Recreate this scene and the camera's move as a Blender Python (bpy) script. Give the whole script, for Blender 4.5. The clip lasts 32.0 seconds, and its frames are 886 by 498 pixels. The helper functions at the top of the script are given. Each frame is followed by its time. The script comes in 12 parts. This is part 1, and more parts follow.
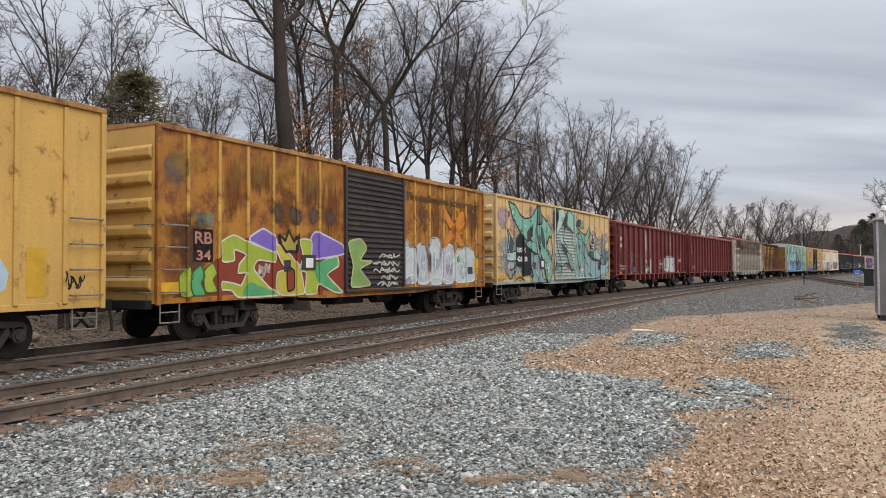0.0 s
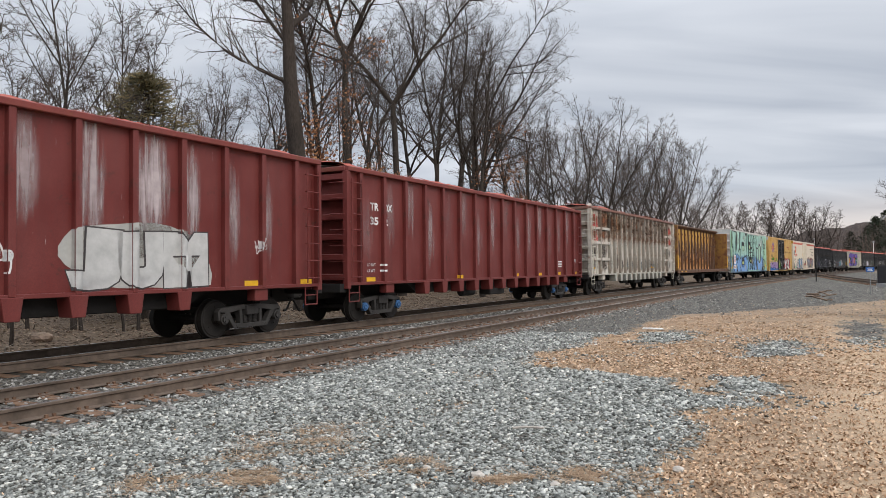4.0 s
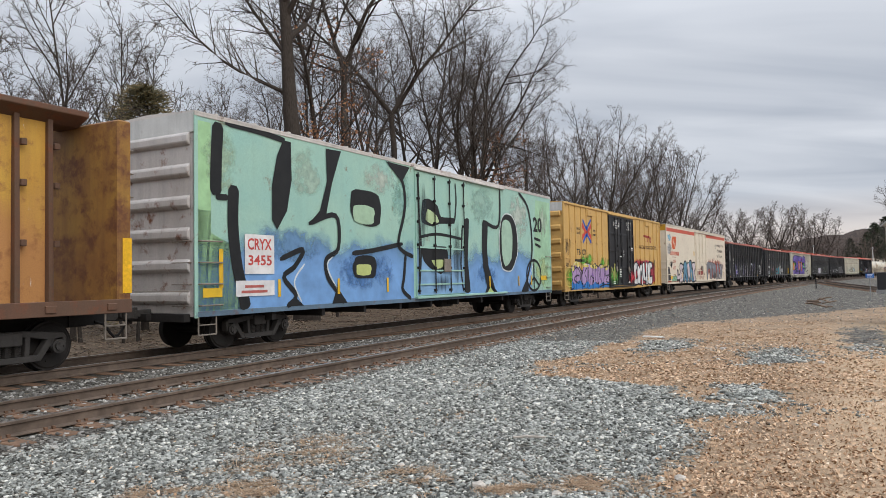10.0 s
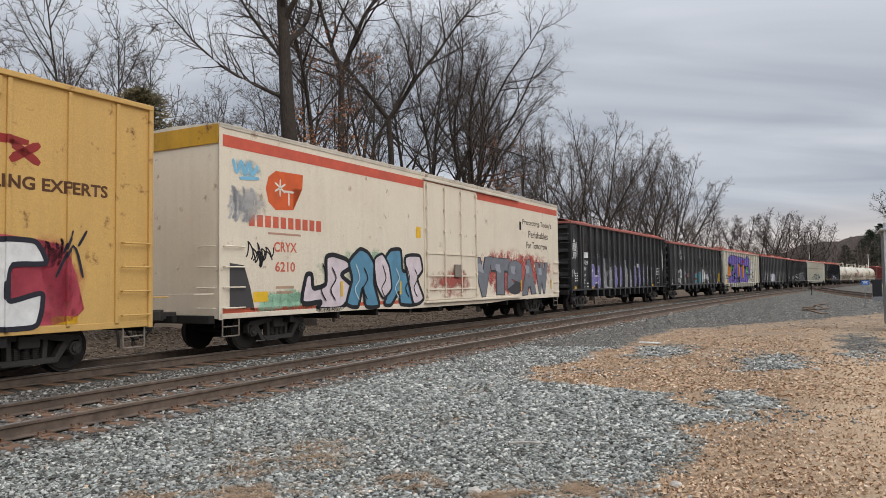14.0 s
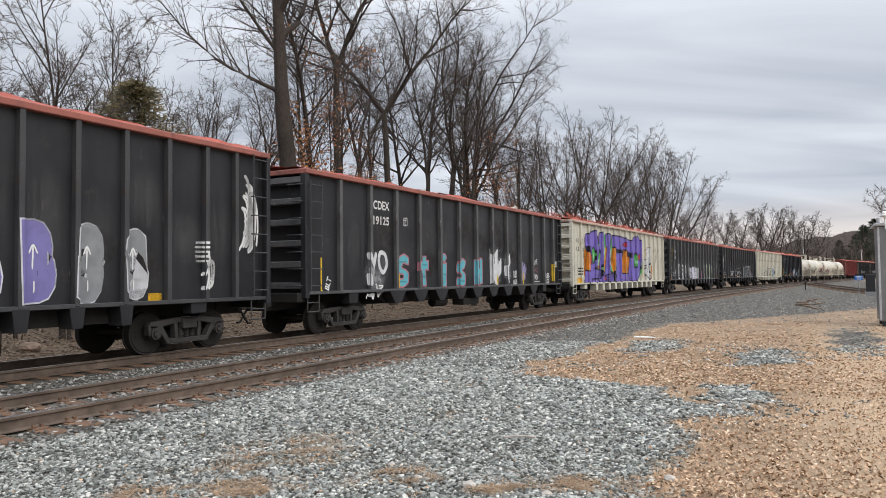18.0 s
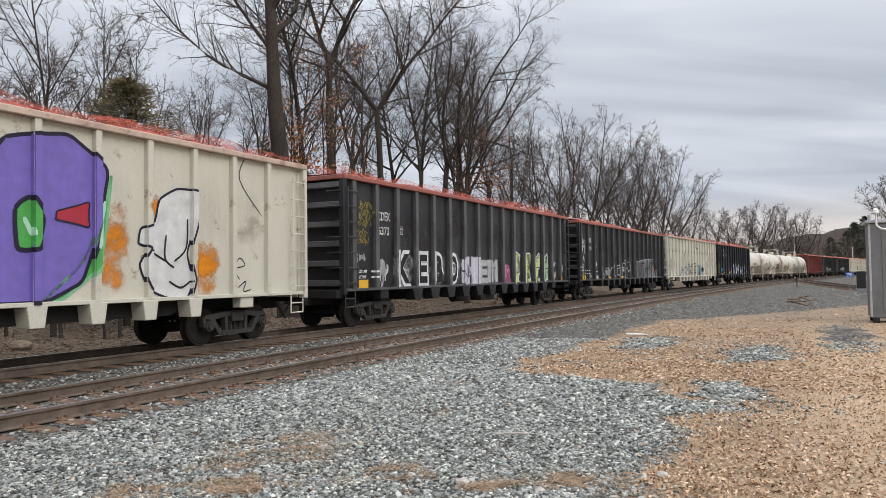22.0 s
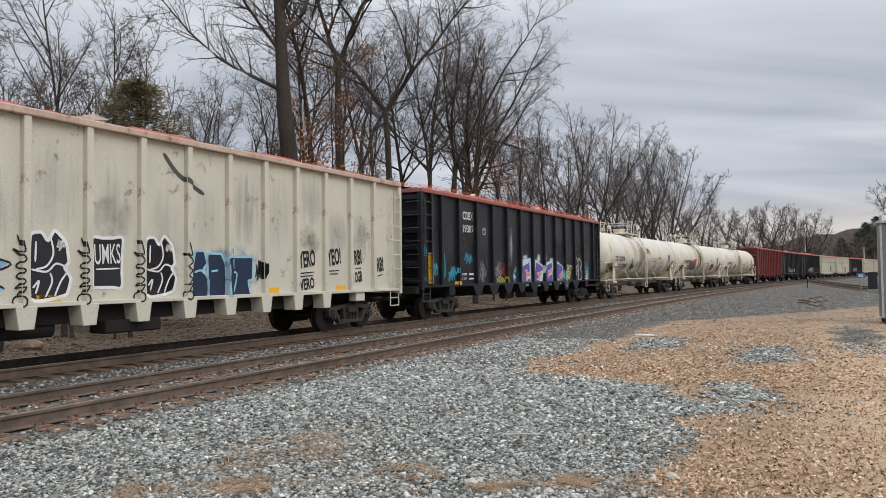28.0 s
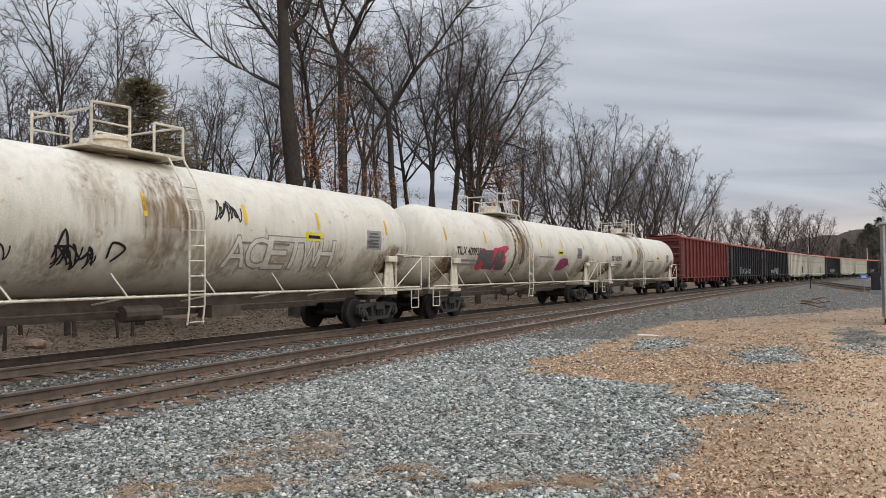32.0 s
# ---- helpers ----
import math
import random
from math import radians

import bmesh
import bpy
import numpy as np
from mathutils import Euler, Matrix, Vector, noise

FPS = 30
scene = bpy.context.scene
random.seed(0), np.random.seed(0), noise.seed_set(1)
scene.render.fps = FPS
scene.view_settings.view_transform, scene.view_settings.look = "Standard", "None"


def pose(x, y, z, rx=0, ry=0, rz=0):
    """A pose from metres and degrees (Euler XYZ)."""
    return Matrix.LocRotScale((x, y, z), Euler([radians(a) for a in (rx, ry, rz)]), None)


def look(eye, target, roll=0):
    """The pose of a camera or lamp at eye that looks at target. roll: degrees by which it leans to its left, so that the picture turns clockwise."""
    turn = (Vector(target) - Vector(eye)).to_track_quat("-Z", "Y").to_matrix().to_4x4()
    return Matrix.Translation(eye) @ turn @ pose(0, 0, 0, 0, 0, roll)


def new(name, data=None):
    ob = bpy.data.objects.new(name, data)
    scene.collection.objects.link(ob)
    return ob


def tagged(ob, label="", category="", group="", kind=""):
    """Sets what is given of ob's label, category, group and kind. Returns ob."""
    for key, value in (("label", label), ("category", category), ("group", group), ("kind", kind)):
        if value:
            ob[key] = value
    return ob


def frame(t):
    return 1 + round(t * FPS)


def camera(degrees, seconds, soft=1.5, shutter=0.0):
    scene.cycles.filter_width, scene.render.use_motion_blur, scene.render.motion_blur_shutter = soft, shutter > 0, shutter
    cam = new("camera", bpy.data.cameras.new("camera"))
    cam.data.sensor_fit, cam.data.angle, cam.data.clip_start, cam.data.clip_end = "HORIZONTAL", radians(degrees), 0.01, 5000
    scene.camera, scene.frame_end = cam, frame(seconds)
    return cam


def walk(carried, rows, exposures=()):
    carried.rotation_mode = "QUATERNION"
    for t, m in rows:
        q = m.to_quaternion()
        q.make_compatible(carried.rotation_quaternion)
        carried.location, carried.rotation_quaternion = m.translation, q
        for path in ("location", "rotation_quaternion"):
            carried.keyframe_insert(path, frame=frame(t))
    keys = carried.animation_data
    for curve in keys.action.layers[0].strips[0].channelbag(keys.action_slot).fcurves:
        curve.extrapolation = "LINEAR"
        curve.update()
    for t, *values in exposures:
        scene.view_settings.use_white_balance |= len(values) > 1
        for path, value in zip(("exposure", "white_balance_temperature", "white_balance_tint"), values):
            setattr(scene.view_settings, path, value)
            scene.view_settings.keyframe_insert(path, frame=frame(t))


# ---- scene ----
cam = camera(62.19, 32.0, soft=0.6)
EYE = (0.0, 0.0, 1.539)
TURNS = [
    (0, 91.572, 0.337, -62.96),
    (0.5, 91.556, 0.345, -62.888),
    (1, 91.603, 0.39, -62.791),
    (1.5, 91.628, 0.452, -62.681),
    (2, 91.634, 0.401, -62.55),
    (2.5, 91.616, 0.428, -62.465),
    (3, 91.514, 0.492, -62.38),
    (3.5, 91.484, 0.531, -62.285),
    (5.5, 91.612, 0.76, -62.048),
    (6, 91.638, 0.731, -62.092),
    (6.5, 91.657, 0.697, -62.228),
    (7, 91.678, 0.728, -62.281),
    (7.5, 91.707, 0.803, -62.219),
    (8, 91.781, 0.868, -62.176),
    (8.5, 91.962, 0.914, -62.167),
    (9, 92.058, 1.03, -62.195),
    (9.5, 92.124, 1.039, -62.238),
    (10, 92.24, 0.979, -62.221),
    (10.2, 92.27, 0.981, -62.177),
    (10.5, 92.26, 0.925, -62.165),
    (11, 92.258, 0.877, -62.149),
    (11.5, 92.241, 0.808, -62.188),
    (12, 92.288, 0.778, -62.369),
    (12.5, 92.429, 0.769, -62.477),
    (13, 92.565, 0.779, -62.528),
    (13.5, 92.625, 0.759, -62.564),
    (14, 92.638, 0.751, -62.5),
    (14.5, 92.669, 0.818, -62.372),
    (16.5, 92.255, 0.681, -62.485),
    (17, 92.084, 0.607, -62.716),
    (17.5, 92.043, 0.56, -62.836),
    (18, 92.19, 0.64, -62.881),
    (18.5, 92.3, 0.765, -62.826),
    (19, 92.307, 0.766, -62.826),
    (19.5, 92.171, 0.723, -62.946),
    (20, 91.974, 0.72, -63.18),
    (20.5, 91.901, 0.711, -63.357),
    (21, 91.969, 0.709, -63.437),
    (21.5, 91.998, 0.764, -63.414),
    (22, 91.985, 0.717, -63.413),
    (22.5, 91.991, 0.617, -63.355),
    (23, 92.033, 0.706, -63.302),
    (23.5, 92.054, 0.815, -63.245),
    (24, 91.982, 0.883, -63.17),
    (24.5, 91.886, 0.911, -63.097),
    (25, 91.821, 0.92, -63.107),
    (25.5, 91.774, 0.861, -63.074),
    (27.5, 92.005, 0.697, -62.901),
    (28, 92.026, 0.682, -62.745),
    (28.5, 91.972, 0.64, -62.54),
    (29, 91.967, 0.615, -62.448),
    (29.5, 92.03, 0.608, -62.454),
    (30, 92.019, 0.544, -62.458),
    (30.5, 91.973, 0.534, -62.492),
    (31, 91.969, 0.57, -62.543),
    (31.5, 91.959, 0.583, -62.593),
    (32, 92.016, 0.526, -62.567),
]
# the phone's exposure drifts with the tone of the passing cars
GAIN = [(0, -0.04), (1, 0.1), (2, 0.06), (3, 0.06), (6, 0.06), (8, 0.04), (9, 0.1), (10, 0.0), (12, -0.1), (14, -0.18), (17, 0.06), (18, 0.14), (20, 0.12), (21, -0.02), (23, 0.14), (25, 0.12), (28, -0.08), (30, 0.0), (31, 0.0), (32, -0.16)]
walk(cam, [(t, pose(*EYE, rx, ry, rz)) for t, rx, ry, rz in TURNS], GAIN)

# ---- world, sun, exposure ----
world = bpy.data.worlds.new("overcast_sky")
scene.world = world
world.use_nodes = True
wn, wl = world.node_tree.nodes, world.node_tree.links
wn.clear()


def wnode(kind, **values):
    n = wn.new(kind)
    for k, v in values.items():
        n.inputs[k].default_value = v
    return n


SUN_HEIGHT, SUN_TURN = radians(38), radians(200)
sky = wn.new("ShaderNodeTexSky")
sky.sky_type, sky.sun_disc, sky.sun_elevation, sky.sun_rotation = "NISHITA", False, SUN_HEIGHT, SUN_TURN
coord = wn.new("ShaderNodeTexCoord")
split = wn.new("ShaderNodeSeparateXYZ")
wl.new(coord.outputs["Generated"], split.inputs[0])
# cloud layer: directions spread onto a flat sheet overhead, so that streaks close up towards the horizon
lift = wn.new("ShaderNodeMath"); lift.operation = "ADD"; lift.inputs[1].default_value = 0.16
flat = wn.new("ShaderNodeMath"); flat.operation = "MAXIMUM"; flat.inputs[1].default_value = 0.0
wl.new(split.outputs[2], flat.inputs[0])
wl.new(flat.outputs[0], lift.inputs[0])
sheet = wn.new("ShaderNodeVectorMath"); sheet.operation = "DIVIDE"
both = wn.new("ShaderNodeCombineXYZ")
for i in range(3):
    wl.new(lift.outputs[0], both.inputs[i])
wl.new(coord.outputs["Generated"], sheet.inputs[0])
wl.new(both.outputs[0], sheet.inputs[1])
place = wn.new("ShaderNodeMapping")
place.vector_type = "TEXTURE"
place.inputs["Rotation"].default_value = (0, 0, radians(118))
place.inputs["Scale"].default_value = (1.9, 0.62, 3.0)
wl.new(sheet.outputs[0], place.inputs[0])
clouds = wnode("ShaderNodeTexNoise", Scale=1.25, Detail=5.0, Roughness=0.46, Distortion=0.5)
wl.new(place.outputs[0], clouds.inputs["Vector"])
tone = wn.new("ShaderNodeValToRGB")
tone.color_ramp.elements[0].position, tone.color_ramp.elements[0].color = 0.32, (0.45, 0.495, 0.575, 1)
tone.color_ramp.elements[1].position, tone.color_ramp.elements[1].color = 0.68, (0.74, 0.775, 0.84, 1)
wl.new(clouds.outputs["Fac"], tone.inputs[0])
# thin warm strip of clearer sky low over the horizon
low = wn.new("ShaderNodeMapRange")
low.inputs["From Min"].default_value, low.inputs["From Max"].default_value = 0.01, 0.10
wl.new(split.outputs[2], low.inputs["Value"])
warm = wn.new("ShaderNodeMix"); warm.data_type = "RGBA"
wl.new(low.outputs["Result"], warm.inputs["Factor"])
warm.inputs["A"].default_value = (0.86, 0.74, 0.66, 1)
wl.new(tone.outputs["Color"], warm.inputs["B"])
# an overcast sky is about three times as bright overhead as low down
rise = wn.new("ShaderNodeMapRange")
rise.interpolation_type = "SMOOTHSTEP"
rise.inputs["From Min"].default_value, rise.inputs["From Max"].default_value = 0.25, 1.0
rise.inputs["To Min"].default_value, rise.inputs["To Max"].default_value = 1.0, 3.6
wl.new(split.outputs[2], rise.inputs["Value"])
veil = wn.new("ShaderNodeBackground")
wl.new(rise.outputs["Result"], veil.inputs["Strength"])
wl.new(warm.outputs["Result"], veil.inputs["Color"])
clear = wnode("ShaderNodeBackground", Strength=0.06)
wl.new(sky.outputs[0], clear.inputs["Color"])
both_skies = wnode("ShaderNodeMixShader", Fac=0.93)
wl.new(clear.outputs[0], both_skies.inputs[1])
wl.new(veil.outputs[0], both_skies.inputs[2])
wout = wn.new("ShaderNodeOutputWorld")
wl.new(both_skies.outputs[0], wout.inputs["Surface"])

sun = new("sun", bpy.data.lights.new("sun", "SUN"))
sun.data.energy, sun.data.angle, sun.data.color = 1.5, radians(40), (1.0, 0.96, 0.90)
sun.matrix_world = look((0, 0, 60), Vector((0, 0, 60)) - Vector((math.sin(SUN_TURN) * math.cos(SUN_HEIGHT), math.cos(SUN_TURN) * math.cos(SUN_HEIGHT), math.sin(SUN_HEIGHT))) * 10)
scene.view_settings.exposure = 0.0

# ---- the line of the tracks: an easing curve; s runs along the near rail, o across it, away from the camera ----
NEAR_RAIL, GAUGE, SPACING = 8.294, 1.507, 4.306
STEP = 0.25
ALONG = np.arange(-90, 720, STEP)
BEND = np.interp(ALONG, (60, 110, 170, 260), (0.001, 0.0005, 0.0009, 0.0002))
HEADING = np.cumsum(BEND) * STEP
HEADING -= np.interp(0, ALONG, HEADING)
LINE_X, LINE_Y = np.cumsum(np.cos(HEADING)) * STEP, -np.cumsum(np.sin(HEADING)) * STEP
LINE_X, LINE_Y = LINE_X - np.interp(0, ALONG, LINE_X), LINE_Y - np.interp(0, ALONG, LINE_Y)


def on_line(s, o):
    """The plan place at s along and o across, and the heading there."""
    a = np.interp(s, ALONG, HEADING)
    return np.interp(s, ALONG, LINE_X) + o * np.sin(a), NEAR_RAIL + np.interp(s, ALONG, LINE_Y) + o * np.cos(a), a


TRAIN_O = SPACING + GAUGE / 2
CHEB = (168.4494, -4.7087, 1.0961, -0.3345, -0.0535)


def gone(t):
    """Metres that the train has gone at t seconds."""
    q, a, b, total = t / 16 - 1, 1.0, t / 16 - 1, 0.0
    for i, c in enumerate(CHEB):
        total += c * (b - (-1) ** (i + 1))
        a, b = b, 2 * q * b - a
    return total

# ---- materials ----
def shader(name):
    m = bpy.data.materials.new(name)
    m.use_nodes = True
    nt = m.node_tree
    return m, nt, nt.nodes["Principled BSDF"]


def noise_node(nt, scale, detail=4.0, rough=0.55, stretch=None, random_shift=False):
    tc = nt.nodes.new("ShaderNodeTexCoord")
    out = tc.outputs["Object"]
    if random_shift:
        info = nt.nodes.new("ShaderNodeObjectInfo")
        mul = nt.nodes.new("ShaderNodeMath"); mul.operation = "MULTIPLY"; mul.inputs[1].default_value = 37.0
        nt.links.new(info.outputs["Random"], mul.inputs[0])
        add = nt.nodes.new("ShaderNodeVectorMath"); add.operation = "ADD"
        nt.links.new(out, add.inputs[0])
        nt.links.new(mul.outputs[0], add.inputs[1])
        out = add.outputs[0]
    if stretch:
        mp = nt.nodes.new("ShaderNodeMapping")
        mp.inputs["Scale"].default_value = stretch
        nt.links.new(out, mp.inputs[0])
        out = mp.outputs[0]
    n = nt.nodes.new("ShaderNodeTexNoise")
    n.inputs["Scale"].default_value, n.inputs["Detail"].default_value, n.inputs["Roughness"].default_value = scale, detail, rough
    nt.links.new(out, n.inputs["Vector"])
    return n.outputs["Fac"]


def ramp(nt, fac, stops):
    r = nt.nodes.new("ShaderNodeValToRGB")
    els = r.color_ramp.elements
    while len(els) < len(stops):
        els.new(0.5)
    for e, (p, c) in zip(els, stops):
        e.position, e.color = p, (*c, 1) if len(c) == 3 else c
    nt.links.new(fac, r.inputs[0])
    return r.outputs["Color"]


def blend(nt, fac, a, b, mode="MIX"):
    n = nt.nodes.new("ShaderNodeMix")
    n.data_type, n.blend_type = "RGBA", mode
    for sock, v in (("Factor", fac), ("A", a), ("B", b)):
        if isinstance(v, (int, float)):
            n.inputs[sock].default_value = v
        elif isinstance(v, tuple):
            n.inputs[sock].default_value = (*v, 1)
        else:
            nt.links.new(v, n.inputs[sock])
    return n.outputs["Result"]


def bump(nt, p, fac, strength, dist=0.01):
    b = nt.nodes.new("ShaderNodeBump")
    b.inputs["Strength"].default_value, b.inputs["Distance"].default_value = strength, dist
    nt.links.new(fac, b.inputs["Height"])
    nt.links.new(b.outputs[0], p.inputs["Normal"])


def paint(name, base, second=None, rust=0.3, rust_col=(0.16, 0.06, 0.025), rough=0.55, chips=0.0, streaks=0.35, metal=0.0, chip_col=(0.62, 0.60, 0.58), run_col=None, low=None, run_at=(0.45, 0.75), spec=0.3):
    """Weathered paint on steel: fading, vertical run-off streaks, rust spots, scuffs, slightly dented sheet."""
    m, nt, p = shader(name)
    second = second or tuple(c * 0.72 for c in base)
    col = blend(nt, ramp(nt, noise_node(nt, 0.9, 5), [(0.3, (0, 0, 0)), (0.7, (1, 1, 1))]), base, second)
    run = ramp(nt, noise_node(nt, 1.0, 5, 0.6, (5.0, 5.0, 0.35)), [(run_at[0], (0, 0, 0)), (run_at[1], (1, 1, 1))])
    amount = nt.nodes.new("ShaderNodeMath"); amount.operation = "MULTIPLY"; amount.inputs[1].default_value = streaks
    nt.links.new(run, amount.inputs[0])
    col = blend(nt, amount.outputs[0], col, run_col or tuple(0.35 * c + 0.02 for c in base))
    if low:
        # rust that has crept up from the lower edge, ragged
        z0, z1, low_col = low
        tc = nt.nodes.new("ShaderNodeTexCoord")
        sp = nt.nodes.new("ShaderNodeSeparateXYZ")
        nt.links.new(tc.outputs["Object"], sp.inputs[0])
        jag = nt.nodes.new("ShaderNodeMath"); jag.operation = "MULTIPLY_ADD"; jag.inputs[1].default_value, jag.inputs[2].default_value = 2.4, -1.2
        nt.links.new(noise_node(nt, 1.4, 6, 0.65, (1.0, 1.0, 0.6)), jag.inputs[0])
        hgt = nt.nodes.new("ShaderNodeMath"); hgt.operation = "ADD"
        nt.links.new(sp.outputs[2], hgt.inputs[0])
        nt.links.new(jag.outputs[0], hgt.inputs[1])
        rng = nt.nodes.new("ShaderNodeMapRange")
        rng.inputs["From Min"].default_value, rng.inputs["From Max"].default_value, rng.inputs["To Min"].default_value, rng.inputs["To Max"].default_value = z0, z1, 0.9, 0.0
        nt.links.new(hgt.outputs[0], rng.inputs["Value"])
        col = blend(nt, rng.outputs["Result"], col, low_col)
    if rust:
        spot = ramp(nt, noise_node(nt, 2.6, 8, 0.68), [(0.62 - 0.22 * rust, (0, 0, 0)), (0.72 - 0.12 * rust, (1, 1, 1))])
        col = blend(nt, spot, col, rust_col)
    if chips:
        mark = ramp(nt, noise_node(nt, 4.2, 6, 0.7, (2.6, 2.6, 0.45)), [(0.71 - 0.1 * chips, (0, 0, 0)), (0.76 - 0.1 * chips, (1, 1, 1))])
        col = blend(nt, mark, col, chip_col)
    grain = ramp(nt, noise_node(nt, 45, 3), [(0.3, (0.86, 0.86, 0.86)), (0.7, (1.08, 1.08, 1.08))])
    col = blend(nt, 1.0, col, grain, "MULTIPLY")
    nt.links.new(col, p.inputs["Base Color"])
    p.inputs["Roughness"].default_value, p.inputs["Metallic"].default_value = rough, metal
    p.inputs["Specular IOR Level"].default_value = spec
    bump(nt, p, noise_node(nt, 1.7, 3), 0.35, 0.03)
    return m


def plain(name, base, rough=0.6, metal=0.0, scale=14.0, spread=0.18, bumps=0.2):
    """A small-surface material with mottling at two scales."""
    m, nt, p = shader(name)
    lo, hi = tuple(c * (1 - spread) for c in base), tuple(min(1.0, c * (1 + spread)) for c in base)
    col = ramp(nt, noise_node(nt, scale, 5, 0.6), [(0.3, lo), (0.7, hi)])
    wide = ramp(nt, noise_node(nt, scale / 9, 3), [(0.3, (0.8, 0.8, 0.8)), (0.7, (1.1, 1.1, 1.1))])
    col = blend(nt, 1.0, col, wide, "MULTIPLY")
    nt.links.new(col, p.inputs["Base Color"])
    p.inputs["Roughness"].default_value, p.inputs["Metallic"].default_value = rough, metal
    p.inputs["Specular IOR Level"].default_value = 0.3
    bump(nt, p, noise_node(nt, scale * 3, 3), bumps, 0.004)
    return m


SPRAY = {}


def spray(col):
    """Sprayed or stencilled paint of one colour, slightly worn and uneven."""
    key = tuple(round(c, 3) for c in col)
    if key not in SPRAY:
        m, nt, p = shader("sprayed_paint")
        c = blend(nt, ramp(nt, noise_node(nt, 3.0, 6, 0.65), [(0.35, (0, 0, 0)), (0.75, (1, 1, 1))]), key, tuple(v * 0.68 + 0.012 for v in key))
        worn = ramp(nt, noise_node(nt, 6.0, 8, 0.75, (2.2, 2.2, 0.6)), [(0.66, (0, 0, 0)), (0.74, (1, 1, 1))])
        c = blend(nt, worn, c, tuple(v * 0.45 + 0.03 for v in key))
        nt.links.new(c, p.inputs["Base Color"])
        p.inputs["Roughness"].default_value = 0.6
        p.inputs["Specular IOR Level"].default_value = 0.25
        SPRAY[key] = m
    return SPRAY[key]


FADES = {}


def fade_paint(col):
    """Spray that covers below and thins out upwards, cloudy."""
    if col not in FADES:
        m, nt, p = shader("faded_spray")
        tc = nt.nodes.new("ShaderNodeTexCoord")
        sp = nt.nodes.new("ShaderNodeSeparateXYZ")
        nt.links.new(tc.outputs["Generated"], sp.inputs[0])
        jag = nt.nodes.new("ShaderNodeMath"); jag.operation = "MULTIPLY_ADD"; jag.inputs[1].default_value, jag.inputs[2].default_value = 0.9, -0.45
        nt.links.new(noise_node(nt, 0.8, 5, 0.6), jag.inputs[0])
        up = nt.nodes.new("ShaderNodeMath"); up.operation = "ADD"
        nt.links.new(sp.outputs[2], up.inputs[0])
        nt.links.new(jag.outputs[0], up.inputs[1])
        rng = nt.nodes.new("ShaderNodeMapRange")
        rng.interpolation_type = "SMOOTHSTEP"
        rng.inputs["From Min"].default_value, rng.inputs["From Max"].default_value, rng.inputs["To Min"].default_value, rng.inputs["To Max"].default_value = 0.45, 0.88, 1.0, 0.0
        nt.links.new(up.outputs[0], rng.inputs["Value"])
        nt.links.new(rng.outputs["Result"], p.inputs["Alpha"])
        c = blend(nt, ramp(nt, noise_node(nt, 1.6, 6, 0.6), [(0.3, (0, 0, 0)), (0.7, (1, 1, 1))]), col, tuple(v * 1.5 for v in col))
        nt.links.new(c, p.inputs["Base Color"])
        p.inputs["Roughness"].default_value = 0.55
        FADES[col] = m
    return FADES[col]


STAINS = {}


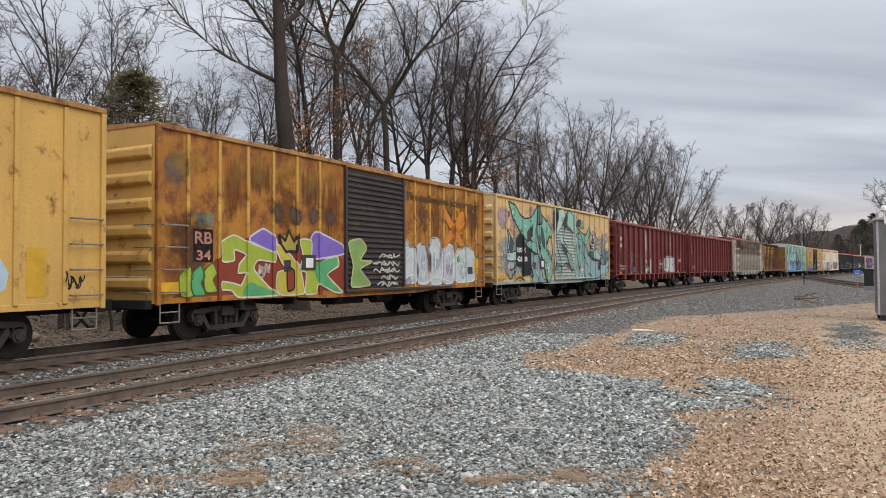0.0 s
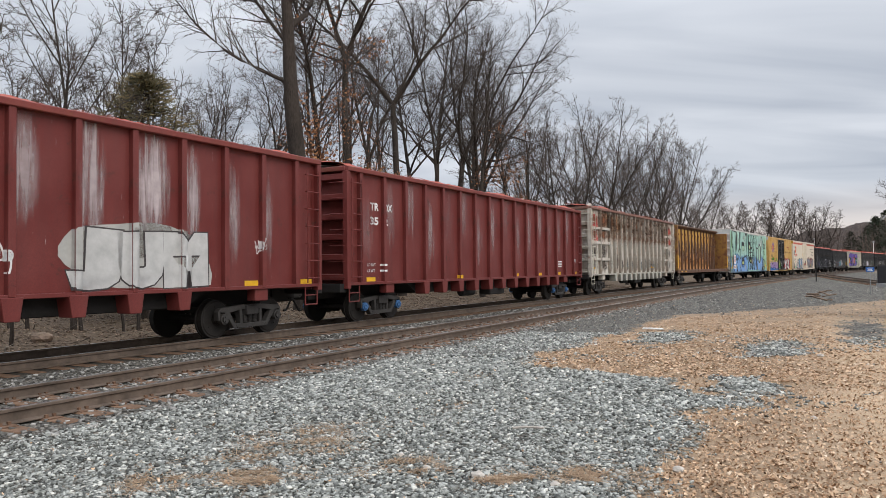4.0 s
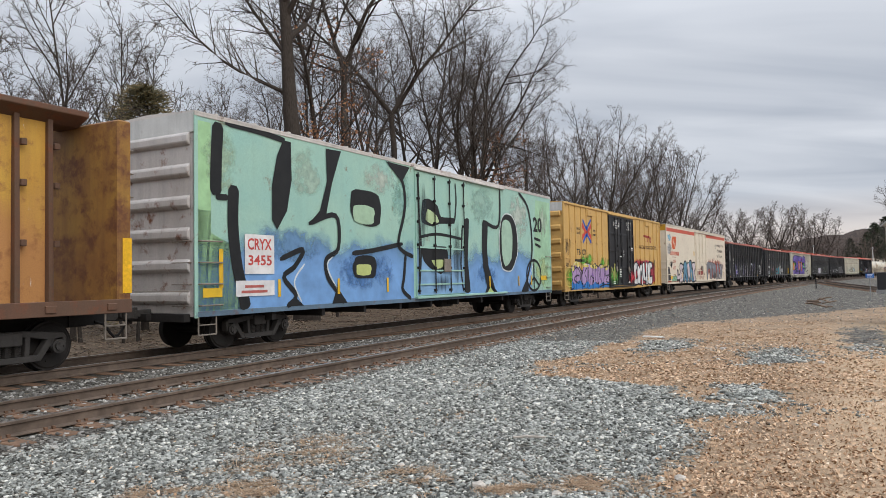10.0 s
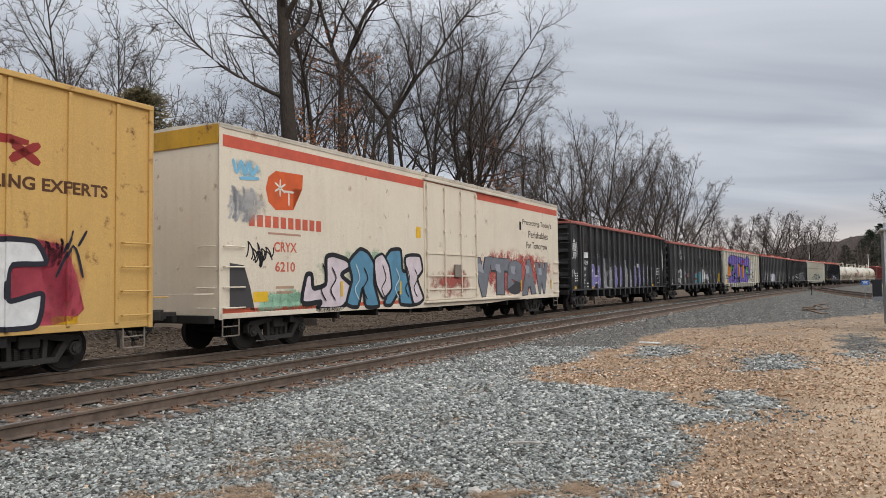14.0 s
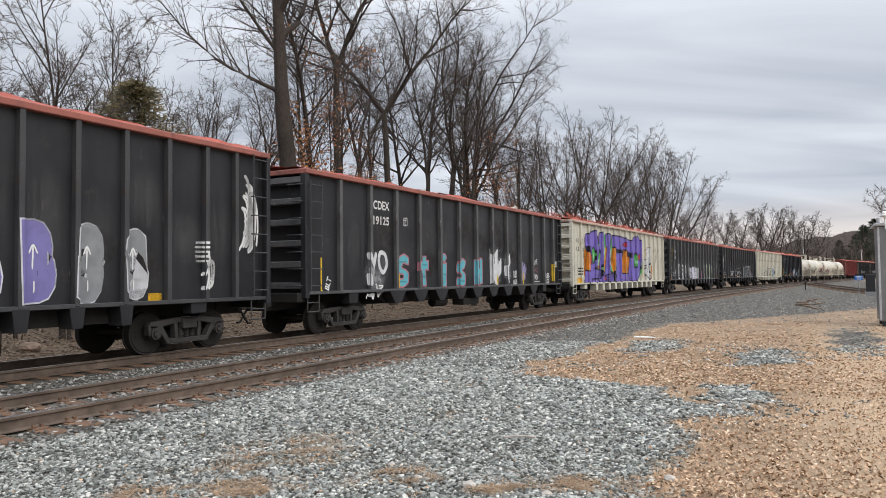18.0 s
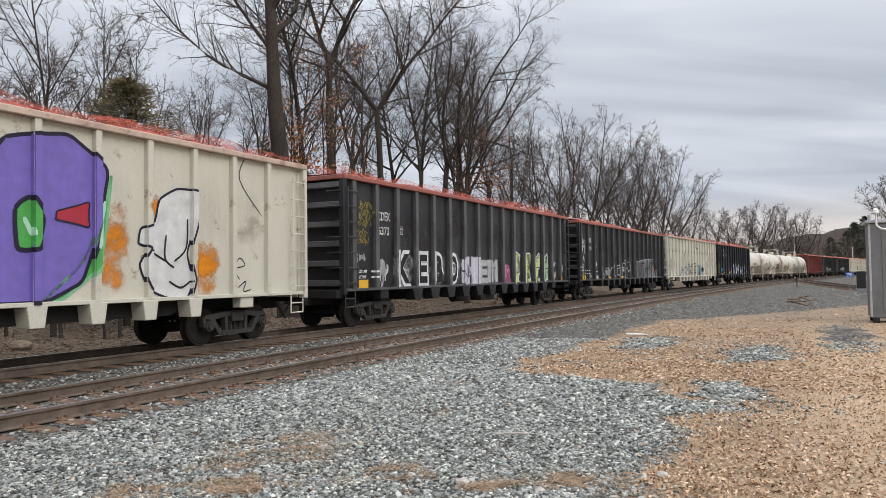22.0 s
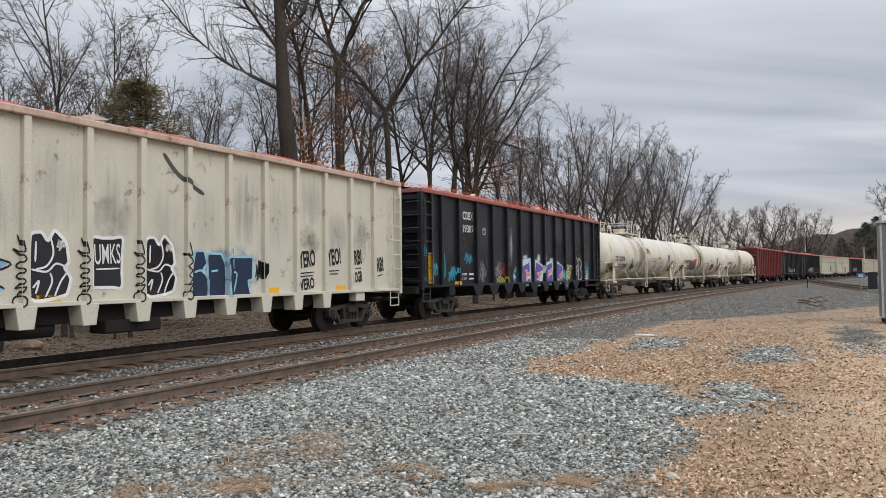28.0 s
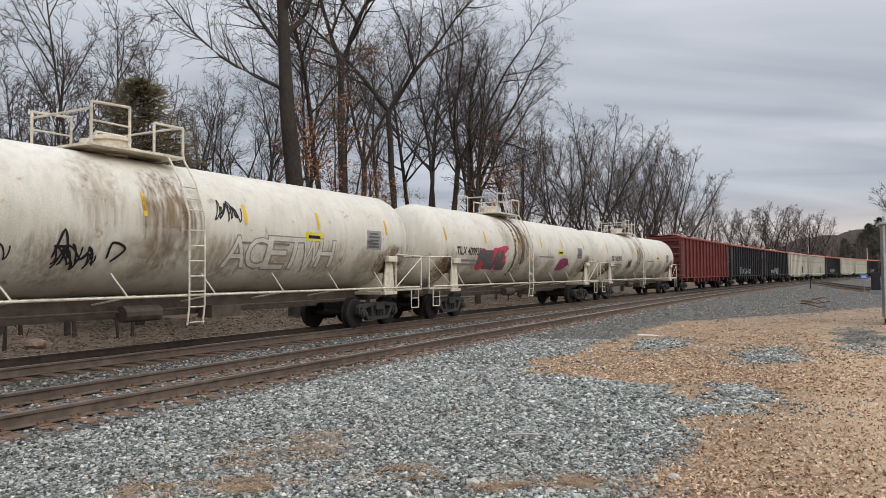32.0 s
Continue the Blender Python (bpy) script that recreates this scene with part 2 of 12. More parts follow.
def stain_paint(col, strength=0.9, runs=False):
    """Overspray, rust or dust that fades out into the paint below it, patchy or drawn down in runs."""
    key = (tuple(round(c, 3) for c in col), strength, runs)
    if key not in STAINS:
        m, nt, p = shader("faded_stain")
        tc = nt.nodes.new("ShaderNodeTexCoord")
        off = nt.nodes.new("ShaderNodeVectorMath"); off.operation = "SUBTRACT"; off.inputs[1].default_value = (0.5, 0.5, 0.5)
        nt.links.new(tc.outputs["Generated"], off.inputs[0])
        flat = nt.nodes.new("ShaderNodeVectorMath"); flat.operation = "MULTIPLY"; flat.inputs[1].default_value = (2, 0, 2)
        nt.links.new(off.outputs[0], flat.inputs[0])
        ln = nt.nodes.new("ShaderNodeVectorMath"); ln.operation = "LENGTH"
        nt.links.new(flat.outputs[0], ln.inputs[0])
        jag = nt.nodes.new("ShaderNodeMath"); jag.operation = "MULTIPLY_ADD"; jag.inputs[1].default_value, jag.inputs[2].default_value = 3.0, -1.5
        nt.links.new(noise_node(nt, 1.0 if runs else 2.4, 6, 0.62, (9.0, 9.0, 0.5) if runs else None), jag.inputs[0])
        tot = nt.nodes.new("ShaderNodeMath"); tot.operation = "ADD"
        nt.links.new(ln.outputs["Value"], tot.inputs[0])
        nt.links.new(jag.outputs[0], tot.inputs[1])
        rng = nt.nodes.new("ShaderNodeMapRange")
        rng.inputs["From Min"].default_value, rng.inputs["From Max"].default_value, rng.inputs["To Min"].default_value, rng.inputs["To Max"].default_value = 0.10, 0.95, strength, 0.0
        nt.links.new(tot.outputs[0], rng.inputs["Value"])
        rim = nt.nodes.new("ShaderNodeMapRange")
        rim.inputs["From Min"].default_value, rim.inputs["From Max"].default_value, rim.inputs["To Min"].default_value, rim.inputs["To Max"].default_value = 0.75, 1.0, 1.0, 0.0
        nt.links.new(ln.outputs["Value"], rim.inputs["Value"])
        both = nt.nodes.new("ShaderNodeMath"); both.operation = "MULTIPLY"
        nt.links.new(rng.outputs["Result"], both.inputs[0])
        nt.links.new(rim.outputs["Result"], both.inputs[1])
        nt.links.new(both.outputs[0], p.inputs["Alpha"])
        c = blend(nt, ramp(nt, noise_node(nt, 5.0, 6, 0.65), [(0.3, (0, 0, 0)), (0.7, (1, 1, 1))]), key[0], tuple(v * 0.65 for v in key[0]))
        nt.links.new(c, p.inputs["Base Color"])
        p.inputs["Roughness"].default_value = 0.7
        p.inputs["Specular IOR Level"].default_value = 0.2
        STAINS[key] = m
    return STAINS[key]


WHITE, BLACK = (0.75, 0.74, 0.72), (0.012, 0.012, 0.014)
M_FRAME = plain("grimy_underframe", (0.017, 0.015, 0.014), 0.8)
M_TRUCK = plain("cast_truck_steel", (0.042, 0.038, 0.035), 0.7)
M_WHEEL = plain("wheel_steel", (0.022, 0.019, 0.017), 0.7, 0.1)
M_SPRING = plain("spring_steel", (0.034, 0.030, 0.027), 0.65)
M_GRAB = plain("grab_iron", (0.20, 0.17, 0.14), 0.6)
M_YELLOW = plain("reflective_yellow", (0.75, 0.42, 0.02), 0.45)
M_BLUE_CAP = plain("blue_bearing_cap", (0.05, 0.13, 0.28), 0.5)
M_NET = plain("red_netting", (0.34, 0.075, 0.048), 0.85, 0, 22, 0.4)


def net_weave():
    """Fine torn netting: strands with holes between."""
    m, nt, p = shader("see_through_net")
    strands = ramp(nt, noise_node(nt, 38, 4, 0.7), [(0.47, (0, 0, 0)), (0.55, (1, 1, 1))])
    torn = ramp(nt, noise_node(nt, 3.5, 4, 0.6), [(0.32, (0.15, 0.15, 0.15)), (0.6, (1, 1, 1))])
    both = nt.nodes.new("ShaderNodeMath"); both.operation = "MULTIPLY"
    nt.links.new(strands, both.inputs[0])
    nt.links.new(torn, both.inputs[1])
    nt.links.new(both.outputs[0], p.inputs["Alpha"])
    col = ramp(nt, noise_node(nt, 6, 4), [(0.3, (0.24, 0.040, 0.026)), (0.7, (0.46, 0.115, 0.070))])
    nt.links.new(col, p.inputs["Base Color"])
    p.inputs["Roughness"].default_value = 0.9
    p.inputs["Specular IOR Level"].default_value = 0.1
    return m


M_MESH = net_weave()
M_LOAD = plain("debris_load", (0.22, 0.17, 0.13), 0.9, 0, 6, 0.5)

# ---- ground: one sheet to the horizon ----
def line_offset(x, y):
    """How far a place lies across the line, from the near rail."""
    a = np.interp(x, ALONG, HEADING)
    return (y - NEAR_RAIL - np.interp(x, LINE_X, LINE_Y)) * np.cos(a)


def smooth(u, a, b):
    u = np.clip((u - a) / (b - a), 0, 1)
    return u * u * (3 - 2 * u)


def wave(x, y, f, k=0.0):
    return np.sin(x * f + 1.7 * k) * np.cos(y * f * 1.13 + 0.6 * k) + 0.5 * np.sin(x * f * 2.3 + y * f * 1.9 + k) + 0.3 * np.cos(x * f * 4.1 - y * f * 3.7 + 2 * k)


def ground_z(x, y):
    o = line_offset(x, y)
    z = -0.20 + 0.018 * wave(x, y, 0.9) + 0.008 * wave(x, y, 3.1, 2)
    bed = smooth(o, -1.6, -0.9) * (1 - smooth(o, 6.7, 7.4))
    z = z * (1 - bed) + bed * (-0.195)
    z = z - 0.38 * smooth(o, 6.8, 9.0) + 0.12 * smooth(o, 9.5, 13.0) + 0.035 * np.clip(o - 13, 0, 40) + 0.07 * wave(x, y, 0.5, 1) * smooth(o, 7, 10)
    return z


def ellipse(x, y, cx, cy, rx, ry):
    return 1 - smooth(np.hypot((x - cx) / rx, (y - cy) / ry) + 0.26 * wave(x, y, 2.9, cx) + 0.12 * wave(x, y, 7.1, cy), 0.35, 1.3)


# dry grass lying in patches on the gravel: centre and half widths
STRAW_SPOTS = ((5.95, 4.75, 1.0, 0.72), (4.4, 4.95, 0.4, 0.4), (4.75, 4.2, 0.35, 0.45), (5.45, 3.25, 0.42, 0.36), (5.65, 2.4, 0.32, 0.24), (6.0, 1.75, 0.36, 0.34), (10.6, 5.0, 0.8, 0.28), (8.3, 4.2, 0.6, 0.2))


def leaf_cover(x, y):
    """Where fallen leaves and dry grass lie over the gravel."""
    edge = np.interp(x, (0, 5.9, 7.1, 8.4, 8.95, 9.3, 9.75, 10.3, 10.85, 11.6, 12.0, 12.6, 14.2, 16, 22, 26.5, 30, 35, 42, 90), (0.6, 1.35, 1.2, 1.1, 1.7, 1.55, 0.95, 1.2, 1.95, 2.2, 4.2, 4.9, 5.3, 4.9, 4.9, 4.8, 3.0, 0.4, -3.0, -9.0))
    c = smooth(edge + 0.16 * wave(x, y, 1.3, 4) + 0.07 * wave(x, y, 5.3, 2) - y, -0.4, 0.3)
    for e in ((11.4, 1.15, 1.1, 0.55), (16.4, 1.05, 1.9, 0.6), (18.3, 3.6, 1.9, 0.7), (22.5, -0.8, 4.2, 0.75)):
        c = c * (1 - 0.95 * ellipse(x, y, *e))
    for e in STRAW_SPOTS:
        c = np.maximum(c, (0.36 + 0.16 * wave(x, y, 4.7, 3)) * ellipse(x, y, *e))
    c = c * np.interp(x, (14, 30), (1.0, 0.62)) * (0.87 + 0.11 * np.clip(wave(x, y, 0.85, 9) + 0.4 * wave(x, y, 4.3, 3), -1.6, 1.2))
    return np.maximum(c, smooth(line_offset(x, y), 7.6, 9.0))


def bare_sand(x, y):
    return smooth(-y + 0.3 * wave(x, y, 1.1, 7), -0.9, 0.7) * (1 - smooth(x, 16, 34))


def ground_material():
    m, nt, p = shader("yard_ground")
    cov = nt.nodes.new("ShaderNodeAttribute"); cov.attribute_name = "cover"
    sep = nt.nodes.new("ShaderNodeSeparateColor")
    nt.links.new(cov.outputs["Color"], sep.inputs[0])
    tc = nt.nodes.new("ShaderNodeTexCoord")

    def cells(scale):
        v = nt.nodes.new("ShaderNodeTexVoronoi")
        v.inputs["Scale"].default_value = scale
        nt.links.new(tc.outputs["Object"], v.inputs["Vector"])
        return v

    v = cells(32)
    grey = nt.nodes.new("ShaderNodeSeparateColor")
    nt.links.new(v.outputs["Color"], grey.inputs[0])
    # Low tones: the shade in gaps between the loose stones is painted in here
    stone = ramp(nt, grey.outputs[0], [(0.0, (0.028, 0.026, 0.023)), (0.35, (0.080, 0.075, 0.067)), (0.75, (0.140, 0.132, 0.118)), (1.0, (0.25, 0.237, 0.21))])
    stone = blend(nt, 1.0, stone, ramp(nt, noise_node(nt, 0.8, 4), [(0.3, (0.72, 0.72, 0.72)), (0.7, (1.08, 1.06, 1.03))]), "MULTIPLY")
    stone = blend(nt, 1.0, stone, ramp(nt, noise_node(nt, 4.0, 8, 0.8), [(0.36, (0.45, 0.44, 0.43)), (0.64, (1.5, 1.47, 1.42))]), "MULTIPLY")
    litter = ramp(nt, noise_node(nt, 17, 8, 0.72), [(0.25, (0.10, 0.070, 0.048)), (0.42, (0.215, 0.150, 0.100)), (0.58, (0.335, 0.243, 0.162)), (0.75, (0.48, 0.370, 0.262))])
    litter = blend(nt, 1.0, litter, ramp(nt, noise_node(nt, 1.3, 5), [(0.3, (0.80, 0.79, 0.78)), (0.7, (1.10, 1.08, 1.04))]), "MULTIPLY")
    sand = ramp(nt, noise_node(nt, 40, 6, 0.7), [(0.3, (0.36, 0.255, 0.160)), (0.7, (0.56, 0.425, 0.285))])
    rag = nt.nodes.new("ShaderNodeMath"); rag.operation = "ADD"
    nt.links.new(sep.outputs[0], rag.inputs[0])
    n = ramp(nt, noise_node(nt, 5.5, 8, 0.7), [(0.2, (0, 0, 0)), (0.8, (1, 1, 1))])
    nt.links.new(n, rag.inputs[1])
    mask = ramp(nt, rag.outputs[0], [(0.0, (0, 0, 0)), (0.62, (0, 0, 0)), (1.0, (1, 1, 1))])
    half = nt.nodes.new("ShaderNodeMath"); half.operation = "MULTIPLY"; half.inputs[1].default_value = 0.75
    nt.links.new(sep.outputs[1], half.inputs[0])
    soil = blend(nt, half.outputs[0], litter, sand)
    col = blend(nt, mask, stone, soil)
    # Blue channel: dark soil on the bank, painted train shade on the far track
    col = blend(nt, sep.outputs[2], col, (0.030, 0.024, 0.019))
    nt.links.new(col, p.inputs["Base Color"])
    p.inputs["Roughness"].default_value = 0.9
    p.inputs["Specular IOR Level"].default_value = 0.15
    bump(nt, p, v.outputs["Distance"], 0.5, 0.03)
    return m


def spread(parts):
    out = []
    for a, b, st in parts:
        out += list(np.arange(a, b, st))
    return np.array(out)


GX = spread([(-3000, -400, 650), (-400, -60, 68), (-60, -6, 6), (-6, 34, 0.25), (34, 130, 1.5), (130, 330, 10), (330, 3001, 445)])
GY = spread([(-3000, -300, 675), (-300, -30, 45), (-30, -6, 3), (-6, 24, 0.25), (24, 60, 2), (60, 300, 30), (300, 3001, 450)])
XX, YY = np.meshgrid(GX, GY, indexing="ij")
ZZ = ground_z(XX, YY)
me = bpy.data.meshes.new("ground")
nx, ny = XX.shape
idx = np.arange(nx * ny).reshape(nx, ny)
quads = np.stack([idx[:-1, :-1], idx[1:, :-1], idx[1:, 1:], idx[:-1, 1:]], -1).reshape(-1, 4)
me.from_pydata(np.stack([XX, YY, ZZ], -1).reshape(-1, 3).tolist(), [], quads.tolist())
at = me.color_attributes.new("cover", "FLOAT_COLOR", "POINT")
OO = line_offset(XX, YY)
# Bank soil darkened; under the train its shade is painted into the grimy ballast
GRIME_AND_SHADE = 0.62 * smooth(OO, 7.0, 8.2) + 0.8 * smooth(OO, 3.5, 4.1) * (1 - smooth(OO, 6.3, 7.2))
at.data.foreach_set("color", np.stack([leaf_cover(XX, YY), bare_sand(XX, YY), GRIME_AND_SHADE, np.ones_like(XX)], -1).astype(np.float32).ravel())
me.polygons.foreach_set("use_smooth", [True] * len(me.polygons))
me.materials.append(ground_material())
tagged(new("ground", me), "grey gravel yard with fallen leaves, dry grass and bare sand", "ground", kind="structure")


# ---- loose stones, leaves and straw ----
def island_material(name, stops, rough=0.85):
    m, nt, p = shader(name)
    g = nt.nodes.new("ShaderNodeNewGeometry")
    c = ramp(nt, g.outputs["Random Per Island"], stops)
    c = blend(nt, 1.0, c, ramp(nt, noise_node(nt, 60, 3), [(0.3, (0.8, 0.8, 0.8)), (0.7, (1.12, 1.12, 1.12))]), "MULTIPLY")
    nt.links.new(c, p.inputs["Base Color"])
    p.inputs["Roughness"].default_value = rough
    p.inputs["Specular IOR Level"].default_value = 0.2
    return m


def mesh_from(name, verts, faces, material):
    me = bpy.data.meshes.new(name)
    nv, nf, k = len(verts), len(faces), faces.shape[1]
    me.vertices.add(nv)
    me.vertices.foreach_set("co", verts.astype(np.float32).ravel())
    me.loops.add(nf * k)
    me.loops.foreach_set("vertex_index", faces.astype(np.int32).ravel())
    me.polygons.add(nf)
    me.polygons.foreach_set("loop_start", np.arange(0, nf * k, k, dtype=np.int32))
    me.update(calc_edges=True)
    me.materials.append(material)
    return me


RNG = np.random.default_rng(5)
CUBE = np.array([(x, y, z) for z in (-1, 1) for y in (-1, 1) for x in (-1, 1)], float)
CUBE_F = np.array([(0, 2, 3, 1), (4, 5, 7, 6), (0, 1, 5, 4), (2, 6, 7, 3), (0, 4, 6, 2), (1, 3, 7, 5)])


def stones(x, y, z, size):
    n = len(x)
    v = CUBE[None] * (1 + RNG.uniform(-0.42, 0.42, (n, 8, 3)))
    v *= RNG.uniform(0.6, 1.25, (n, 1, 3)) * size[:, None, None] * np.array([1.2, 0.85, 0.52])
    a, b = RNG.uniform(0, 6.283, n), RNG.uniform(-0.6, 0.6, n)
    ca, sa, cb, sb = np.cos(a)[:, None], np.sin(a)[:, None], np.cos(b)[:, None], np.sin(b)[:, None]
    X, Y, Z = v[..., 0], v[..., 1], v[..., 2]
    X, Z = X * cb - Z * sb, X * sb + Z * cb
    X, Y = X * ca - Y * sa, X * sa + Y * ca
    v = np.stack([X + x[:, None], Y + y[:, None], Z + z[:, None]], -1).reshape(-1, 3)
    f = (CUBE_F[None] + (np.arange(n) * 8)[:, None, None]).reshape(-1, 4)
    return v, f


def in_view(n, near, far, power=1.6):
    """Places thrown over the sector of the yard before the camera, denser close by."""
    r = near + (far - near) * RNG.random(n) ** power
    a = RNG.uniform(0.50, 1.68, n)
    return r * np.sin(a), r * np.cos(a)


x, y = in_view(128000, 4.6, 20, 1.1)
o = line_offset(x, y)
keep = (o < -0.75) & (RNG.random(len(x)) > leaf_cover(x, y) * 1.3 - 0.06)
x, y = x[keep], y[keep]
size = RNG.uniform(0.0085, 0.0195, len(x)) * (1 + 0.3 * (RNG.random(len(x)) < 0.12)) * np.clip(np.hypot(x, y) / 8, 0.9, 1.5)
v, f = stones(x, y, ground_z(x, y) + 0.006, size)
STONE_MAT = island_material("crushed_stone", [(0.0, (0.055, 0.056, 0.051)), (0.3, (0.165, 0.168, 0.152)), (0.65, (0.288, 0.292, 0.264)), (0.9, (0.425, 0.425, 0.385)), (1.0, (0.66, 0.63, 0.56))])
tagged(new("gravel", mesh_from("gravel", v, f, STONE_MAT)), "loose blue-grey crushed stone gravel beside the track", "gravel", kind="stuff")


def chips(x, y, z, size):
    """Stones farther off: low four-sided peaks."""
    n = len(x)
    q = np.array([(-1, -0.8, -0.4), (1, -0.9, -0.4), (0.9, 0.8, -0.4), (-0.9, 0.9, -0.4), (0.1, 0, 0.75)])
    v = q[None] * (1 + RNG.uniform(-0.4, 0.4, (n, 5, 3))) * size[:, None, None]
    a = RNG.uniform(0, 6.283, n)
    ca, sa = np.cos(a)[:, None], np.sin(a)[:, None]
    v = np.stack([v[..., 0] * ca - v[..., 1] * sa + x[:, None], v[..., 0] * sa + v[..., 1] * ca + y[:, None], v[..., 2] + z[:, None]], -1).reshape(-1, 3)
    f = (np.array([(0, 1, 4), (1, 2, 4), (2, 3, 4), (3, 0, 4)])[None] + (np.arange(n) * 5)[:, None, None]).reshape(-1, 3)
    return v, f


x, y = in_view(60000, 15, 85, 2.0)
o = line_offset(x, y)
keep = (o < -0.75) & (RNG.random(len(x)) > leaf_cover(x, y) * 1.6 - 0.05)
x, y = x[keep], y[keep]
v, f = chips(x, y, ground_z(x, y) + 0.012, RNG.uniform(0.014, 0.028, len(x)) * np.clip(np.hypot(x, y) / 24, 1, 1.6))
tagged(new("gravel", mesh_from("gravel", v, f, island_material("distant_stone", [(0.0, (0.036, 0.034, 0.031)), (0.4, (0.088, 0.084, 0.075)), (0.8, (0.160, 0.152, 0.136)), (1.0, (0.30, 0.28, 0.25))]))), "grey crushed stone gravel farther along the track", "gravel", kind="stuff")

s_at, o_at = RNG.uniform(2, 55, 19000) ** 1.0, RNG.uniform(-1.0, 3.6, 19000)
keep = (np.abs(o_at) > 0.09) & (np.abs(o_at - GAUGE) > 0.09) & (RNG.random(19000) < np.clip(16 / s_at, 0.15, 1))
px_, py_, _ = on_line(s_at[keep], o_at[keep])
v, f = stones(px_, py_, np.full(len(px_), -0.185), RNG.uniform(0.014, 0.030, len(px_)))
BALLAST_MAT = island_material("dusty_ballast", [(0.0, (0.055, 0.050, 0.044)), (0.4, (0.155, 0.145, 0.130)), (0.8, (0.28, 0.266, 0.242)), (1.0, (0.44, 0.415, 0.375))])
tagged(new("ballast", mesh_from("ballast", v, f, BALLAST_MAT)), "crushed stone ballast between the rails and sleepers", "ballast", kind="stuff")


def leaves(n, near, far, low, high, power, lift=0.012):
    x, y = in_view(n, near, far, power)
    c = leaf_cover(x, y)
    keep = (RNG.random(n) < np.where(c > 0.6, c * 0.95, c * 0.10) + 0.010) & (line_offset(x, y) < -0.6)
    x, y = x[keep], y[keep]
    n = len(x)
    q = np.array([(-1, -0.15, 0), (-0.2, -0.62, 0.12), (1, 0.05, 0), (0.1, 0.6, 0.16)])
    v = q[None] * (1 + RNG.uniform(-0.35, 0.35, (n, 4, 3))) * RNG.uniform(low, high, (n, 1, 1))
    v[..., 2] += RNG.uniform(-0.012, 0.02, (n, 4))
    a = RNG.uniform(0, 6.283, n)
    ca, sa = np.cos(a)[:, None], np.sin(a)[:, None]
    X, Y = v[..., 0] * ca - v[..., 1] * sa, v[..., 0] * sa + v[..., 1] * ca
    z = ground_z(x, y) + lift
    v = np.stack([X + x[:, None], Y + y[:, None], v[..., 2] + z[:, None]], -1).reshape(-1, 3)
    return v, np.arange(4 * n).reshape(n, 4)


LEAF_MAT = island_material("dry_leaf", [(0.0, (0.13, 0.072, 0.042)), (0.15, (0.30, 0.175, 0.098)), (0.55, (0.47, 0.310, 0.190)), (0.93, (0.60, 0.425, 0.280)), (1.0, (0.70, 0.56, 0.42))])
v, f = leaves(150000, 4.8, 34, 0.010, 0.025, 1.4)
v2, f2 = leaves(70000, 12, 46, 0.02, 0.045, 1.15)
v, f = np.concatenate([v, v2]), np.concatenate([f, f2 + len(v)])
tagged(new("fallen_leaves", mesh_from("fallen_leaves", v, f, LEAF_MAT)), "dry brown and tan fallen leaves scattered over the yard", "leaves", kind="stuff")

# dry grass lying flat: thin blades in the patches and through the leaves
bx, by = in_view(70000, 4.4, 26, 1.35)
c = leaf_cover(bx, by)
keep = (RNG.random(len(bx)) < np.where(c > 0.6, 0.35, c * 1.7) * (c > 0.12)) & (line_offset(bx, by) < -0.6)
near = np.concatenate([np.stack([RNG.normal(e[0], e[2] * 0.45, 1500), RNG.normal(e[1], e[3] * 0.45, 1500)], -1) for e in STRAW_SPOTS[:6]])
near = near[wave(near[:, 0], near[:, 1], 4.7, 3) + 0.6 * wave(near[:, 0], near[:, 1], 11.3, 1) > 0.15]
bx, by = np.concatenate([bx[keep], near[:, 0]]), np.concatenate([by[keep], near[:, 1]])
n = len(bx)
a, ln = RNG.uniform(0, 6.283, n), RNG.uniform(0.03, 0.085, n)
dx, dy, wx, wy = ln * np.cos(a), ln * np.sin(a), -0.0022 * np.sin(a), 0.0022 * np.cos(a)
bz, tz = ground_z(bx, by) + RNG.uniform(0.008, 0.022, n), RNG.uniform(-0.004, 0.022, n)
v = np.stack([np.stack([bx - dx - wx, by - dy - wy, bz], -1), np.stack([bx - dx + wx, by - dy + wy, bz], -1), np.stack([bx + dx + wx, by + dy + wy, bz + tz], -1), np.stack([bx + dx - wx, by + dy - wy, bz + tz], -1)], 1).reshape(-1, 3)
STRAW_MAT = island_material("dry_grass", [(0.0, (0.14, 0.085, 0.050)), (0.3, (0.25, 0.160, 0.096)), (0.7, (0.37, 0.255, 0.160)), (1.0, (0.50, 0.38, 0.26))])
tagged(new("dry_grass", mesh_from("dry_grass", v, np.arange(4 * n).reshape(n, 4), STRAW_MAT)), "flattened straw-coloured dry grass in patches on the gravel", "grass", kind="stuff")

# leaf litter and dead sticks on the bank behind the train
n = 40000
s_at, o_at = RNG.uniform(2, 75, n), RNG.uniform(8.0, 19, n)
lx, ly, _ = on_line(s_at, o_at)
q = np.array([(-1, -0.15, 0), (-0.2, -0.62, 0.3), (1, 0.05, 0.1), (0.1, 0.6, 0.3)])
v = q[None] * (1 + RNG.uniform(-0.35, 0.35, (n, 4, 3))) * RNG.uniform(0.03, 0.08, (n, 1, 1))
a = RNG.uniform(0, 6.283, n)
ca, sa = np.cos(a)[:, None], np.sin(a)[:, None]
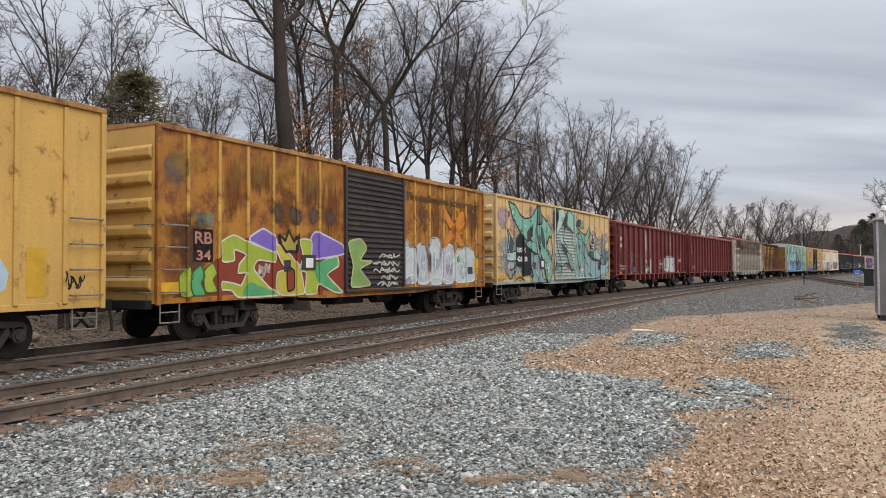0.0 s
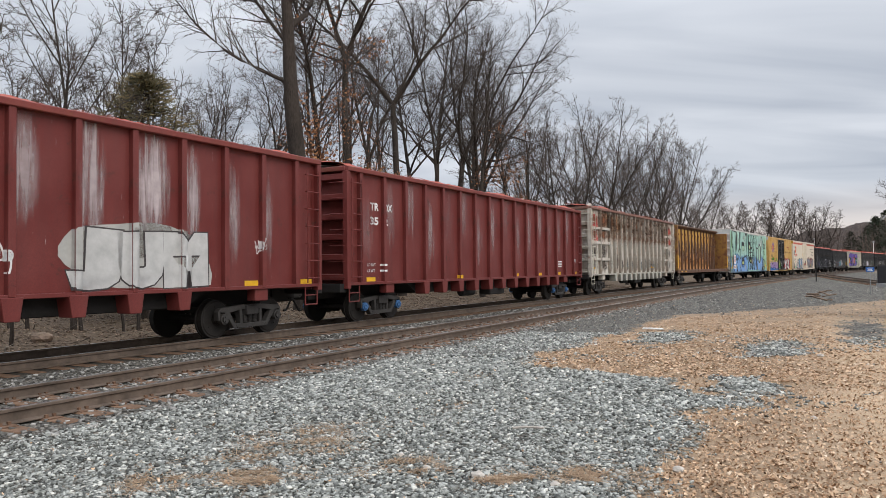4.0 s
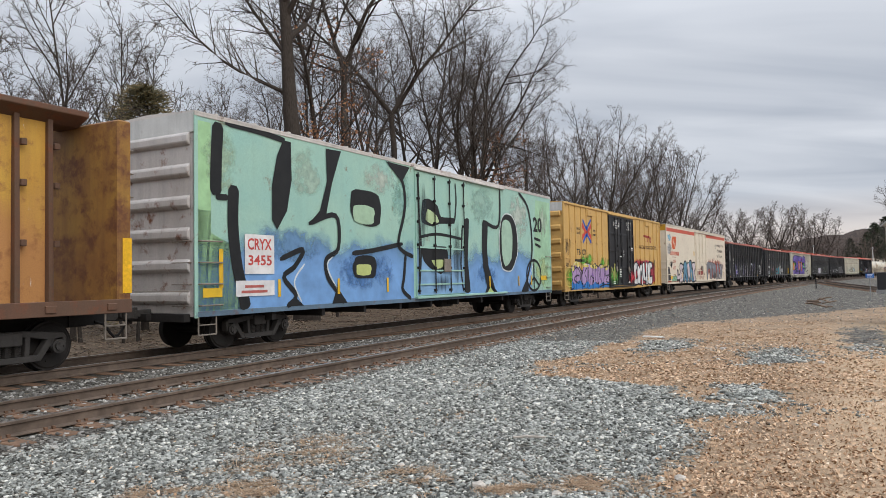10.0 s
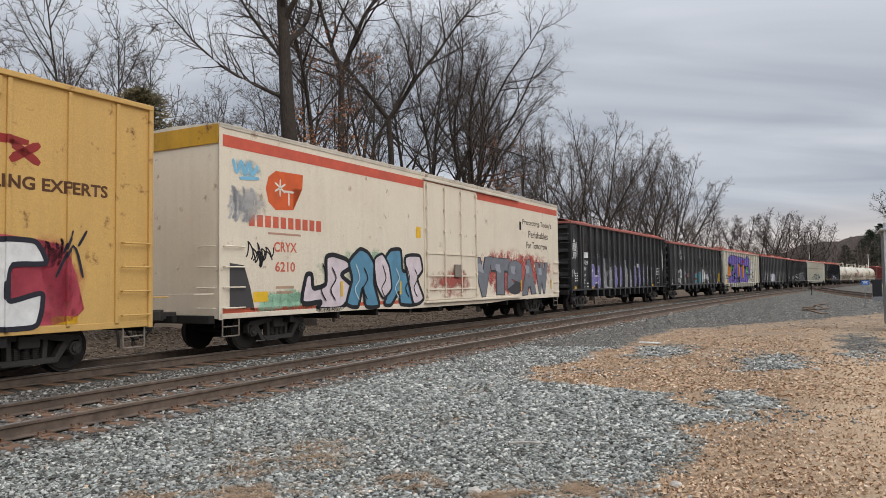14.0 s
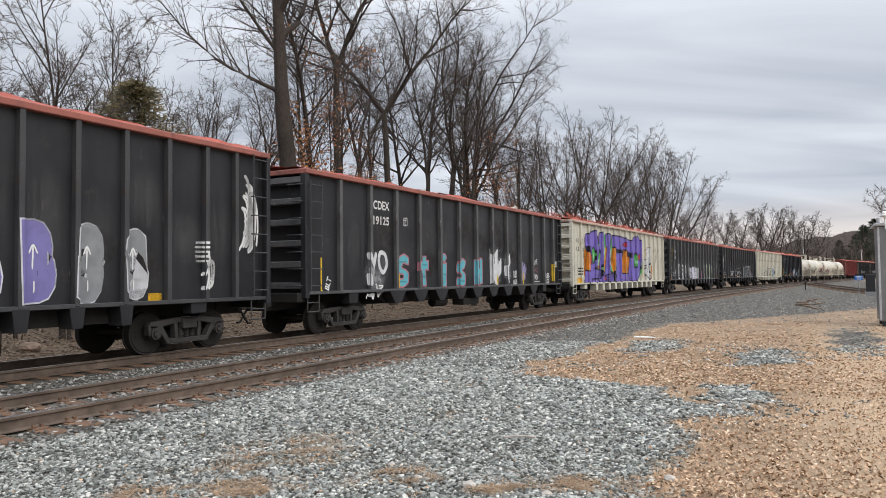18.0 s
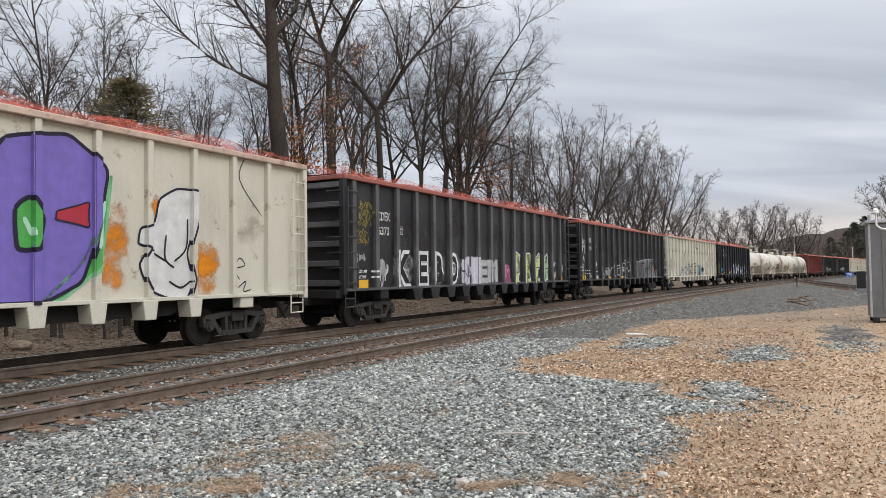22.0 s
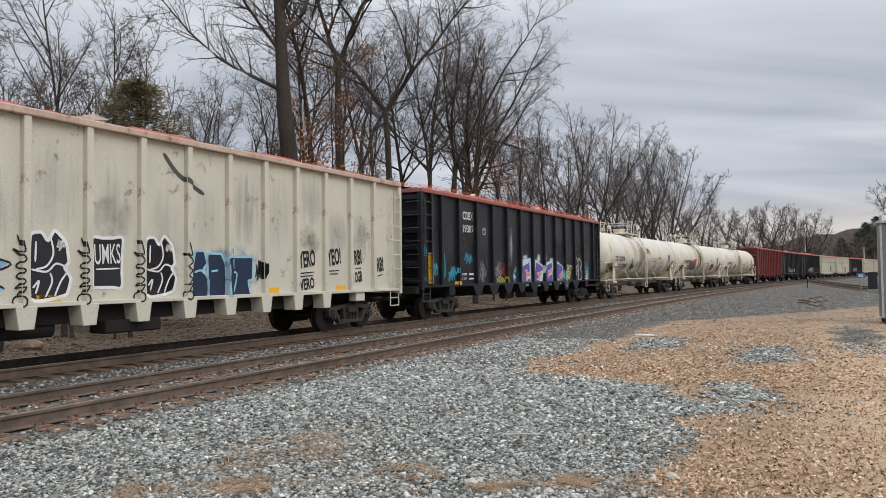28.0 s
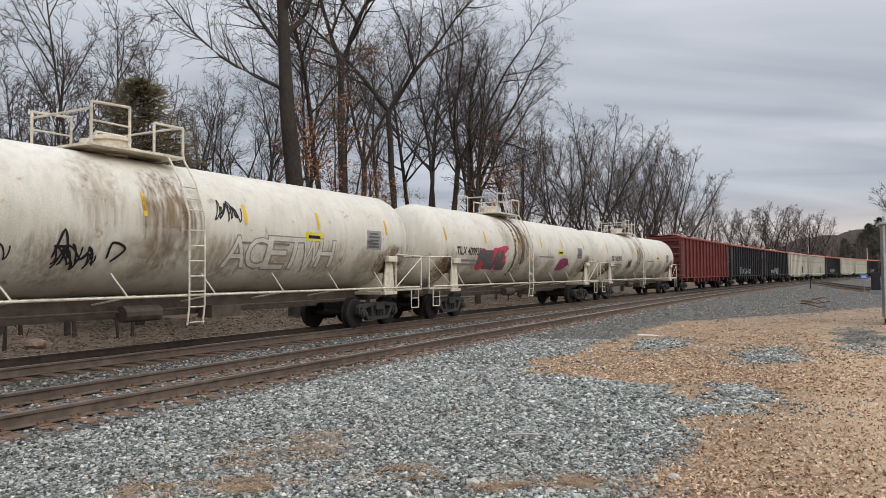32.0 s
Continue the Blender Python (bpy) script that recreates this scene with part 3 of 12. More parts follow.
v = np.stack([v[..., 0] * ca - v[..., 1] * sa + lx[:, None], v[..., 0] * sa + v[..., 1] * ca + ly[:, None], v[..., 2] + (ground_z(lx, ly) + 0.02)[:, None]], -1).reshape(-1, 3)
BANK_MAT = island_material("bank_litter", [(0.0, (0.045, 0.028, 0.019)), (0.5, (0.125, 0.080, 0.053)), (1.0, (0.32, 0.225, 0.155))])
tagged(new("leaf_litter", mesh_from("leaf_litter", v, np.arange(4 * n).reshape(n, 4), BANK_MAT)), "dark brown leaf litter on the bank behind the tracks", "leaves", kind="stuff")
n = 320
s_at, o_at = RNG.uniform(2, 60, n), RNG.uniform(8.2, 17, n)
lx, ly, _ = on_line(s_at, o_at)
lz = ground_z(lx, ly) + 0.03
a, ln, up = RNG.uniform(0, 6.283, n), RNG.uniform(0.2, 1.1, n), RNG.uniform(0, 0.4, n)
tip = np.stack([lx + ln * np.cos(a), ly + ln * np.sin(a), lz + up * ln], -1)
base = np.stack([lx, ly, lz], -1)
r = RNG.uniform(0.008, 0.022, n)[:, None]
up_v, side_v = np.array([0, 0, 1.0]), np.stack([-np.sin(a), np.cos(a), np.zeros(n)], -1)
v = np.stack([base + up_v * r, base + side_v * r, base - side_v * r, tip + up_v * r * 0.5, tip + side_v * r * 0.5, tip - side_v * r * 0.5], 1).reshape(-1, 3)
f = (np.array([(0, 1, 4, 3), (1, 2, 5, 4), (2, 0, 3, 5)])[None] + (np.arange(n) * 6)[:, None, None]).reshape(-1, 4)
tagged(new("dead_sticks", mesh_from("dead_sticks", v, f, island_material("dead_wood", [(0.0, (0.06, 0.047, 0.037)), (1.0, (0.24, 0.20, 0.16))]))), "dead sticks and brush on the bank behind the tracks", "brush", kind="stuff")


# ---- tracks ----
def sweep(bm, prof, at_s, centre):
    prev = None
    for s in at_s:
        ring = []
        for o, z in prof:
            x, y, _ = on_line(s, centre + o)
            ring.append(bm.verts.new((x, y, z)))
        if prev:
            for i in range(len(prof)):
                bm.faces.new((prev[i], prev[(i + 1) % len(prof)], ring[(i + 1) % len(prof)], ring[i]))
        prev = ring


RAIL = [(-0.072, -0.172), (0.072, -0.172), (0.072, -0.160), (0.012, -0.142), (0.009, -0.048), (0.036, -0.036), (0.037, -0.006), (0.030, 0.0), (-0.030, 0.0), (-0.037, -0.006), (-0.036, -0.036), (-0.009, -0.048), (-0.012, -0.142), (-0.072, -0.160)]
M_RAIL = plain("rusty_rail", (0.125, 0.092, 0.070), 0.7, 0.1, 6, 0.3)
M_HEAD = plain("rail_head_shine", (0.42, 0.41, 0.40), 0.28, 0.9, 5, 0.15)
M_TIE = plain("weathered_tie", (0.15, 0.088, 0.054), 0.9, 0, 7, 0.45, 0.6)
M_PLATE2 = plain("tie_plate_rust", (0.145, 0.082, 0.050), 0.8, 0, 9, 0.35)


def rail_objects(track, centre, at_s, shine=True):
    bm = bmesh.new()
    sweep(bm, RAIL, at_s, centre)
    me = bpy.data.meshes.new("rail")
    bmesh.ops.recalc_face_normals(bm, faces=bm.faces)
    bm.to_mesh(me)
    bm.free()
    me.materials.append(M_RAIL)
    r = new("rail", me)
    r.parent = track
    bm = bmesh.new()
    sweep(bm, [(-0.030, 0.0), (0.030, 0.0), (0.030, 0.0025), (-0.030, 0.0025)], at_s, centre)
    me = bpy.data.meshes.new("running_surface")
    bm.to_mesh(me)
    bm.free()
    me.materials.append(M_HEAD if shine else M_RAIL)
    h = new("running_surface", me)
    h.parent = r
    tagged(h, "worn shiny running band")


def tie_mesh():
    bm = bmesh.new()
    v = [bm.verts.new((x, y, z)) for z in (-0.34, -0.176) for y in (-1.28, 1.28) for x in (-0.115, 0.115)]
    for f in ((0, 2, 3, 1), (4, 5, 7, 6), (0, 1, 5, 4), (2, 6, 7, 3), (0, 4, 6, 2), (1, 3, 7, 5)):
        bm.faces.new([v[i] for i in f])
    bmesh.ops.bevel(bm, geom=list(bm.edges), offset=0.012, segments=1, affect="EDGES")
    me = bpy.data.meshes.new("tie")
    bm.to_mesh(me)
    bm.free()
    me.materials.append(M_TIE)
    return me


def plate_mesh():
    bm = bmesh.new()
    for y in (-GAUGE / 2, GAUGE / 2):
        for dy in (-0.125, 0.125):
            for dx in (-0.05, 0.05):
                z0, z1 = -0.166, -0.128
                v = [bm.verts.new((dx + x, y + dy * 0.62 + yy, z)) for z in (z0, z1) for yy in (-0.018, 0.018) for x in (-0.018, 0.018)]
                for f in ((4, 5, 7, 6), (0, 1, 5, 4), (2, 6, 7, 3), (0, 4, 6, 2), (1, 3, 7, 5)):
                    bm.faces.new([v[i] for i in f])
        v = [bm.verts.new((x, y + yy, z)) for z in (-0.178, -0.164) for yy in (-0.19, 0.19) for x in (-0.095, 0.095)]
        for f in ((4, 5, 7, 6), (0, 1, 5, 4), (2, 6, 7, 3), (0, 4, 6, 2), (1, 3, 7, 5)):
            bm.faces.new([v[i] for i in f])
    me = bpy.data.meshes.new("tie_plate")
    bm.to_mesh(me)
    bm.free()
    me.materials.append(M_PLATE2)
    return me


TIE, TIE_PLATE = tie_mesh(), plate_mesh()
AT_S = np.concatenate([np.arange(-30, 120, 1.0), np.arange(120, 420, 5.0)])
tie_rnd = random.Random(8)
for nm, centre, last in (("track_near", GAUGE / 2, 105), ("track_far", SPACING + GAUGE / 2, 60)):
    track = tagged(new(nm), "rusty steel rails on weathered wooden ties", "railway track", kind="structure")
    rail_objects(track, centre - GAUGE / 2, AT_S)
    rail_objects(track, centre + GAUGE / 2, AT_S)
    for s in np.arange(1.0, last, 0.5):
        x, y, a = on_line(s + tie_rnd.uniform(-0.04, 0.04), centre + tie_rnd.uniform(-0.06, 0.06))
        t = new("tie", TIE)
        t.parent = track
        t.matrix_basis = pose(x, y, tie_rnd.uniform(-0.006, 0.002), 0, 0, -math.degrees(a) + tie_rnd.uniform(-1.2, 1.2))
        if s < 34 and nm == "track_near":
            p = new("tie_plate", TIE_PLATE)
            p.parent = t

# the siding that leaves towards the yard
siding = tagged(new("siding_track"), "rusty siding track curving away into the yard", "railway track", kind="structure")
SIDE_X, SIDE_Y = (132, 118, 104, 90, 78, 66, 55, 44), (1.6, 0.55, -0.55, -1.75, -2.95, -4.6, -6.6, -9.2)


def siding_at(u, across):
    """u from 0 at the far end to 1; a smooth line through the plan points."""
    k = u * (len(SIDE_X) - 1)
    f = lambda q: (np.interp(q, range(len(SIDE_X)), SIDE_X), np.interp(q, range(len(SIDE_X)), SIDE_Y))
    xs, ys = zip(*[f(min(max(k + d, 0), len(SIDE_X) - 1)) for d in (-0.7, -0.35, 0, 0.35, 0.7)])
    x, y = sum(xs) / 5, sum(ys) / 5
    dx, dy = xs[-1] - xs[0], ys[-1] - ys[0]
    L = math.hypot(dx, dy)
    return x - across * dy / L, y + across * dx / L, math.atan2(dy, dx)


for across in (-GAUGE / 2, GAUGE / 2):
    bm = bmesh.new()
    prev = None
    for i in range(61):
        ring = []
        for o, z in RAIL:
            x, y, _ = siding_at(i / 60, across + o)
            ring.append(bm.verts.new((x, y, z + 0.05)))
        if prev:
            for k in range(len(RAIL)):
                bm.faces.new((prev[k], prev[(k + 1) % len(RAIL)], ring[(k + 1) % len(RAIL)], ring[k]))
        prev = ring
    bmesh.ops.recalc_face_normals(bm, faces=bm.faces)
    me = bpy.data.meshes.new("rail")
    bm.to_mesh(me)
    bm.free()
    me.materials.append(M_RAIL)
    new("rail", me).parent = siding
for i in range(100):
    x, y, a = siding_at(0.02 + i * 0.0097, 0)
    t = new("tie", TIE)
    t.parent = siding
    t.matrix_basis = pose(x, y, 0.03, 0, 0, math.degrees(a))

# ---- building helpers ----
def box(bm, x0, x1, y0, y1, z0, z1):
    v = [bm.verts.new((x, y, z)) for z in (z0, z1) for y in (y0, y1) for x in (x0, x1)]
    for f in ((0, 2, 3, 1), (4, 5, 7, 6), (0, 1, 5, 4), (2, 6, 7, 3), (0, 4, 6, 2), (1, 3, 7, 5)):
        bm.faces.new([v[i] for i in f])


def prism(bm, pts, y0, y1):
    """An outline in x and z, drawn out from y0 to y1."""
    a, b = [bm.verts.new((x, y0, z)) for x, z in pts], [bm.verts.new((x, y1, z)) for x, z in pts]
    n = len(pts)
    bm.faces.new(a)
    bm.faces.new(b[::-1])
    for i in range(n):
        bm.faces.new((a[i], b[i], b[(i + 1) % n], a[(i + 1) % n]))


def along(bm, pts, x0, x1):
    """An outline in y and z, drawn out from x0 to x1."""
    a, b = [bm.verts.new((x0, y, z)) for y, z in pts], [bm.verts.new((x1, y, z)) for y, z in pts]
    n = len(pts)
    bm.faces.new(a)
    bm.faces.new(b[::-1])
    for i in range(n):
        bm.faces.new((a[i], b[i], b[(i + 1) % n], a[(i + 1) % n]))


def rod(bm, p, q, r, n=8, r2=None):
    p, q, r2 = Vector(p), Vector(q), r if r2 is None else r2
    d = (q - p).normalized()
    u = d.orthogonal().normalized()
    w = d.cross(u)
    rings = []
    for c, rr in ((p, r), (q, r2)):
        rings.append([bm.verts.new(c + rr * (math.cos(2 * math.pi * i / n) * u + math.sin(2 * math.pi * i / n) * w)) for i in range(n)])
    for i in range(n):
        bm.faces.new((rings[0][i], rings[0][(i + 1) % n], rings[1][(i + 1) % n], rings[1][i]))
    bm.faces.new(rings[0][::-1])
    bm.faces.new(rings[1])


def pipe(bm, pts, r, n=6):
    for p, q in zip(pts, pts[1:]):
        rod(bm, p, q, r, n)


def to_mesh(name, bm, material, bevel=0.0, smooth=False):
    bmesh.ops.recalc_face_normals(bm, faces=bm.faces)
    if bevel:
        bmesh.ops.bevel(bm, geom=list(bm.edges), offset=bevel, segments=1, affect="EDGES", clamp_overlap=True)
    me = bpy.data.meshes.new(name)
    bm.to_mesh(me)
    bm.free()
    me.materials.append(material)
    if smooth:
        me.polygons.foreach_set("use_smooth", [True] * len(me.polygons))
    return me


def put(name, me, parent, m=None, label=""):
    ob = new(name, me)
    ob.parent = parent
    if m is not None:
        ob.matrix_basis = m
    return tagged(ob, label)


def part(name, bm, material, parent, label="", bevel=0.0, smooth=False):
    return put(name, to_mesh(name, bm, material, bevel, smooth), parent, None, label)


# ---- trucks and couplers, one mesh for all the cars ----
WHEEL_R = 0.44
AXLE = 0.885


def truck_meshes():
    out = {}
    bm = bmesh.new()
    box(bm, -0.2, 0.2, -1.15, 1.15, 0.50, 0.72)
    rod(bm, (0, 0, 0.7), (0, 0, 0.86), 0.24, 14)
    out["bolster"] = to_mesh("bolster", bm, M_TRUCK, 0.015)
    for side in (-1, 1):
        bm = bmesh.new()
        y0, y1 = side * 0.93, side * 1.09
        prism(bm, [(-1.06, 0.60), (-0.98, 0.68), (-0.30, 0.74), (0.30, 0.74), (0.98, 0.68), (1.06, 0.60), (0.74, 0.56), (0.34, 0.63), (-0.34, 0.63), (-0.74, 0.56)], y0, y1)
        prism(bm, [(-0.44, 0.20), (0.44, 0.20), (0.52, 0.31), (-0.52, 0.31)], y0, y1)
        for e in (-1, 1):
            prism(bm, [(e * 0.44, 0.20), (e * 0.56, 0.20), (e * 0.84, 0.58), (e * 0.70, 0.60)], y0, y1)
            prism(bm, [(e * 0.27, 0.30), (e * 0.36, 0.30), (e * 0.38, 0.66), (e * 0.29, 0.66)], y0, y1)
            prism(bm, [(e * 0.72, 0.60), (e * 0.76, 0.40), (e * 0.80, 0.40), (e * 0.80, 0.60)], y0, y1)
            prism(bm, [(e * 0.98, 0.60), (e * 0.98, 0.40), (e * 1.03, 0.40), (e * 1.06, 0.60)], y0, y1)
        out["side_frame", side] = to_mesh("side_frame", bm, M_TRUCK, 0.012)
        bm = bmesh.new()
        for x in (-0.17, 0, 0.17):
            rod(bm, (x, side * 1.01, 0.31), (x, side * 1.01, 0.51), 0.045, 8)
            for k in range(6):
                z = 0.325 + 0.032 * k
                rod(bm, (x, side * 1.01, z), (x, side * 1.01, z + 0.016), 0.077, 10)
        out["spring_pack", side] = to_mesh("spring_pack", bm, M_SPRING)
    bm = bmesh.new()
    rod(bm, (0, -1.0, 0), (0, 1.0, 0), 0.085, 12)
    for side in (-1, 1):
        rod(bm, (0, side * 0.69, 0), (0, side * 0.83, 0), WHEEL_R, 32)
        rod(bm, (0, side * 0.655, 0), (0, side * 0.69, 0), WHEEL_R + 0.028, 32)
        rod(bm, (0, side * 0.83, 0), (0, side * 0.85, 0), WHEEL_R - 0.03, 32, WHEEL_R - 0.055)
        rod(bm, (0, side * 0.83, 0), (0, side * 0.92, 0), 0.15, 18, 0.12)
        for k in range(3):
            a = k * 2.094
            c = Vector((0.28 * math.cos(a), side * 0.855, 0.28 * math.sin(a)))
            rod(bm, c - Vector((0, 0.01, 0)), c + Vector((0, 0.01, 0)), 0.022, 8)
    out["wheelset"] = to_mesh("wheelset", bm, M_WHEEL)
    for key, mat in (("bearing_cap", M_TRUCK), ("blue_cap", M_BLUE_CAP)):
        bm = bmesh.new()
        rod(bm, (0, -0.07, 0), (0, 0.05, 0), 0.125, 16)
        rod(bm, (0, -0.11, 0), (0, -0.07, 0), 0.085, 16)
        for k in range(3):
            rod(bm, (0.055 * math.cos(k * 2.1), -0.13, 0.055 * math.sin(k * 2.1)), (0.055 * math.cos(k * 2.1), -0.10, 0.055 * math.sin(k * 2.1)), 0.017, 6)
        out[key] = to_mesh("bearing_cap", bm, mat)
    bm = bmesh.new()
    box(bm, -0.35, 0.55, -0.10, 0.10, 0.80, 0.96)
    prism(bm, [(0.45, 0.76), (0.80, 0.76), (0.88, 0.82), (0.88, 0.98), (0.78, 1.02), (0.45, 1.02)], -0.13, 0.09)
    prism(bm, [(0.62, 0.78), (0.86, 0.78), (0.86, 1.0), (0.62, 1.0)], 0.09, 0.17)
    out["coupler"] = to_mesh("coupler", bm, M_TRUCK, 0.02)
    bm = bmesh.new()
    pipe(bm, [(0.05, -0.32, 0.78), (0.25, -0.34, 0.72), (0.42, -0.32, 0.52), (0.58, -0.25, 0.42), (0.74, -0.2, 0.42)], 0.028, 6)
    out["air_hose"] = to_mesh("air_hose", bm, M_FRAME)
    return out


RUNNING = truck_meshes()
WHEELSETS = []


def running_gear(car, half, inset, caps="bearing_cap"):
    """Two trucks, two couplers and hoses under a car that is 2 * half long over its end sills."""
    for e in (-1, 1):
        truck = put("truck", RUNNING["bolster"], car, pose(e * (half - inset), 0, 0), "grimy cast-steel freight truck")
        for side in (-1, 1):
            put("side_frame", RUNNING["side_frame", side], truck)
            put("spring_pack", RUNNING["spring_pack", side], truck)
            for x in (-AXLE, AXLE):
                put("bearing_cap", RUNNING[caps], truck, pose(x, side * 1.06, WHEEL_R, 0, 0, 0 if side < 0 else 180), "blue bearing end cap" if caps == "blue_cap" else "")
        for x in (-AXLE, AXLE):
            w = put("wheelset", RUNNING["wheelset"], truck, pose(x, 0, WHEEL_R))
            WHEELSETS.append((w, car, x, e * (half - inset) + x))
        put("coupler", RUNNING["coupler"], car, pose(e * (half - 0.12), 0, 0, 0, 0, 0 if e > 0 else 180))
        put("air_hose", RUNNING["air_hose"], car, pose(e * half, 0, 0, 0, 0, 0 if e > 0 else 180))


def ladder(bm, x0, x1, y, zs, r=0.014, rails=True, out=0.07):
    """Rungs between x0 and x1 at a side y, standing off it."""
    s = -1 if y < 0 else 1
    yo = y + s * out
    for z in zs:
        pipe(bm, [(x0, y, z), (x0, yo, z), (x1, yo, z), (x1, y, z)], r)
    if rails:
        for x in (x0, x1):
            rod(bm, (x, yo, zs[0] - 0.12), (x, yo, zs[-1] + 0.12), r * 1.1, 6)


def end_rungs(car, material, x, e, y0, y1, zs, r=0.014):
    """Grab irons up the corner of an end wall, each one a part."""
    bm = bmesh.new()
    pipe(bm, [(x, y0, 0), (x + e * 0.08, y0, 0), (x + e * 0.08, y1, 0), (x, y1, 0)], r)
    me = to_mesh("end_rung", bm, material)
    for z in zs:
        put("end_rung", me, car, pose(0, 0, z))


def step(bm, x0, x1, y, top, low):
    pipe(bm, [(x0, y, top), (x0, y, low), (x1, y, low), (x1, y, top)], 0.018)
    rod(bm, (x0, y, (top + low) / 2), (x1, y, (top + low) / 2), 0.015, 6)


# ---- lettering and sprayed pieces, laid on the ribs and sheets of a car's side ----
def text_bm(word, fat=0.0, squeeze=1.0, gap=1.0):
    cu = bpy.data.curves.new("lettering", "FONT")
    cu.body, cu.offset, cu.space_character, cu.resolution_u = word, fat, gap, 3
    ob = bpy.data.objects.new("lettering", cu)
    me = bpy.data.meshes.new_from_object(ob)
    bm = bmesh.new()
    bm.from_mesh(me)
    bpy.data.objects.remove(ob)
    bpy.data.meshes.remove(me)
    return bm


def outline_bm(pts):
    bm = bmesh.new()
    bm.faces.new([bm.verts.new((x, z, 0)) for x, z in pts])
    bmesh.ops.triangulate(bm, faces=bm.faces)
    return bm


def stroke_bm(pts, w, jag=0.0):
    """A painted line of width w through pts in x and z, rounded off."""
    bm = bmesh.new()
    P = [Vector((x, z)) for x, z in pts]
    fine = []
    for i in range(len(P) - 1):
        p0, p1, p2, p3 = P[max(i - 1, 0)], P[i], P[i + 1], P[min(i + 2, len(P) - 1)]
        for k in range(5):
            u = k / 5
            fine.append(0.5 * ((2 * p1) + (p2 - p0) * u + (2 * p0 - 5 * p1 + 4 * p2 - p3) * u * u + (3 * p1 - p0 - 3 * p2 + p3) * u ** 3))
    fine.append(P[-1])
    rows = []
    for i, c in enumerate(fine):
        d = fine[min(i + 1, len(fine) - 1)] - fine[max(i - 1, 0)]
        if d.length < 1e-6:
            continue
        d.normalize()
        n = Vector((-d.y, d.x)) * w * 0.5 * (0.55 if i in (0, len(fine) - 1) else 1.0)
        rows.append((bm.verts.new((c.x + n.x, c.y + n.y, 0)), bm.verts.new((c.x - n.x, c.y - n.y, 0))))
    for a, b in zip(rows, rows[1:]):
        bm.faces.new((a[0], a[1], b[1], b[0]))
    return bm


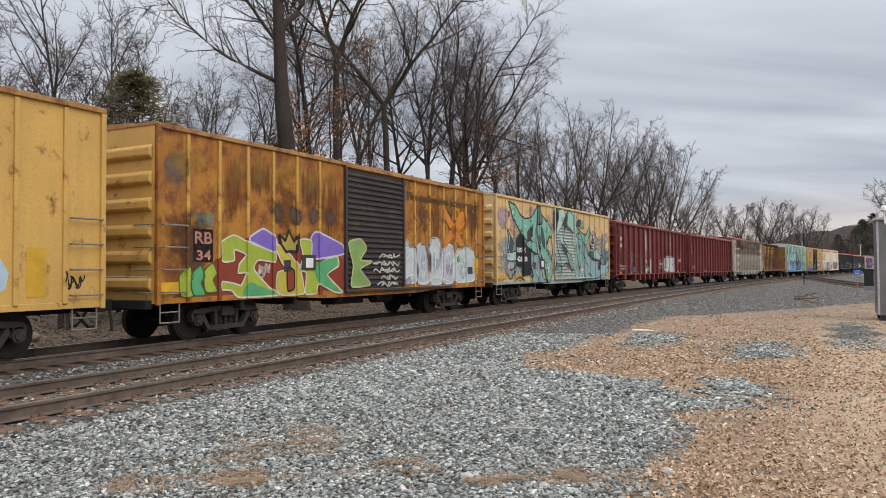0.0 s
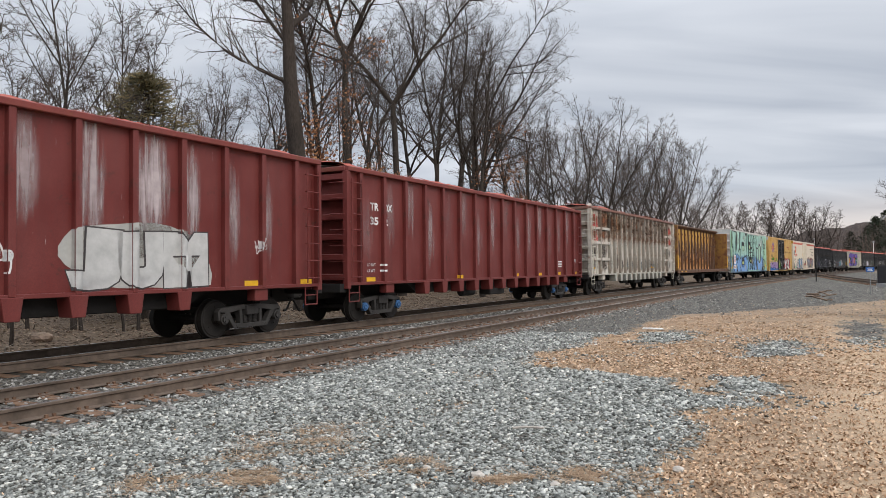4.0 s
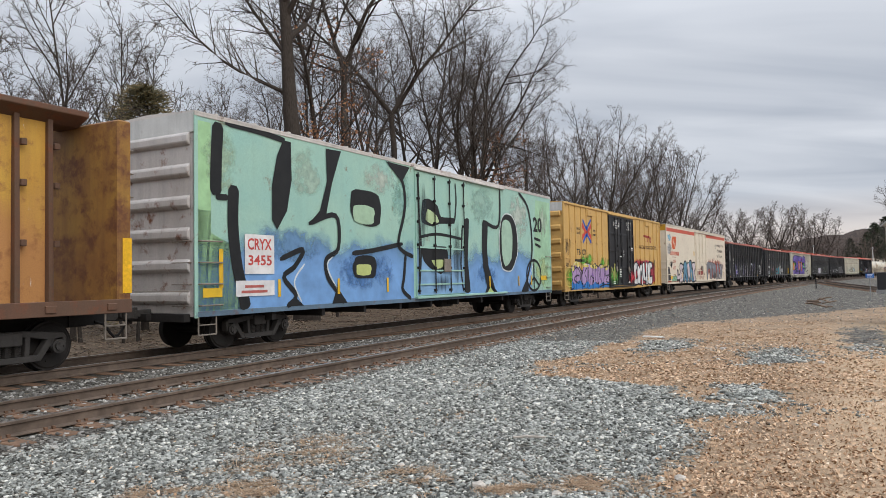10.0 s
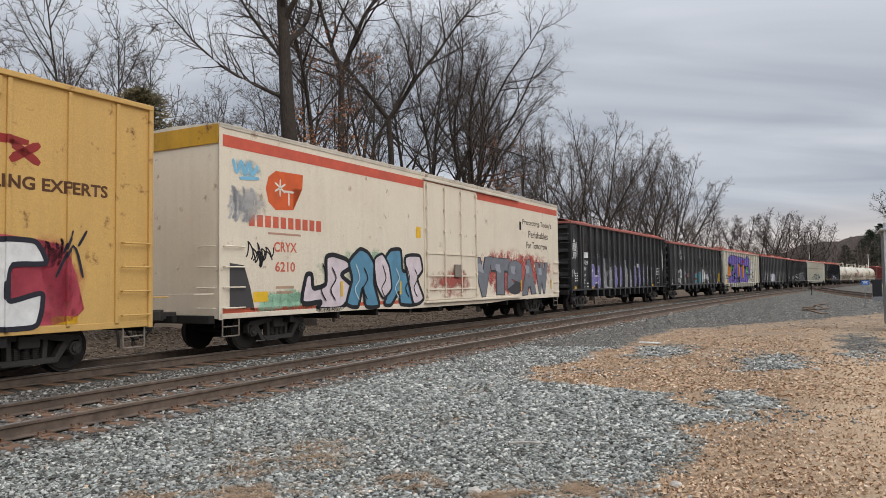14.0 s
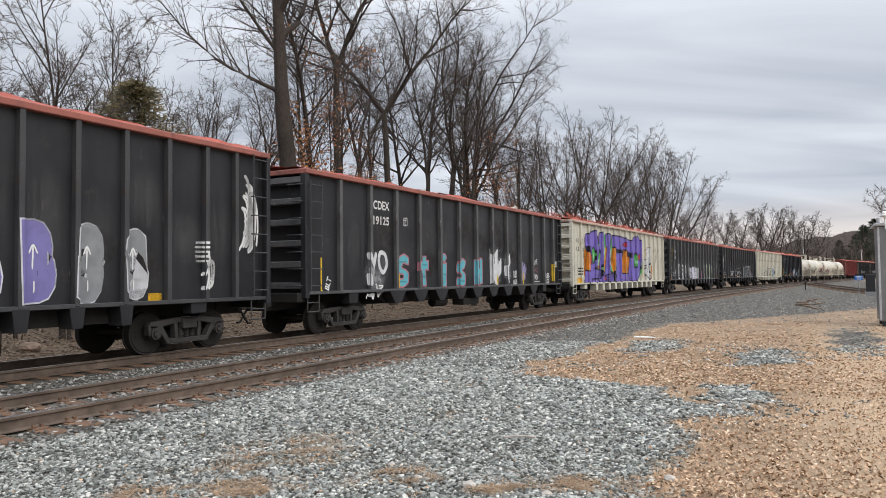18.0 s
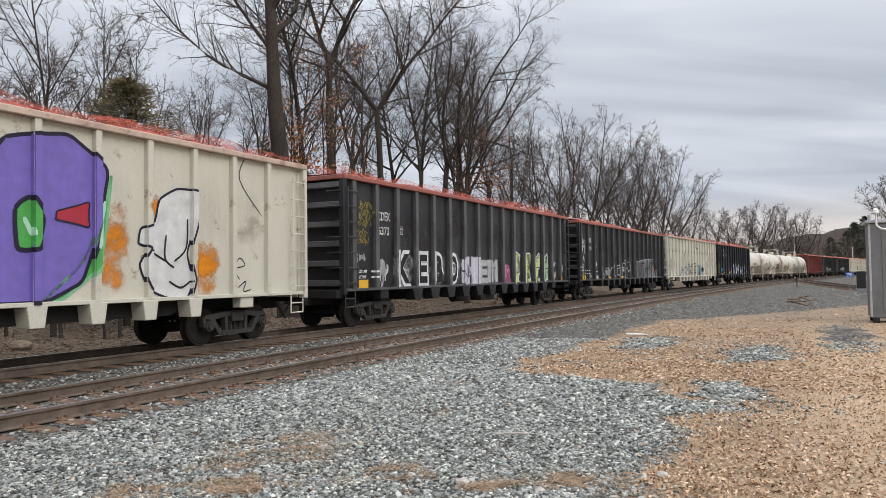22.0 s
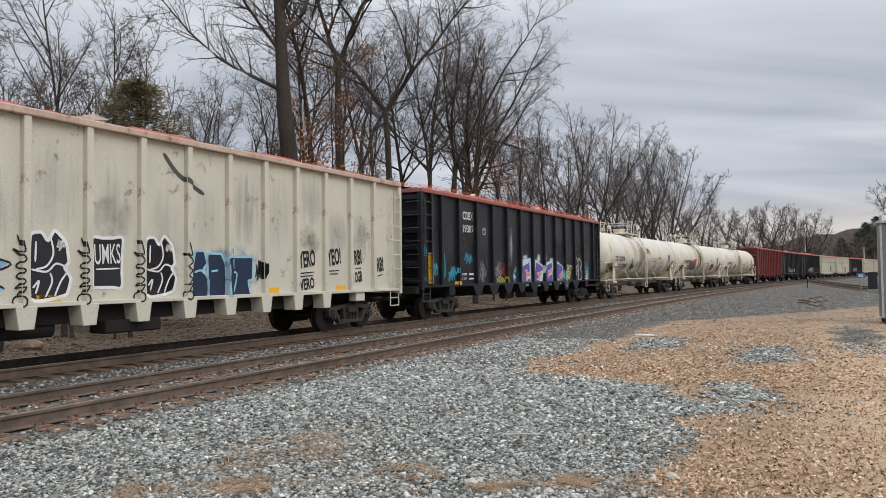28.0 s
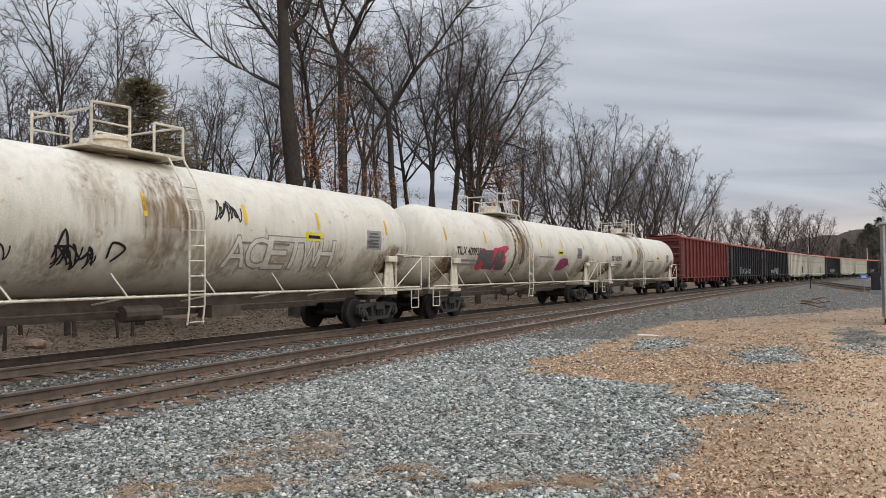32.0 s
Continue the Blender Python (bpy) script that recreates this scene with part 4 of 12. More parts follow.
class Side:
    """The near side of a car: where its ribs stand and how deep sheet and ribs lie, so that paint follows them."""

    def __init__(self, car, half, sheet, rib=None, ribs=(), width=0.1):
        self.car, self.half, self.sheet, self.rib = car, half, sheet, rib
        self.cuts = [(x - width / 2, x + width / 2) for x in ribs]

    def depth(self, x):
        for a, b in self.cuts:
            if a <= x <= b:
                return self.rib
        return self.sheet

    def lay(self, name, bm, x, z, w, h, col, layer=1, label="", turn=0.0, keep=False):
        """Fit a drawn shape into the box w by h whose low left corner is x from the car's near end, z up; layer by layer 4 mm proud."""
        vs = list(bm.verts)
        if not vs:
            bm.free()
            return None
        if not keep:
            lo = [min(v.co[i] for v in vs) for i in (0, 1)]
            hi = [max(v.co[i] for v in vs) for i in (0, 1)]
            for v in vs:
                a, b = (v.co.x - lo[0]) / max(hi[0] - lo[0], 1e-6) - 0.5, (v.co.y - lo[1]) / max(hi[1] - lo[1], 1e-6) - 0.5
                a, b = a * w, b * h
                v.co.x, v.co.y = x + w / 2 + a * math.cos(turn) - b * math.sin(turn), z + h / 2 + a * math.sin(turn) + b * math.cos(turn)
        lo, hi = min(v.co.x for v in bm.verts), max(v.co.x for v in bm.verts)
        for a, b in self.cuts:
            for c in (a - 0.002, a + 0.001, b - 0.001, b + 0.002):
                if lo < c < hi:
                    bmesh.ops.bisect_plane(bm, geom=list(bm.verts) + list(bm.edges) + list(bm.faces), plane_co=(c, 0, 0), plane_no=(1, 0, 0))
        for v in bm.verts:
            px, pz = v.co.x, v.co.y
            v.co = Vector((px - self.half, -(self.depth(px) + 0.004 * layer), pz))
        for f in bm.faces:
            f.normal_update()
            if f.normal.y > 0.2:
                f.normal_flip()
        me = bpy.data.meshes.new(name)
        bm.to_mesh(me)
        bm.free()
        me.materials.append(spray(col))
        return put(name, me, self.car, None, label)

    def text(self, word, x, z, h, col, w=None, layer=1, fat=0.022, name="lettering", label="", turn=0.0):
        bm = text_bm(word, fat)
        vs = bm.verts
        if not len(vs):
            return
        ww, hh = max(v.co.x for v in vs) - min(v.co.x for v in vs), max(v.co.y for v in vs) - min(v.co.y for v in vs)
        self.lay(name, bm, x, z, w or h * ww / max(hh, 1e-6), h, col, layer, label, turn)

    def panel(self, x, z, w, h, col, layer=1, name="painted_patch", label=""):
        self.lay(name, outline_bm([(0, 0), (1, 0), (1, 1), (0, 1)]), x, z, w, h, col, layer, label)

    def blob(self, x, z, w, h, col, layer=1, seed=0, rough=0.22, name="sprayed_patch", n=26, label=""):
        rnd = random.Random(seed)
        ph = [rnd.uniform(0, 6.3) for _ in range(5)]
        pts = []
        for i in range(n):
            a = 2 * math.pi * i / n
            r = 1 + rough * sum(math.sin((k + 2) * a + ph[k]) / (k + 1.5) for k in range(5))
            ca, sa = math.cos(a), math.sin(a)
            q = max(abs(ca), abs(sa)) ** 0.6
            pts.append((r * ca / q, r * sa / q))
        self.lay(name, outline_bm(pts), x, z, w, h, col, layer, label)

    def shape(self, pts, fill, line=None, rim=0.06, layer=1, name="graffiti_letter", bow=0.6):
        """A sprayed shape with slightly rounded outlines and a painted edge."""
        P, fine = [Vector(p) for p in pts], []
        n = len(P)
        for i in range(n):
            p0, p1, p2, p3 = P[i - 1], P[i], P[(i + 1) % n], P[(i + 2) % n]
            for u in (0.0, 0.33, 0.67):
                c = 0.5 * ((2 * p1) + (p2 - p0) * u + (2 * p0 - 5 * p1 + 4 * p2 - p3) * u * u + (3 * p1 - p0 - 3 * p2 + p3) * u ** 3)
                q = c * bow + p1.lerp(p2, u) * (1 - bow)
                fine.append((q.x, q.y))
        self.lay(name, outline_bm(fine), 0, 0, 0, 0, fill, layer, keep=True)
        if line:
            self.lay("letter_outline", stroke_bm(fine[::1] + [fine[0]], rim), 0, 0, 0, 0, line, layer + 1, keep=True)

    def stain(self, x, z, w, h, col, strength=0.9, runs=False, layer=1, name="stain", label=""):
        """A soft patch over the box x, z, w, h."""
        ob = self.lay(name, outline_bm([(0, 0), (1, 0), (1, 1), (0, 1)]), x, z, w, h, col, layer, label)
        if ob:
            ob.data.materials[0] = stain_paint(col, strength, runs)

    def fade(self, x, z, w, h, col, layer=1):
        """A sprayed field that thins out at its upper edge."""
        ob = self.lay("sprayed_field", outline_bm([(0, 0), (1, 0), (1, 1), (0, 1)]), x, z, w, h, col, layer)
        ob.data.materials[0] = fade_paint(col)

    def bars(self, x, z, w, h, rows, col, layer=1):
        """Writing too small to read: plain bars."""
        rnd = random.Random(int(x * 100) + rows)
        step_z = h / rows
        for r in range(rows):
            ln = w * rnd.uniform(0.6, 1.0)
            self.panel(x + (w - ln) / 2, z + h - (r + 0.8) * step_z, ln, step_z * 0.5, col, layer, "small_print")

    def scribble(self, x, z, w, h, col, seed, width=0.035, loops=2, layer=1, name="sprayed_tag"):
        """A thin tag that cannot be read: looping lines."""
        rnd = random.Random(seed)
        for _ in range(loops):
            n = rnd.randint(6, 9)
            x0, pts = rnd.uniform(0, 0.35), []
            for i in range(n):
                pts.append((x + w * min(1, max(0, x0 + (i / n) * 0.7 + rnd.uniform(-0.12, 0.12))), z + h * (rnd.uniform(0.6, 1) if i % 2 else rnd.uniform(0, 0.45))))
            P = [Vector(p) for p in pts[:1] + pts + pts[-1:]]
            pts = []
            for p0, p1, p2, p3 in zip(P, P[1:], P[2:], P[3:]):
                for u in (0.0, 0.2, 0.4, 0.6, 0.8):
                    c = 0.5 * ((2 * p1) + (p2 - p0) * u + (2 * p0 - 5 * p1 + 4 * p2 - p3) * u * u + (3 * p1 - p0 - 3 * p2 + p3) * u ** 3)
                    pts.append((c.x + 0.35 * h * u * (1 - u), c.y))
            self.lay(name, stroke_bm(pts, width), 0, 0, 0, 0, col, layer, keep=True)

    def strokes(self, lists, col, width, layer=1, name="sprayed_line"):
        for pts in lists:
            self.lay(name, stroke_bm(pts, width), 0, 0, 0, 0, col, layer, keep=True)

    def piece(self, word, x, z, w, h, fill, line, seed=0, layer=1, fat=0.10, rim=0.055, shine=None, name="graffiti_letter", back=None):
        """Fat sprayed letters, one by one, jostled, each with a heavier outline behind it."""
        rnd = random.Random(seed)
        if back:
            self.blob(x - 0.04 * w, z - 0.05 * h, w * 1.08, h * 1.12, back, layer, seed + 5)
            layer += 1
        n = len(word)
        step_x = w / n
        for i, ch in enumerate(word):
            if ch == " ":
                continue
            ww, hh = step_x * rnd.uniform(1.0, 1.16), h * rnd.uniform(0.9, 1.04)
            xx, zz, tr = x + i * step_x - 0.04 * step_x, z + (h - hh) * rnd.random(), rnd.uniform(-0.07, 0.07)
            colour = fill[i % len(fill)] if isinstance(fill[0], tuple) else fill
            self.lay("letter_outline", text_bm(ch, fat + rim), xx - 0.03, zz - 0.03, ww + 0.06, hh + 0.06, line, layer, turn=tr)
            self.lay(name, text_bm(ch, fat), xx, zz, ww, hh, colour, layer + 1, turn=tr)
            if shine:
                self.blob(xx + 0.22 * ww, zz + hh * 0.60, ww * 0.3, hh * 0.25, shine, layer + 2, seed + i, name="highlight")

# ---- freight cars ----
CARS = []
WEATHER_SIDES = {}


def car_base(name, span, label, category="freight car", group="cars of the freight train"):
    car = tagged(new(name), label, category, group)
    car.empty_display_size = 0.5
    half = (span[1] - span[0]) / 2
    CARS.append((car, (span[0] + span[1]) / 2, half))
    return car, half


def boxcar(span, label, top, low, side, end, roof, door, door_x, door_z, ribs, door_kind="ribbed", sill_dip=0.14, ladder_top=2.55, rib_w=0.09, rib_mat=None, roof_rise=0.12, name="boxcar", end_ribs=True, header=None, grab=None, inset=2.3, sill_mat=None):
    car, half = car_base(name, span, label)
    sheet, rib = (1.43, 1.475) if ribs else (1.455, 1.455)
    for s in (-1, 1):
        bm = bmesh.new()
        if s < 0:
            a, b = door_x[0] - half, door_x[1] - half
            for xa, xb, za, zb in ((b, half, low, top), (a, b, door_z[1], top), (a, b, low, door_z[0])):
                box(bm, xa, xb, -sheet, -sheet + 0.06, za, zb)
                part("side_wall", bm, side, car)
                bm = bmesh.new()
            box(bm, -half, a, -sheet, -sheet + 0.06, low, top)
        else:
            box(bm, -half, half, sheet - 0.06, sheet, low, top)
        part("side_wall", bm, side, car)
        bm = bmesh.new()
        y0, y1 = (s * (sheet - 0.05), s * (sheet + 0.012))
        c = (door_x[0] + door_x[1]) / 2 - half
        w = door_x[1] - door_x[0]
        prism(bm, [(-half, low + 0.06), (-half, low - 0.06), (c - w * 1.25, low - 0.06), (c - w * 0.8, low - sill_dip), (c + w * 0.8, low - sill_dip), (c + w * 1.25, low - 0.06), (half, low - 0.06), (half, low + 0.06)], y0, y1)
        part("side_sill", bm, sill_mat or side, car, bevel=0.006)
        bm = bmesh.new()
        box(bm, -half - 0.01, half + 0.01, s * (sheet - 0.03), s * (rib + 0.02), top - 0.07, top + 0.03)
        part("eave_rail", bm, roof, car, bevel=0.01)
        if ribs:
            bm = bmesh.new()
            along(bm, [(s * (sheet - 0.01), low), (s * rib, low + 0.04), (s * rib, top - 0.10), (s * (sheet - 0.01), top - 0.05)], -rib_w / 2, rib_w / 2)
            me = to_mesh("side_rib", bm, rib_mat or side, 0.008)
            for x in ribs:
                put("side_rib", me, car, pose(x - half, 0, 0))
    for e in (-1, 1):
        bm = bmesh.new()
        xa, xb = sorted((e * half, e * (half - 0.06)))
        box(bm, xa, xb, -sheet + 0.005, sheet - 0.005, low - 0.05, top + 0.02)
        part("end_wall", bm, end, car)
        for s in (-1, 1):
            bm = bmesh.new()
            xa, xb = sorted((e * (half - 0.09), e * (half + 0.012)))
            box(bm, xa, xb, s * (sheet - 0.02), s * (rib + 0.012), low - 0.08, top)
            part("corner_post", bm, side, car, bevel=0.01)
        if end_ribs:
            n = 6
            zs = np.linspace(low + 0.35, top - 0.55, n)
            for z in zs:
                bm = bmesh.new()
                prism(bm, [(e * half, z - 0.16), (e * (half + 0.09), z - 0.08), (e * (half + 0.09), z + 0.08), (e * half, z + 0.16)], -sheet + 0.12, sheet - 0.12)
                part("end_corrugation", bm, end, car, bevel=0.02)
        if header:
            bm = bmesh.new()
            xa, xb = sorted((e * (half + 0.004), e * (half + 0.03)))
            box(bm, xa, xb, -sheet + 0.02, sheet - 0.02, top - 0.42, top + 0.01)
            part("end_header", bm, header, car)
        bm = bmesh.new()
        xa, xb = sorted((e * (half - 0.02), e * (half + 0.16)))
        box(bm, xa, xb, -1.3, 1.3, low - 0.16, low + 0.02)
        box(bm, *sorted((e * (half - 0.5), e * (half + 0.28))), -0.3, 0.3, 0.72, low + 0.02)
        part("end_sill", bm, M_FRAME, car, bevel=0.01)
        for z in np.arange(low + 0.18, ladder_top, 0.46):
            bm = bmesh.new()
            ladder(bm, e * (half - 0.72), e * (half - 0.1), -rib, [z], 0.018, False)
            part("grab_iron", bm, grab or M_GRAB, car)
        end_rungs(car, grab or M_GRAB, e * half, e, -1.35, -0.85, np.arange(low + 0.18, ladder_top, 0.46))
        bm = bmesh.new()
        pipe(bm, [(e * (half + 0.02), -1.3, low + 0.5), (e * (half + 0.55), -1.3, low + 0.5), (e * (half + 0.55), 1.3, low + 0.5), (e * (half + 0.02), 1.3, low + 0.5)], 0.014)
        part("crossover_rail", bm, grab or M_GRAB, car)
        bm = bmesh.new()
        step(bm, e * (half - 0.62), e * (half - 0.12), -sheet + 0.03, low - 0.02, low - 0.45)
        part("sill_step", bm, M_GRAB, car)
        if e < 0:
            continue
        bm = bmesh.new()
        pipe(bm, [(e * (half + 0.15), -0.55 + 0.26 * math.cos(k * 0.524), low + 0.75 + 0.26 * math.sin(k * 0.524)) for k in range(13)], 0.018)
        rod(bm, (e * half, -0.55, low + 0.75), (e * (half + 0.15), -0.55, low + 0.75), 0.03, 8)
        rod(bm, (e * (half + 0.15), -0.81, low + 0.75), (e * (half + 0.15), -0.29, low + 0.75), 0.02, 6)
        part("brake_wheel", bm, M_FRAME, car)
    bm = bmesh.new()
    along(bm, [(-sheet - 0.03, top), (-sheet - 0.03, top + 0.035), (0, top + roof_rise), (sheet + 0.03, top + 0.035), (sheet + 0.03, top)], -half - 0.02, half + 0.02)
    part("roof", bm, roof, car)
    bm = bmesh.new()
    along(bm, [(-sheet - 0.035, top + 0.03), (-sheet - 0.035, top + 0.065), (0, top + roof_rise + 0.03), (sheet + 0.035, top + 0.065), (sheet + 0.035, top + 0.03), (0, top + roof_rise - 0.01)], -0.04, 0.04)
    me = to_mesh("roof_rib", bm, roof)
    for x in np.arange(-half + 0.6, half - 0.4, 1.2):
        put("roof_rib", me, car, pose(x, 0, 0))
    bm = bmesh.new()
    box(bm, -half + 0.1, half - 0.1, -0.28, 0.28, 0.72, low - 0.02)
    part("centre_sill", bm, M_FRAME, car)
    bm = bmesh.new()
    box(bm, -0.06, 0.06, -1.38, 1.38, low - 0.25, low - 0.005)
    me = to_mesh("cross_bearer", bm, M_FRAME)
    for x in np.arange(-half + 2.5, half - 2.4, 1.9):
        put("cross_bearer", me, car, pose(x, 0, 0))
    bm = bmesh.new()
    box(bm, -1.2, 0.3, -0.95, -0.45, 0.55, 0.82)
    part("air_reservoir", bm, M_FRAME, car, bevel=0.03)
    bm = bmesh.new()
    rod(bm, (1.0, -0.8, 0.68), (1.9, -0.8, 0.68), 0.17, 12)
    part("brake_cylinder", bm, M_FRAME, car)
    # doors
    a, b = door_x[0] - half, door_x[1] - half
    z0, z1 = door_z
    if door_kind == "ribbed":
        bm = bmesh.new()
        box(bm, a, b, -sheet - 0.02, -sheet + 0.03, z0, z1)
        d = part("door", bm, door, car, "corrugated sliding door")
        for z in np.arange(z0 + 0.12, z1 - 0.05, 0.155):
            bm = bmesh.new()
            along(bm, [(-sheet - 0.015, z - 0.055), (-sheet - 0.075, z - 0.015), (-sheet - 0.075, z + 0.02), (-sheet - 0.015, z + 0.06)], a + 0.08, b - 0.08)
            part("corrugation", bm, door, d)
        for x in (a, b):
            bm = bmesh.new()
            box(bm, x - 0.05, x + 0.05, -sheet - 0.09, -sheet + 0.02, z0, z1 + 0.03)
            part("door_post", bm, door, d, bevel=0.008)
    elif door_kind == "double":
        for xa, xb in ((a, (a + b) / 2 - 0.02), ((a + b) / 2 + 0.02, b)):
            bm = bmesh.new()
            box(bm, xa, xb, -sheet - 0.03, -sheet + 0.03, z0, z1)
            d = part("door", bm, door, car, "black plug door with lock bars")
            bm = bmesh.new()
            for x in np.linspace(xa + 0.06, xb - 0.06, 3):
                box(bm, x - 0.045, x + 0.045, -sheet - 0.085, -sheet - 0.02, z0 + 0.03, z1 - 0.03)
            for z in np.linspace(z0 + 0.06, z1 - 0.06, 5):
                box(bm, xa + 0.03, xb - 0.03, -sheet - 0.07, -sheet - 0.02, z - 0.05, z + 0.05)
            part("door_frame", bm, door, d, bevel=0.01)
            bm = bmesh.new()
            xm = (xa + xb) / 2 + 0.25
            rod(bm, (xm, -sheet - 0.12, z0 + 0.05), (xm, -sheet - 0.12, z1 - 0.1), 0.022, 8)
            rod(bm, (xm - 0.5, -sheet - 0.12, z0 + 0.1), (xm - 0.5, -sheet - 0.12, z1 - 0.1), 0.018, 8)
            for z in (z0 + 0.6, z0 + 1.4, z0 + 2.3):
                box(bm, xm - 0.07, xm + 0.07, -sheet - 0.14, -sheet - 0.07, z - 0.06, z + 0.06)
            part("lock_bar", bm, M_FRAME, d)
            bm = bmesh.new()
            rod(bm, (xm - 0.3, -sheet - 0.10, z0 + 0.95), (xm - 0.3, -sheet - 0.15, z0 + 0.95), 0.15, 16)
            part("door_handle", bm, M_GRAB, d)
    else:
        bm = bmesh.new()
        box(bm, a, b, -sheet - 0.035, -sheet + 0.03, z0, z1)
        d = part("door", bm, door, car, "insulated plug door with lock bars")
        for x in np.linspace(a + 0.1, b - 0.1, 4):
            bm = bmesh.new()
            rod(bm, (x, -sheet - 0.09, z0 + 0.05), (x, -sheet - 0.09, z1 - 0.05), 0.02, 8)
            for z in np.linspace(z0 + 0.15, z1 - 0.15, 6):
                box(bm, x - 0.05, x + 0.05, -sheet - 0.11, -sheet - 0.03, z - 0.04, z + 0.04)
            part("lock_bar", bm, door if door_kind == "plug" else M_FRAME, d)
        for z in (z0 + 0.35, z0 + 0.8, z0 + 1.55):
            bm = bmesh.new()
            box(bm, a + 0.05, b - 0.05, -sheet - 0.065, -sheet - 0.03, z - 0.025, z + 0.025)
            part("door_brace", bm, door, d)
        bm = bmesh.new()
        box(bm, (a + b) / 2 + 0.05, (a + b) / 2 + 0.5, -sheet - 0.13, -sheet - 0.06, z0 + 0.75, z0 + 1.2)
        part("door_handle", bm, M_GRAB, d, bevel=0.02)
    reach = (b - a) * (1.05 if door_kind != "double" else 0.05)
    for nm, z, dy in (("upper_door_track", z1 + 0.03, 0.10), ("lower_door_track", z0 - 0.10, 0.12)):
        bm = bmesh.new()
        box(bm, a - 0.05, min(b + reach, half - 0.1), -sheet - dy, -sheet - 0.005, z, z + 0.07)
        part(nm, bm, roof if nm[0] == "u" else door, car, bevel=0.008)
    running_gear(car, half, inset)
    return car, Side(car, half, sheet, rib, ribs, rib_w), half


def gondola(span, label, top, low, body, ribs, rail, rib_w=0.135, net=True, caps="bearing_cap", name="gondola", feet=0.40, rung=None, seed=1, sheet=1.35, rib=1.475, rib_mat=None, foot_mat=None, foot_w=None, net_h=0.09):
    car, half = car_base(name, span, label)
    wide_foot, low_foot = foot_w or (rib_w * 1.45, rib_w)
    L = 2 * half
    for s in (-1, 1):
        bm = bmesh.new()
        box(bm, -half + 0.05, half - 0.05, s * (sheet - 0.03), s * sheet, low, top)
        part("side_wall", bm, body, car)
        bm = bmesh.new()
        box(bm, -half, half, s * (sheet - 0.06), s * (rib + 0.03), top - 0.10, top + 0.03)
        part("top_rail", bm, rail, car, bevel=0.015)
        bm = bmesh.new()
        box(bm, -half + 0.03, half - 0.03, s * (sheet - 0.02), s * (rib - 0.01), low - 0.03, low + 0.05)
        part("side_sill", bm, rib_mat or body, car, bevel=0.008)
        bm = bmesh.new()
        along(bm, [(s * (sheet - 0.01), low), (s * rib, low), (s * rib, top - 0.09), (s * (sheet - 0.01), top - 0.09)], -rib_w / 2, rib_w / 2)
        me = to_mesh("side_rib", bm, rib_mat or body, 0.012)
        bm = bmesh.new()
        a = [(x, s * rib, z) for x, z in ((-wide_foot, low), (wide_foot, low), (low_foot, low - feet), (-low_foot, low - feet))]
        b = [(x, s * (sheet - 0.25), z) for x, y, z in a]
        va, vb = [bm.verts.new(p) for p in a], [bm.verts.new(p) for p in b]
        bm.faces.new(va)
        bm.faces.new(vb[::-1])
        for i in range(4):
            bm.faces.new((va[i], vb[i], vb[(i + 1) % 4], va[(i + 1) % 4]))
        foot = to_mesh("rib_foot", bm, foot_mat or body, 0.01)
        for x in ribs:
            put("side_rib", me, car, pose(x - half, 0, 0))
            if 3.4 < x < L - 3.4:
                put("rib_foot", foot, car, pose(x - half, 0, 0))
    for e in (-1, 1):
        bm = bmesh.new()
        box(bm, *sorted((e * (half - 0.26), e * (half - 0.22))), -sheet, sheet, low - 0.1, top)
        part("end_wall", bm, body, car)
        for z in np.linspace(low + 0.2, top - 0.25, 6):
            bm = bmesh.new()
            prism(bm, [(e * (half - 0.23), z - 0.10), (e * (half + 0.01), z - 0.08), (e * (half + 0.01), z + 0.08), (e * (half - 0.23), z + 0.10)], -sheet + 0.02, sheet - 0.02)
            part("end_rib", bm, rib_mat or body, car, bevel=0.012)
        bm = bmesh.new()
        box(bm, *sorted((e * (half - 0.2), e * (half + 0.03))), -sheet - 0.05, sheet + 0.05, top - 0.10, top + 0.03)
        part("end_rail", bm, rail, car, bevel=0.012)
        for s in (-1, 1):
            bm = bmesh.new()
            box(bm, *sorted((e * (half - 0.14), e * (half + 0.02))), s * (sheet - 0.04), s * (rib + 0.01), low - 0.12, top - 0.1)
            part("corner_post", bm, body, car, bevel=0.012)
        bm = bmesh.new()
        box(bm, *sorted((e * (half - 0.1), e * (half + 0.2))), -1.35, 1.35, low - 0.22, low + 0.02)
        box(bm, *sorted((e * (half - 0.6), e * (half + 0.3))), -0.32, 0.32, 0.70, low)
        part("end_sill", bm, M_FRAME, car, bevel=0.01)
        zs = np.arange(low + 0.2, top - 0.15, 0.44)
        bm = bmesh.new()
        ladder(bm, e * (half - 0.62), e * (half - 0.14), -rib + 0.02, zs, 0.016)
        part("side_ladder", bm, rung or M_GRAB, car)
        end_rungs(car, rung or M_GRAB, e * half, e, -1.38, -0.92, zs)
        bm = bmesh.new()
        step(bm, e * (half - 0.6), e * (half - 0.12), -rib + 0.05, low, low - 0.48)
        part("sill_step", bm, rung or M_GRAB, car)
    bm = bmesh.new()
    box(bm, -half + 0.2, half - 0.2, -sheet + 0.06, sheet - 0.06, low - 0.05, low)
    box(bm, -half + 0.15, half - 0.15, -0.28, 0.28, 0.70, low - 0.04)
    prism(bm, [(-half + 3.6, low - 0.04), (-half + 4.2, low - 0.36), (half - 4.2, low - 0.36), (half - 3.6, low - 0.04)], -1.1, 1.1)
    part("underframe", bm, M_FRAME, car)
    bm = bmesh.new()
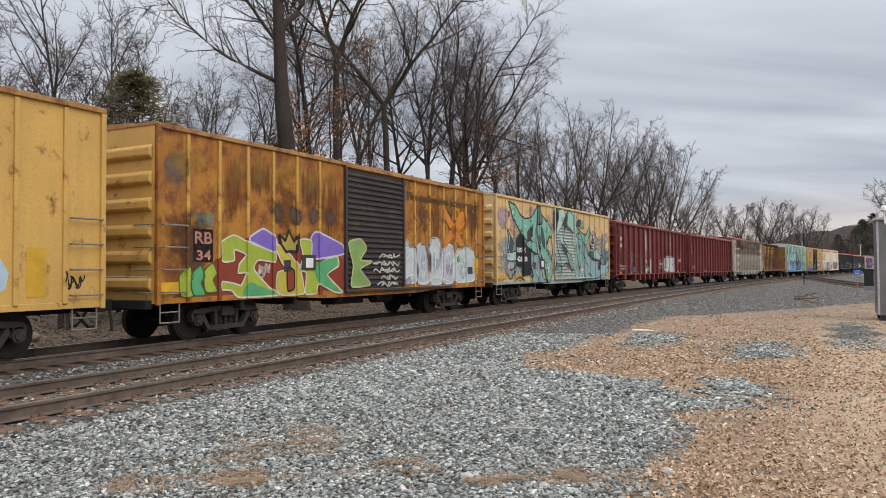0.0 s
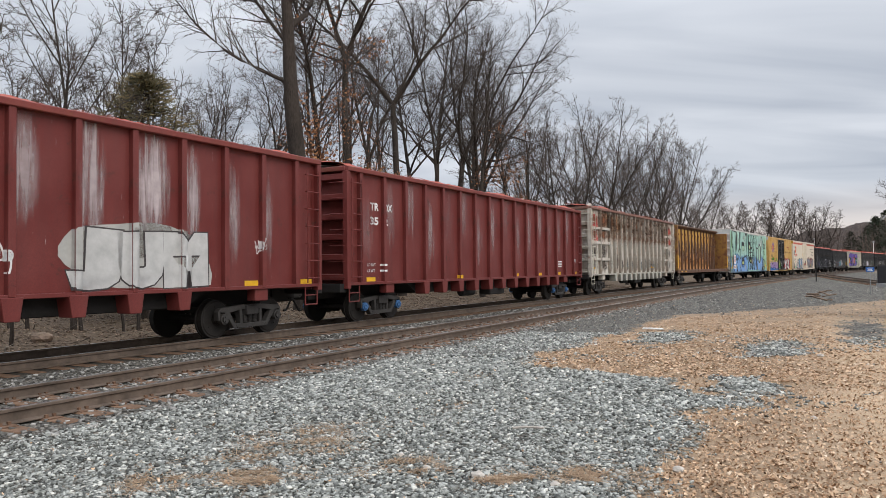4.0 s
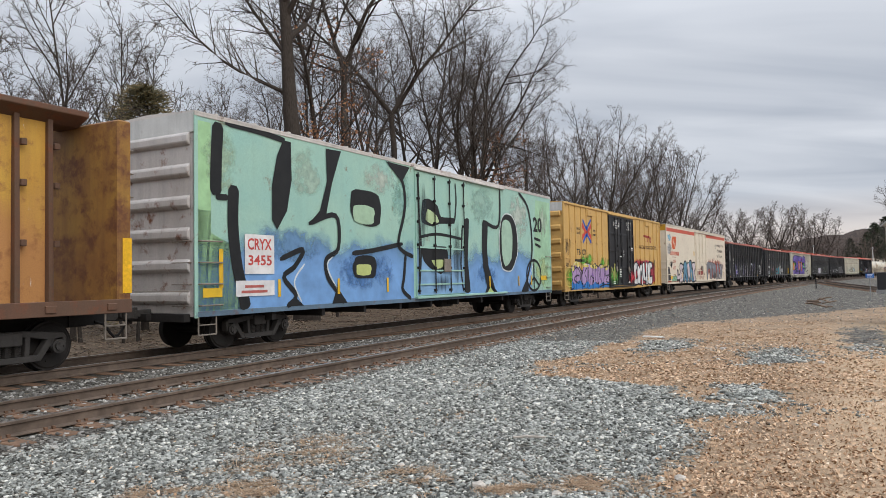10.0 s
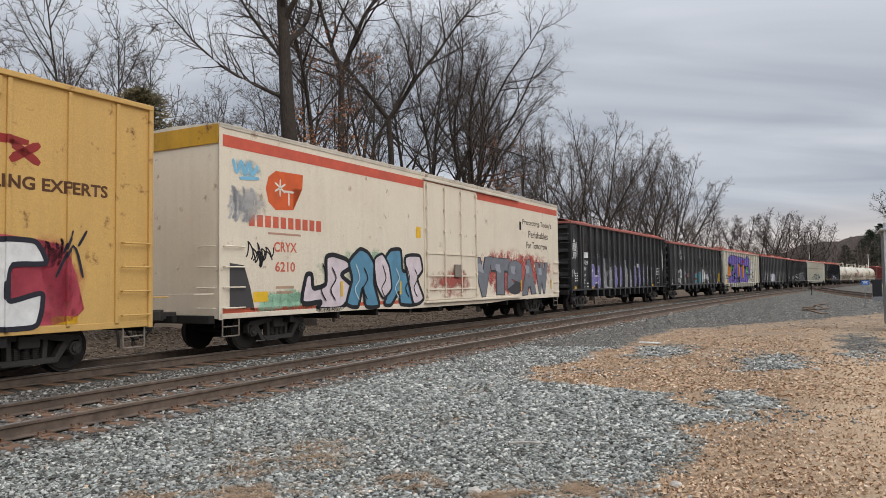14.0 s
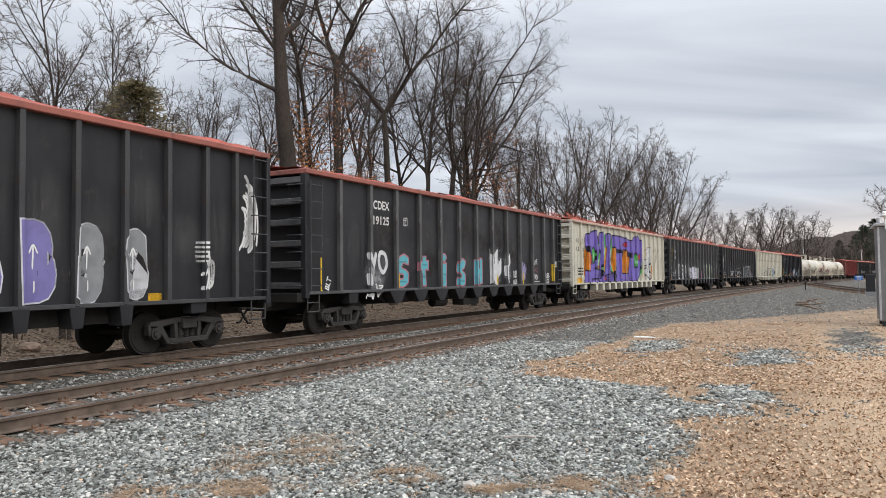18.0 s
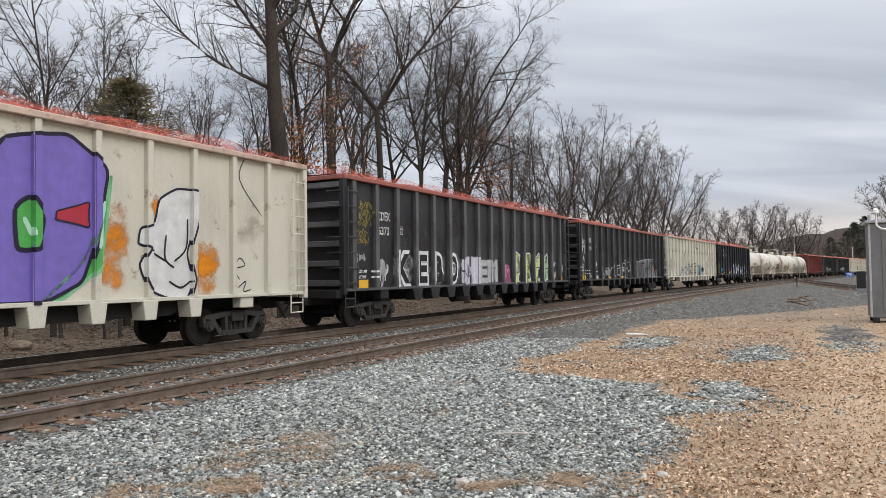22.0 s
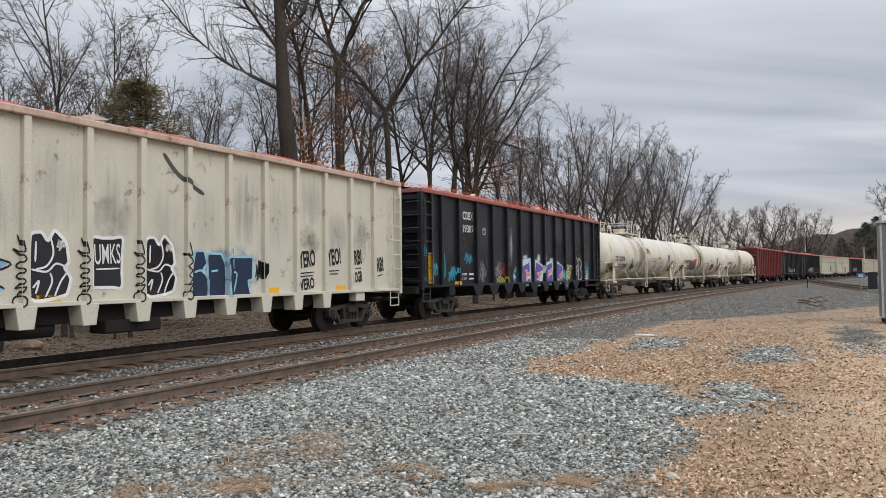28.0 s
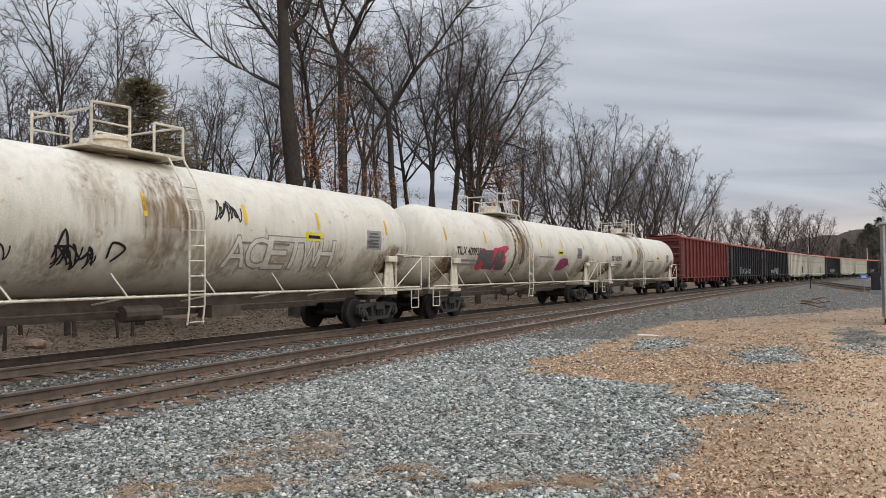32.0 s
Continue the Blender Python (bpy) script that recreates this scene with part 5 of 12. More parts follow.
    box(bm, -0.4, 0.9, -1.25, -0.75, 0.5, 0.75)
    part("air_reservoir", bm, M_FRAME, car, bevel=0.03)
    bm = bmesh.new()
    rod(bm, (-2.2, -0.9, 0.66), (-1.3, -0.9, 0.66), 0.16, 12)
    part("brake_cylinder", bm, M_FRAME, car)
    for x in (-half + 2.2, half - 2.2):
        for s in (-1, 1):
            bm = bmesh.new()
            box(bm, x - 0.22, x + 0.22, s * 1.15, s * 1.42, 0.82, low)
            part("side_bearing", bm, body, car, bevel=0.02)
    # load heaped just over the rails, under a net
    rnd = random.Random(seed)
    nx, ny = int(L * 4), 9
    xs, ys = np.linspace(-half + 0.17, half - 0.17, nx), np.linspace(-sheet - 0.02, sheet + 0.02, ny)
    ph = [rnd.uniform(0, 20) for _ in range(3)]

    def height(x, y, lift):
        edge = max(0.0, 1 - (abs(y) / sheet) ** 4)
        return top + lift + edge * (0.15 + 0.16 * noise.noise((x * 0.55 + ph[0], y * 0.9, ph[1])) + 0.07 * noise.noise((x * 2.3, y * 2.1 + ph[2], 0)))

    for nm, mat, lift in ((("debris_load", M_LOAD, -0.10), ("cover_net", M_NET, 0.035)) if net else (("debris_load", M_LOAD, -0.45),)):
        bm = bmesh.new()
        grid = [[bm.verts.new((x, y, height(x, y, lift) + (0.03 * rnd.random() if lift < 0 else 0.025 * rnd.random()))) for y in ys] for x in xs]
        for i in range(nx - 1):
            for j in range(ny - 1):
                if nm == "cover_net" and rnd.random() < 0.04:
                    continue
                bm.faces.new((grid[i][j], grid[i + 1][j], grid[i + 1][j + 1], grid[i][j + 1]))
        part(nm, bm, mat, car, "sagging orange-red cover net" if nm == "cover_net" else "heaped debris")
    if net:
        # see-through fringe of the net standing over both rails
        bm = bmesh.new()
        for ya, yb in ((-sheet - 0.03, -sheet + 0.38), (-0.45, 0.1), (sheet - 0.38, sheet + 0.03)):
            n = int(L * 7)
            prev = None
            for k in range(n + 1):
                x = -half + 0.2 + (L - 0.4) * k / n
                lift = 0.02 + net_h * (1 + noise.noise((x * 0.45 + ph[0], ya, ph[2]))) + 0.06 * noise.noise((x * 2.7, ya * 3, ph[1])) + 0.03 * rnd.random()
                base = top - 0.02 if ya != -0.45 else height(x, 0, 0.0)
                col = [bm.verts.new((x + rnd.uniform(-0.02, 0.02), ya + (yb - ya) * f, base + (lift + 0.05) * g)) for f, g in ((0, 0), (0.35, 0.6), (1, 1))]
                if prev:
                    for a in range(2):
                        bm.faces.new((prev[a], col[a], col[a + 1], prev[a + 1]))
                prev = col
        part("net_edge", bm, M_MESH, car, "ragged see-through orange-red net")
        bm = bmesh.new()
        for k in range(9):
            x, y = rnd.uniform(-half + 0.8, half - 0.8), rnd.uniform(-1.1, 0.8)
            z = height(x, y, 0.0)
            a = rnd.uniform(-0.5, 0.5)
            prism(bm, [(x, z), (x + rnd.uniform(0.2, 0.7), z + rnd.uniform(0.02, 0.16)), (x + 0.25, z + rnd.uniform(0.1, 0.2)), (x - 0.1, z + 0.06)], y, y + 0.15)
        part("scrap", bm, M_SCRAP, car, "pale scrap poking through the net")
    running_gear(car, half, 2.2, caps)
    side = WEATHER_SIDES[car.name] = Side(car, half, sheet, rib, ribs, rib_w)
    return car, side, half


M_SCRAP = plain("pale_scrap", (0.45, 0.40, 0.34), 0.85, 0, 9, 0.4)


def centerbeam(span, label, body, dark, rusty):
    car, half = car_base("centerbeam_flatcar", span, label)
    top = 4.72
    bm = bmesh.new()
    box(bm, -half, half, -1.45, 1.45, 1.12, 1.20)
    part("deck", bm, dark, car)
    for s in (-1, 1):
        bm = bmesh.new()
        box(bm, -half, half, s * 1.40, s * 1.47, 0.98, 1.24)
        part("side_sill", bm, dark, car, bevel=0.008)
        for x in np.arange(-half + 0.7, half - 0.3, 1.22):
            bm = bmesh.new()
            box(bm, x - 0.10, x + 0.10, s * 1.46, s * 1.50, 1.04, 1.17)
            part("stake_pocket", bm, dark, car, bevel=0.01)
            if s < 0 and int(x * 10) % 3 == 0:
                bm = bmesh.new()
                box(bm, x + 0.3, x + 0.72, -1.476, -1.472, 1.05, 1.13)
                part("reflector", bm, M_YELLOW, car, "yellow reflective strip")
    # bulkheads
    for e in (-1, 1):
        bm = bmesh.new()
        box(bm, *sorted((e * half, e * (half - 0.30))), -1.45, 1.45, 1.18, top - 0.06)
        b = part("bulkhead", bm, rusty, car, "full-width rusty bulkhead", bevel=0.03)
        bm = bmesh.new()
        for z in (1.6, 2.5, 3.4, 4.3):
            prism(bm, [(e * half, z - 0.15), (e * (half + 0.1), z - 0.08), (e * (half + 0.1), z + 0.08), (e * half, z + 0.15)], -1.3, 1.3)
        part("stiffener", bm, dark, b, bevel=0.015)
        end_rungs(car, M_GRAB, e * half, e, -1.4, -0.95, np.arange(1.4, 4.5, 0.45))
        bm = bmesh.new()
        box(bm, *sorted((e * (half + 0.003), e * (half - 0.20))), -1.458, -1.452, 1.35, 2.4)
        part("reflector", bm, M_YELLOW, b, "yellow vertical strip")
        bm = bmesh.new()
        for s in (-1, 1):
            step(bm, e * (half - 0.55), e * (half - 0.1), s * 1.42, 1.0, 0.5)
        part("sill_step", bm, M_GRAB, car)
        bm = bmesh.new()
        box(bm, *sorted((e * (half - 0.5), e * (half + 0.28))), -0.3, 0.3, 0.72, 1.12)
        part("end_sill", bm, M_FRAME, car)
    # wide sloping top chord carried on the centre wall
    bm = bmesh.new()
    along(bm, [(-0.62, top + 0.06), (-0.62, top + 0.17), (0.62, top + 0.17), (0.62, top + 0.06), (0.3, top - 0.12), (-0.3, top - 0.12)], -half + 0.3, half - 0.3)
    part("top_chord", bm, dark, car, bevel=0.012)
    posts = [0.62, 1.52, 2.03] + [3.28 + 1.2 * i for i in range(12)] + [17.2, 17.85, 18.5]
    rnd = random.Random(6)
    for a, b in zip(posts, posts[1:]):
        for s in (-1, 1):
            bm = bmesh.new()
            box(bm, a - half, b - half, s * 0.27, s * 0.31, 1.2, top - 0.05)
            w = part("wall_panel", bm, body, car)
            if b - a > 0.9 and s < 0 and rnd.random() < 0.72:
                bm = bmesh.new()
                c, r = (a + b) / 2 - half - 0.04 + rnd.uniform(-0.03, 0.03), rnd.uniform(0.27, 0.33)
                n = 20
                pts = [(c + r * math.cos(2 * math.pi * i / n), 2.78 + rnd.uniform(-0.01, 0.01) + (0.88 if math.sin(2 * math.pi * i / n) > 0 else 0.62) * abs(math.sin(2 * math.pi * i / n)) ** 0.85 * math.copysign(1, math.sin(2 * math.pi * i / n))) for i in range(n)]
                prism(bm, pts, -0.332, -0.312)
                part("window_plate", bm, M_PLATE, w, "grey-brown oval plate over an old opening")
                bm = bmesh.new()
                box(bm, a - half + 0.02, b - half - 0.02, -0.33, -0.30, 2.02, 2.06)
                part("weld_seam", bm, body, w)
    bm = bmesh.new()
    along(bm, [(-0.30, 1.2), (-0.44, 1.2), (-0.40, top), (-0.30, top)], -0.05, 0.05)
    near = to_mesh("wall_post", bm, dark, 0.01)
    bm = bmesh.new()
    along(bm, [(0.30, 1.2), (0.44, 1.2), (0.40, top), (0.30, top)], -0.05, 0.05)
    far = to_mesh("wall_post", bm, dark, 0.01)
    bm = bmesh.new()
    for z in (2.3, 3.4, 4.15):
        box(bm, 0.05, 0.16, -0.46, -0.36, z - 0.06, z + 0.06)
    lug = to_mesh("lug", bm, dark, 0.01)
    for x in posts:
        p = put("wall_post", near, car, pose(x - half, 0, 0))
        put("strap_lug", lug, p)
        put("wall_post", far, car, pose(x - half, 0, 0))
    bm = bmesh.new()
    box(bm, -half + 0.1, half - 0.1, -0.28, 0.28, 0.70, 1.1)
    for x in np.arange(-half + 3.4, half - 3, 1.5):
        box(bm, x - 0.05, x + 0.05, -1.38, 1.38, 0.9, 1.12)
    box(bm, -0.6, 0.4, -1.2, -0.7, 0.5, 0.78)
    part("underframe", bm, M_FRAME, car)
    running_gear(car, half, 2.15)
    # old paint-outs and burnt rust round the plates, bare yellow above
    wall = Side(car, half, 0.312)
    for k, (a, b) in enumerate(zip(posts, posts[1:])):
        w = b - a - 0.14
        if w < 0.6:
            continue
        wall.stain(a - 0.05, 1.7 + rnd.uniform(-0.3, 0.3), w + 0.25, rnd.uniform(1.5, 2.1), (0.135, 0.075, 0.048), 0.75, False, 6, "burnt_rust")
        wall.stain(a, 1.2, w + 0.15, rnd.uniform(0.9, 1.5), (0.33, 0.125, 0.03), 0.8, False, 3, "orange_rust")
        wall.stain(a + 0.05, 2.6, w, 1.9, (0.19, 0.095, 0.035), 0.35, True, 2, "rust_run")
        wall.stain(a + 0.2, 2.9 + rnd.uniform(-0.2, 0.2), 0.5, 0.7, (0.27, 0.235, 0.20), 0.5, True, 7, "pale_bloom")
    wall.scribble(5.7, 2.3, 1.0, 0.5, (0.12, 0.09, 0.07), 441, 0.04, 2, 4)
    return car, half


def tank_car(span, label, marks, seed, stain, hatch_x):
    car, half = car_base("tank_car", span, label)
    r, zc = 1.46, 2.62
    shell_half = half - 0.28
    body = paint("tank_enamel", (0.66, 0.62, 0.53), (0.56, 0.51, 0.42), 0.06, (0.30, 0.20, 0.10), 0.42, streaks=0.28)
    # shell and heads by turning one outline
    bm = bmesh.new()
    n = 40
    prof = [(-shell_half, 0.0)]
    for k in range(1, 8):
        a = k / 7 * math.pi / 2
        prof.append((-shell_half + 0.72 * (1 - math.cos(a)), r * math.sin(a)))
    prof += [(x, r) for x in np.linspace(-shell_half + 1.6, shell_half - 1.6, 12)]
    prof += [(-x, y) for x, y in reversed(prof[:8])]
    rings = []
    for x, rr in prof:
        rings.append([bm.verts.new((x, rr * math.cos(2 * math.pi * i / n), zc + rr * math.sin(2 * math.pi * i / n))) for i in range(n)] if rr > 0.01 else [bm.verts.new((x, 0, zc))])
    for p, q in zip(rings, rings[1:]):
        for i in range(n):
            j = (i + 1) % n
            if len(p) == 1:
                bm.faces.new((p[0], q[i], q[j]))
            elif len(q) == 1:
                bm.faces.new((p[i], q[0], p[j]))
            else:
                bm.faces.new((p[i], q[i], q[j], p[j]))
    part("shell", bm, body, car, smooth=True)
    for x in (-shell_half + 0.75, -half * 0.3, half * 0.22, shell_half - 0.75):
        bm = bmesh.new()
        for k in range(n):
            a, b = 2 * math.pi * k / n, 2 * math.pi * (k + 1) / n
            va = [bm.verts.new((x + dx, (r + 0.004) * math.cos(t), zc + (r + 0.004) * math.sin(t))) for t in (a, b) for dx in (-0.02, 0.02)]
            bm.faces.new((va[0], va[1], va[3], va[2]))
        part("weld_seam", bm, body, car)
    # dark run-off below the hatch
    if stain:
        bm = bmesh.new()
        hx = hatch_x - half
        for x0, x1, a0, a1 in ((-0.62, -0.38, 0.10, 0.86), (0.15, 0.52, 0.10, 0.72), (-0.2, 0.02, 0.1, 0.5)):
            va = []
            for k in range(13):
                t = math.pi / 2 + (a0 + (a1 - a0) * k / 12) * math.pi * 0.9
                w = 0.5 + 0.5 * abs(math.sin(k * 1.7 + x0 * 9))
                va.append([bm.verts.new((hx + x0 + (x1 - x0) * u * w, (r + 0.004) * math.cos(t), zc + (r + 0.004) * math.sin(t))) for u in (0, 1)])
            for p, q in zip(va, va[1:]):
                bm.faces.new((p[0], p[1], q[1], q[0]))
        part("spill_stain", bm, M_STAIN, car, "dark spill down the shell")
    # hatch platform with rails
    hx = hatch_x - half
    bm = bmesh.new()
    box(bm, hx - 1.15, hx + 1.15, -0.95, 0.95, zc + r + 0.02, zc + r + 0.07)
    plat = part("platform", bm, M_TANK_TRIM, car, "white hatch platform")
    bm = bmesh.new()
    rod(bm, (hx, 0, zc + r - 0.02), (hx, 0, zc + r + 0.32), 0.36, 20)
    rod(bm, (hx, 0, zc + r + 0.32), (hx, 0, zc + r + 0.40), 0.42, 20)
    rod(bm, (hx + 0.7, 0.2, zc + r), (hx + 0.7, 0.2, zc + r + 0.3), 0.10, 10)
    rod(bm, (hx - 0.7, -0.2, zc + r), (hx - 0.7, -0.2, zc + r + 0.25), 0.13, 10)
    part("manway", bm, M_TANK_TRIM, plat, "manway with bolted lid", bevel=0.01)
    zt = zc + r + 0.07
    rails = [([(hx + x, -0.92, zt + 0.65), (hx + x, 0.92, zt + 0.65)], 0.024) for x in (-1.12, 1.12)]
    for s in (-0.92, 0.92):
        rails.append(([(hx - 1.12, s, zt), (hx - 1.12, s, zt + 0.78), (hx - 0.25, s, zt + 0.82), (hx - 0.25, s, zt)], 0.028))
        rails.append(([(hx + 0.35, s, zt), (hx + 0.35, s, zt + 0.62), (hx + 1.12, s, zt + 0.62), (hx + 1.12, s, zt)], 0.028))
        rails.append(([(hx - 1.12, s, zt + 0.42), (hx - 0.25, s, zt + 0.42)], 0.02))
    for pts, thick in rails:
        bm = bmesh.new()
        pipe(bm, pts, thick, 8)
        part("platform_rail", bm, M_TANK_TRIM, plat)
    # side ladder bending over the shell
    lx = hx + 0.72
    pts = [(-0.9, zc + r + 0.05), (-1.28, zc + 0.95), (-1.56, zc + 0.2), (-1.56, 0.95), (-1.5, 0.55)]
    for x in (lx, lx + 0.42):
        bm = bmesh.new()
        pipe(bm, [(x, y, z) for y, z in pts], 0.022, 6)
        part("ladder_rail", bm, M_TANK_TRIM, car)
    for y, z in [(-1.56, z) for z in np.arange(0.6, zc + 0.1, 0.32)] + [(-1.56 + u * 0.28, zc + 0.2 + u * 0.75) for u in (1 / 6, 0.5, 5 / 6)]:
        bm = bmesh.new()
        rod(bm, (lx, y, z), (lx + 0.42, y, z), 0.015, 6)
        part("ladder_rung", bm, M_TANK_TRIM, car)
    # running board rail along the sill, braces, saddles, end rails
    bm = bmesh.new()
    for s in (-1, 1):
        pipe(bm, [(-half + 0.1, s * 1.46, 1.16), (half - 0.1, s * 1.46, 1.16)], 0.026, 8)
        for x in np.linspace(-half * 0.75, half * 0.75, 7):
            pipe(bm, [(x, s * 1.46, 1.16), (x - 0.28, s * 1.32, 1.62)], 0.02, 6)
            pipe(bm, [(x, s * 1.46, 1.16), (x, s * 0.4, 1.0)], 0.02, 6)
    part("safety_rail", bm, M_TANK_TRIM, car)
    bm = bmesh.new()
    box(bm, -half, half, -0.32, 0.32, 0.78, 1.12)
    box(bm, -half * 0.55, half * 0.55, -0.36, -0.32, 0.70, 1.0)
    rod(bm, (-1.8, -0.7, 0.8), (-0.9, -0.7, 0.8), 0.17, 12)
    box(bm, 0.4, 1.3, -0.95, -0.5, 0.62, 0.9)
    pipe(bm, [(-half + 3, -0.6, 0.85), (half - 3, -0.6, 0.85)], 0.03)
    part("centre_sill", bm, M_TANK_SILL, car)
    for e in (-1, 1):
        x = e * (half - 1.75)
        bm = bmesh.new()
        for s in (-1, 1):
            pts = [(x - 0.30, 1.0), (x + 0.30, 1.0), (x + 0.16, 2.05), (x - 0.16, 2.05)]
            prism(bm, pts, s * 1.30, s * 1.36)
            prism(bm, [(x - 0.36, 0.95), (x + 0.36, 0.95), (x + 0.36, 1.05), (x - 0.36, 1.05)], s * 0.3, s * 1.42)
            box(bm, x - 0.25, x + 0.25, s * 1.33, s * 1.50, 1.95, 2.12)
        box(bm, x - 0.18, x + 0.18, -1.2, 1.2, 1.0, 1.6)
        part("saddle", bm, M_TANK_TRIM, car, bevel=0.012)
        bm = bmesh.new()
        xe, xi = e * (half + 0.12), e * (half - 1.45)
        for s in (-1, 1):
            pipe(bm, [(xe, s * 1.4, 1.1), (xe, s * 1.4, 2.15), (xi, s * 1.4, 2.18), (xi, s * 1.4, 1.12)], 0.024, 8)
            pipe(bm, [(xe, s * 1.4, 2.1), (xi, s * 1.4, 1.16)], 0.018, 6)
            step(bm, e * (half - 0.55), e * (half - 0.1), s * 1.42, 1.1, 0.5)
            box(bm, *sorted((xe, xi)), s * 0.85, s * 1.42, 1.06, 1.10)
        pipe(bm, [(xe, -1.4, 2.15), (xe, 1.4, 2.15)], 0.024, 8)
        part("end_rail", bm, M_TANK_TRIM, car)
        bm = bmesh.new()
        box(bm, *sorted((e * (half - 0.3), e * (half + 0.2))), -1.4, 1.4, 0.92, 1.08)
        part("end_sill", bm, M_TANK_SILL, car)
    running_gear(car, half, 1.95)
    return car, half


M_TANK_TRIM = plain("tank_fittings", (0.62, 0.55, 0.44), 0.5, 0, 8, 0.25)
M_TANK_SILL = plain("tank_sill", (0.085, 0.065, 0.05), 0.65, 0, 5, 0.35)
M_STAIN = plain("spill", (0.10, 0.075, 0.055), 0.7, 0, 5, 0.4)
M_PLATE = plain("oval_plate", (0.115, 0.068, 0.042), 0.75, 0, 2.2, 0.55)


class Shell:
    """The near flank of a tank: paint follows its curve."""

    def __init__(self, car, half, r=1.46, zc=2.62):
        self.car, self.half, self.r, self.zc = car, half, r, zc

    def lay(self, name, bm, x, z, w, h, col, layer=1, label="", turn=0.0, keep=False):
        vs = list(bm.verts)
        if not vs:
            return
        if not keep:
            lo = [min(v.co[i] for v in vs) for i in (0, 1)]
            hi = [max(v.co[i] for v in vs) for i in (0, 1)]
            for v in vs:
                v.co.x, v.co.y = x + (v.co.x - lo[0]) / max(hi[0] - lo[0], 1e-6) * w, z + (v.co.y - lo[1]) / max(hi[1] - lo[1], 1e-6) * h
        lo, hi = min(v.co.y for v in bm.verts), max(v.co.y for v in bm.verts)
        c = math.ceil(lo / 0.15) * 0.15
        while c < hi:
            bmesh.ops.bisect_plane(bm, geom=list(bm.verts) + list(bm.edges) + list(bm.faces), plane_co=(0, c, 0), plane_no=(0, 1, 0))
            c += 0.15
        for v in bm.verts:
            q = max(-0.99, min(0.99, (v.co.y - self.zc) / self.r))
            rr = self.r + 0.004 + 0.004 * layer
            v.co = Vector((v.co.x - self.half, -rr * math.sqrt(1 - q * q), self.zc + rr * q))
        for f in bm.faces:
            f.normal_update()
            if f.normal.y > 0:
                f.normal_flip()
        me = bpy.data.meshes.new(name)
        bm.to_mesh(me)
        bm.free()
        me.materials.append(spray(col))
        return put(name, me, self.car, None, label)

    shape, stain, text, panel, blob, bars, scribble, strokes, piece = Side.shape, Side.stain, Side.text, Side.panel, Side.blob, Side.bars, Side.scribble, Side.strokes, Side.piece

# ---- the train, car by car ----
MINT, SKYB = (0.30, 0.56, 0.46), (0.20, 0.42, 0.62)
ORANGE, LIME, PINK = (0.80, 0.30, 0.03), (0.30, 0.52, 0.06), (0.62, 0.30, 0.42)
RED, DEEPBLUE, YEL = (0.55, 0.06, 0.05), (0.05, 0.12, 0.32), (0.75, 0.60, 0.10)
CREAM = (0.70, 0.66, 0.55)


def reflectors(side, xs, z, w=0.45, h=0.12):
    for x in xs:
        side.panel(x, z, w, h, (0.75, 0.42, 0.02), 1, "reflector", "yellow reflective strip")


def weight_data(side, x, z, col=WHITE):
    side.text("LD LMT", x, z + 0.17, 0.085, col, 0.42)
    side.bars(x + 0.58, z + 0.16, 0.4, 0.11, 1, col)
    side.text("LT WT", x, z, 0.085, col, 0.38)
    side.bars(x + 0.58, z - 0.01, 0.4, 0.11, 1, col)


def plate_mark(side, x, z, col=WHITE):
    s = 0.24
    side.strokes([[(x, z), (x + s, z)], [(x + s, z), (x + s, z + s)], [(x + s, z + s), (x, z + s)], [(x, z + s), (x, z)]], col, 0.018, 1, "stencil_frame")
    side.text("C", x + 0.08, z + 0.03, 0.09, col)
    side.bars(x + 0.04, z + 0.14, 0.16, 0.07, 1, col)


yellow = paint("boxcar_yellow", (0.60, 0.36, 0.095), (0.52, 0.31, 0.09), 0.22, streaks=0.2)
orange = paint("boxcar_rusted_orange", (0.46, 0.21, 0.030), (0.33, 0.115, 0.022), 0.75, (0.17, 0.055, 0.018), streaks=0.35)
pale = paint("boxcar_pale_yellow", (0.62, 0.42, 0.16), (0.58, 0.40, 0.20), 0.2, streaks=0.15)
tan = paint("boxcar_tan_yellow", (0.58, 0.36, 0.115), (0.54, 0.33, 0.11), 0.08, streaks=0.14)
door_brown = paint("door_dark_brown", (0.055, 0.045, 0.042), None, 0.3, (0.12, 0.06, 0.03))
door_black = paint("door_black", (0.012, 0.012, 0.014), (0.02, 0.02, 0.022), 0.1, (0.06, 0.05, 0.045), 0.5)
rust_roof = paint("rusty_roof", (0.30, 0.13, 0.045), (0.42, 0.24, 0.07), 0.6)
cream_roof = paint("pale_roof", (0.66, 0.60, 0.50), None, 0.15)
rib_yellow = paint("rib_yellow", (0.62, 0.37, 0.08), (0.45, 0.24, 0.05), 0.35)
SIDE_RIBS = [0.8, 1.7, 2.6, 3.48, 4.37, 5.30]

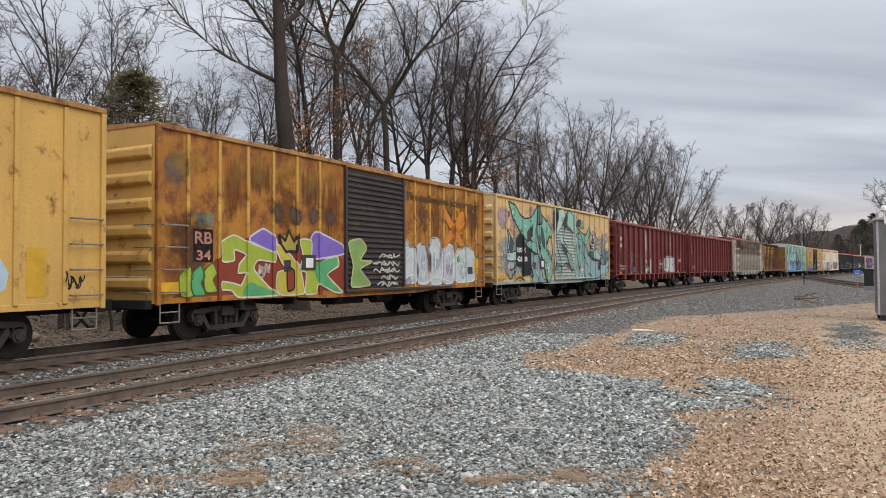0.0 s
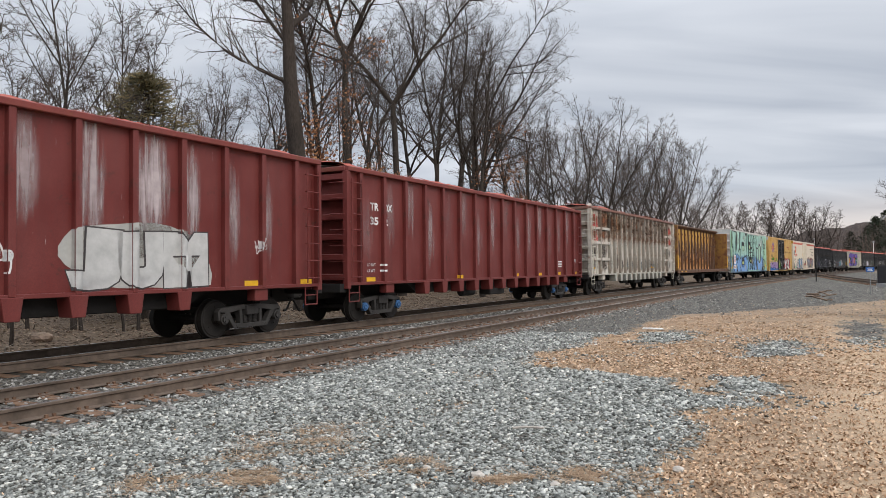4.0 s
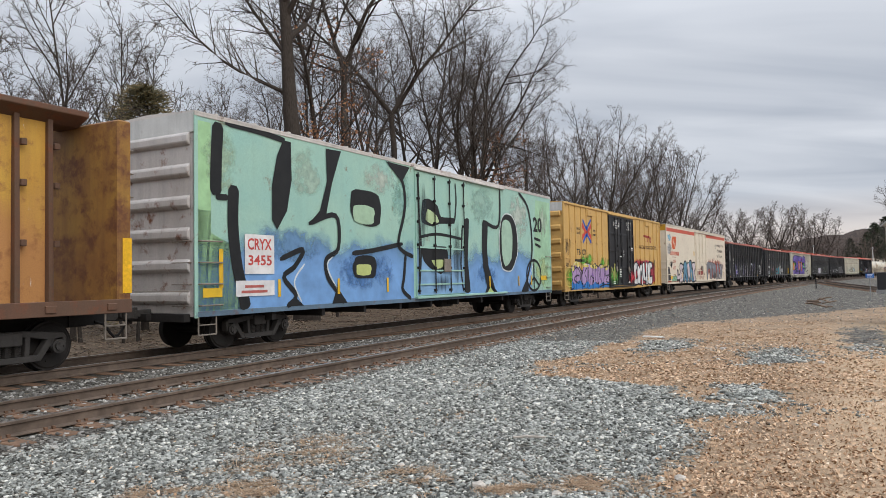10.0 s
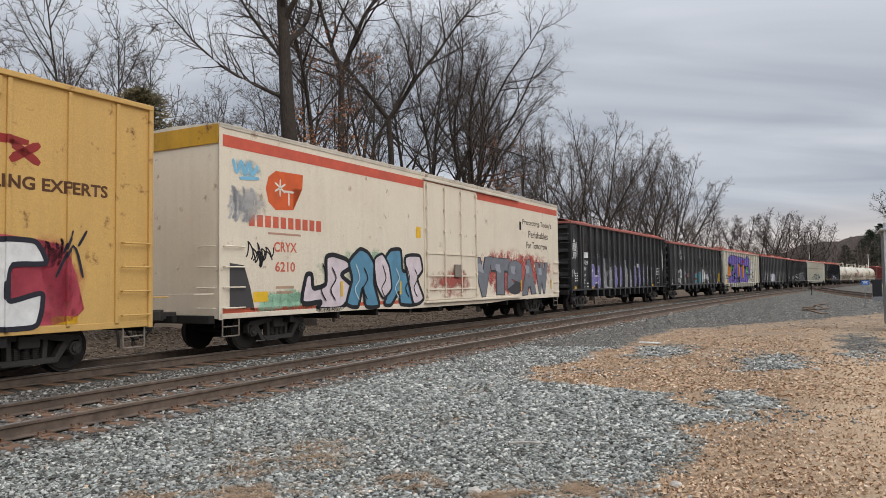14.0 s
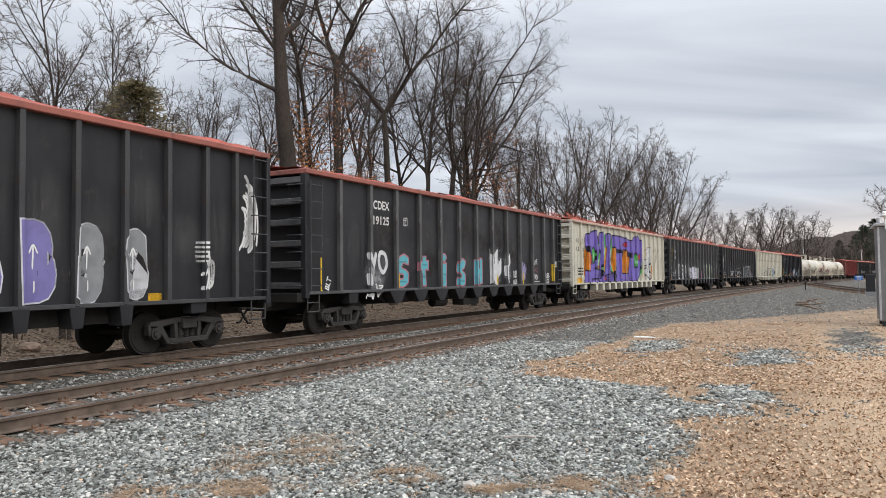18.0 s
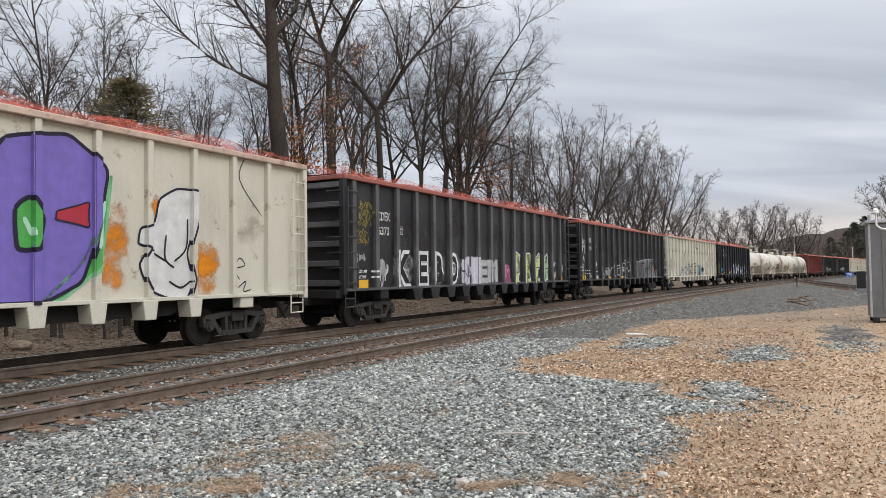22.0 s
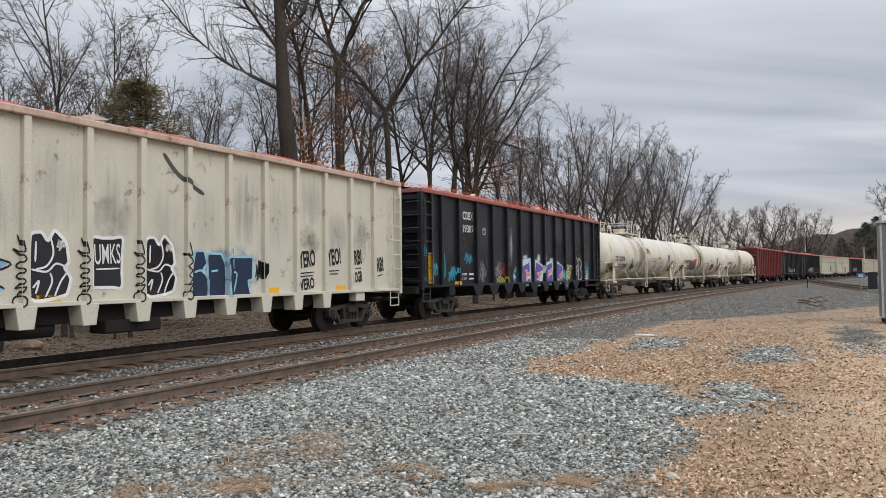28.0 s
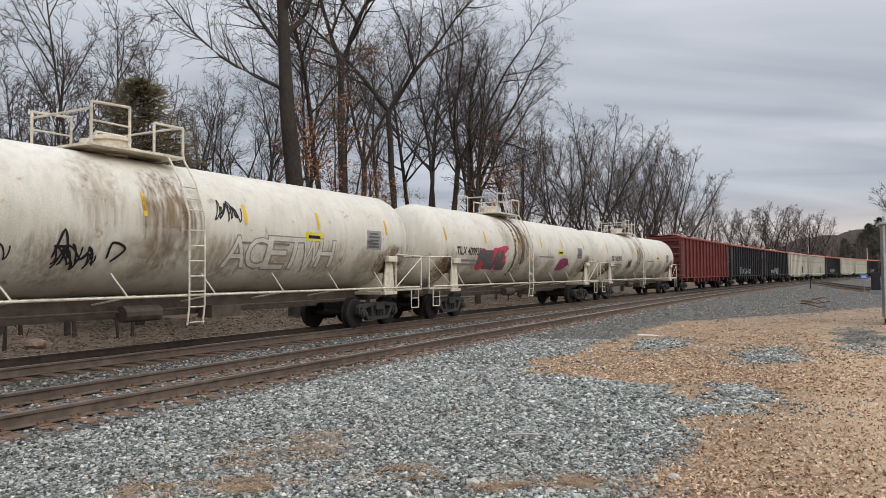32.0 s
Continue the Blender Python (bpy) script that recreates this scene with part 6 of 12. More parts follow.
# yellow boxcar at the head of the view
car, sd, hf = boxcar((-6.26, 9.34), "yellow ribbed steel boxcar with blue and white graffiti", 4.55, 0.93, yellow, yellow, rust_roof, yellow, (6.3, 9.4), (1.05, 4.4), SIDE_RIBS + [10.3, 11.2, 12.1, 13.0, 13.9, 14.8], rib_mat=yellow)
sd.blob(11.2, 1.05, 2.6, 1.5, (0.45, 0.58, 0.68), 1, 3)
sd.piece("MD", 10.4, 1.1, 2.9, 1.0, (0.62, 0.62, 0.60), (0.12, 0.20, 0.32), 4, 2)
sd.panel(14.1, 1.1, 0.35, 0.85, (0.60, 0.34, 0.03))
sd.scribble(14.7, 1.2, 0.5, 0.35, BLACK, 7, 0.025)

# rusted orange boxcar
car, sd, hf = boxcar((10.5, 26.1), "rust-streaked orange and yellow boxcar with dark sliding door and green graffiti", 4.52, 0.92, orange, yellow, rust_roof, door_brown, (6.45, 9.55), (1.0, 4.38), SIDE_RIBS + [10.31, 11.3, 12.3, 13.2, 14.05, 14.9], rib_mat=rib_yellow)
sd.panel(0.95, 1.72, 0.58, 0.72, (0.03, 0.025, 0.03), 1, "stencil_panel", "dark stencil panel")
sd.text("RB", 1.0, 2.12, 0.26, (0.45, 0.22, 0.15), 0.5, 2)
sd.text("34", 1.05, 1.76, 0.22, (0.45, 0.22, 0.15), 0.42, 2)
sd.panel(1.0, 2.5, 0.55, 0.3, (0.35, 0.33, 0.22))
sd.stain(0.1, 3.2, 0.8, 0.9, (0.16, 0.12, 0.10), 0.9, False, 1, "faded_patch")
for k, (x, z, w, h) in enumerate(((0.1, 1.2, 1.6, 1.8), (1.7, 2.6, 0.9, 1.6), (2.6, 3.2, 0.9, 1.0), (3.5, 2.0, 0.9, 2.2), (4.4, 3.0, 1.0, 1.3), (5.3, 2.2, 1.0, 2.0), (10.3, 2.5, 1.0, 1.6), (11.3, 2.2, 1.0, 2.0), (12.3, 2.7, 0.9, 1.5), (13.2, 2.2, 0.9, 2.0), (14.1, 2.6, 1.3, 1.7))):
    sd.stain(x, z, w, h, (0.20, 0.075, 0.02) if k % 2 else (0.13, 0.06, 0.03), 0.9, bool(k % 3), 1, "rust_bloom")
    sd.stain(x + 0.1, 3.4, w * 0.8, 1.0, (0.50, 0.28, 0.05), 0.4, False, 2, "old_yellow")
for i in range(4):
    sd.stain(3.3 + i * 0.72, 2.6, 0.62, 0.7, (0.12, 0.075, 0.05), 1.0, False, 3, "faded_letter_patch")
BRICK, LIMES, GREENS, SULPHUR, VIOLET, PALE = (0.25, 0.045, 0.02), (0.36, 0.42, 0.05), (0.10, 0.36, 0.15), (0.52, 0.42, 0.06), (0.21, 0.13, 0.46), (0.60, 0.60, 0.46)
sd.stain(1.2, 0.9, 5.6, 1.6, BRICK, 1.0, False, 1, "red_overspray")
sd.shape([(0.6, 1.1), (1.38, 1.65), (2.32, 2.14), (2.85, 2.33), (6.1, 1.97), (6.4, 1.55), (6.38, 0.9), (0.6, 0.9)], BRICK, None, 0.05, 2, "graffiti_ground")
sd.shape([(2.67, 2.32), (3.13, 2.53), (3.57, 2.32), (3.58, 1.96), (2.67, 2.22)], VIOLET, (0.55, 0.52, 0.62), 0.05, 3)
sd.shape([(4.92, 2.33), (5.19, 2.54), (6.30, 2.24), (6.35, 1.97), (4.95, 1.83)], VIOLET, (0.55, 0.52, 0.62), 0.05, 3)
sd.shape([(1.75, 2.16), (2.15, 2.34), (2.63, 2.19), (3.53, 1.96), (3.53, 1.74), (2.95, 1.78), (2.81, 1.56), (3.34, 1.12), (3.69, 0.93), (2.34, 0.92), (2.08, 1.08), (1.76, 1.12), (1.76, 1.29), (2.17, 1.24), (2.38, 1.2), (2.55, 1.48), (2.29, 1.48), (2.33, 1.69), (2.54, 1.9), (2.16, 2.01), (2.16, 1.77), (1.8, 1.75)], LIMES, PALE, 0.04, 4)
sd.shape([(2.64, 1.27), (2.95, 1.18), (3.6, 0.97), (2.51, 0.95), (2.46, 1.07)], GREENS, None, 0, 6)
sd.shape([(3.57, 2.19), (4.04, 1.97), (4.49, 1.56), (4.66, 0.98), (4.49, 0.92), (3.79, 0.92), (3.58, 1.11), (3.63, 1.47), (3.94, 1.56), (3.78, 1.74), (3.58, 2.03)], SULPHUR, PALE, 0.04, 5)
sd.shape([(3.99, 1.6), (4.24, 1.52), (4.25, 1.08), (4.0, 1.04)], BRICK, (0.02, 0.015, 0.01), 0.04, 7)
sd.shape([(4.48, 2.31), (4.95, 2.29), (5.01, 1.7), (6.03, 1.91), (6.13, 1.65), (5.64, 1.4), (6.31, 0.93), (5.97, 0.93), (5.26, 1.16), (5.14, 0.93), (4.72, 0.93), (4.72, 1.46), (4.49, 1.56), (4.6, 1.94)], LIMES, PALE, 0.04, 5)
sd.shape([(5.07, 1.7), (6.0, 1.86), (6.05, 1.65), (5.58, 1.4), (6.15, 0.98), (5.97, 0.98), (5.26, 1.2)], GREENS, None, 0, 7)
sd.shape([(3.67, 2.42), (3.78, 2.15), (3.94, 2.0), (4.32, 2.01), (4.42, 2.45), (4.24, 2.26), (4.04, 2.53), (3.91, 2.27)], (0.42, 0.32, 0.07), (0.03, 0.02, 0.012), 0.07, 6, "sprayed_crown", 0.0)
for k, (x, z) in enumerate(((0.62, 1.0), (0.95, 1.02), (1.3, 1.08))):
    sd.shape([(x, z), (x - 0.05, z + 0.42), (x + 0.2, z + 0.62), (x + 0.33, z + 0.4), (x + 0.22, z + 0.25), (x + 0.34, z)], GREENS if k % 2 else LIMES, (0.05, 0.12, 0.03), 0.03, 4)
sd.scribble(2.85, 1.3, 0.5, 0.5, (0.62, 0.52, 0.46), 32, 0.06, 2, 6)
for x, z in ((3.86, 1.5), (4.54, 1.53)):
    sd.panel(x, z, 0.26 if x < 4 else 0.58, 0.29 if x < 4 else 0.4, (0.05, 0.045, 0.04), 8, "placard_board")
sd.panel(4.71, 1.6, 0.3, 0.25, WHITE, 9, "placard", "white paper placard")
sd.stain(9.4, 0.9, 5.8, 1.7, (0.46, 0.47, 0.45), 1.0, False, 1, "grey_overspray")
sd.stain(9.6, 0.9, 5.3, 1.4, (0.55, 0.56, 0.54), 1.0, True, 2, "grey_overspray")
sd.shape([(9.55, 1.51), (9.62, 2.14), (9.91, 2.26), (10.3, 2.23), (10.38, 1.88), (10.31, 1.14), (9.7, 1.12)], (0.52, 0.55, 0.55), (0.66, 0.67, 0.66), 0.05, 3, "graffiti_letter", 0.7)
sd.stain(9.66, 0.9, 0.49, 0.47, (0.36, 0.32, 0.40), 0.95, False, 5, "soft_shading")
sd.shape([(10.42, 2.25), (10.66, 2.37), (11.01, 2.31), (11.14, 1.89), (11.24, 1.11), (10.55, 1.09), (10.38, 1.65)], (0.46, 0.48, 0.51), (0.66, 0.67, 0.66), 0.05, 3, "graffiti_letter", 0.7)
sd.stain(10.54, 1.42, 0.56, 0.68, (0.58, 0.64, 0.63), 0.95, False, 5, "soft_shading")
sd.shape([(11.28, 2.32), (11.37, 2.54), (11.79, 2.62), (12.04, 2.32), (11.99, 1.66), (12.15, 1.08), (11.35, 1.1)], (0.52, 0.55, 0.55), (0.66, 0.67, 0.66), 0.05, 3, "graffiti_letter", 0.7)
sd.stain(11.41, 1.45, 0.63, 0.72, (0.40, 0.46, 0.52), 0.95, False, 5, "soft_shading")
sd.shape([(12.24, 2.2), (12.55, 2.44), (12.99, 2.31), (13.05, 1.75), (13.0, 1.09), (12.3, 1.07), (12.19, 1.66)], (0.46, 0.48, 0.51), (0.66, 0.67, 0.66), 0.05, 3, "graffiti_letter", 0.7)
sd.stain(12.4, 1.26, 0.71, 0.78, (0.36, 0.32, 0.40), 0.95, False, 5, "soft_shading")
sd.shape([(13.16, 2.1), (13.51, 2.29), (14.06, 2.4), (14.65, 2.24), (14.81, 1.76), (14.76, 1.13), (13.88, 1.06), (13.17, 1.13)], (0.52, 0.55, 0.55), (0.66, 0.67, 0.66), 0.05, 3, "graffiti_letter", 0.7)
sd.stain(13.34, 1.1, 0.79, 0.83, (0.58, 0.64, 0.63), 0.95, False, 5, "soft_shading")
sd.strokes([[(9.8, 1.87), (9.99, 2.01), (10.18, 1.87), (10.07, 1.51), (10.23, 1.21)], [(10.67, 2.03), (10.59, 1.65), (10.8, 1.35), (10.72, 1.12)], [(10.92, 2.12), (11.01, 1.58), (10.84, 1.27)], [(11.55, 2.38), (11.7, 1.9), (11.61, 1.25)], [(12.45, 2.0), (12.72, 2.09), (12.77, 1.57), (12.51, 1.23)], [(13.34, 1.84), (13.88, 1.94), (13.75, 1.29)], [(14.25, 2.04), (14.45, 1.47)], [(9.62, 1.23), (10.15, 1.36), (10.8, 1.08), (11.7, 1.25), (12.94, 1.05)]], (0.70, 0.71, 0.70), 0.035, 6, "graffiti_line")
sd.strokes([[(9.91, 2.26), (10.3, 2.23), (10.38, 1.88)], [(10.66, 2.37), (11.01, 2.31), (11.14, 1.89)], [(11.28, 2.32), (11.37, 2.54), (11.79, 2.62)], [(12.04, 2.32), (11.99, 1.66)], [(13.16, 2.1), (13.51, 2.29), (14.06, 2.4), (14.65, 2.24)]], (0.08, 0.085, 0.09), 0.035, 6, "graffiti_line")
sd.stain(10.3, 1.05, 0.29, 0.82, (0.10, 0.10, 0.11), 0.9, True, 6, "dark_run")
sd.stain(11.1, 1.26, 0.27, 0.94, (0.14, 0.10, 0.08), 0.9, True, 6, "dark_run")
sd.stain(9.54, 2.09, 0.52, 0.47, (0.60, 0.62, 0.60), 0.7, False, 2, "white_overspray")
sd.stain(11.23, 2.32, 0.96, 0.36, (0.56, 0.60, 0.58), 0.8, False, 2, "white_overspray")
sd.stain(13.22, 1.75, 0.41, 0.31, (0.10, 0.40, 0.08), 1.0, False, 7, "green_spray")
sd.panel(14.15, 1.36, 0.42, 0.26, (0.05, 0.05, 0.05), 8, "placard_board")
sd.strokes([[(12.28, 3.63), (13.07, 2.95), (13.86, 2.3)], [(13.87, 3.6), (13.07, 2.95), (12.27, 2.3)]], (0.58, 0.20, 0.03), 0.3, 4)
sd.shape([(6.52, 2.3), (7.11, 2.41), (7.42, 2.16), (7.11, 1.82), (7.7, 1.77), (7.11, 1.55), (7.6, 1.11), (6.67, 1.07), (6.74, 1.66)], (0.22, 0.34, 0.10), (0.45, 0.42, 0.22), 0.05, 20)
for i in range(5):
    sd.scribble(7.75, 1.02 + 0.21 * i, 1.55, 0.16, (0.50, 0.50, 0.44), 33 + i, 0.045, 2, 20)
sd.text("The nationwide boxcar pool", 9.75, 3.70, 0.34, (0.11, 0.05, 0.015), 5.3, 7, 0.03)
sd.stain(12.9, 2.2, 1.3, 2.0, (0.62, 0.24, 0.02), 1.0, False, 3)
sd.panel(0.06, 1.06, 0.5, 0.24, (0.70, 0.38, 0.02), 4, "reflector")
sd.panel(14.7, 1.35, 0.4, 0.6, (0.62, 0.36, 0.03), 4, "yellow_patch")
reflectors(sd, (9.8, 11.9, 14.0), 0.87)

# pale yellow boxcar under teal graffiti
car, sd, hf = boxcar((27.2, 43.0), "pale yellow boxcar covered in teal wild-style graffiti", 4.55, 0.95, pale, pale, pale, paint("door_white_green", (0.46, 0.52, 0.46), None, 0.15), (6.66, 9.65), (1.1, 4.45), sill_mat=paint("sill_grey_green", (0.32, 0.37, 0.37), (0.26, 0.31, 0.31), 0.1), ribs=[1.0, 1.86, 2.79, 3.73, 4.76, 5.67, 10.3, 11.25, 12.2, 13.15, 14.1, 15.0])
DARK, AQUA, SEA, HAZE = (0.022, 0.03, 0.034), (0.21, 0.43, 0.32), (0.25, 0.37, 0.36), (0.38, 0.44, 0.43)
for x, w in ((-0.4, 3.4), (2.2, 4.6), (9.4, 4.2), (11.8, 4.2)):
    sd.stain(max(x, 0.03), 0.98, w, 2.4, HAZE, 1.0, False, 1, "grey_overspray")
    sd.stain(max(x, 0.03), 0.98, w, 1.5, (0.36, 0.41, 0.42), 1.0, True, 2, "grey_overspray")
for x, z, w, h in ((0.1, 3.1, 1.3, 1.2), (1.2, 2.6, 1.4, 1.6), (3.0, 3.6, 2.2, 0.8), (5.6, 3.2, 1.0, 1.1), (12.2, 2.4, 1.6, 1.6)):
    sd.stain(x, z, w, h, (0.50, 0.36, 0.40), 0.8, False, 3, "pink_overspray")
sd.shape([(1.3, 4.38), (2.05, 4.21), (2.47, 3.91), (2.91, 3.74), (3.57, 3.8), (4.12, 4.05), (4.55, 4.43), (4.42, 3.53), (4.41, 2.5), (4.56, 2.23), (4.13, 2.25), (3.66, 2.39), (3.25, 2.46), (3.23, 2.77), (2.78, 2.95), (2.13, 3.41), (1.75, 3.63), (1.54, 4.0)], AQUA, DARK, 0.07, 4, "graffiti_letter", 0.3)
sd.shape([(5.0, 4.05), (5.38, 3.89), (6.24, 3.47), (6.39, 3.29), (6.24, 2.99), (5.94, 3.1), (5.77, 2.48), (6.3, 1.89), (6.34, 1.28), (6.0, 0.9), (5.61, 0.91), (5.33, 1.8), (4.81, 2.28), (4.47, 3.22), (4.5, 3.53), (5.06, 3.62)], AQUA, DARK, 0.07, 5, "graffiti_letter", 0.3)
sd.shape([(3.66, 2.35), (4.13, 2.17), (4.51, 2.19), (4.81, 1.87), (5.12, 1.14), (5.77, 0.9), (3.94, 0.9), (3.94, 1.25), (3.62, 1.63)], SEA, DARK, 0.05, 4, "graffiti_letter", 0.3)
sd.shape([(3.32, 3.19), (3.98, 3.52), (3.89, 3.16), (3.95, 2.71), (3.57, 2.8), (3.32, 2.74)], (0.05, 0.065, 0.07), DARK, 0.04, 6, "letter_counter", 0.3)
sd.shape([(3.62, 2.88), (3.84, 3.15), (3.92, 2.77), (3.71, 2.77)], (0.50, 0.36, 0.40), DARK, 0.03, 8, "letter_counter", 0.1)
sd.shape([(4.55, 4.41), (4.85, 4.36), (5.06, 3.98), (5.09, 3.67), (4.5, 3.56)], (0.12, 0.17, 0.16), DARK, 0.05, 7, "letter_shade", 0.2)
sd.shape([(4.95, 3.51), (5.16, 3.29), (5.38, 2.8), (5.33, 2.46), (5.06, 2.7), (4.93, 3.18)], (0.06, 0.08, 0.085), DARK, 0.03, 8, "letter_shade", 0.6)
sd.shape([(1.09, 3.22), (1.18, 3.18), (1.44, 2.94), (1.75, 2.63), (1.69, 2.48), (1.45, 2.27), (1.1, 2.38), (1.25, 2.69), (1.23, 2.97)], AQUA, DARK, 0.06, 4, "graffiti_letter", 0.5)
sd.shape([(1.3, 2.46), (1.46, 2.86), (1.73, 2.62), (1.67, 2.37), (1.37, 2.22)], (0.06, 0.08, 0.09), DARK, 0.03, 6, "letter_shade", 0.5)
sd.shape([(1.1, 2.23), (1.45, 2.19), (1.92, 2.29), (1.96, 1.9), (1.45, 1.86), (1.1, 1.92)], (0.44, 0.56, 0.52), DARK, 0.05, 5, "graffiti_letter", 0.5)
sd.strokes([[(1.1, 1.89), (1.21, 1.63), (1.46, 1.5), (1.78, 1.55), (1.94, 1.82)], [(1.11, 1.35), (1.46, 1.11), (1.93, 1.5)], [(2.74, 3.13), (2.55, 3.25)], [(2.47, 3.91), (2.28, 4.05)], [(3.62, 2.35), (3.99, 2.09), (3.99, 1.86), (3.67, 1.63)], [(4.56, 2.23), (4.49, 1.31), (4.66, 0.9)], [(4.81, 2.28), (5.11, 1.88), (5.55, 1.8), (5.77, 1.46)], [(5.77, 3.08), (5.55, 2.47), (5.94, 2.15), (6.12, 1.46)], [(6.24, 2.99), (6.39, 2.34), (6.24, 1.89)], [(3.24, 1.19), (3.49, 1.3), (3.85, 1.1)], [(1.87, 1.03), (2.45, 1.18), (2.91, 0.99)], [(4.04, 1.21), (3.67, 1.48), (3.24, 1.34)], [(5.33, 1.8), (5.44, 1.3), (5.67, 0.91)]], DARK, 0.055, 7, "graffiti_line")
sd.shape([(1.24, 3.95), (1.45, 3.97), (1.37, 3.72), (1.23, 3.74)], (0.10, 0.085, 0.07), None, 0, 5, "dark_patch", 0)
sd.shape([(1.75, 3.23), (2.1, 3.2), (2.03, 2.99), (1.84, 3.04)], (0.40, 0.26, 0.11), None, 0, 5, "brown_patch", 0)
sd.shape([(1.97, 1.33), (2.64, 1.35), (2.6, 1.11), (2.0, 1.15)], (0.42, 0.30, 0.12), None, 0, 6, "worn_patch", 0.2)
sd.stain(0.1, 3.1, 1.4, 1.1, (0.56, 0.42, 0.42), 1.0, False, 2, "pink_overspray")
sd.stain(1.5, 3.73, 0.48, 0.46, (0.40, 0.60, 0.47), 0.95, False, 9, "soft_shading")
sd.stain(3.23, 3.61, 1.17, 0.12, (0.36, 0.58, 0.46), 0.95, False, 9, "soft_shading")
sd.stain(4.12, 2.42, 0.33, 1.08, (0.20, 0.34, 0.27), 0.95, False, 9, "soft_shading")
sd.stain(5.44, 3.12, 0.8, 0.53, (0.36, 0.58, 0.46), 0.95, False, 9, "soft_shading")
sd.stain(4.5, 2.44, 0.41, 0.78, (0.12, 0.22, 0.20), 0.95, False, 9, "soft_shading")
sd.stain(5.55, 1.11, 0.69, 1.2, (0.40, 0.50, 0.50), 0.95, False, 9, "soft_shading")
sd.stain(4.03, 0.99, 0.58, 0.8, (0.42, 0.48, 0.48), 0.95, False, 9, "soft_shading")
sd.stain(1.08, 1.37, 0.38, 0.45, (0.54, 0.42, 0.44), 0.95, False, 9, "soft_shading")
sd.strokes([[(1.25, 2.31), (1.35, 2.02)], [(1.16, 2.14), (1.52, 2.17)], [(5.61, 1.8), (5.67, 1.29)], [(5.39, 1.56), (5.94, 1.56)], [(2.88, 3.43), (3.15, 3.37)]], (0.72, 0.74, 0.72), 0.04, 10, "sparkle")
sd.shape([(1.96, 2.76), (2.4, 3.08), (2.76, 3.02), (3.1, 2.58), (3.68, 2.42), (3.68, 1.31), (2.63, 1.19), (2.63, 1.58), (1.94, 1.68)], (0.014, 0.015, 0.017), None, 0, 8, "stencil_panel", 0.0)
for word, x, z, w in (("RBO", 2.09, 2.24, 0.58), ("X", 2.88, 2.24, 0.17), ("428", 2.11, 1.85, 0.55), ("08", 2.88, 1.85, 0.36)):
    sd.text(word, x, z, 0.22, WHITE, w, 9, 0.03)
sd.shape([(6.5, 4.34), (6.99, 4.45), (7.09, 4.09), (6.79, 3.39), (6.5, 3.41)], (0.035, 0.04, 0.042), None, 0, 20, "black_shading", 0.3)
sd.stain(6.39, 3.53, 1.41, 0.94, (0.05, 0.06, 0.06), 1.0, False, 20, "black_shading")
sd.shape([(7.09, 4.39), (7.8, 4.49), (8.08, 4.19), (7.52, 3.6), (6.86, 3.17), (6.83, 3.44), (7.15, 4.03)], (0.42, 0.56, 0.47), DARK, 0.04, 21, "graffiti_letter", 0.3)
sd.shape([(7.91, 3.88), (8.56, 4.45), (9.28, 4.24), (9.31, 3.37), (8.37, 3.59)], (0.30, 0.50, 0.38), DARK, 0.05, 22, "graffiti_letter", 0.2)
sd.shape([(8.0, 3.99), (8.45, 4.24), (8.3, 3.58), (8.0, 3.63)], (0.06, 0.08, 0.08), None, 0, 23, "black_shading", 0.4)
sd.shape([(7.38, 2.82), (8.0, 2.64), (8.45, 2.41), (8.07, 2.21), (7.72, 2.43)], (0.05, 0.065, 0.065), None, 0, 22, "black_shading", 0.3)
sd.shape([(8.15, 2.4), (8.98, 2.23), (9.3, 1.42), (8.82, 1.63)], (0.20, 0.32, 0.30), DARK, 0.04, 21, "graffiti_letter", 0.3)
sd.strokes([[(6.79, 3.17), (6.92, 2.54), (7.38, 1.91), (7.51, 1.26)], [(8.53, 4.39), (8.22, 3.77), (8.98, 3.44), (9.22, 2.65)], [(6.86, 1.81), (7.51, 1.63), (8.37, 1.82), (8.98, 1.33)], [(6.54, 2.34), (6.73, 1.9), (6.54, 1.36)], [(7.52, 4.07), (7.94, 3.55), (7.8, 2.96), (8.37, 2.61)]], DARK, 0.06, 23, "graffiti_line")
sd.stain(6.99, 2.4, 1.08, 0.78, (0.46, 0.62, 0.55), 0.9, False, 20, "mint_overspray")
sd.stain(6.73, 1.06, 1.06, 0.75, (0.28, 0.38, 0.42), 0.9, False, 20, "blue_overspray")
sd.stain(8.07, 1.43, 0.91, 0.58, (0.30, 0.14, 0.09), 0.8, False, 20, "rust_bloom")
sd.stain(6.42, 0.99, 0.57, 1.26, (0.05, 0.05, 0.05), 0.9, False, 20, "black_shading")
sd.shape([(9.5, 3.36), (10.15, 3.22), (10.69, 3.31), (11.34, 2.63), (12.67, 1.98), (14.04, 1.87), (14.03, 0.9), (9.79, 0.9), (9.49, 1.42)], SEA, None, 0, 4, "graffiti_letter", 0.3)
sd.shape([(9.5, 3.88), (10.32, 3.56), (11.45, 3.31), (12.01, 3.78), (12.15, 3.42), (11.75, 3.01), (11.4, 2.66), (10.5, 3.41), (9.8, 3.28)], AQUA, DARK, 0.06, 6, "graffiti_letter", 0.4)
sd.shape([(9.72, 3.77), (10.16, 4.07), (10.73, 4.08), (10.43, 3.73)], (0.07, 0.085, 0.09), DARK, 0.04, 5, "letter_shade", 0.1)
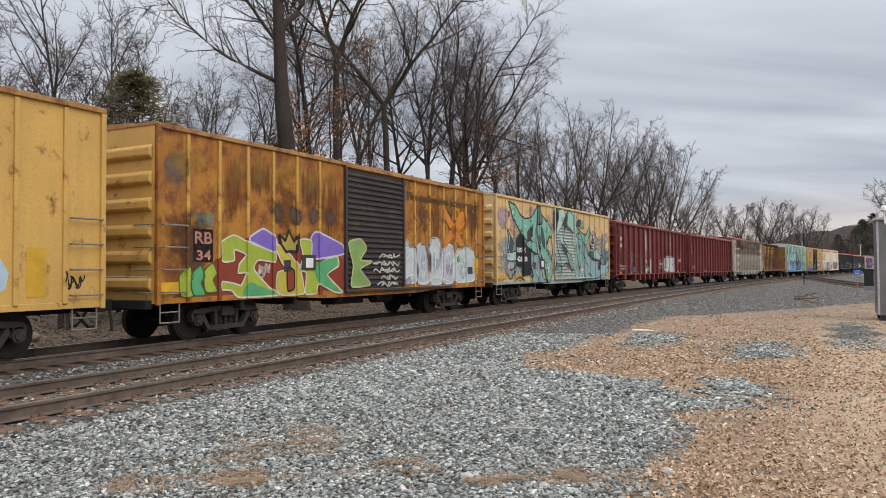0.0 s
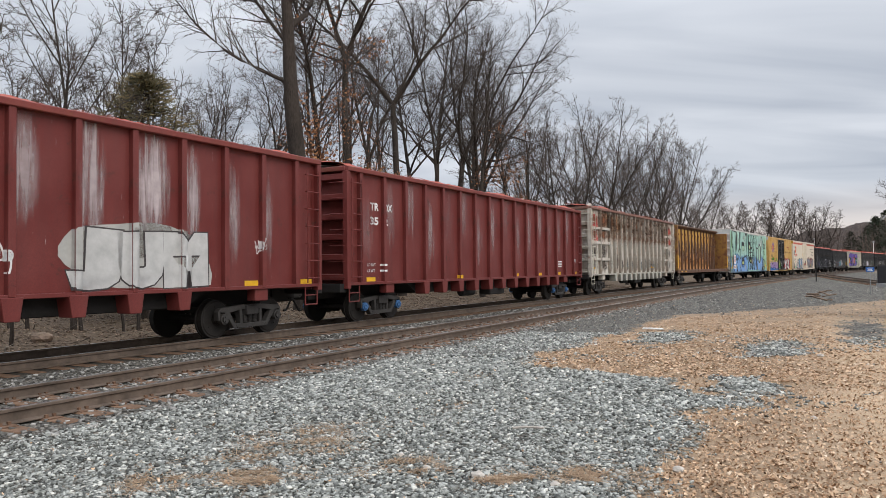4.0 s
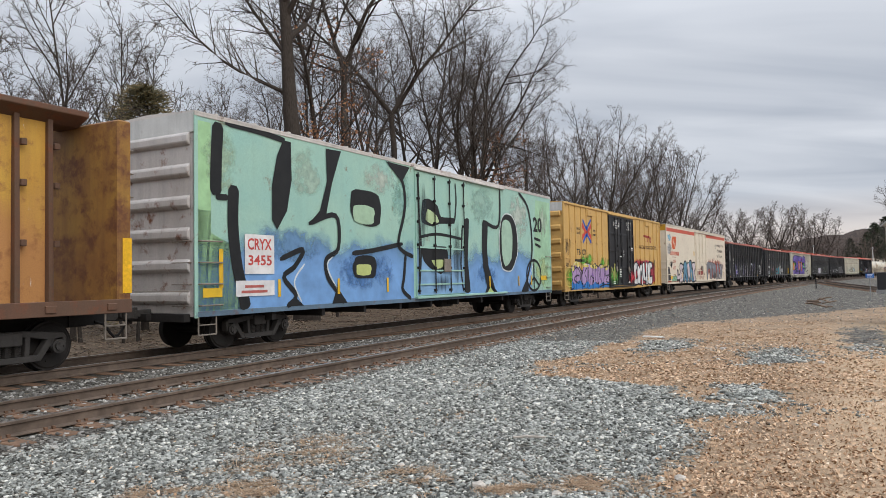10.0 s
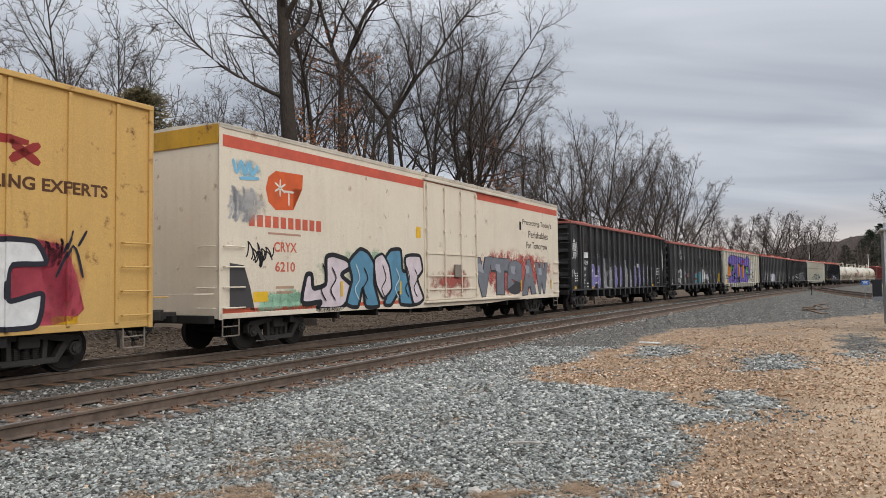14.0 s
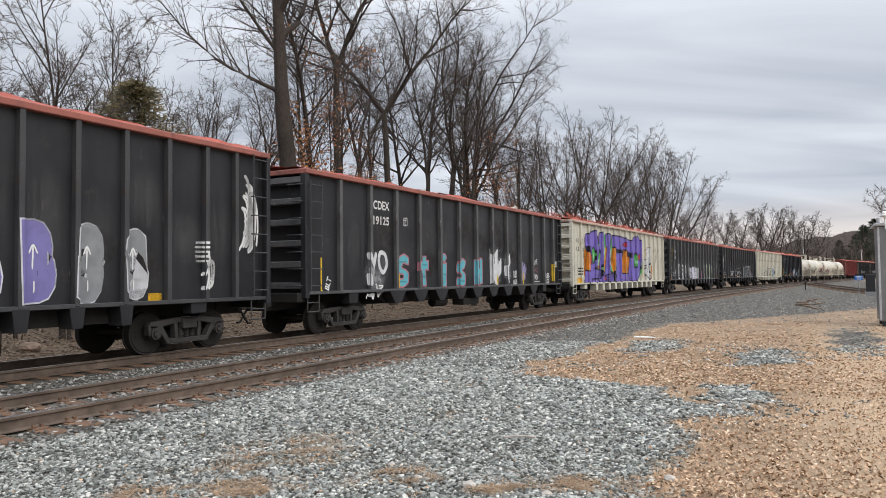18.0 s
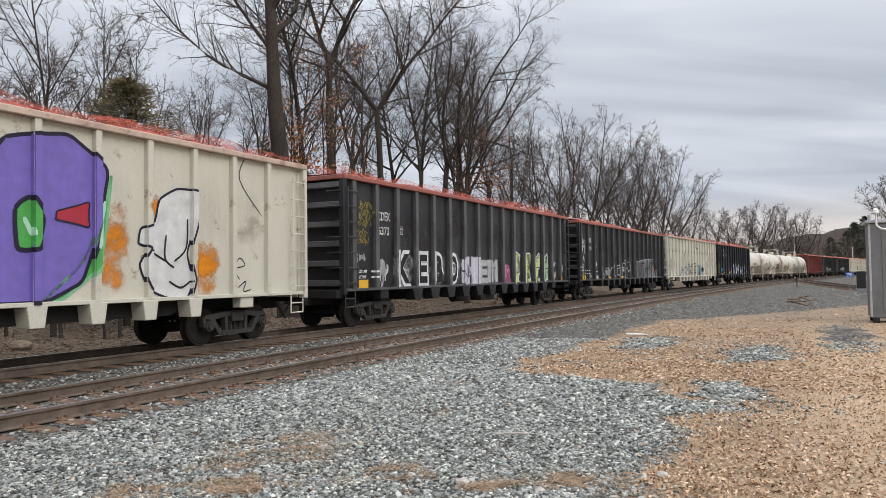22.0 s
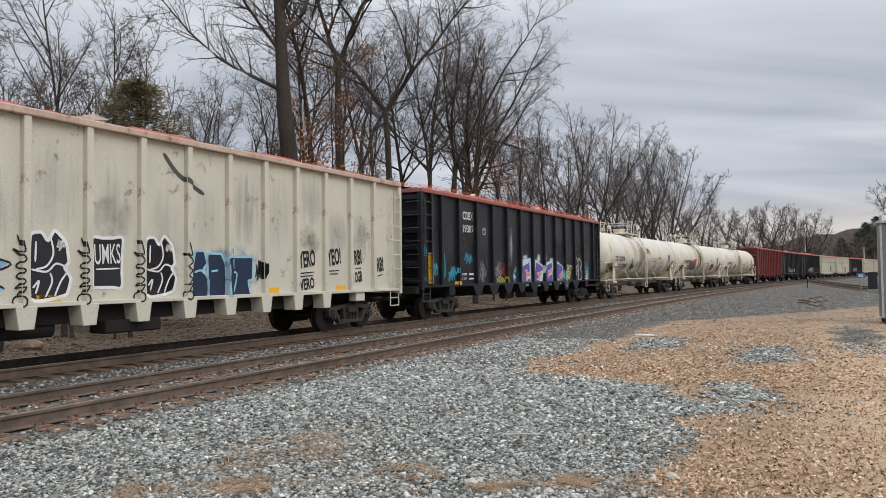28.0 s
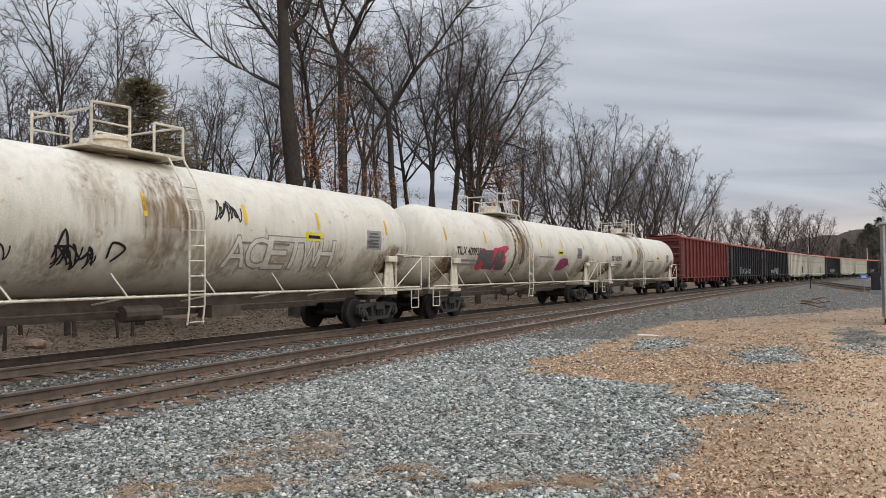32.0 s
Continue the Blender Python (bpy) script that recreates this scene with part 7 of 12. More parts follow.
sd.shape([(10.47, 3.73), (10.97, 4.07), (11.1, 3.67)], AQUA, DARK, 0.04, 7, "graffiti_letter", 0.1)
sd.shape([(9.8, 3.25), (10.41, 2.97), (10.77, 2.28), (11.23, 0.96), (10.49, 0.98), (10.06, 2.16)], (0.26, 0.44, 0.38), DARK, 0.05, 6, "graffiti_letter", 0.3)
sd.shape([(12.85, 2.48), (13.34, 2.66), (14.16, 2.19), (13.8, 2.0), (12.67, 2.1)], (0.34, 0.52, 0.42), DARK, 0.05, 6, "graffiti_letter", 0.1)
sd.shape([(11.74, 2.31), (12.67, 2.51), (12.89, 2.16), (12.35, 2.09)], (0.09, 0.11, 0.11), DARK, 0.04, 7, "letter_shade", 0.2)
sd.shape([(14.5, 3.53), (14.24, 3.01), (14.29, 2.5), (14.79, 2.01), (14.9, 1.75), (15.31, 2.15), (15.73, 2.09), (15.74, 2.55), (14.91, 2.4), (14.59, 2.9)], (0.16, 0.22, 0.24), DARK, 0.06, 6, "graffiti_letter", 0.4)
sd.shape([(14.04, 1.85), (14.78, 1.73), (15.67, 2.02), (15.61, 1.33), (14.07, 0.9)], (0.30, 0.46, 0.44), DARK, 0.04, 5, "graffiti_letter", 0.2)
sd.strokes([[(9.59, 2.46), (9.96, 1.42)], [(10.15, 3.01), (10.49, 1.84), (10.67, 0.98)], [(10.78, 3.27), (11.05, 2.29), (11.83, 1.63)], [(11.34, 2.63), (12.46, 2.04), (14.04, 1.94)], [(11.82, 1.29), (13.1, 0.97), (14.78, 1.24)]], DARK, 0.05, 8, "graffiti_line")
sd.stain(10.31, 0.96, 1.02, 0.88, (0.56, 0.44, 0.46), 1.0, False, 9, "pink_overspray")
sd.stain(13.45, 1.63, 1.08, 0.85, (0.40, 0.30, 0.34), 0.8, False, 5, "pink_overspray")
sd.stain(14.56, 2.69, 1.23, 1.1, (0.52, 0.40, 0.40), 0.8, False, 2, "pink_overspray")
sd.strokes([[(10.77, 1.74), (10.82, 1.3)], [(10.49, 1.5), (11.14, 1.49)]], (0.72, 0.74, 0.72), 0.04, 10, "sparkle")
sd.shape([(12.47, 3.48), (12.79, 3.29), (12.99, 2.92), (12.67, 2.51), (12.08, 2.61), (12.17, 2.92), (12.47, 3.13)], (0.02, 0.02, 0.022), (0.66, 0.64, 0.60), 0.03, 8, "sprayed_blot", 0.4)
sd.strokes([[(12.26, 3.11), (12.47, 3.27), (12.51, 2.98)], [(12.61, 3.22), (12.86, 3.27)], [(12.72, 3.34), (12.72, 2.99)], [(12.25, 2.79), (12.47, 2.86), (12.42, 2.65)], [(12.54, 2.8), (12.76, 2.86), (12.74, 2.67), (12.54, 2.68)]], WHITE, 0.05, 10, "sprayed_tag")
sd.strokes([[(12.39, 3.85), (12.95, 3.6)], [(12.95, 3.9), (12.39, 3.55)]], (0.70, 0.67, 0.62), 0.08, 6, "sprayed_cross")
sd.text("any", 13.75, 3.05, 0.16, (0.25, 0.12, 0.03))
sd.text("road", 13.72, 2.85, 0.16, (0.25, 0.12, 0.03))
sd.panel(13.65, 1.45, 0.4, 0.42, (0.03, 0.03, 0.035), 8, "placard_board")
sd.panel(4.69, 1.52, 0.66, 0.44, (0.07, 0.06, 0.055), 8, "placard_board")
sd.panel(4.92, 1.62, 0.3, 0.27, WHITE, 9, "placard")
sd.panel(3.92, 1.53, 0.36, 0.3, (0.09, 0.06, 0.05), 8, "placard_board")
sd.panel(0.3, 1.06, 0.5, 0.24, (0.72, 0.34, 0.02), 4, "reflector")
reflectors(sd, (2.2, 3.6, 5.0, 8.2, 11.0, 13.0, 15.0), 0.93)

# gondolas
maroon = paint("gondola_maroon", (0.125, 0.020, 0.017), (0.165, 0.038, 0.033), 0.12, (0.07, 0.026, 0.02), 0.5, 0.42, 0.25, chip_col=(0.34, 0.26, 0.26))
maroon_rail = paint("maroon_rail", (0.20, 0.045, 0.035), (0.16, 0.035, 0.03), 0.3)
black = paint("gondola_black", (0.010, 0.0105, 0.012), (0.024, 0.024, 0.026), 0.12, (0.042, 0.034, 0.030), 0.45, 0.42, 0.35, chip_col=(0.17, 0.168, 0.166), run_col=(0.032, 0.032, 0.034), spec=0.3)
scuffed_rib = paint("rib_scuffed_grey", (0.055, 0.055, 0.057), (0.11, 0.108, 0.106), 0.15, (0.05, 0.038, 0.032), 0.5, 0.8, 0.4, chip_col=(0.30, 0.295, 0.29))
ink_black = paint("gondola_blue_black", (0.007, 0.008, 0.011), (0.014, 0.015, 0.019), 0.06, (0.03, 0.026, 0.026), 0.42, 0.3, 0.3, chip_col=(0.13, 0.13, 0.135), run_col=(0.018, 0.018, 0.022), spec=0.3)
black_rib = paint("rib_worn_black", (0.036, 0.036, 0.038), (0.062, 0.061, 0.062), 0.15, (0.05, 0.038, 0.032), 0.5, 0.65, 0.3, chip_col=(0.22, 0.215, 0.21))
black_rail = paint("black_rail_dusted_red", (0.34, 0.115, 0.085), (0.24, 0.085, 0.066), 0.2, (0.14, 0.06, 0.05))
cream = paint("gondola_cream", (0.56, 0.525, 0.43), (0.52, 0.495, 0.415), 0.08, (0.20, 0.12, 0.07), 0.5, 0.18, 0.1, chip_col=(0.2, 0.17, 0.13))
cream_rail = paint("cream_rail", (0.52, 0.40, 0.31), (0.42, 0.30, 0.24), 0.35)
rib_pale = paint("rib_grey_green", (0.43, 0.43, 0.38), (0.33, 0.30, 0.25), 0.35, (0.20, 0.10, 0.055), 0.55, 0.3, 0.9, run_col=(0.20, 0.13, 0.09), run_at=(0.48, 0.7), chip_col=(0.12, 0.08, 0.06))
white_rust = paint("gondola_white_rusty", (0.56, 0.53, 0.48), (0.47, 0.42, 0.35), 0.22, (0.24, 0.11, 0.05), 0.55, 0.3, 0.85, run_col=(0.24, 0.125, 0.065), run_at=(0.50, 0.72), chip_col=(0.12, 0.08, 0.06))
gold = paint("centerbeam_gold", (0.58, 0.35, 0.060), (0.48, 0.25, 0.05), 0.40, (0.27, 0.115, 0.045), 0.55, 0.35, 0.5, run_col=(0.27, 0.13, 0.055), low=(2.2, 3.6, (0.42, 0.20, 0.075)))
gold_dark = paint("centerbeam_rust", (0.115, 0.070, 0.045), (0.13, 0.062, 0.038), 0.4, (0.16, 0.06, 0.03), 0.65)
gold_rust = paint("bulkhead_rust", (0.36, 0.20, 0.040), (0.22, 0.10, 0.032), 0.7, (0.13, 0.05, 0.024), 0.6, streaks=0.6, run_col=(0.15, 0.065, 0.03))

LET_E3 = [(0.0, 0.0), (0.05, 1.0), (0.95, 1.05), (0.9, 0.75), (0.5, 0.7), (0.8, 0.55), (0.5, 0.4), (0.95, 0.3), (0.9, 0.0)]
LET_N3 = [(0.0, 0.0), (0.1, 1.1), (0.45, 0.9), (0.6, 0.5), (0.65, 1.15), (1.0, 1.0), (0.95, 0.0), (0.6, 0.05), (0.4, 0.45), (0.35, 0.0)]
R20 = [0.68 + 1.205 * i for i in range(16)]
car, sd, hf = gondola((44.3, 64.0), "maroon high-sided gondola with scuffed paint, netted load and white graffiti", 4.38, 1.13, maroon, R20, maroon_rail, seed=3, rung=maroon)
for word, x, z in (("TR", 1.26, 3.26), ("OX", 1.98, 3.26), ("35", 1.24, 2.84), ("28", 1.98, 2.84)):
    sd.text(word, x, z, 0.23, WHITE, 0.44, fat=0.035)
plate_mark(sd, 3.3, 2.95)
sd.scribble(1.95, 2.05, 0.45, 0.35, WHITE, 5, 0.03)
weight_data(sd, 1.1, 1.45)
sd.panel(3.28, 1.85, 0.24, 0.24, WHITE, 1, "placard")
sd.blob(0.95, 1.8, 0.75, 0.7, (0.05, 0.02, 0.018), 1, 61)
sd.strokes([[(3.65, 2.55), (3.95, 2.45), (3.75, 1.9), (3.6, 1.4)], [(3.75, 1.95), (4.05, 2.1)], [(4.3, 2.3), (4.55, 2.35), (4.35, 1.95), (4.7, 1.9)], [(4.25, 1.6), (4.2, 1.3), (4.45, 1.45), (4.5, 1.2), (4.75, 1.5)]], (0.05, 0.27, 0.33), 0.12, 1, "sprayed_tag")
sd.scribble(5.55, 1.2, 0.8, 1.2, (0.05, 0.22, 0.26), 8, 0.08, 3)
for x, pts in ((6.75, LET_E3), (7.95, LET_N3)):
    sd.shape([(x + 0.8 * a, 1.18 + 0.9 * z) for a, z in pts], (0.62, 0.60, 0.57), (0.04, 0.03, 0.03), 0.035, 2)
sd.stain(6.6, 1.15, 2.2, 0.6, (0.5, 0.47, 0.45), 0.7, False, 1, "white_overspray")
sd.scribble(8.1, 1.3, 0.5, 0.5, BLACK, 9, 0.03, 1, 2)
sd.scribble(11.0, 1.4, 0.6, 0.8, WHITE, 10, 0.035)
sd.blob(12.4, 1.16, 3.6, 1.35, (0.44, 0.43, 0.40), 1, 64, 0.13)
sd.piece("JUM", 12.6, 1.2, 3.2, 1.15, (0.52, 0.51, 0.49), (0.06, 0.05, 0.05), 12, 2, 0.12, 0.03)
SCUFF = (0.56, 0.47, 0.47)
for x, z, w, h, f in ((6.8, 1.6, 1.0, 3.2, 0.95), (7.9, 1.8, 0.9, 3.0, 0.9), (9.1, 2.4, 0.6, 2.2, 0.35), (11.5, 2.2, 0.6, 2.4, 0.6), (12.7, 1.8, 0.7, 2.9, 0.75), (13.9, 1.8, 1.0, 2.9, 0.9), (15.1, 1.6, 0.6, 3.0, 0.75), (16.4, 1.4, 0.5, 2.8, 0.5), (3.2, 2.6, 0.5, 1.6, 0.25), (17.5, 1.4, 0.5, 2.6, 0.4)):
    sd.stain(x, z, w, h, SCUFF, f, True, 1, "pale_scuff")
sd.scribble(17.3, 1.9, 0.5, 0.4, WHITE, 13, 0.02)
reflectors(sd, (1.05, 3.3, 5.7, 17.0, 19.0), 1.18)

car, sd, hf = gondola((65.1, 84.9), "maroon high-sided gondola with blue bearing caps and netted load", 4.38, 1.12, maroon, R20, maroon_rail, caps="blue_cap", seed=4, rung=maroon)
for word, x, z in (("TR", 1.26, 3.26), ("OX", 1.98, 3.26), ("35", 1.24, 2.84), ("2", 1.98, 2.84)):
    sd.text(word, x, z, 0.23, WHITE, 0.44 if len(word) > 1 else 0.2, fat=0.035)
weight_data(sd, 1.1, 1.45)
for k in range(15):
    sd.stain(0.75 + 1.205 * k, 1.5 + 0.9 * (k % 3) / 2, 0.7, 2.4, SCUFF, 0.15 + 0.3 * (k % 4) / 3, True, 1, "pale_scuff")
sd.bars(16.4, 1.55, 0.85, 0.3, 4, WHITE)
sd.lay("stencil_dot", outline_bm([(math.cos(a * 0.628), math.sin(a * 0.628)) for a in range(10)]), 18.72, 1.78, 0.16, 0.18, WHITE)
reflectors(sd, (1.05, 6.6, 11.6, 14.2, 16.6, 18.9), 1.18)

R5 = [1.72, 3.36] + [4.33 + 1.02 * i for i in range(12)] + [16.75]
car, sd, hf = gondola((86.4, 104.9), "dirty white gondola with rust patches and a red round emblem", 4.74, 1.1, white_rust, R5, paint("rusty_rail", (0.24, 0.12, 0.09), None, 0.6), seed=5, rung=cream, sheet=1.31, rib_w=0.17, rib_mat=rib_pale, foot_mat=rib_pale)
for xa, xb in ((0.1, 1.65), (1.8, 3.3), (15.6, 16.7), (16.8, 18.1)):
    for z in (1.95, 2.85, 3.65):
        bm = bmesh.new()
        box(bm, xa - hf, xb - hf, -1.44, -1.37, z - 0.07, z + 0.07)
        part("cross_rib", bm, white_rust, car, bevel=0.01)
EMB = (0.42, 0.045, 0.04)
sd.lay("emblem", outline_bm([(0.18, 3.6), (0.18, 4.05)] + [(0.86 - 0.68 * math.cos(a * 0.262), 4.05 + 0.42 * math.sin(a * 0.262)) for a in range(1, 12)] + [(1.54, 4.05), (1.54, 3.75), (1.4, 3.6)]), 0, 0, 0, 0, EMB, 1, "red round-topped emblem", keep=True)
for k, (rx, rz) in enumerate(((0.55, 0.34), (0.41, 0.26), (0.27, 0.17))):
    sd.strokes([[(0.86 - rx * math.cos(a * 0.314), 3.95 + rz * math.sin(a * 0.314)) for a in range(11)]], (0.50, 0.14, 0.11), 0.03, 2, "emblem_line")
for i in range(4):
    sd.strokes([[(0.24 + 0.16 * i, 3.56), (0.24 + 0.16 * i, 2.96)]], EMB, 0.135, 1, "emblem_stripe")
    sd.strokes([[(0.86 + 0.14 * i, 3.56), (1.02 + 0.17 * i, 2.96)]], EMB, 0.13, 1, "emblem_stripe")
RUST1, RUST2, SOOT = (0.21, 0.082, 0.038), (0.33, 0.175, 0.095), (0.095, 0.072, 0.056)
rust_rnd = random.Random(55)
for a, b in zip(R5, R5[1:]):
    x, w = a + 0.09, b - a - 0.18
    old = RUST1 if rust_rnd.random() < 0.65 else RUST2
    low_z = rust_rnd.uniform(2.9, 3.5)
    worn = float(np.interp(a, (9.0, 14.5), (1.0, 0.55)))
    sd.stain(x - 0.3 * w, low_z - 0.2, 1.6 * w, 5.1 - low_z, RUST2, 0.8 * worn, False, 1, "rust_bloom")
    sd.stain(x - 0.2 * w, low_z + 0.2, 1.4 * w, 4.7 - low_z, old, 0.75 * worn, False, 2, "rust_bloom")
    sd.stain(x - 0.1 * w, low_z - 0.9, 1.2 * w, 1.8, RUST2, 0.6 * worn, True, 3, "rust_run")
    sd.stain(x + w * rust_rnd.uniform(0.2, 0.6), 3.2, 0.18, 1.4, (0.10, 0.055, 0.035), 0.9, True, 4, "dark_run")
    sd.stain(x, 1.15, w, rust_rnd.uniform(0.9, 1.5), (0.46, 0.48, 0.42) if rust_rnd.random() < 0.6 else (0.34, 0.27, 0.21), 0.7, rust_rnd.random() < 0.5, 2, "grime")
    # runs down the rib, from the rail and up from the sill
    sd.stain(a - 0.085, 2.4, 0.17, 2.3, (0.20, 0.12, 0.08) if rust_rnd.random() < 0.5 else (0.36, 0.36, 0.32), 0.9, True, 3, "rust_run")
    sd.stain(a - 0.085, 1.05, 0.17, 1.3, (0.22, 0.16, 0.11), 0.8, True, 4, "rust_run")
for x, w in ((0.05, 1.65), (1.75, 1.6), (15.6, 1.1), (16.75, 1.35)):
    for z in (1.2, 2.0, 2.9, 3.7):
        sd.stain(x, z + 0.05, w, 0.78, RUST1 if z > 2.5 else SOOT, 0.85 if z > 1.5 else 0.5, z in (2.0, 3.7), 4, "rust_bloom")
sd.panel(2.05, 2.02, 0.85, 0.72, (0.62, 0.59, 0.52), 1, "number_panel")
sd.text("TROX", 2.12, 2.42, 0.28, (0.04, 0.04, 0.04), 0.74, 2)
sd.text("2521", 2.14, 2.08, 0.27, (0.04, 0.04, 0.04), 0.68, 2)
weight_data(sd, 2.0, 1.4, (0.2, 0.18, 0.16))
sd.scribble(0.15, 2.0, 1.3, 0.7, BLACK, 15, 0.04, 3)
sd.scribble(4.6, 1.3, 0.6, 1.1, BLACK, 16, 0.03, 2)
for k, x in enumerate((5.4, 6.45, 7.5, 8.5, 9.55, 10.55, 11.6, 12.6, 13.6)):
    sd.stain(x, 1.15, 0.85, 0.95, ((0.38, 0.20, 0.16), (0.30, 0.38, 0.40), (0.44, 0.42, 0.38))[k % 3], 0.8, False, 4, "faded_spray")
    sd.scribble(x + 0.05, 1.25, 0.8, 0.75, (0.13, 0.125, 0.12), 70 + k, 0.028, 2, 5)
sd.stain(16.8, 3.7, 1.5, 0.75, (0.46, 0.07, 0.04), 1.0, False, 6, "red_spray")
sd.scribble(17.0, 3.85, 0.9, 0.4, (0.46, 0.06, 0.04), 17, 0.08, 2, 7)
sd.stain(16.8, 2.9, 1.5, 0.8, (0.46, 0.07, 0.04), 1.0, False, 6, "red_spray")
sd.scribble(17.0, 3.05, 0.9, 0.4, (0.46, 0.06, 0.04), 18, 0.08, 2, 7)
sd.scribble(17.0, 1.3, 0.8, 0.6, BLACK, 19, 0.03)
reflectors(sd, (0.55, 3.5, 6.4, 9.6, 12.4, 15.8), 1.42, 0.5, 0.10)

centerbeam((106.05, 125.5), "rust-gold centerbeam flatcar with oval-plated centre wall and full bulkheads", gold, gold_dark, gold_rust)

# mint refrigerator car with big letters
mint = paint("reefer_mint", (0.34, 0.52, 0.42), (0.28, 0.48, 0.42), 0.05, (0.2, 0.15, 0.1), 0.5, streaks=0.12)
end_grey = paint("reefer_end", (0.50, 0.47, 0.45), (0.42, 0.38, 0.35), 0.25)
car, sd, hf = boxcar((127.0, 148.1), "mint and blue refrigerator car with huge black-edged letters", 5.16, 0.85, mint, end_grey, paint("reefer_roof", (0.66, 0.62, 0.58), None, 0.15), mint, (9.0, 12.35), (0.98, 4.98), [], "barred", 0.06, 2.5, sill_mat=paint("sill_blue_grey", (0.13, 0.21, 0.29), (0.09, 0.13, 0.17), 0.2), name="refrigerator_car", header=paint("header_white", (0.62, 0.62, 0.6), None, 0.1), roof_rise=0.1)
BLU = (0.12, 0.24, 0.44)
sd.fade(0.03, 0.88, 8.85, 2.2, BLU, 1)
sd.fade(12.42, 0.88, 6.3, 2.1, BLU, 1)
for x, z, w, h, c in ((1.5, 1.9, 3.0, 1.0, (0.16, 0.30, 0.50)), (4.6, 1.2, 3.4, 1.2, (0.10, 0.22, 0.46)), (6.0, 4.0, 2.2, 1.1, (0.56, 0.62, 0.54)), (2.9, 3.6, 1.5, 1.4, (0.44, 0.58, 0.48)), (16.2, 3.0, 2.3, 2.1, (0.56, 0.62, 0.55)), (12.6, 3.4, 2.6, 1.6, (0.36, 0.55, 0.47)), (13.0, 1.2, 2.2, 1.0, (0.11, 0.24, 0.48)), (7.5, 3.0, 1.4, 2.0, (0.30, 0.52, 0.46)), (0.1, 3.4, 1.2, 1.6, (0.42, 0.56, 0.40))):
    sd.stain(x, z, w, h, c, 0.85, False, 2, "soft_shading")
sd.lay("sprayed_band", outline_bm([(0.05, 0.9), (0.05, 5.0), (0.45, 5.0), (0.45, 2.6), (1.2, 2.3), (1.4, 0.9)]), 0, 0, 0, 0, (0.34, 0.56, 0.30), 1, keep=True)
sd.lay("sprayed_band", outline_bm([(19.0, 2.0), (19.3, 4.9), (21.0, 4.9), (21.0, 0.95), (20.2, 0.95)]), 0, 0, 0, 0, (0.34, 0.55, 0.36), 1, keep=True)
sd.stain(19.0, 0.9, 2.0, 1.6, (0.46, 0.58, 0.30), 0.9, False, 3, "lime_overspray")
sd.stain(19.4, 3.2, 1.4, 1.7, (0.48, 0.58, 0.46), 0.8, True, 3, "pale_run")
K1 = (0.012, 0.013, 0.014)
sd.strokes([[(0.66, 5.05), (0.60, 4.22), (0.58, 3.43)], [(1.12, 3.7), (1.09, 2.81), (1.2, 1.93), (1.36, 1.39), (1.48, 0.9)]  ], K1, 0.33, 4, "letter_edge")
sd.strokes([[(0.58, 3.4), (0.95, 3.41)], [(0.87, 5.08), (1.81, 5.06), (2.62, 5.0), (2.84, 4.97)], [(3.73, 2.98), (4.86, 3.26), (4.96, 2.39), (4.43, 2.08), (4.49, 1.61), (4.94, 1.18), (5.19, 0.9)], [(2.63, 2.05), (3.49, 2.31), (3.18, 1.89), (2.77, 1.62), (3.21, 1.16), (2.88, 0.9)], [(7.46, 5.05), (8.27, 4.53), (8.37, 3.69), (7.99, 2.68), (8.22, 2.39), (8.85, 2.22)], [(5.59, 2.26), (6.65, 2.37), (8.23, 2.61)], [(8.39, 2.28), (8.28, 1.58), (8.2, 1.19), (8.68, 0.9)], [(13.95, 3.66), (15.33, 3.55), (15.52, 5.05)], [(17.42, 5.05), (18.34, 4.55), (18.73, 3.61), (18.75, 2.47), (18.22, 1.51), (17.76, 0.9)]], K1, 0.14, 4, "letter_edge")
for pts in ([(2.77, 4.98), (3.06, 4.98), (3.08, 4.04), (2.9, 3.25), (2.54, 2.77), (2.36, 3.0), (2.37, 3.84), (2.55, 4.57)], [(4.46, 5.02), (5.12, 5.04), (4.71, 4.12), (4.44, 3.26), (3.73, 2.98), (4.18, 3.35), (4.49, 4.15)], [(4.89, 1.34), (5.34, 0.9), (4.66, 0.9)], [(3.18, 1.12), (3.51, 0.9), (2.85, 0.9)], [(7.35, 5.06), (8.7, 5.04), (8.22, 4.52)]):
    sd.lay("letter_edge", outline_bm(pts), 0, 0, 0, 0, K1, 5, keep=True)
for pts in ([(12.42, 3.62), (12.78, 3.64), (12.62, 2.2), (12.80, 1.04), (12.42, 1.0), (12.42, 2.2)], [(13.9, 3.62), (14.35, 3.58), (14.25, 2.6), (14.35, 1.95), (14.95, 1.0), (14.3, 1.0), (13.9, 1.9), (13.82, 2.7)], [(14.4, 1.35), (15.2, 0.9), (14.0, 0.9)], [(18.22, 1.5), (17.5, 0.9), (18.3, 0.9)]):
    sd.shape(pts, K1, None, 0, 5, "letter_edge", 0.3)
sd.shape([(14.45, 1.15), (14.85, 0.92), (14.2, 0.92)], (0.44, 0.55, 0.22), None, 0, 7, "letter_counter", 0.0)
WHT = (0.62, 0.66, 0.66)
sd.strokes([[(3.55, 1.95), (3.15, 1.5), (3.42, 1.0)], [(4.97, 2.3), (4.47, 1.93), (4.87, 1.3)], [(18.95, 2.2), (18.05, 1.0)], [(14.47, 1.52), (14.12, 1.0)]], WHT, 0.05, 4, "letter_shine")
sd.blob(5.52, 3.05, 1.53, 1.03, K1, 5, 83, 0.06, "letter_counter")
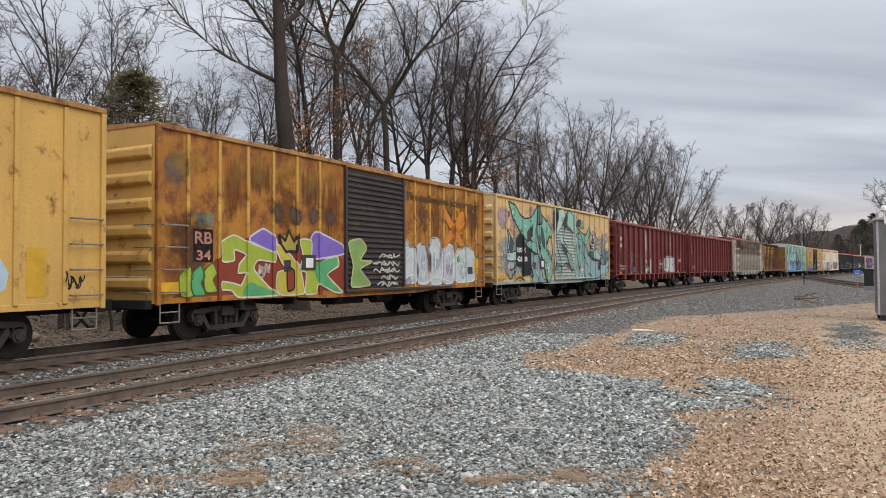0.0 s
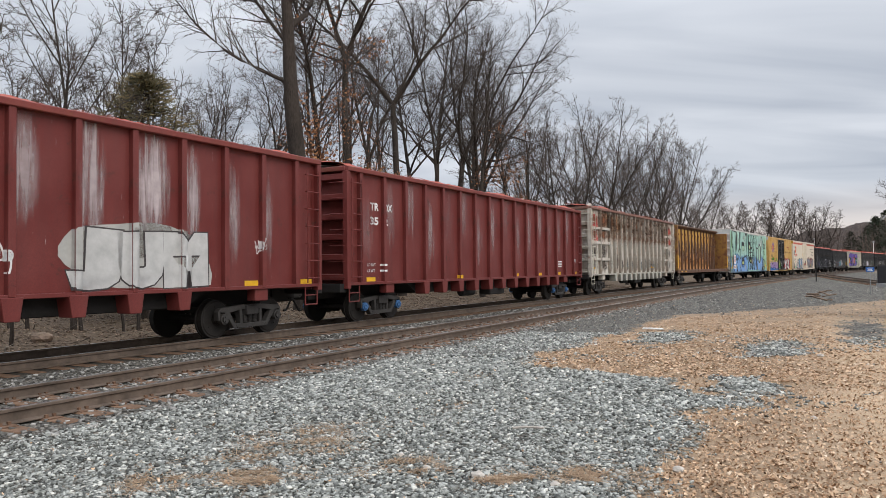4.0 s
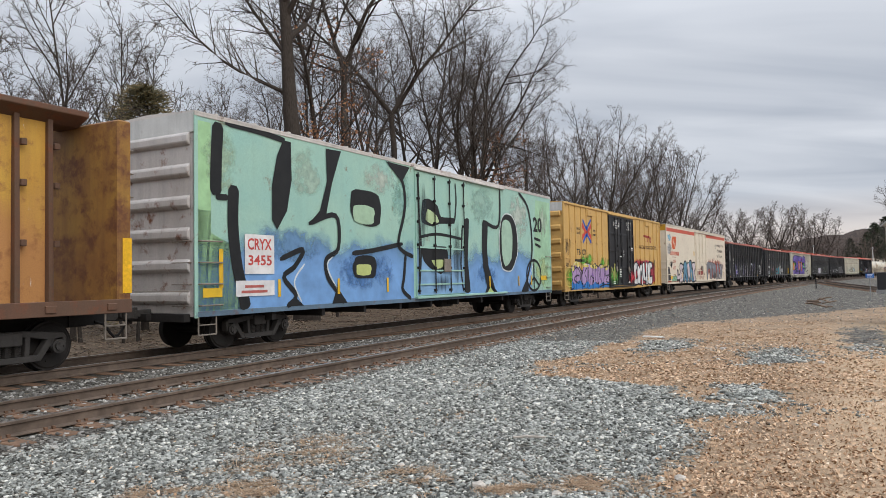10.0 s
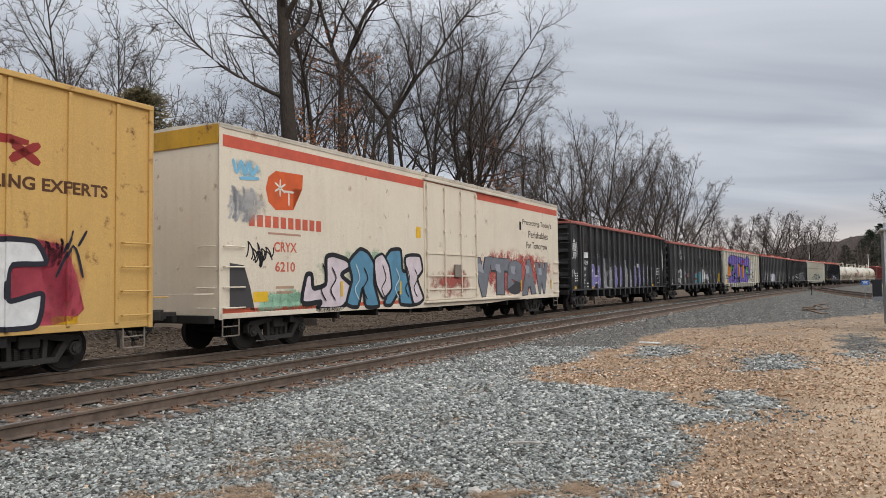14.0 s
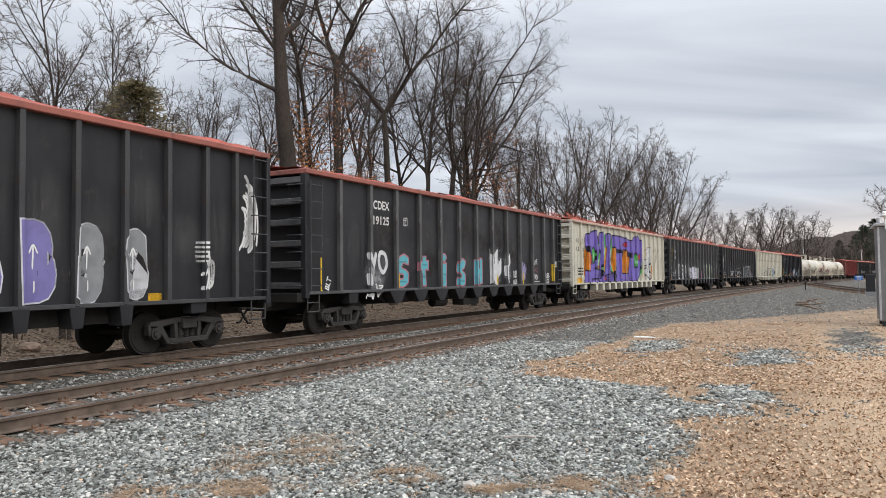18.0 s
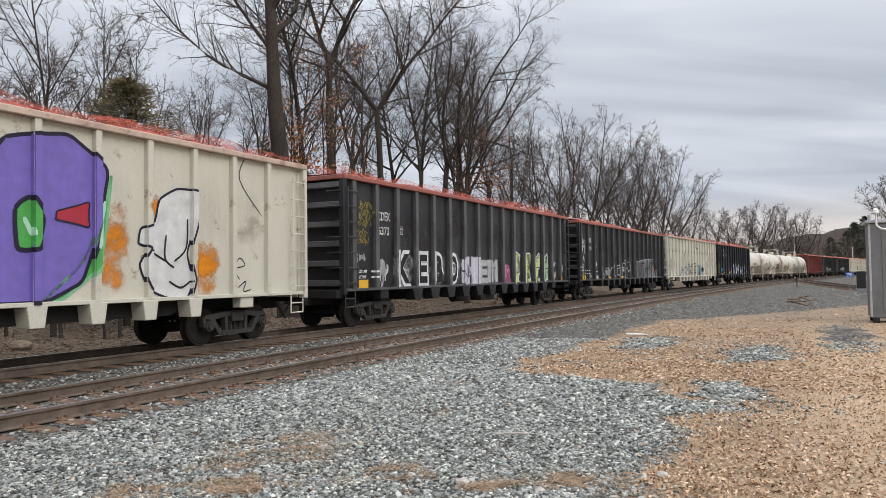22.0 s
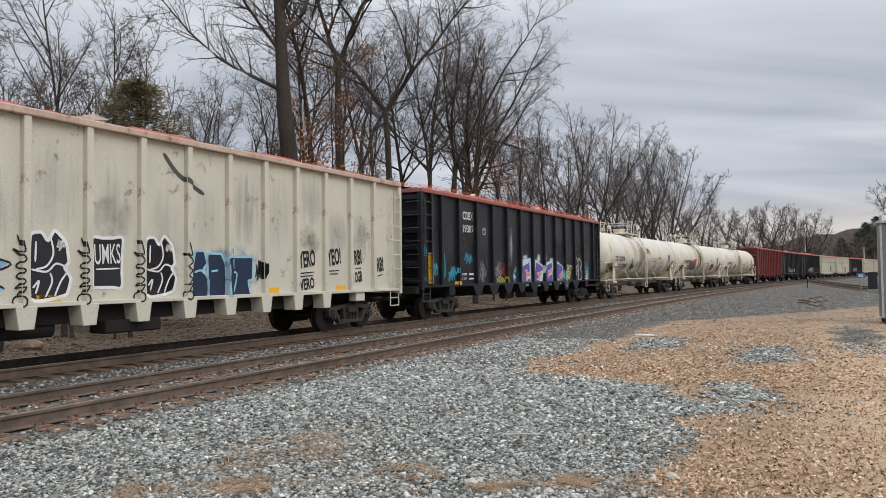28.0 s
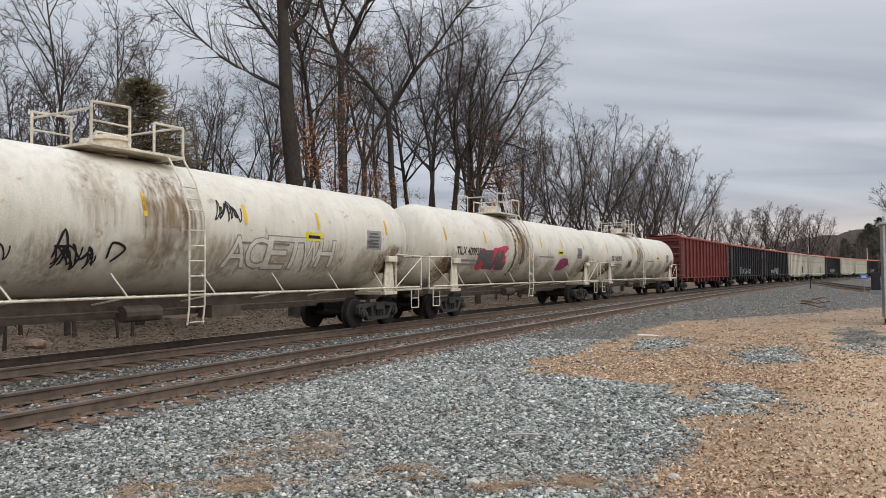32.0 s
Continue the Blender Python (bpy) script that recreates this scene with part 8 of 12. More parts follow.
sd.blob(5.63, 3.10, 1.08, 0.55, (0.36, 0.52, 0.36), 6, 84, 0.06, "letter_counter")
sd.blob(5.59, 1.56, 1.19, 0.66, K1, 5, 85, 0.06, "letter_counter")
sd.blob(5.77, 1.64, 0.74, 0.32, (0.50, 0.56, 0.20), 6, 86, 0.06, "letter_counter")
sd.shape([(15.54, 3.71), (15.95, 4.05), (16.6, 4.03), (17.04, 3.66), (17.2, 3.0), (17.13, 2.43), (16.51, 1.79), (15.62, 1.89), (15.36, 2.82)], K1, WHT, 0.05, 5, "letter_counter", 0.8)
sd.shape([(15.62, 3.6), (16.0, 3.83), (16.45, 3.72), (16.66, 3.2), (16.52, 2.27), (15.9, 1.95), (15.6, 2.5)], (0.36, 0.52, 0.40), None, 0, 7, "letter_counter", 0.8)
sd.fade(9.05, 0.99, 3.25, 2.0, (0.15, 0.27, 0.42), 9)
sd.shape([(9.35, 3.35), (9.42, 4.05), (9.87, 4.15), (10.43, 3.95), (10.65, 3.6), (11.55, 3.62), (11.6, 3.42), (10.6, 3.36), (10.05, 3.24)], K1, None, 0, 10, "letter_counter", 0.5)
sd.shape([(9.6, 3.45), (9.75, 3.8), (10.3, 3.65), (10.5, 3.42), (10.0, 3.32)], (0.42, 0.54, 0.30), None, 0, 11, "letter_counter", 0.5)
sd.shape([(9.35, 2.5), (10.98, 2.6), (11.1, 1.95), (10.58, 1.66), (9.85, 1.86), (9.45, 2.1)], K1, None, 0, 10, "letter_counter", 0.5)
sd.shape([(9.95, 2.12), (10.75, 2.15), (10.7, 1.9), (10.3, 1.84)], (0.44, 0.52, 0.22), None, 0, 11, "letter_counter", 0.4)
sd.strokes([[(11.62, 3.5), (11.75, 4.2), (11.7, 4.85)], [(9.2, 2.85), (10.4, 3.0), (12.2, 2.9)], [(9.15, 4.9), (9.2, 3.6), (9.3, 2.5), (9.15, 1.1)], [(12.2, 3.4), (12.05, 2.0), (12.2, 1.05)]], K1, 0.10, 10, "letter_edge")
for x, z, w, h in ((9.1, 2.4, 0.7, 2.3), (11.4, 1.1, 0.8, 2.6), (9.9, 1.0, 1.6, 0.7)):
    sd.stain(x, z, w, h, (0.05, 0.07, 0.08), 0.7, True, 12, "grime_run")
sd.text("20", 18.98, 3.48, 0.66, K1, 1.0, 4, 0.03, "graffiti_numeral")
sd.strokes([[(19.05, 3.2), (19.8, 3.12)], [(19.15, 2.95), (19.8, 2.84)]], K1, 0.12, 4)
sd.strokes([[(18.95 + 0.82 * math.cos(a * 0.5236), 1.58 + 0.66 * math.sin(a * 0.5236)) for a in range(13)], [(18.95, 0.92), (18.95, 2.24)], [(18.95, 1.5), (18.35, 1.12)], [(18.95, 1.5), (19.55, 1.12)]], K1, 0.11, 5, "peace_sign")
sd.panel(19.72, 1.36, 0.7, 0.2, (0.72, 0.46, 0.03), 7, "yellow_sign")
sd.panel(1.44, 1.70, 0.98, 0.92, (0.72, 0.70, 0.68), 6, "number_panel", "white number panel")
sd.text("CRYX", 1.53, 2.26, 0.27, (0.50, 0.07, 0.06), 0.80, 7)
sd.text("3455", 1.55, 1.90, 0.24, (0.50, 0.07, 0.06), 0.78, 7)
sd.panel(1.16, 1.19, 1.26, 0.36, (0.70, 0.68, 0.67), 6, "data_panel")
sd.bars(1.25, 1.24, 1.0, 0.24, 2, (0.45, 0.12, 0.1), 7)
sd.panel(0.20, 1.20, 0.55, 0.2, (0.72, 0.46, 0.03), 6, "yellow_sign")
for x in (2.55, 4.9, 7.3, 14.4, 17.2, 18.6):
    sd.panel(x, 1.15, 0.10, 0.42, (0.70, 0.42, 0.03), 6, "reflector")
sd.panel(0.66, 1.4, 0.12, 0.85, (0.70, 0.42, 0.03), 6, "reflector")

# tan boxcar with black double doors
car, sd, hf = boxcar((149.75, 168.45), "tan-yellow boxcar with black double doors and purple, blue and white graffiti", 5.12, 0.82, tan, tan, tan, door_black, (7.0, 11.9), (0.92, 4.95), [0.85, 1.67, 2.5, 3.35, 4.2, 5.0, 5.9, 12.6, 13.6, 14.7, 15.8, 16.9, 17.9], "double", 0.12, 2.6, rib_w=0.08, header=paint("header_pale", (0.62, 0.62, 0.6), None, 0.1), grab=tan, roof_rise=0.1)
sd.text("next", 1.90, 3.86, 0.15, BLACK, 0.46)
sd.text("load", 1.92, 3.64, 0.16, BLACK, 0.42)
sd.text("any", 4.42, 3.84, 0.14, BLACK, 0.36)
sd.text("road", 4.38, 3.64, 0.15, BLACK, 0.46)
RD, BL = (0.58, 0.07, 0.05), (0.03, 0.09, 0.42)
for pts in ([(2.69, 4.30), (2.69, 3.98), (3.10, 3.80), (2.69, 3.62), (2.69, 3.34), (3.38, 3.80)], [(4.13, 4.30), (4.13, 4.02), (3.74, 3.84), (4.13, 3.66), (4.13, 3.38), (3.44, 3.84)]):
    sd.lay("cross_emblem", outline_bm(pts), 0, 0, 0, 0, RD, 1, "red and blue cross emblem", keep=True)
sd.strokes([[(2.80, 4.42), (3.15, 4.12), (3.38, 3.92), (3.40, 3.72), (3.15, 3.52), (2.80, 3.22)], [(4.10, 4.48), (3.70, 4.20), (3.46, 3.94), (3.44, 3.74), (3.68, 3.52), (4.10, 3.26)]], BL, 0.17, 2, "cross_emblem")
sd.text("TB", 1.83, 2.58, 0.31, BLACK, 0.58, fat=0.03)
sd.text("OX", 2.64, 2.58, 0.31, BLACK, 0.62, fat=0.03)
sd.bars(1.3, 2.16, 1.95, 0.30, 1, (0.04, 0.03, 0.02))
for x, z, w, h in ((3.42, 4.66, 0.78, 0.33), (14.85, 4.72, 0.8, 0.3)):
    bm = bmesh.new()
    box(bm, x - hf, x + w - hf, -1.50, -1.43, z, z + h)
    part("side_box", bm, tan, car, "painted box by the eave", bevel=0.01)
sd.stain(0.1, 0.8, 1.8, 1.3, (0.16, 0.45, 0.05), 1.0, False, 1, "green_overspray")
for x, z in ((3.0, 1.95), (2.2, 1.9), (5.2, 1.85), (6.6, 1.8)):
    sd.stain(x, z, 1.4, 0.75, (0.18, 0.48, 0.08), 1.0, False, 1, "green_overspray")
INK, MAUVE, LEMON, AZURE = (0.02, 0.02, 0.03), (0.43, 0.29, 0.50), (0.72, 0.60, 0.16), (0.035, 0.20, 0.55)
TOP = [(0.95, 1.5), (1.0, 2.05), (1.45, 2.0), (1.7, 2.33), (2.1, 2.05), (2.55, 1.75), (3.1, 2.25), (3.7, 2.2), (4.2, 2.08), (4.65, 2.2), (5.1, 2.0), (5.6, 2.2), (6.2, 2.0), (6.7, 2.05), (7.15, 2.25), (7.4, 1.9), (7.1, 1.45)]
sd.lay("graffiti_outline", outline_bm([(0.8, 0.82)] + TOP + [(7.55, 1.1), (7.95, 0.82)]), 0, 0, 0, 0, INK, 1, keep=True)
sd.lay("graffiti_fill", outline_bm([(1.0, 0.82), (1.15, 1.6)] + [(x, z - 0.09) for x, z in TOP[1:-1]] + [(7.0, 1.4), (7.4, 1.05), (7.65, 0.82)]), 0, 0, 0, 0, MAUVE, 2, keep=True)
sd.lay("graffiti_fill", outline_bm([(1.0, 0.82), (1.05, 1.25), (1.5, 1.12), (2.2, 1.3), (2.7, 1.05), (3.3, 1.22), (3.9, 1.0), (4.6, 1.18), (5.2, 1.0), (5.9, 1.15), (6.4, 1.02), (7.1, 1.2), (7.4, 1.05), (7.65, 0.82)]), 0, 0, 0, 0, AZURE, 3, keep=True)
for k, (x, z, w, h) in enumerate(((1.35, 1.95, 0.8, 0.30), (1.1, 1.75, 0.35, 0.25), (2.75, 1.95, 0.8, 0.22), (3.75, 1.9, 0.5, 0.2), (4.35, 1.85, 0.6, 0.26), (5.35, 1.9, 0.55, 0.2), (6.3, 1.78, 0.5, 0.2), (6.9, 1.85, 0.4, 0.28))):
    sd.blob(x, z, w, h, LEMON, 3, 480 + k, 0.3, "graffiti_fill")
for k in range(9):
    sd.blob(1.3 + 0.68 * k, 1.25 + 0.25 * (k % 3), 0.16, 0.15, (0.26, 0.13, 0.42), 4, 490 + k, 0.2, "sprayed_dot")
sd.strokes([[(1.2, 1.7), (1.75, 1.95), (2.3, 1.6), (2.0, 1.15), (1.35, 1.35), (1.75, 1.55), (2.1, 1.5)], [(2.5, 1.75), (2.35, 1.3), (2.7, 0.95), (3.2, 1.3), (2.9, 1.65), (3.3, 1.95)], [(3.45, 2.1), (3.35, 1.5), (3.6, 0.95), (3.85, 1.5), (4.3, 1.3)], [(4.15, 2.05), (4.3, 1.6), (4.05, 1.0)], [(4.7, 2.1), (4.55, 1.5), (4.85, 1.05), (5.25, 1.5), (5.1, 1.95)], [(5.6, 2.1), (5.5, 1.5), (5.75, 1.05), (6.1, 1.4), (6.15, 1.95)], [(6.45, 1.95), (6.35, 1.5), (6.9, 1.55), (6.4, 1.2), (7.2, 1.1)], [(0.85, 0.85), (1.3, 0.95), (1.05, 1.4)], [(5.3, 0.9), (6.3, 1.02), (7.5, 0.92)]], INK, 0.065, 5, "graffiti_line")
sd.strokes([[(1.1, 1.95), (1.65, 2.2), (2.05, 1.95)], [(2.9, 2.1), (3.6, 2.1)], [(5.4, 2.05), (5.75, 2.0)], [(6.95, 2.12), (7.2, 2.0)]], (0.70, 0.68, 0.62), 0.03, 6, "graffiti_line")
sd.stain(7.0, 0.8, 2.0, 1.2, (0.12, 0.42, 0.08), 1.0, False, 22, "green_overspray")
sd.scribble(7.2, 1.1, 1.2, 1.1, (0.55, 0.52, 0.16), 94, 0.05, 2, 23)
sd.stain(10.5, 0.9, 1.8, 1.0, (0.50, 0.04, 0.06), 1.0, False, 22, "red_overspray")
sd.shape([(12.01, 2.26), (12.6, 2.42), (13.74, 2.39), (15.0, 2.47), (16.8, 2.3), (17.23, 1.15), (16.65, 0.9), (13.72, 0.9), (11.83, 0.9)], (0.52, 0.08, 0.11), None, 0, 1, "graffiti_ground", 0.4)
sd.shape([(11.83, 1.05), (12.59, 0.97), (13.72, 0.93), (15.21, 0.94), (16.3, 1.17), (16.27, 0.9), (14.54, 0.9), (11.87, 0.9)], (0.70, 0.69, 0.67), INK, 0.05, 2, "graffiti_letter", 0.3)
sd.shape([(11.9, 1.72), (12.11, 2.17), (12.6, 2.32), (12.91, 2.17), (12.63, 1.86), (12.42, 1.7), (12.45, 1.28), (12.81, 1.39), (12.81, 0.99), (12.33, 0.9), (11.9, 1.16)], (0.72, 0.71, 0.69), INK, 0.09, 4, "graffiti_letter", 0.6)
sd.shape([(12.86, 0.99), (12.78, 1.81), (13.06, 2.13), (13.34, 1.94), (13.58, 2.21), (13.94, 2.06), (14.04, 0.9), (13.68, 0.9), (13.57, 1.72), (13.41, 0.92), (13.18, 0.93)], (0.72, 0.71, 0.69), INK, 0.09, 4, "graffiti_letter", 0.6)
sd.shape([(14.04, 2.19), (14.5, 2.29), (14.6, 1.36), (14.89, 2.3), (15.27, 2.22), (15.2, 0.9), (14.65, 0.9), (14.72, 1.08), (14.17, 1.22)], (0.72, 0.71, 0.69), INK, 0.09, 4, "graffiti_letter", 0.6)
sd.shape([(15.22, 1.85), (15.57, 2.32), (16.27, 2.33), (16.47, 1.97), (15.87, 1.91), (15.82, 1.34), (16.41, 1.44), (16.3, 0.9), (15.43, 0.9), (15.21, 1.2)], (0.72, 0.71, 0.69), INK, 0.09, 4, "graffiti_letter", 0.6)
sd.strokes([[(12.38, 1.63), (12.42, 1.26)], [(15.35, 1.59), (15.37, 1.13)]], (0.66, 0.40, 0.05), 0.06, 7, "reflector")
sd.strokes([[(16.8, 2.14), (16.99, 2.56)], [(16.66, 1.72), (16.99, 2.28), (17.19, 1.72)], [(17.09, 2.28), (17.26, 2.57)]], INK, 0.05, 5, "sprayed_tag")
sd.stain(15.5, 0.9, 1.8, 1.6, (0.55, 0.05, 0.09), 1.0, False, 1, "red_overspray")
sd.stain(11.9, 1.7, 3.0, 0.9, (0.55, 0.06, 0.08), 1.0, False, 1, "red_overspray")
sd.scribble(16.3, 1.9, 0.5, 0.5, BLACK, 25, 0.04, 2)
sd.strokes([[(14.5, 4.05), (16.15, 4.0)], [(14.85, 4.0), (14.85, 3.66)], [(15.45, 4.0), (15.45, 3.66)], [(15.8, 4.0), (16.35, 3.66)], [(16.35, 4.0), (15.8, 3.66)]], (0.30, 0.03, 0.025), 0.15, 1, "emblem_bar")
sd.text("RAILCAR POOLING EXPERTS", 13.35, 3.2, 0.23, (0.10, 0.04, 0.015), 4.35, fat=0.03)
for x, z, words in ((7.75, 4.62, ("IMPORTANT", "CLOSE THIS DOOR", "BEFORE CLOSING", "MAIN DOOR")), (10.2, 4.62, ("CLOSE AND LOCK", "BOTH DOORS", "BEFORE", "MOVING CAR"))):
    for i, wd in enumerate(words):
        w = 0.078 * len(wd)
        sd.text(wd, x + 0.55 - w / 2, z - 0.135 * i, 0.095, WHITE, w, 26)
for x, z, w, h in ((8.8, 2.55, 0.5, 0.12), (8.8, 1.4, 0.35, 0.5), (9.55, 2.6, 0.2, 0.4), (11.1, 3.0, 0.6, 0.2), (10.8, 1.4, 0.3, 0.55), (7.5, 1.0, 0.6, 0.2), (10.4, 1.0, 0.5, 0.18)):
    sd.bars(x, z, w, h, max(1, int(h / 0.1)), WHITE, 26)
sd.scribble(0.1, 2.55, 0.75, 0.85, (0.14, 0.09, 0.04), 27, 0.025, 3)
sd.text("ASF", 0.28, 1.95, 0.22, BLACK, 0.4)
reflectors(sd, (1.0, 3.3, 5.6, 9.3, 16.6), 0.9, 0.5, 0.14)

# cream refrigerator car with a red band
reefer = paint("reefer_cream", (0.70, 0.62, 0.49), (0.66, 0.57, 0.45), 0.03, (0.3, 0.2, 0.12), 0.45, streaks=0.12)
car, sd, hf = boxcar((170.2, 191.9), "cream refrigerator car with red band, snowflake emblem and blue graffiti", 5.14, 0.86, reefer, reefer, cream_roof, reefer, (8.95, 12.8), (0.98, 4.9), [], "plug", 0.12, 2.6, name="refrigerator_car", end_ribs=False, header=paint("header_amber", (0.55, 0.30, 0.02), None, 0.15), grab=reefer, roof_rise=0.1)
sd.panel(0.02, 4.66, 21.6, 0.27, (0.55, 0.10, 0.06), 1, "red_band", "faded red band")
sd.panel(0.02, 0.86, 8.8, 0.16, (0.50, 0.10, 0.05), 1, "red_band")
sd.lay("emblem", outline_bm([(0.35, 0), (0.65, 0.02), (1.0, 0.05), (1.0, 0.6), (1.35, 0.62), (1.38, 1.0), (0.35, 0.98), (0.1, 0.8), (0.0, 0.5), (0.1, 0.18)]), 1.47, 3.36, 1.38, 0.98, (0.62, 0.11, 0.03), 1, "orange-red emblem with a snowflake")
sd.strokes([[(1.98 + 0.22 * math.cos(a), 3.92 + 0.22 * math.sin(a)), (1.98 - 0.22 * math.cos(a), 3.92 - 0.22 * math.sin(a))] for a in (0.5, 1.55, 2.6)] + [[(2.3, 3.5), (2.3, 3.85)], [(2.1, 3.85), (2.5, 3.85)]], (0.72, 0.66, 0.55), 0.05, 2, "snowflake")
for i in range(10):
    sd.panel(0.9 + i * 0.275, 2.92, 0.2, 0.28, (0.58, 0.12, 0.07), 1, "brand_block")
sd.bars(1.2, 2.74, 1.9, 0.1, 1, (0.45, 0.25, 0.18))
sd.text("CRYX", 1.76, 2.34, 0.25, (0.56, 0.13, 0.08), 0.84)
sd.text("6210", 1.80, 1.86, 0.25, (0.56, 0.13, 0.08), 0.73)
sd.bars(1.7, 1.3, 0.9, 0.25, 2, (0.45, 0.3, 0.2))
sd.stain(0.3, 3.95, 1.1, 0.55, (0.34, 0.56, 0.66), 1.0, False, 1, "blue_overspray")
sd.strokes([[(0.4, 4.42), (0.52, 4.12), (0.66, 4.4), (0.78, 4.12), (0.9, 4.38), (1.02, 4.12), (1.2, 4.36)], [(0.6, 4.0), (1.25, 4.06)]], (0.20, 0.46, 0.64), 0.08, 2, "sprayed_tag")
sd.scribble(0.15, 3.0, 1.3, 0.8, (0.46, 0.45, 0.45), 31, 0.07, 3)
sd.stain(0.15, 2.9, 1.4, 0.95, (0.50, 0.49, 0.48), 0.7, False, 2, "grey_overspray")
sd.scribble(0.8, 1.9, 1.0, 0.7, BLACK, 32, 0.04, 3)
sd.blob(1.2, 0.9, 1.6, 0.45, (0.36, 0.60, 0.42), 1, 103, 0.3)
sd.stain(3.0, 1.3, 5.8, 1.3, (0.36, 0.58, 0.40), 0.9, False, 1, "green_overspray")
sd.stain(1.1, 0.88, 2.8, 0.6, (0.30, 0.56, 0.38), 1.0, False, 1, "green_overspray")
INKY, BLUSH, PETROL = (0.015, 0.015, 0.018), (0.64, 0.55, 0.57), (0.10, 0.25, 0.36)
sd.shape([(2.78, 1.07), (2.96, 1.77), (3.17, 1.79), (3.25, 1.45), (3.75, 1.56), (3.78, 2.24), (4.1, 2.33), (4.68, 2.22), (4.92, 2.02), (4.45, 1.79), (5.05, 1.4), (4.45, 0.9), (3.41, 0.9), (3.54, 1.08)], BLUSH, INKY, 0.13, 2)
sd.shape([(4.79, 2.16), (5.31, 2.53), (5.72, 2.44), (6.03, 2.12), (6.02, 1.54), (6.27, 0.9), (5.6, 0.9), (5.44, 1.42), (5.2, 0.9), (4.67, 1.0), (4.92, 1.67)], PETROL, INKY, 0.11, 4)
sd.shape([(6.57, 2.2), (6.91, 2.55), (7.49, 2.57), (7.61, 1.94), (8.22, 1.88), (8.39, 0.9), (7.47, 0.9), (7.36, 1.26), (6.93, 0.9), (6.55, 0.94), (6.85, 1.53)], PETROL, INKY, 0.11, 4)
sd.shape([(7.73, 2.37), (8.62, 2.42), (8.8, 1.96), (8.48, 1.66), (8.85, 1.07), (8.6, 0.9), (8.21, 0.9), (7.9, 1.67)], BLUSH, INKY, 0.11, 6)
sd.shape([(6.03, 2.25), (6.46, 2.42), (6.81, 2.07), (6.94, 1.4), (6.49, 1.11), (6.11, 1.54)], BLUSH, INKY, 0.08, 6)
for k, x in enumerate((3.6, 4.0, 5.1, 5.5, 6.45, 7.2, 7.8, 8.3)):
    sd.strokes([[(x, 2.1 - 0.1 * (k % 2)), (x + 0.18, 1.7), (x - 0.05, 1.4), (x + 0.15, 1.1)]], INKY if k not in (2, 5) else (0.40, 0.52, 0.58), 0.045, 8, "graffiti_line")
sd.stain(11.6, 0.9, 9.8, 2.1, (0.52, 0.10, 0.09), 1.0, False, 1, "red_overspray")
sd.stain(12.2, 1.0, 8.6, 1.8, (0.52, 0.12, 0.10), 1.0, False, 2, "red_overspray")
sd.piece("VTSAW", 12.6, 0.98, 7.7, 1.5, (0.17, 0.18, 0.20), (0.05, 0.05, 0.055), 34, 3, 0.10, 0.05, (0.30, 0.31, 0.34))
sd.stain(9.0, 0.95, 3.6, 1.2, (0.40, 0.10, 0.08), 0.9, False, 12, "red_overspray")
for word, x, z, w in (("Protecting Today's", 17.35, 3.94, 3.5), ("Perishables", 18.0, 3.46, 2.35), ("For Tomorrow", 17.75, 2.98, 2.5)):
    sd.text(word, x, z, 0.3, (0.10, 0.07, 0.055), w, fat=0.015)
sd.panel(17.0, 3.75, 0.2, 0.35, BLACK)
sd.panel(8.45, 3.0, 0.3, 0.36, (0.72, 0.42, 0.03), 1, "yellow_sign")
sd.panel(1.05, 1.15, 0.5, 0.24, (0.75, 0.46, 0.03), 2, "yellow_sign")
sd.lay("dark_patch", outline_bm([(0.3, 1.05), (0.3, 2.05), (0.75, 2.0), (0.95, 1.5), (1.1, 0.95)]), 0, 0, 0, 0, (0.06, 0.055, 0.055), 1, keep=True)
for x in (4.4, 7.4, 10.6, 17.0, 20.6):
    sd.panel(x, 1.2, 0.10, 0.42, (0.70, 0.42, 0.03), 6, "reflector")

# black gondola with pale block letters
R10 = [1.52, 1.87, 3.1, 4.12, 5.15] + [6.2 + 1.045 * i for i in range(12)] + [18.6]
car, sd, hf = gondola((193.6, 213.3), "black high-sided gondola with lilac and grey block graffiti and netted load", 4.55, 1.08, black, R10, black_rail, seed=6, rib_w=0.11, rib_mat=black_rib, rung=black_rib)
sd.panel(2.0, 2.76, 0.88, 0.30, WHITE, 1, "number_panel")
sd.text("206264", 2.0, 2.40, 0.23, WHITE, 0.86)
for i, z in enumerate((2.05, 1.72, 1.45)):
    sd.scribble(2.0, z, 0.6 - 0.1 * i, 0.25, WHITE, 110 + i, 0.035)
weight_data(sd, 2.0, 1.2)
sd.scribble(0.3, 2.6, 0.8, 1.3, WHITE, 36, 0.05, 3)
sd.scribble(0.35, 1.65, 0.4, 0.5, WHITE, 37, 0.06)
sd.bars(0.75, 1.5, 0.55, 0.5, 4, WHITE)
plate_mark(sd, 4.35, 2.75)
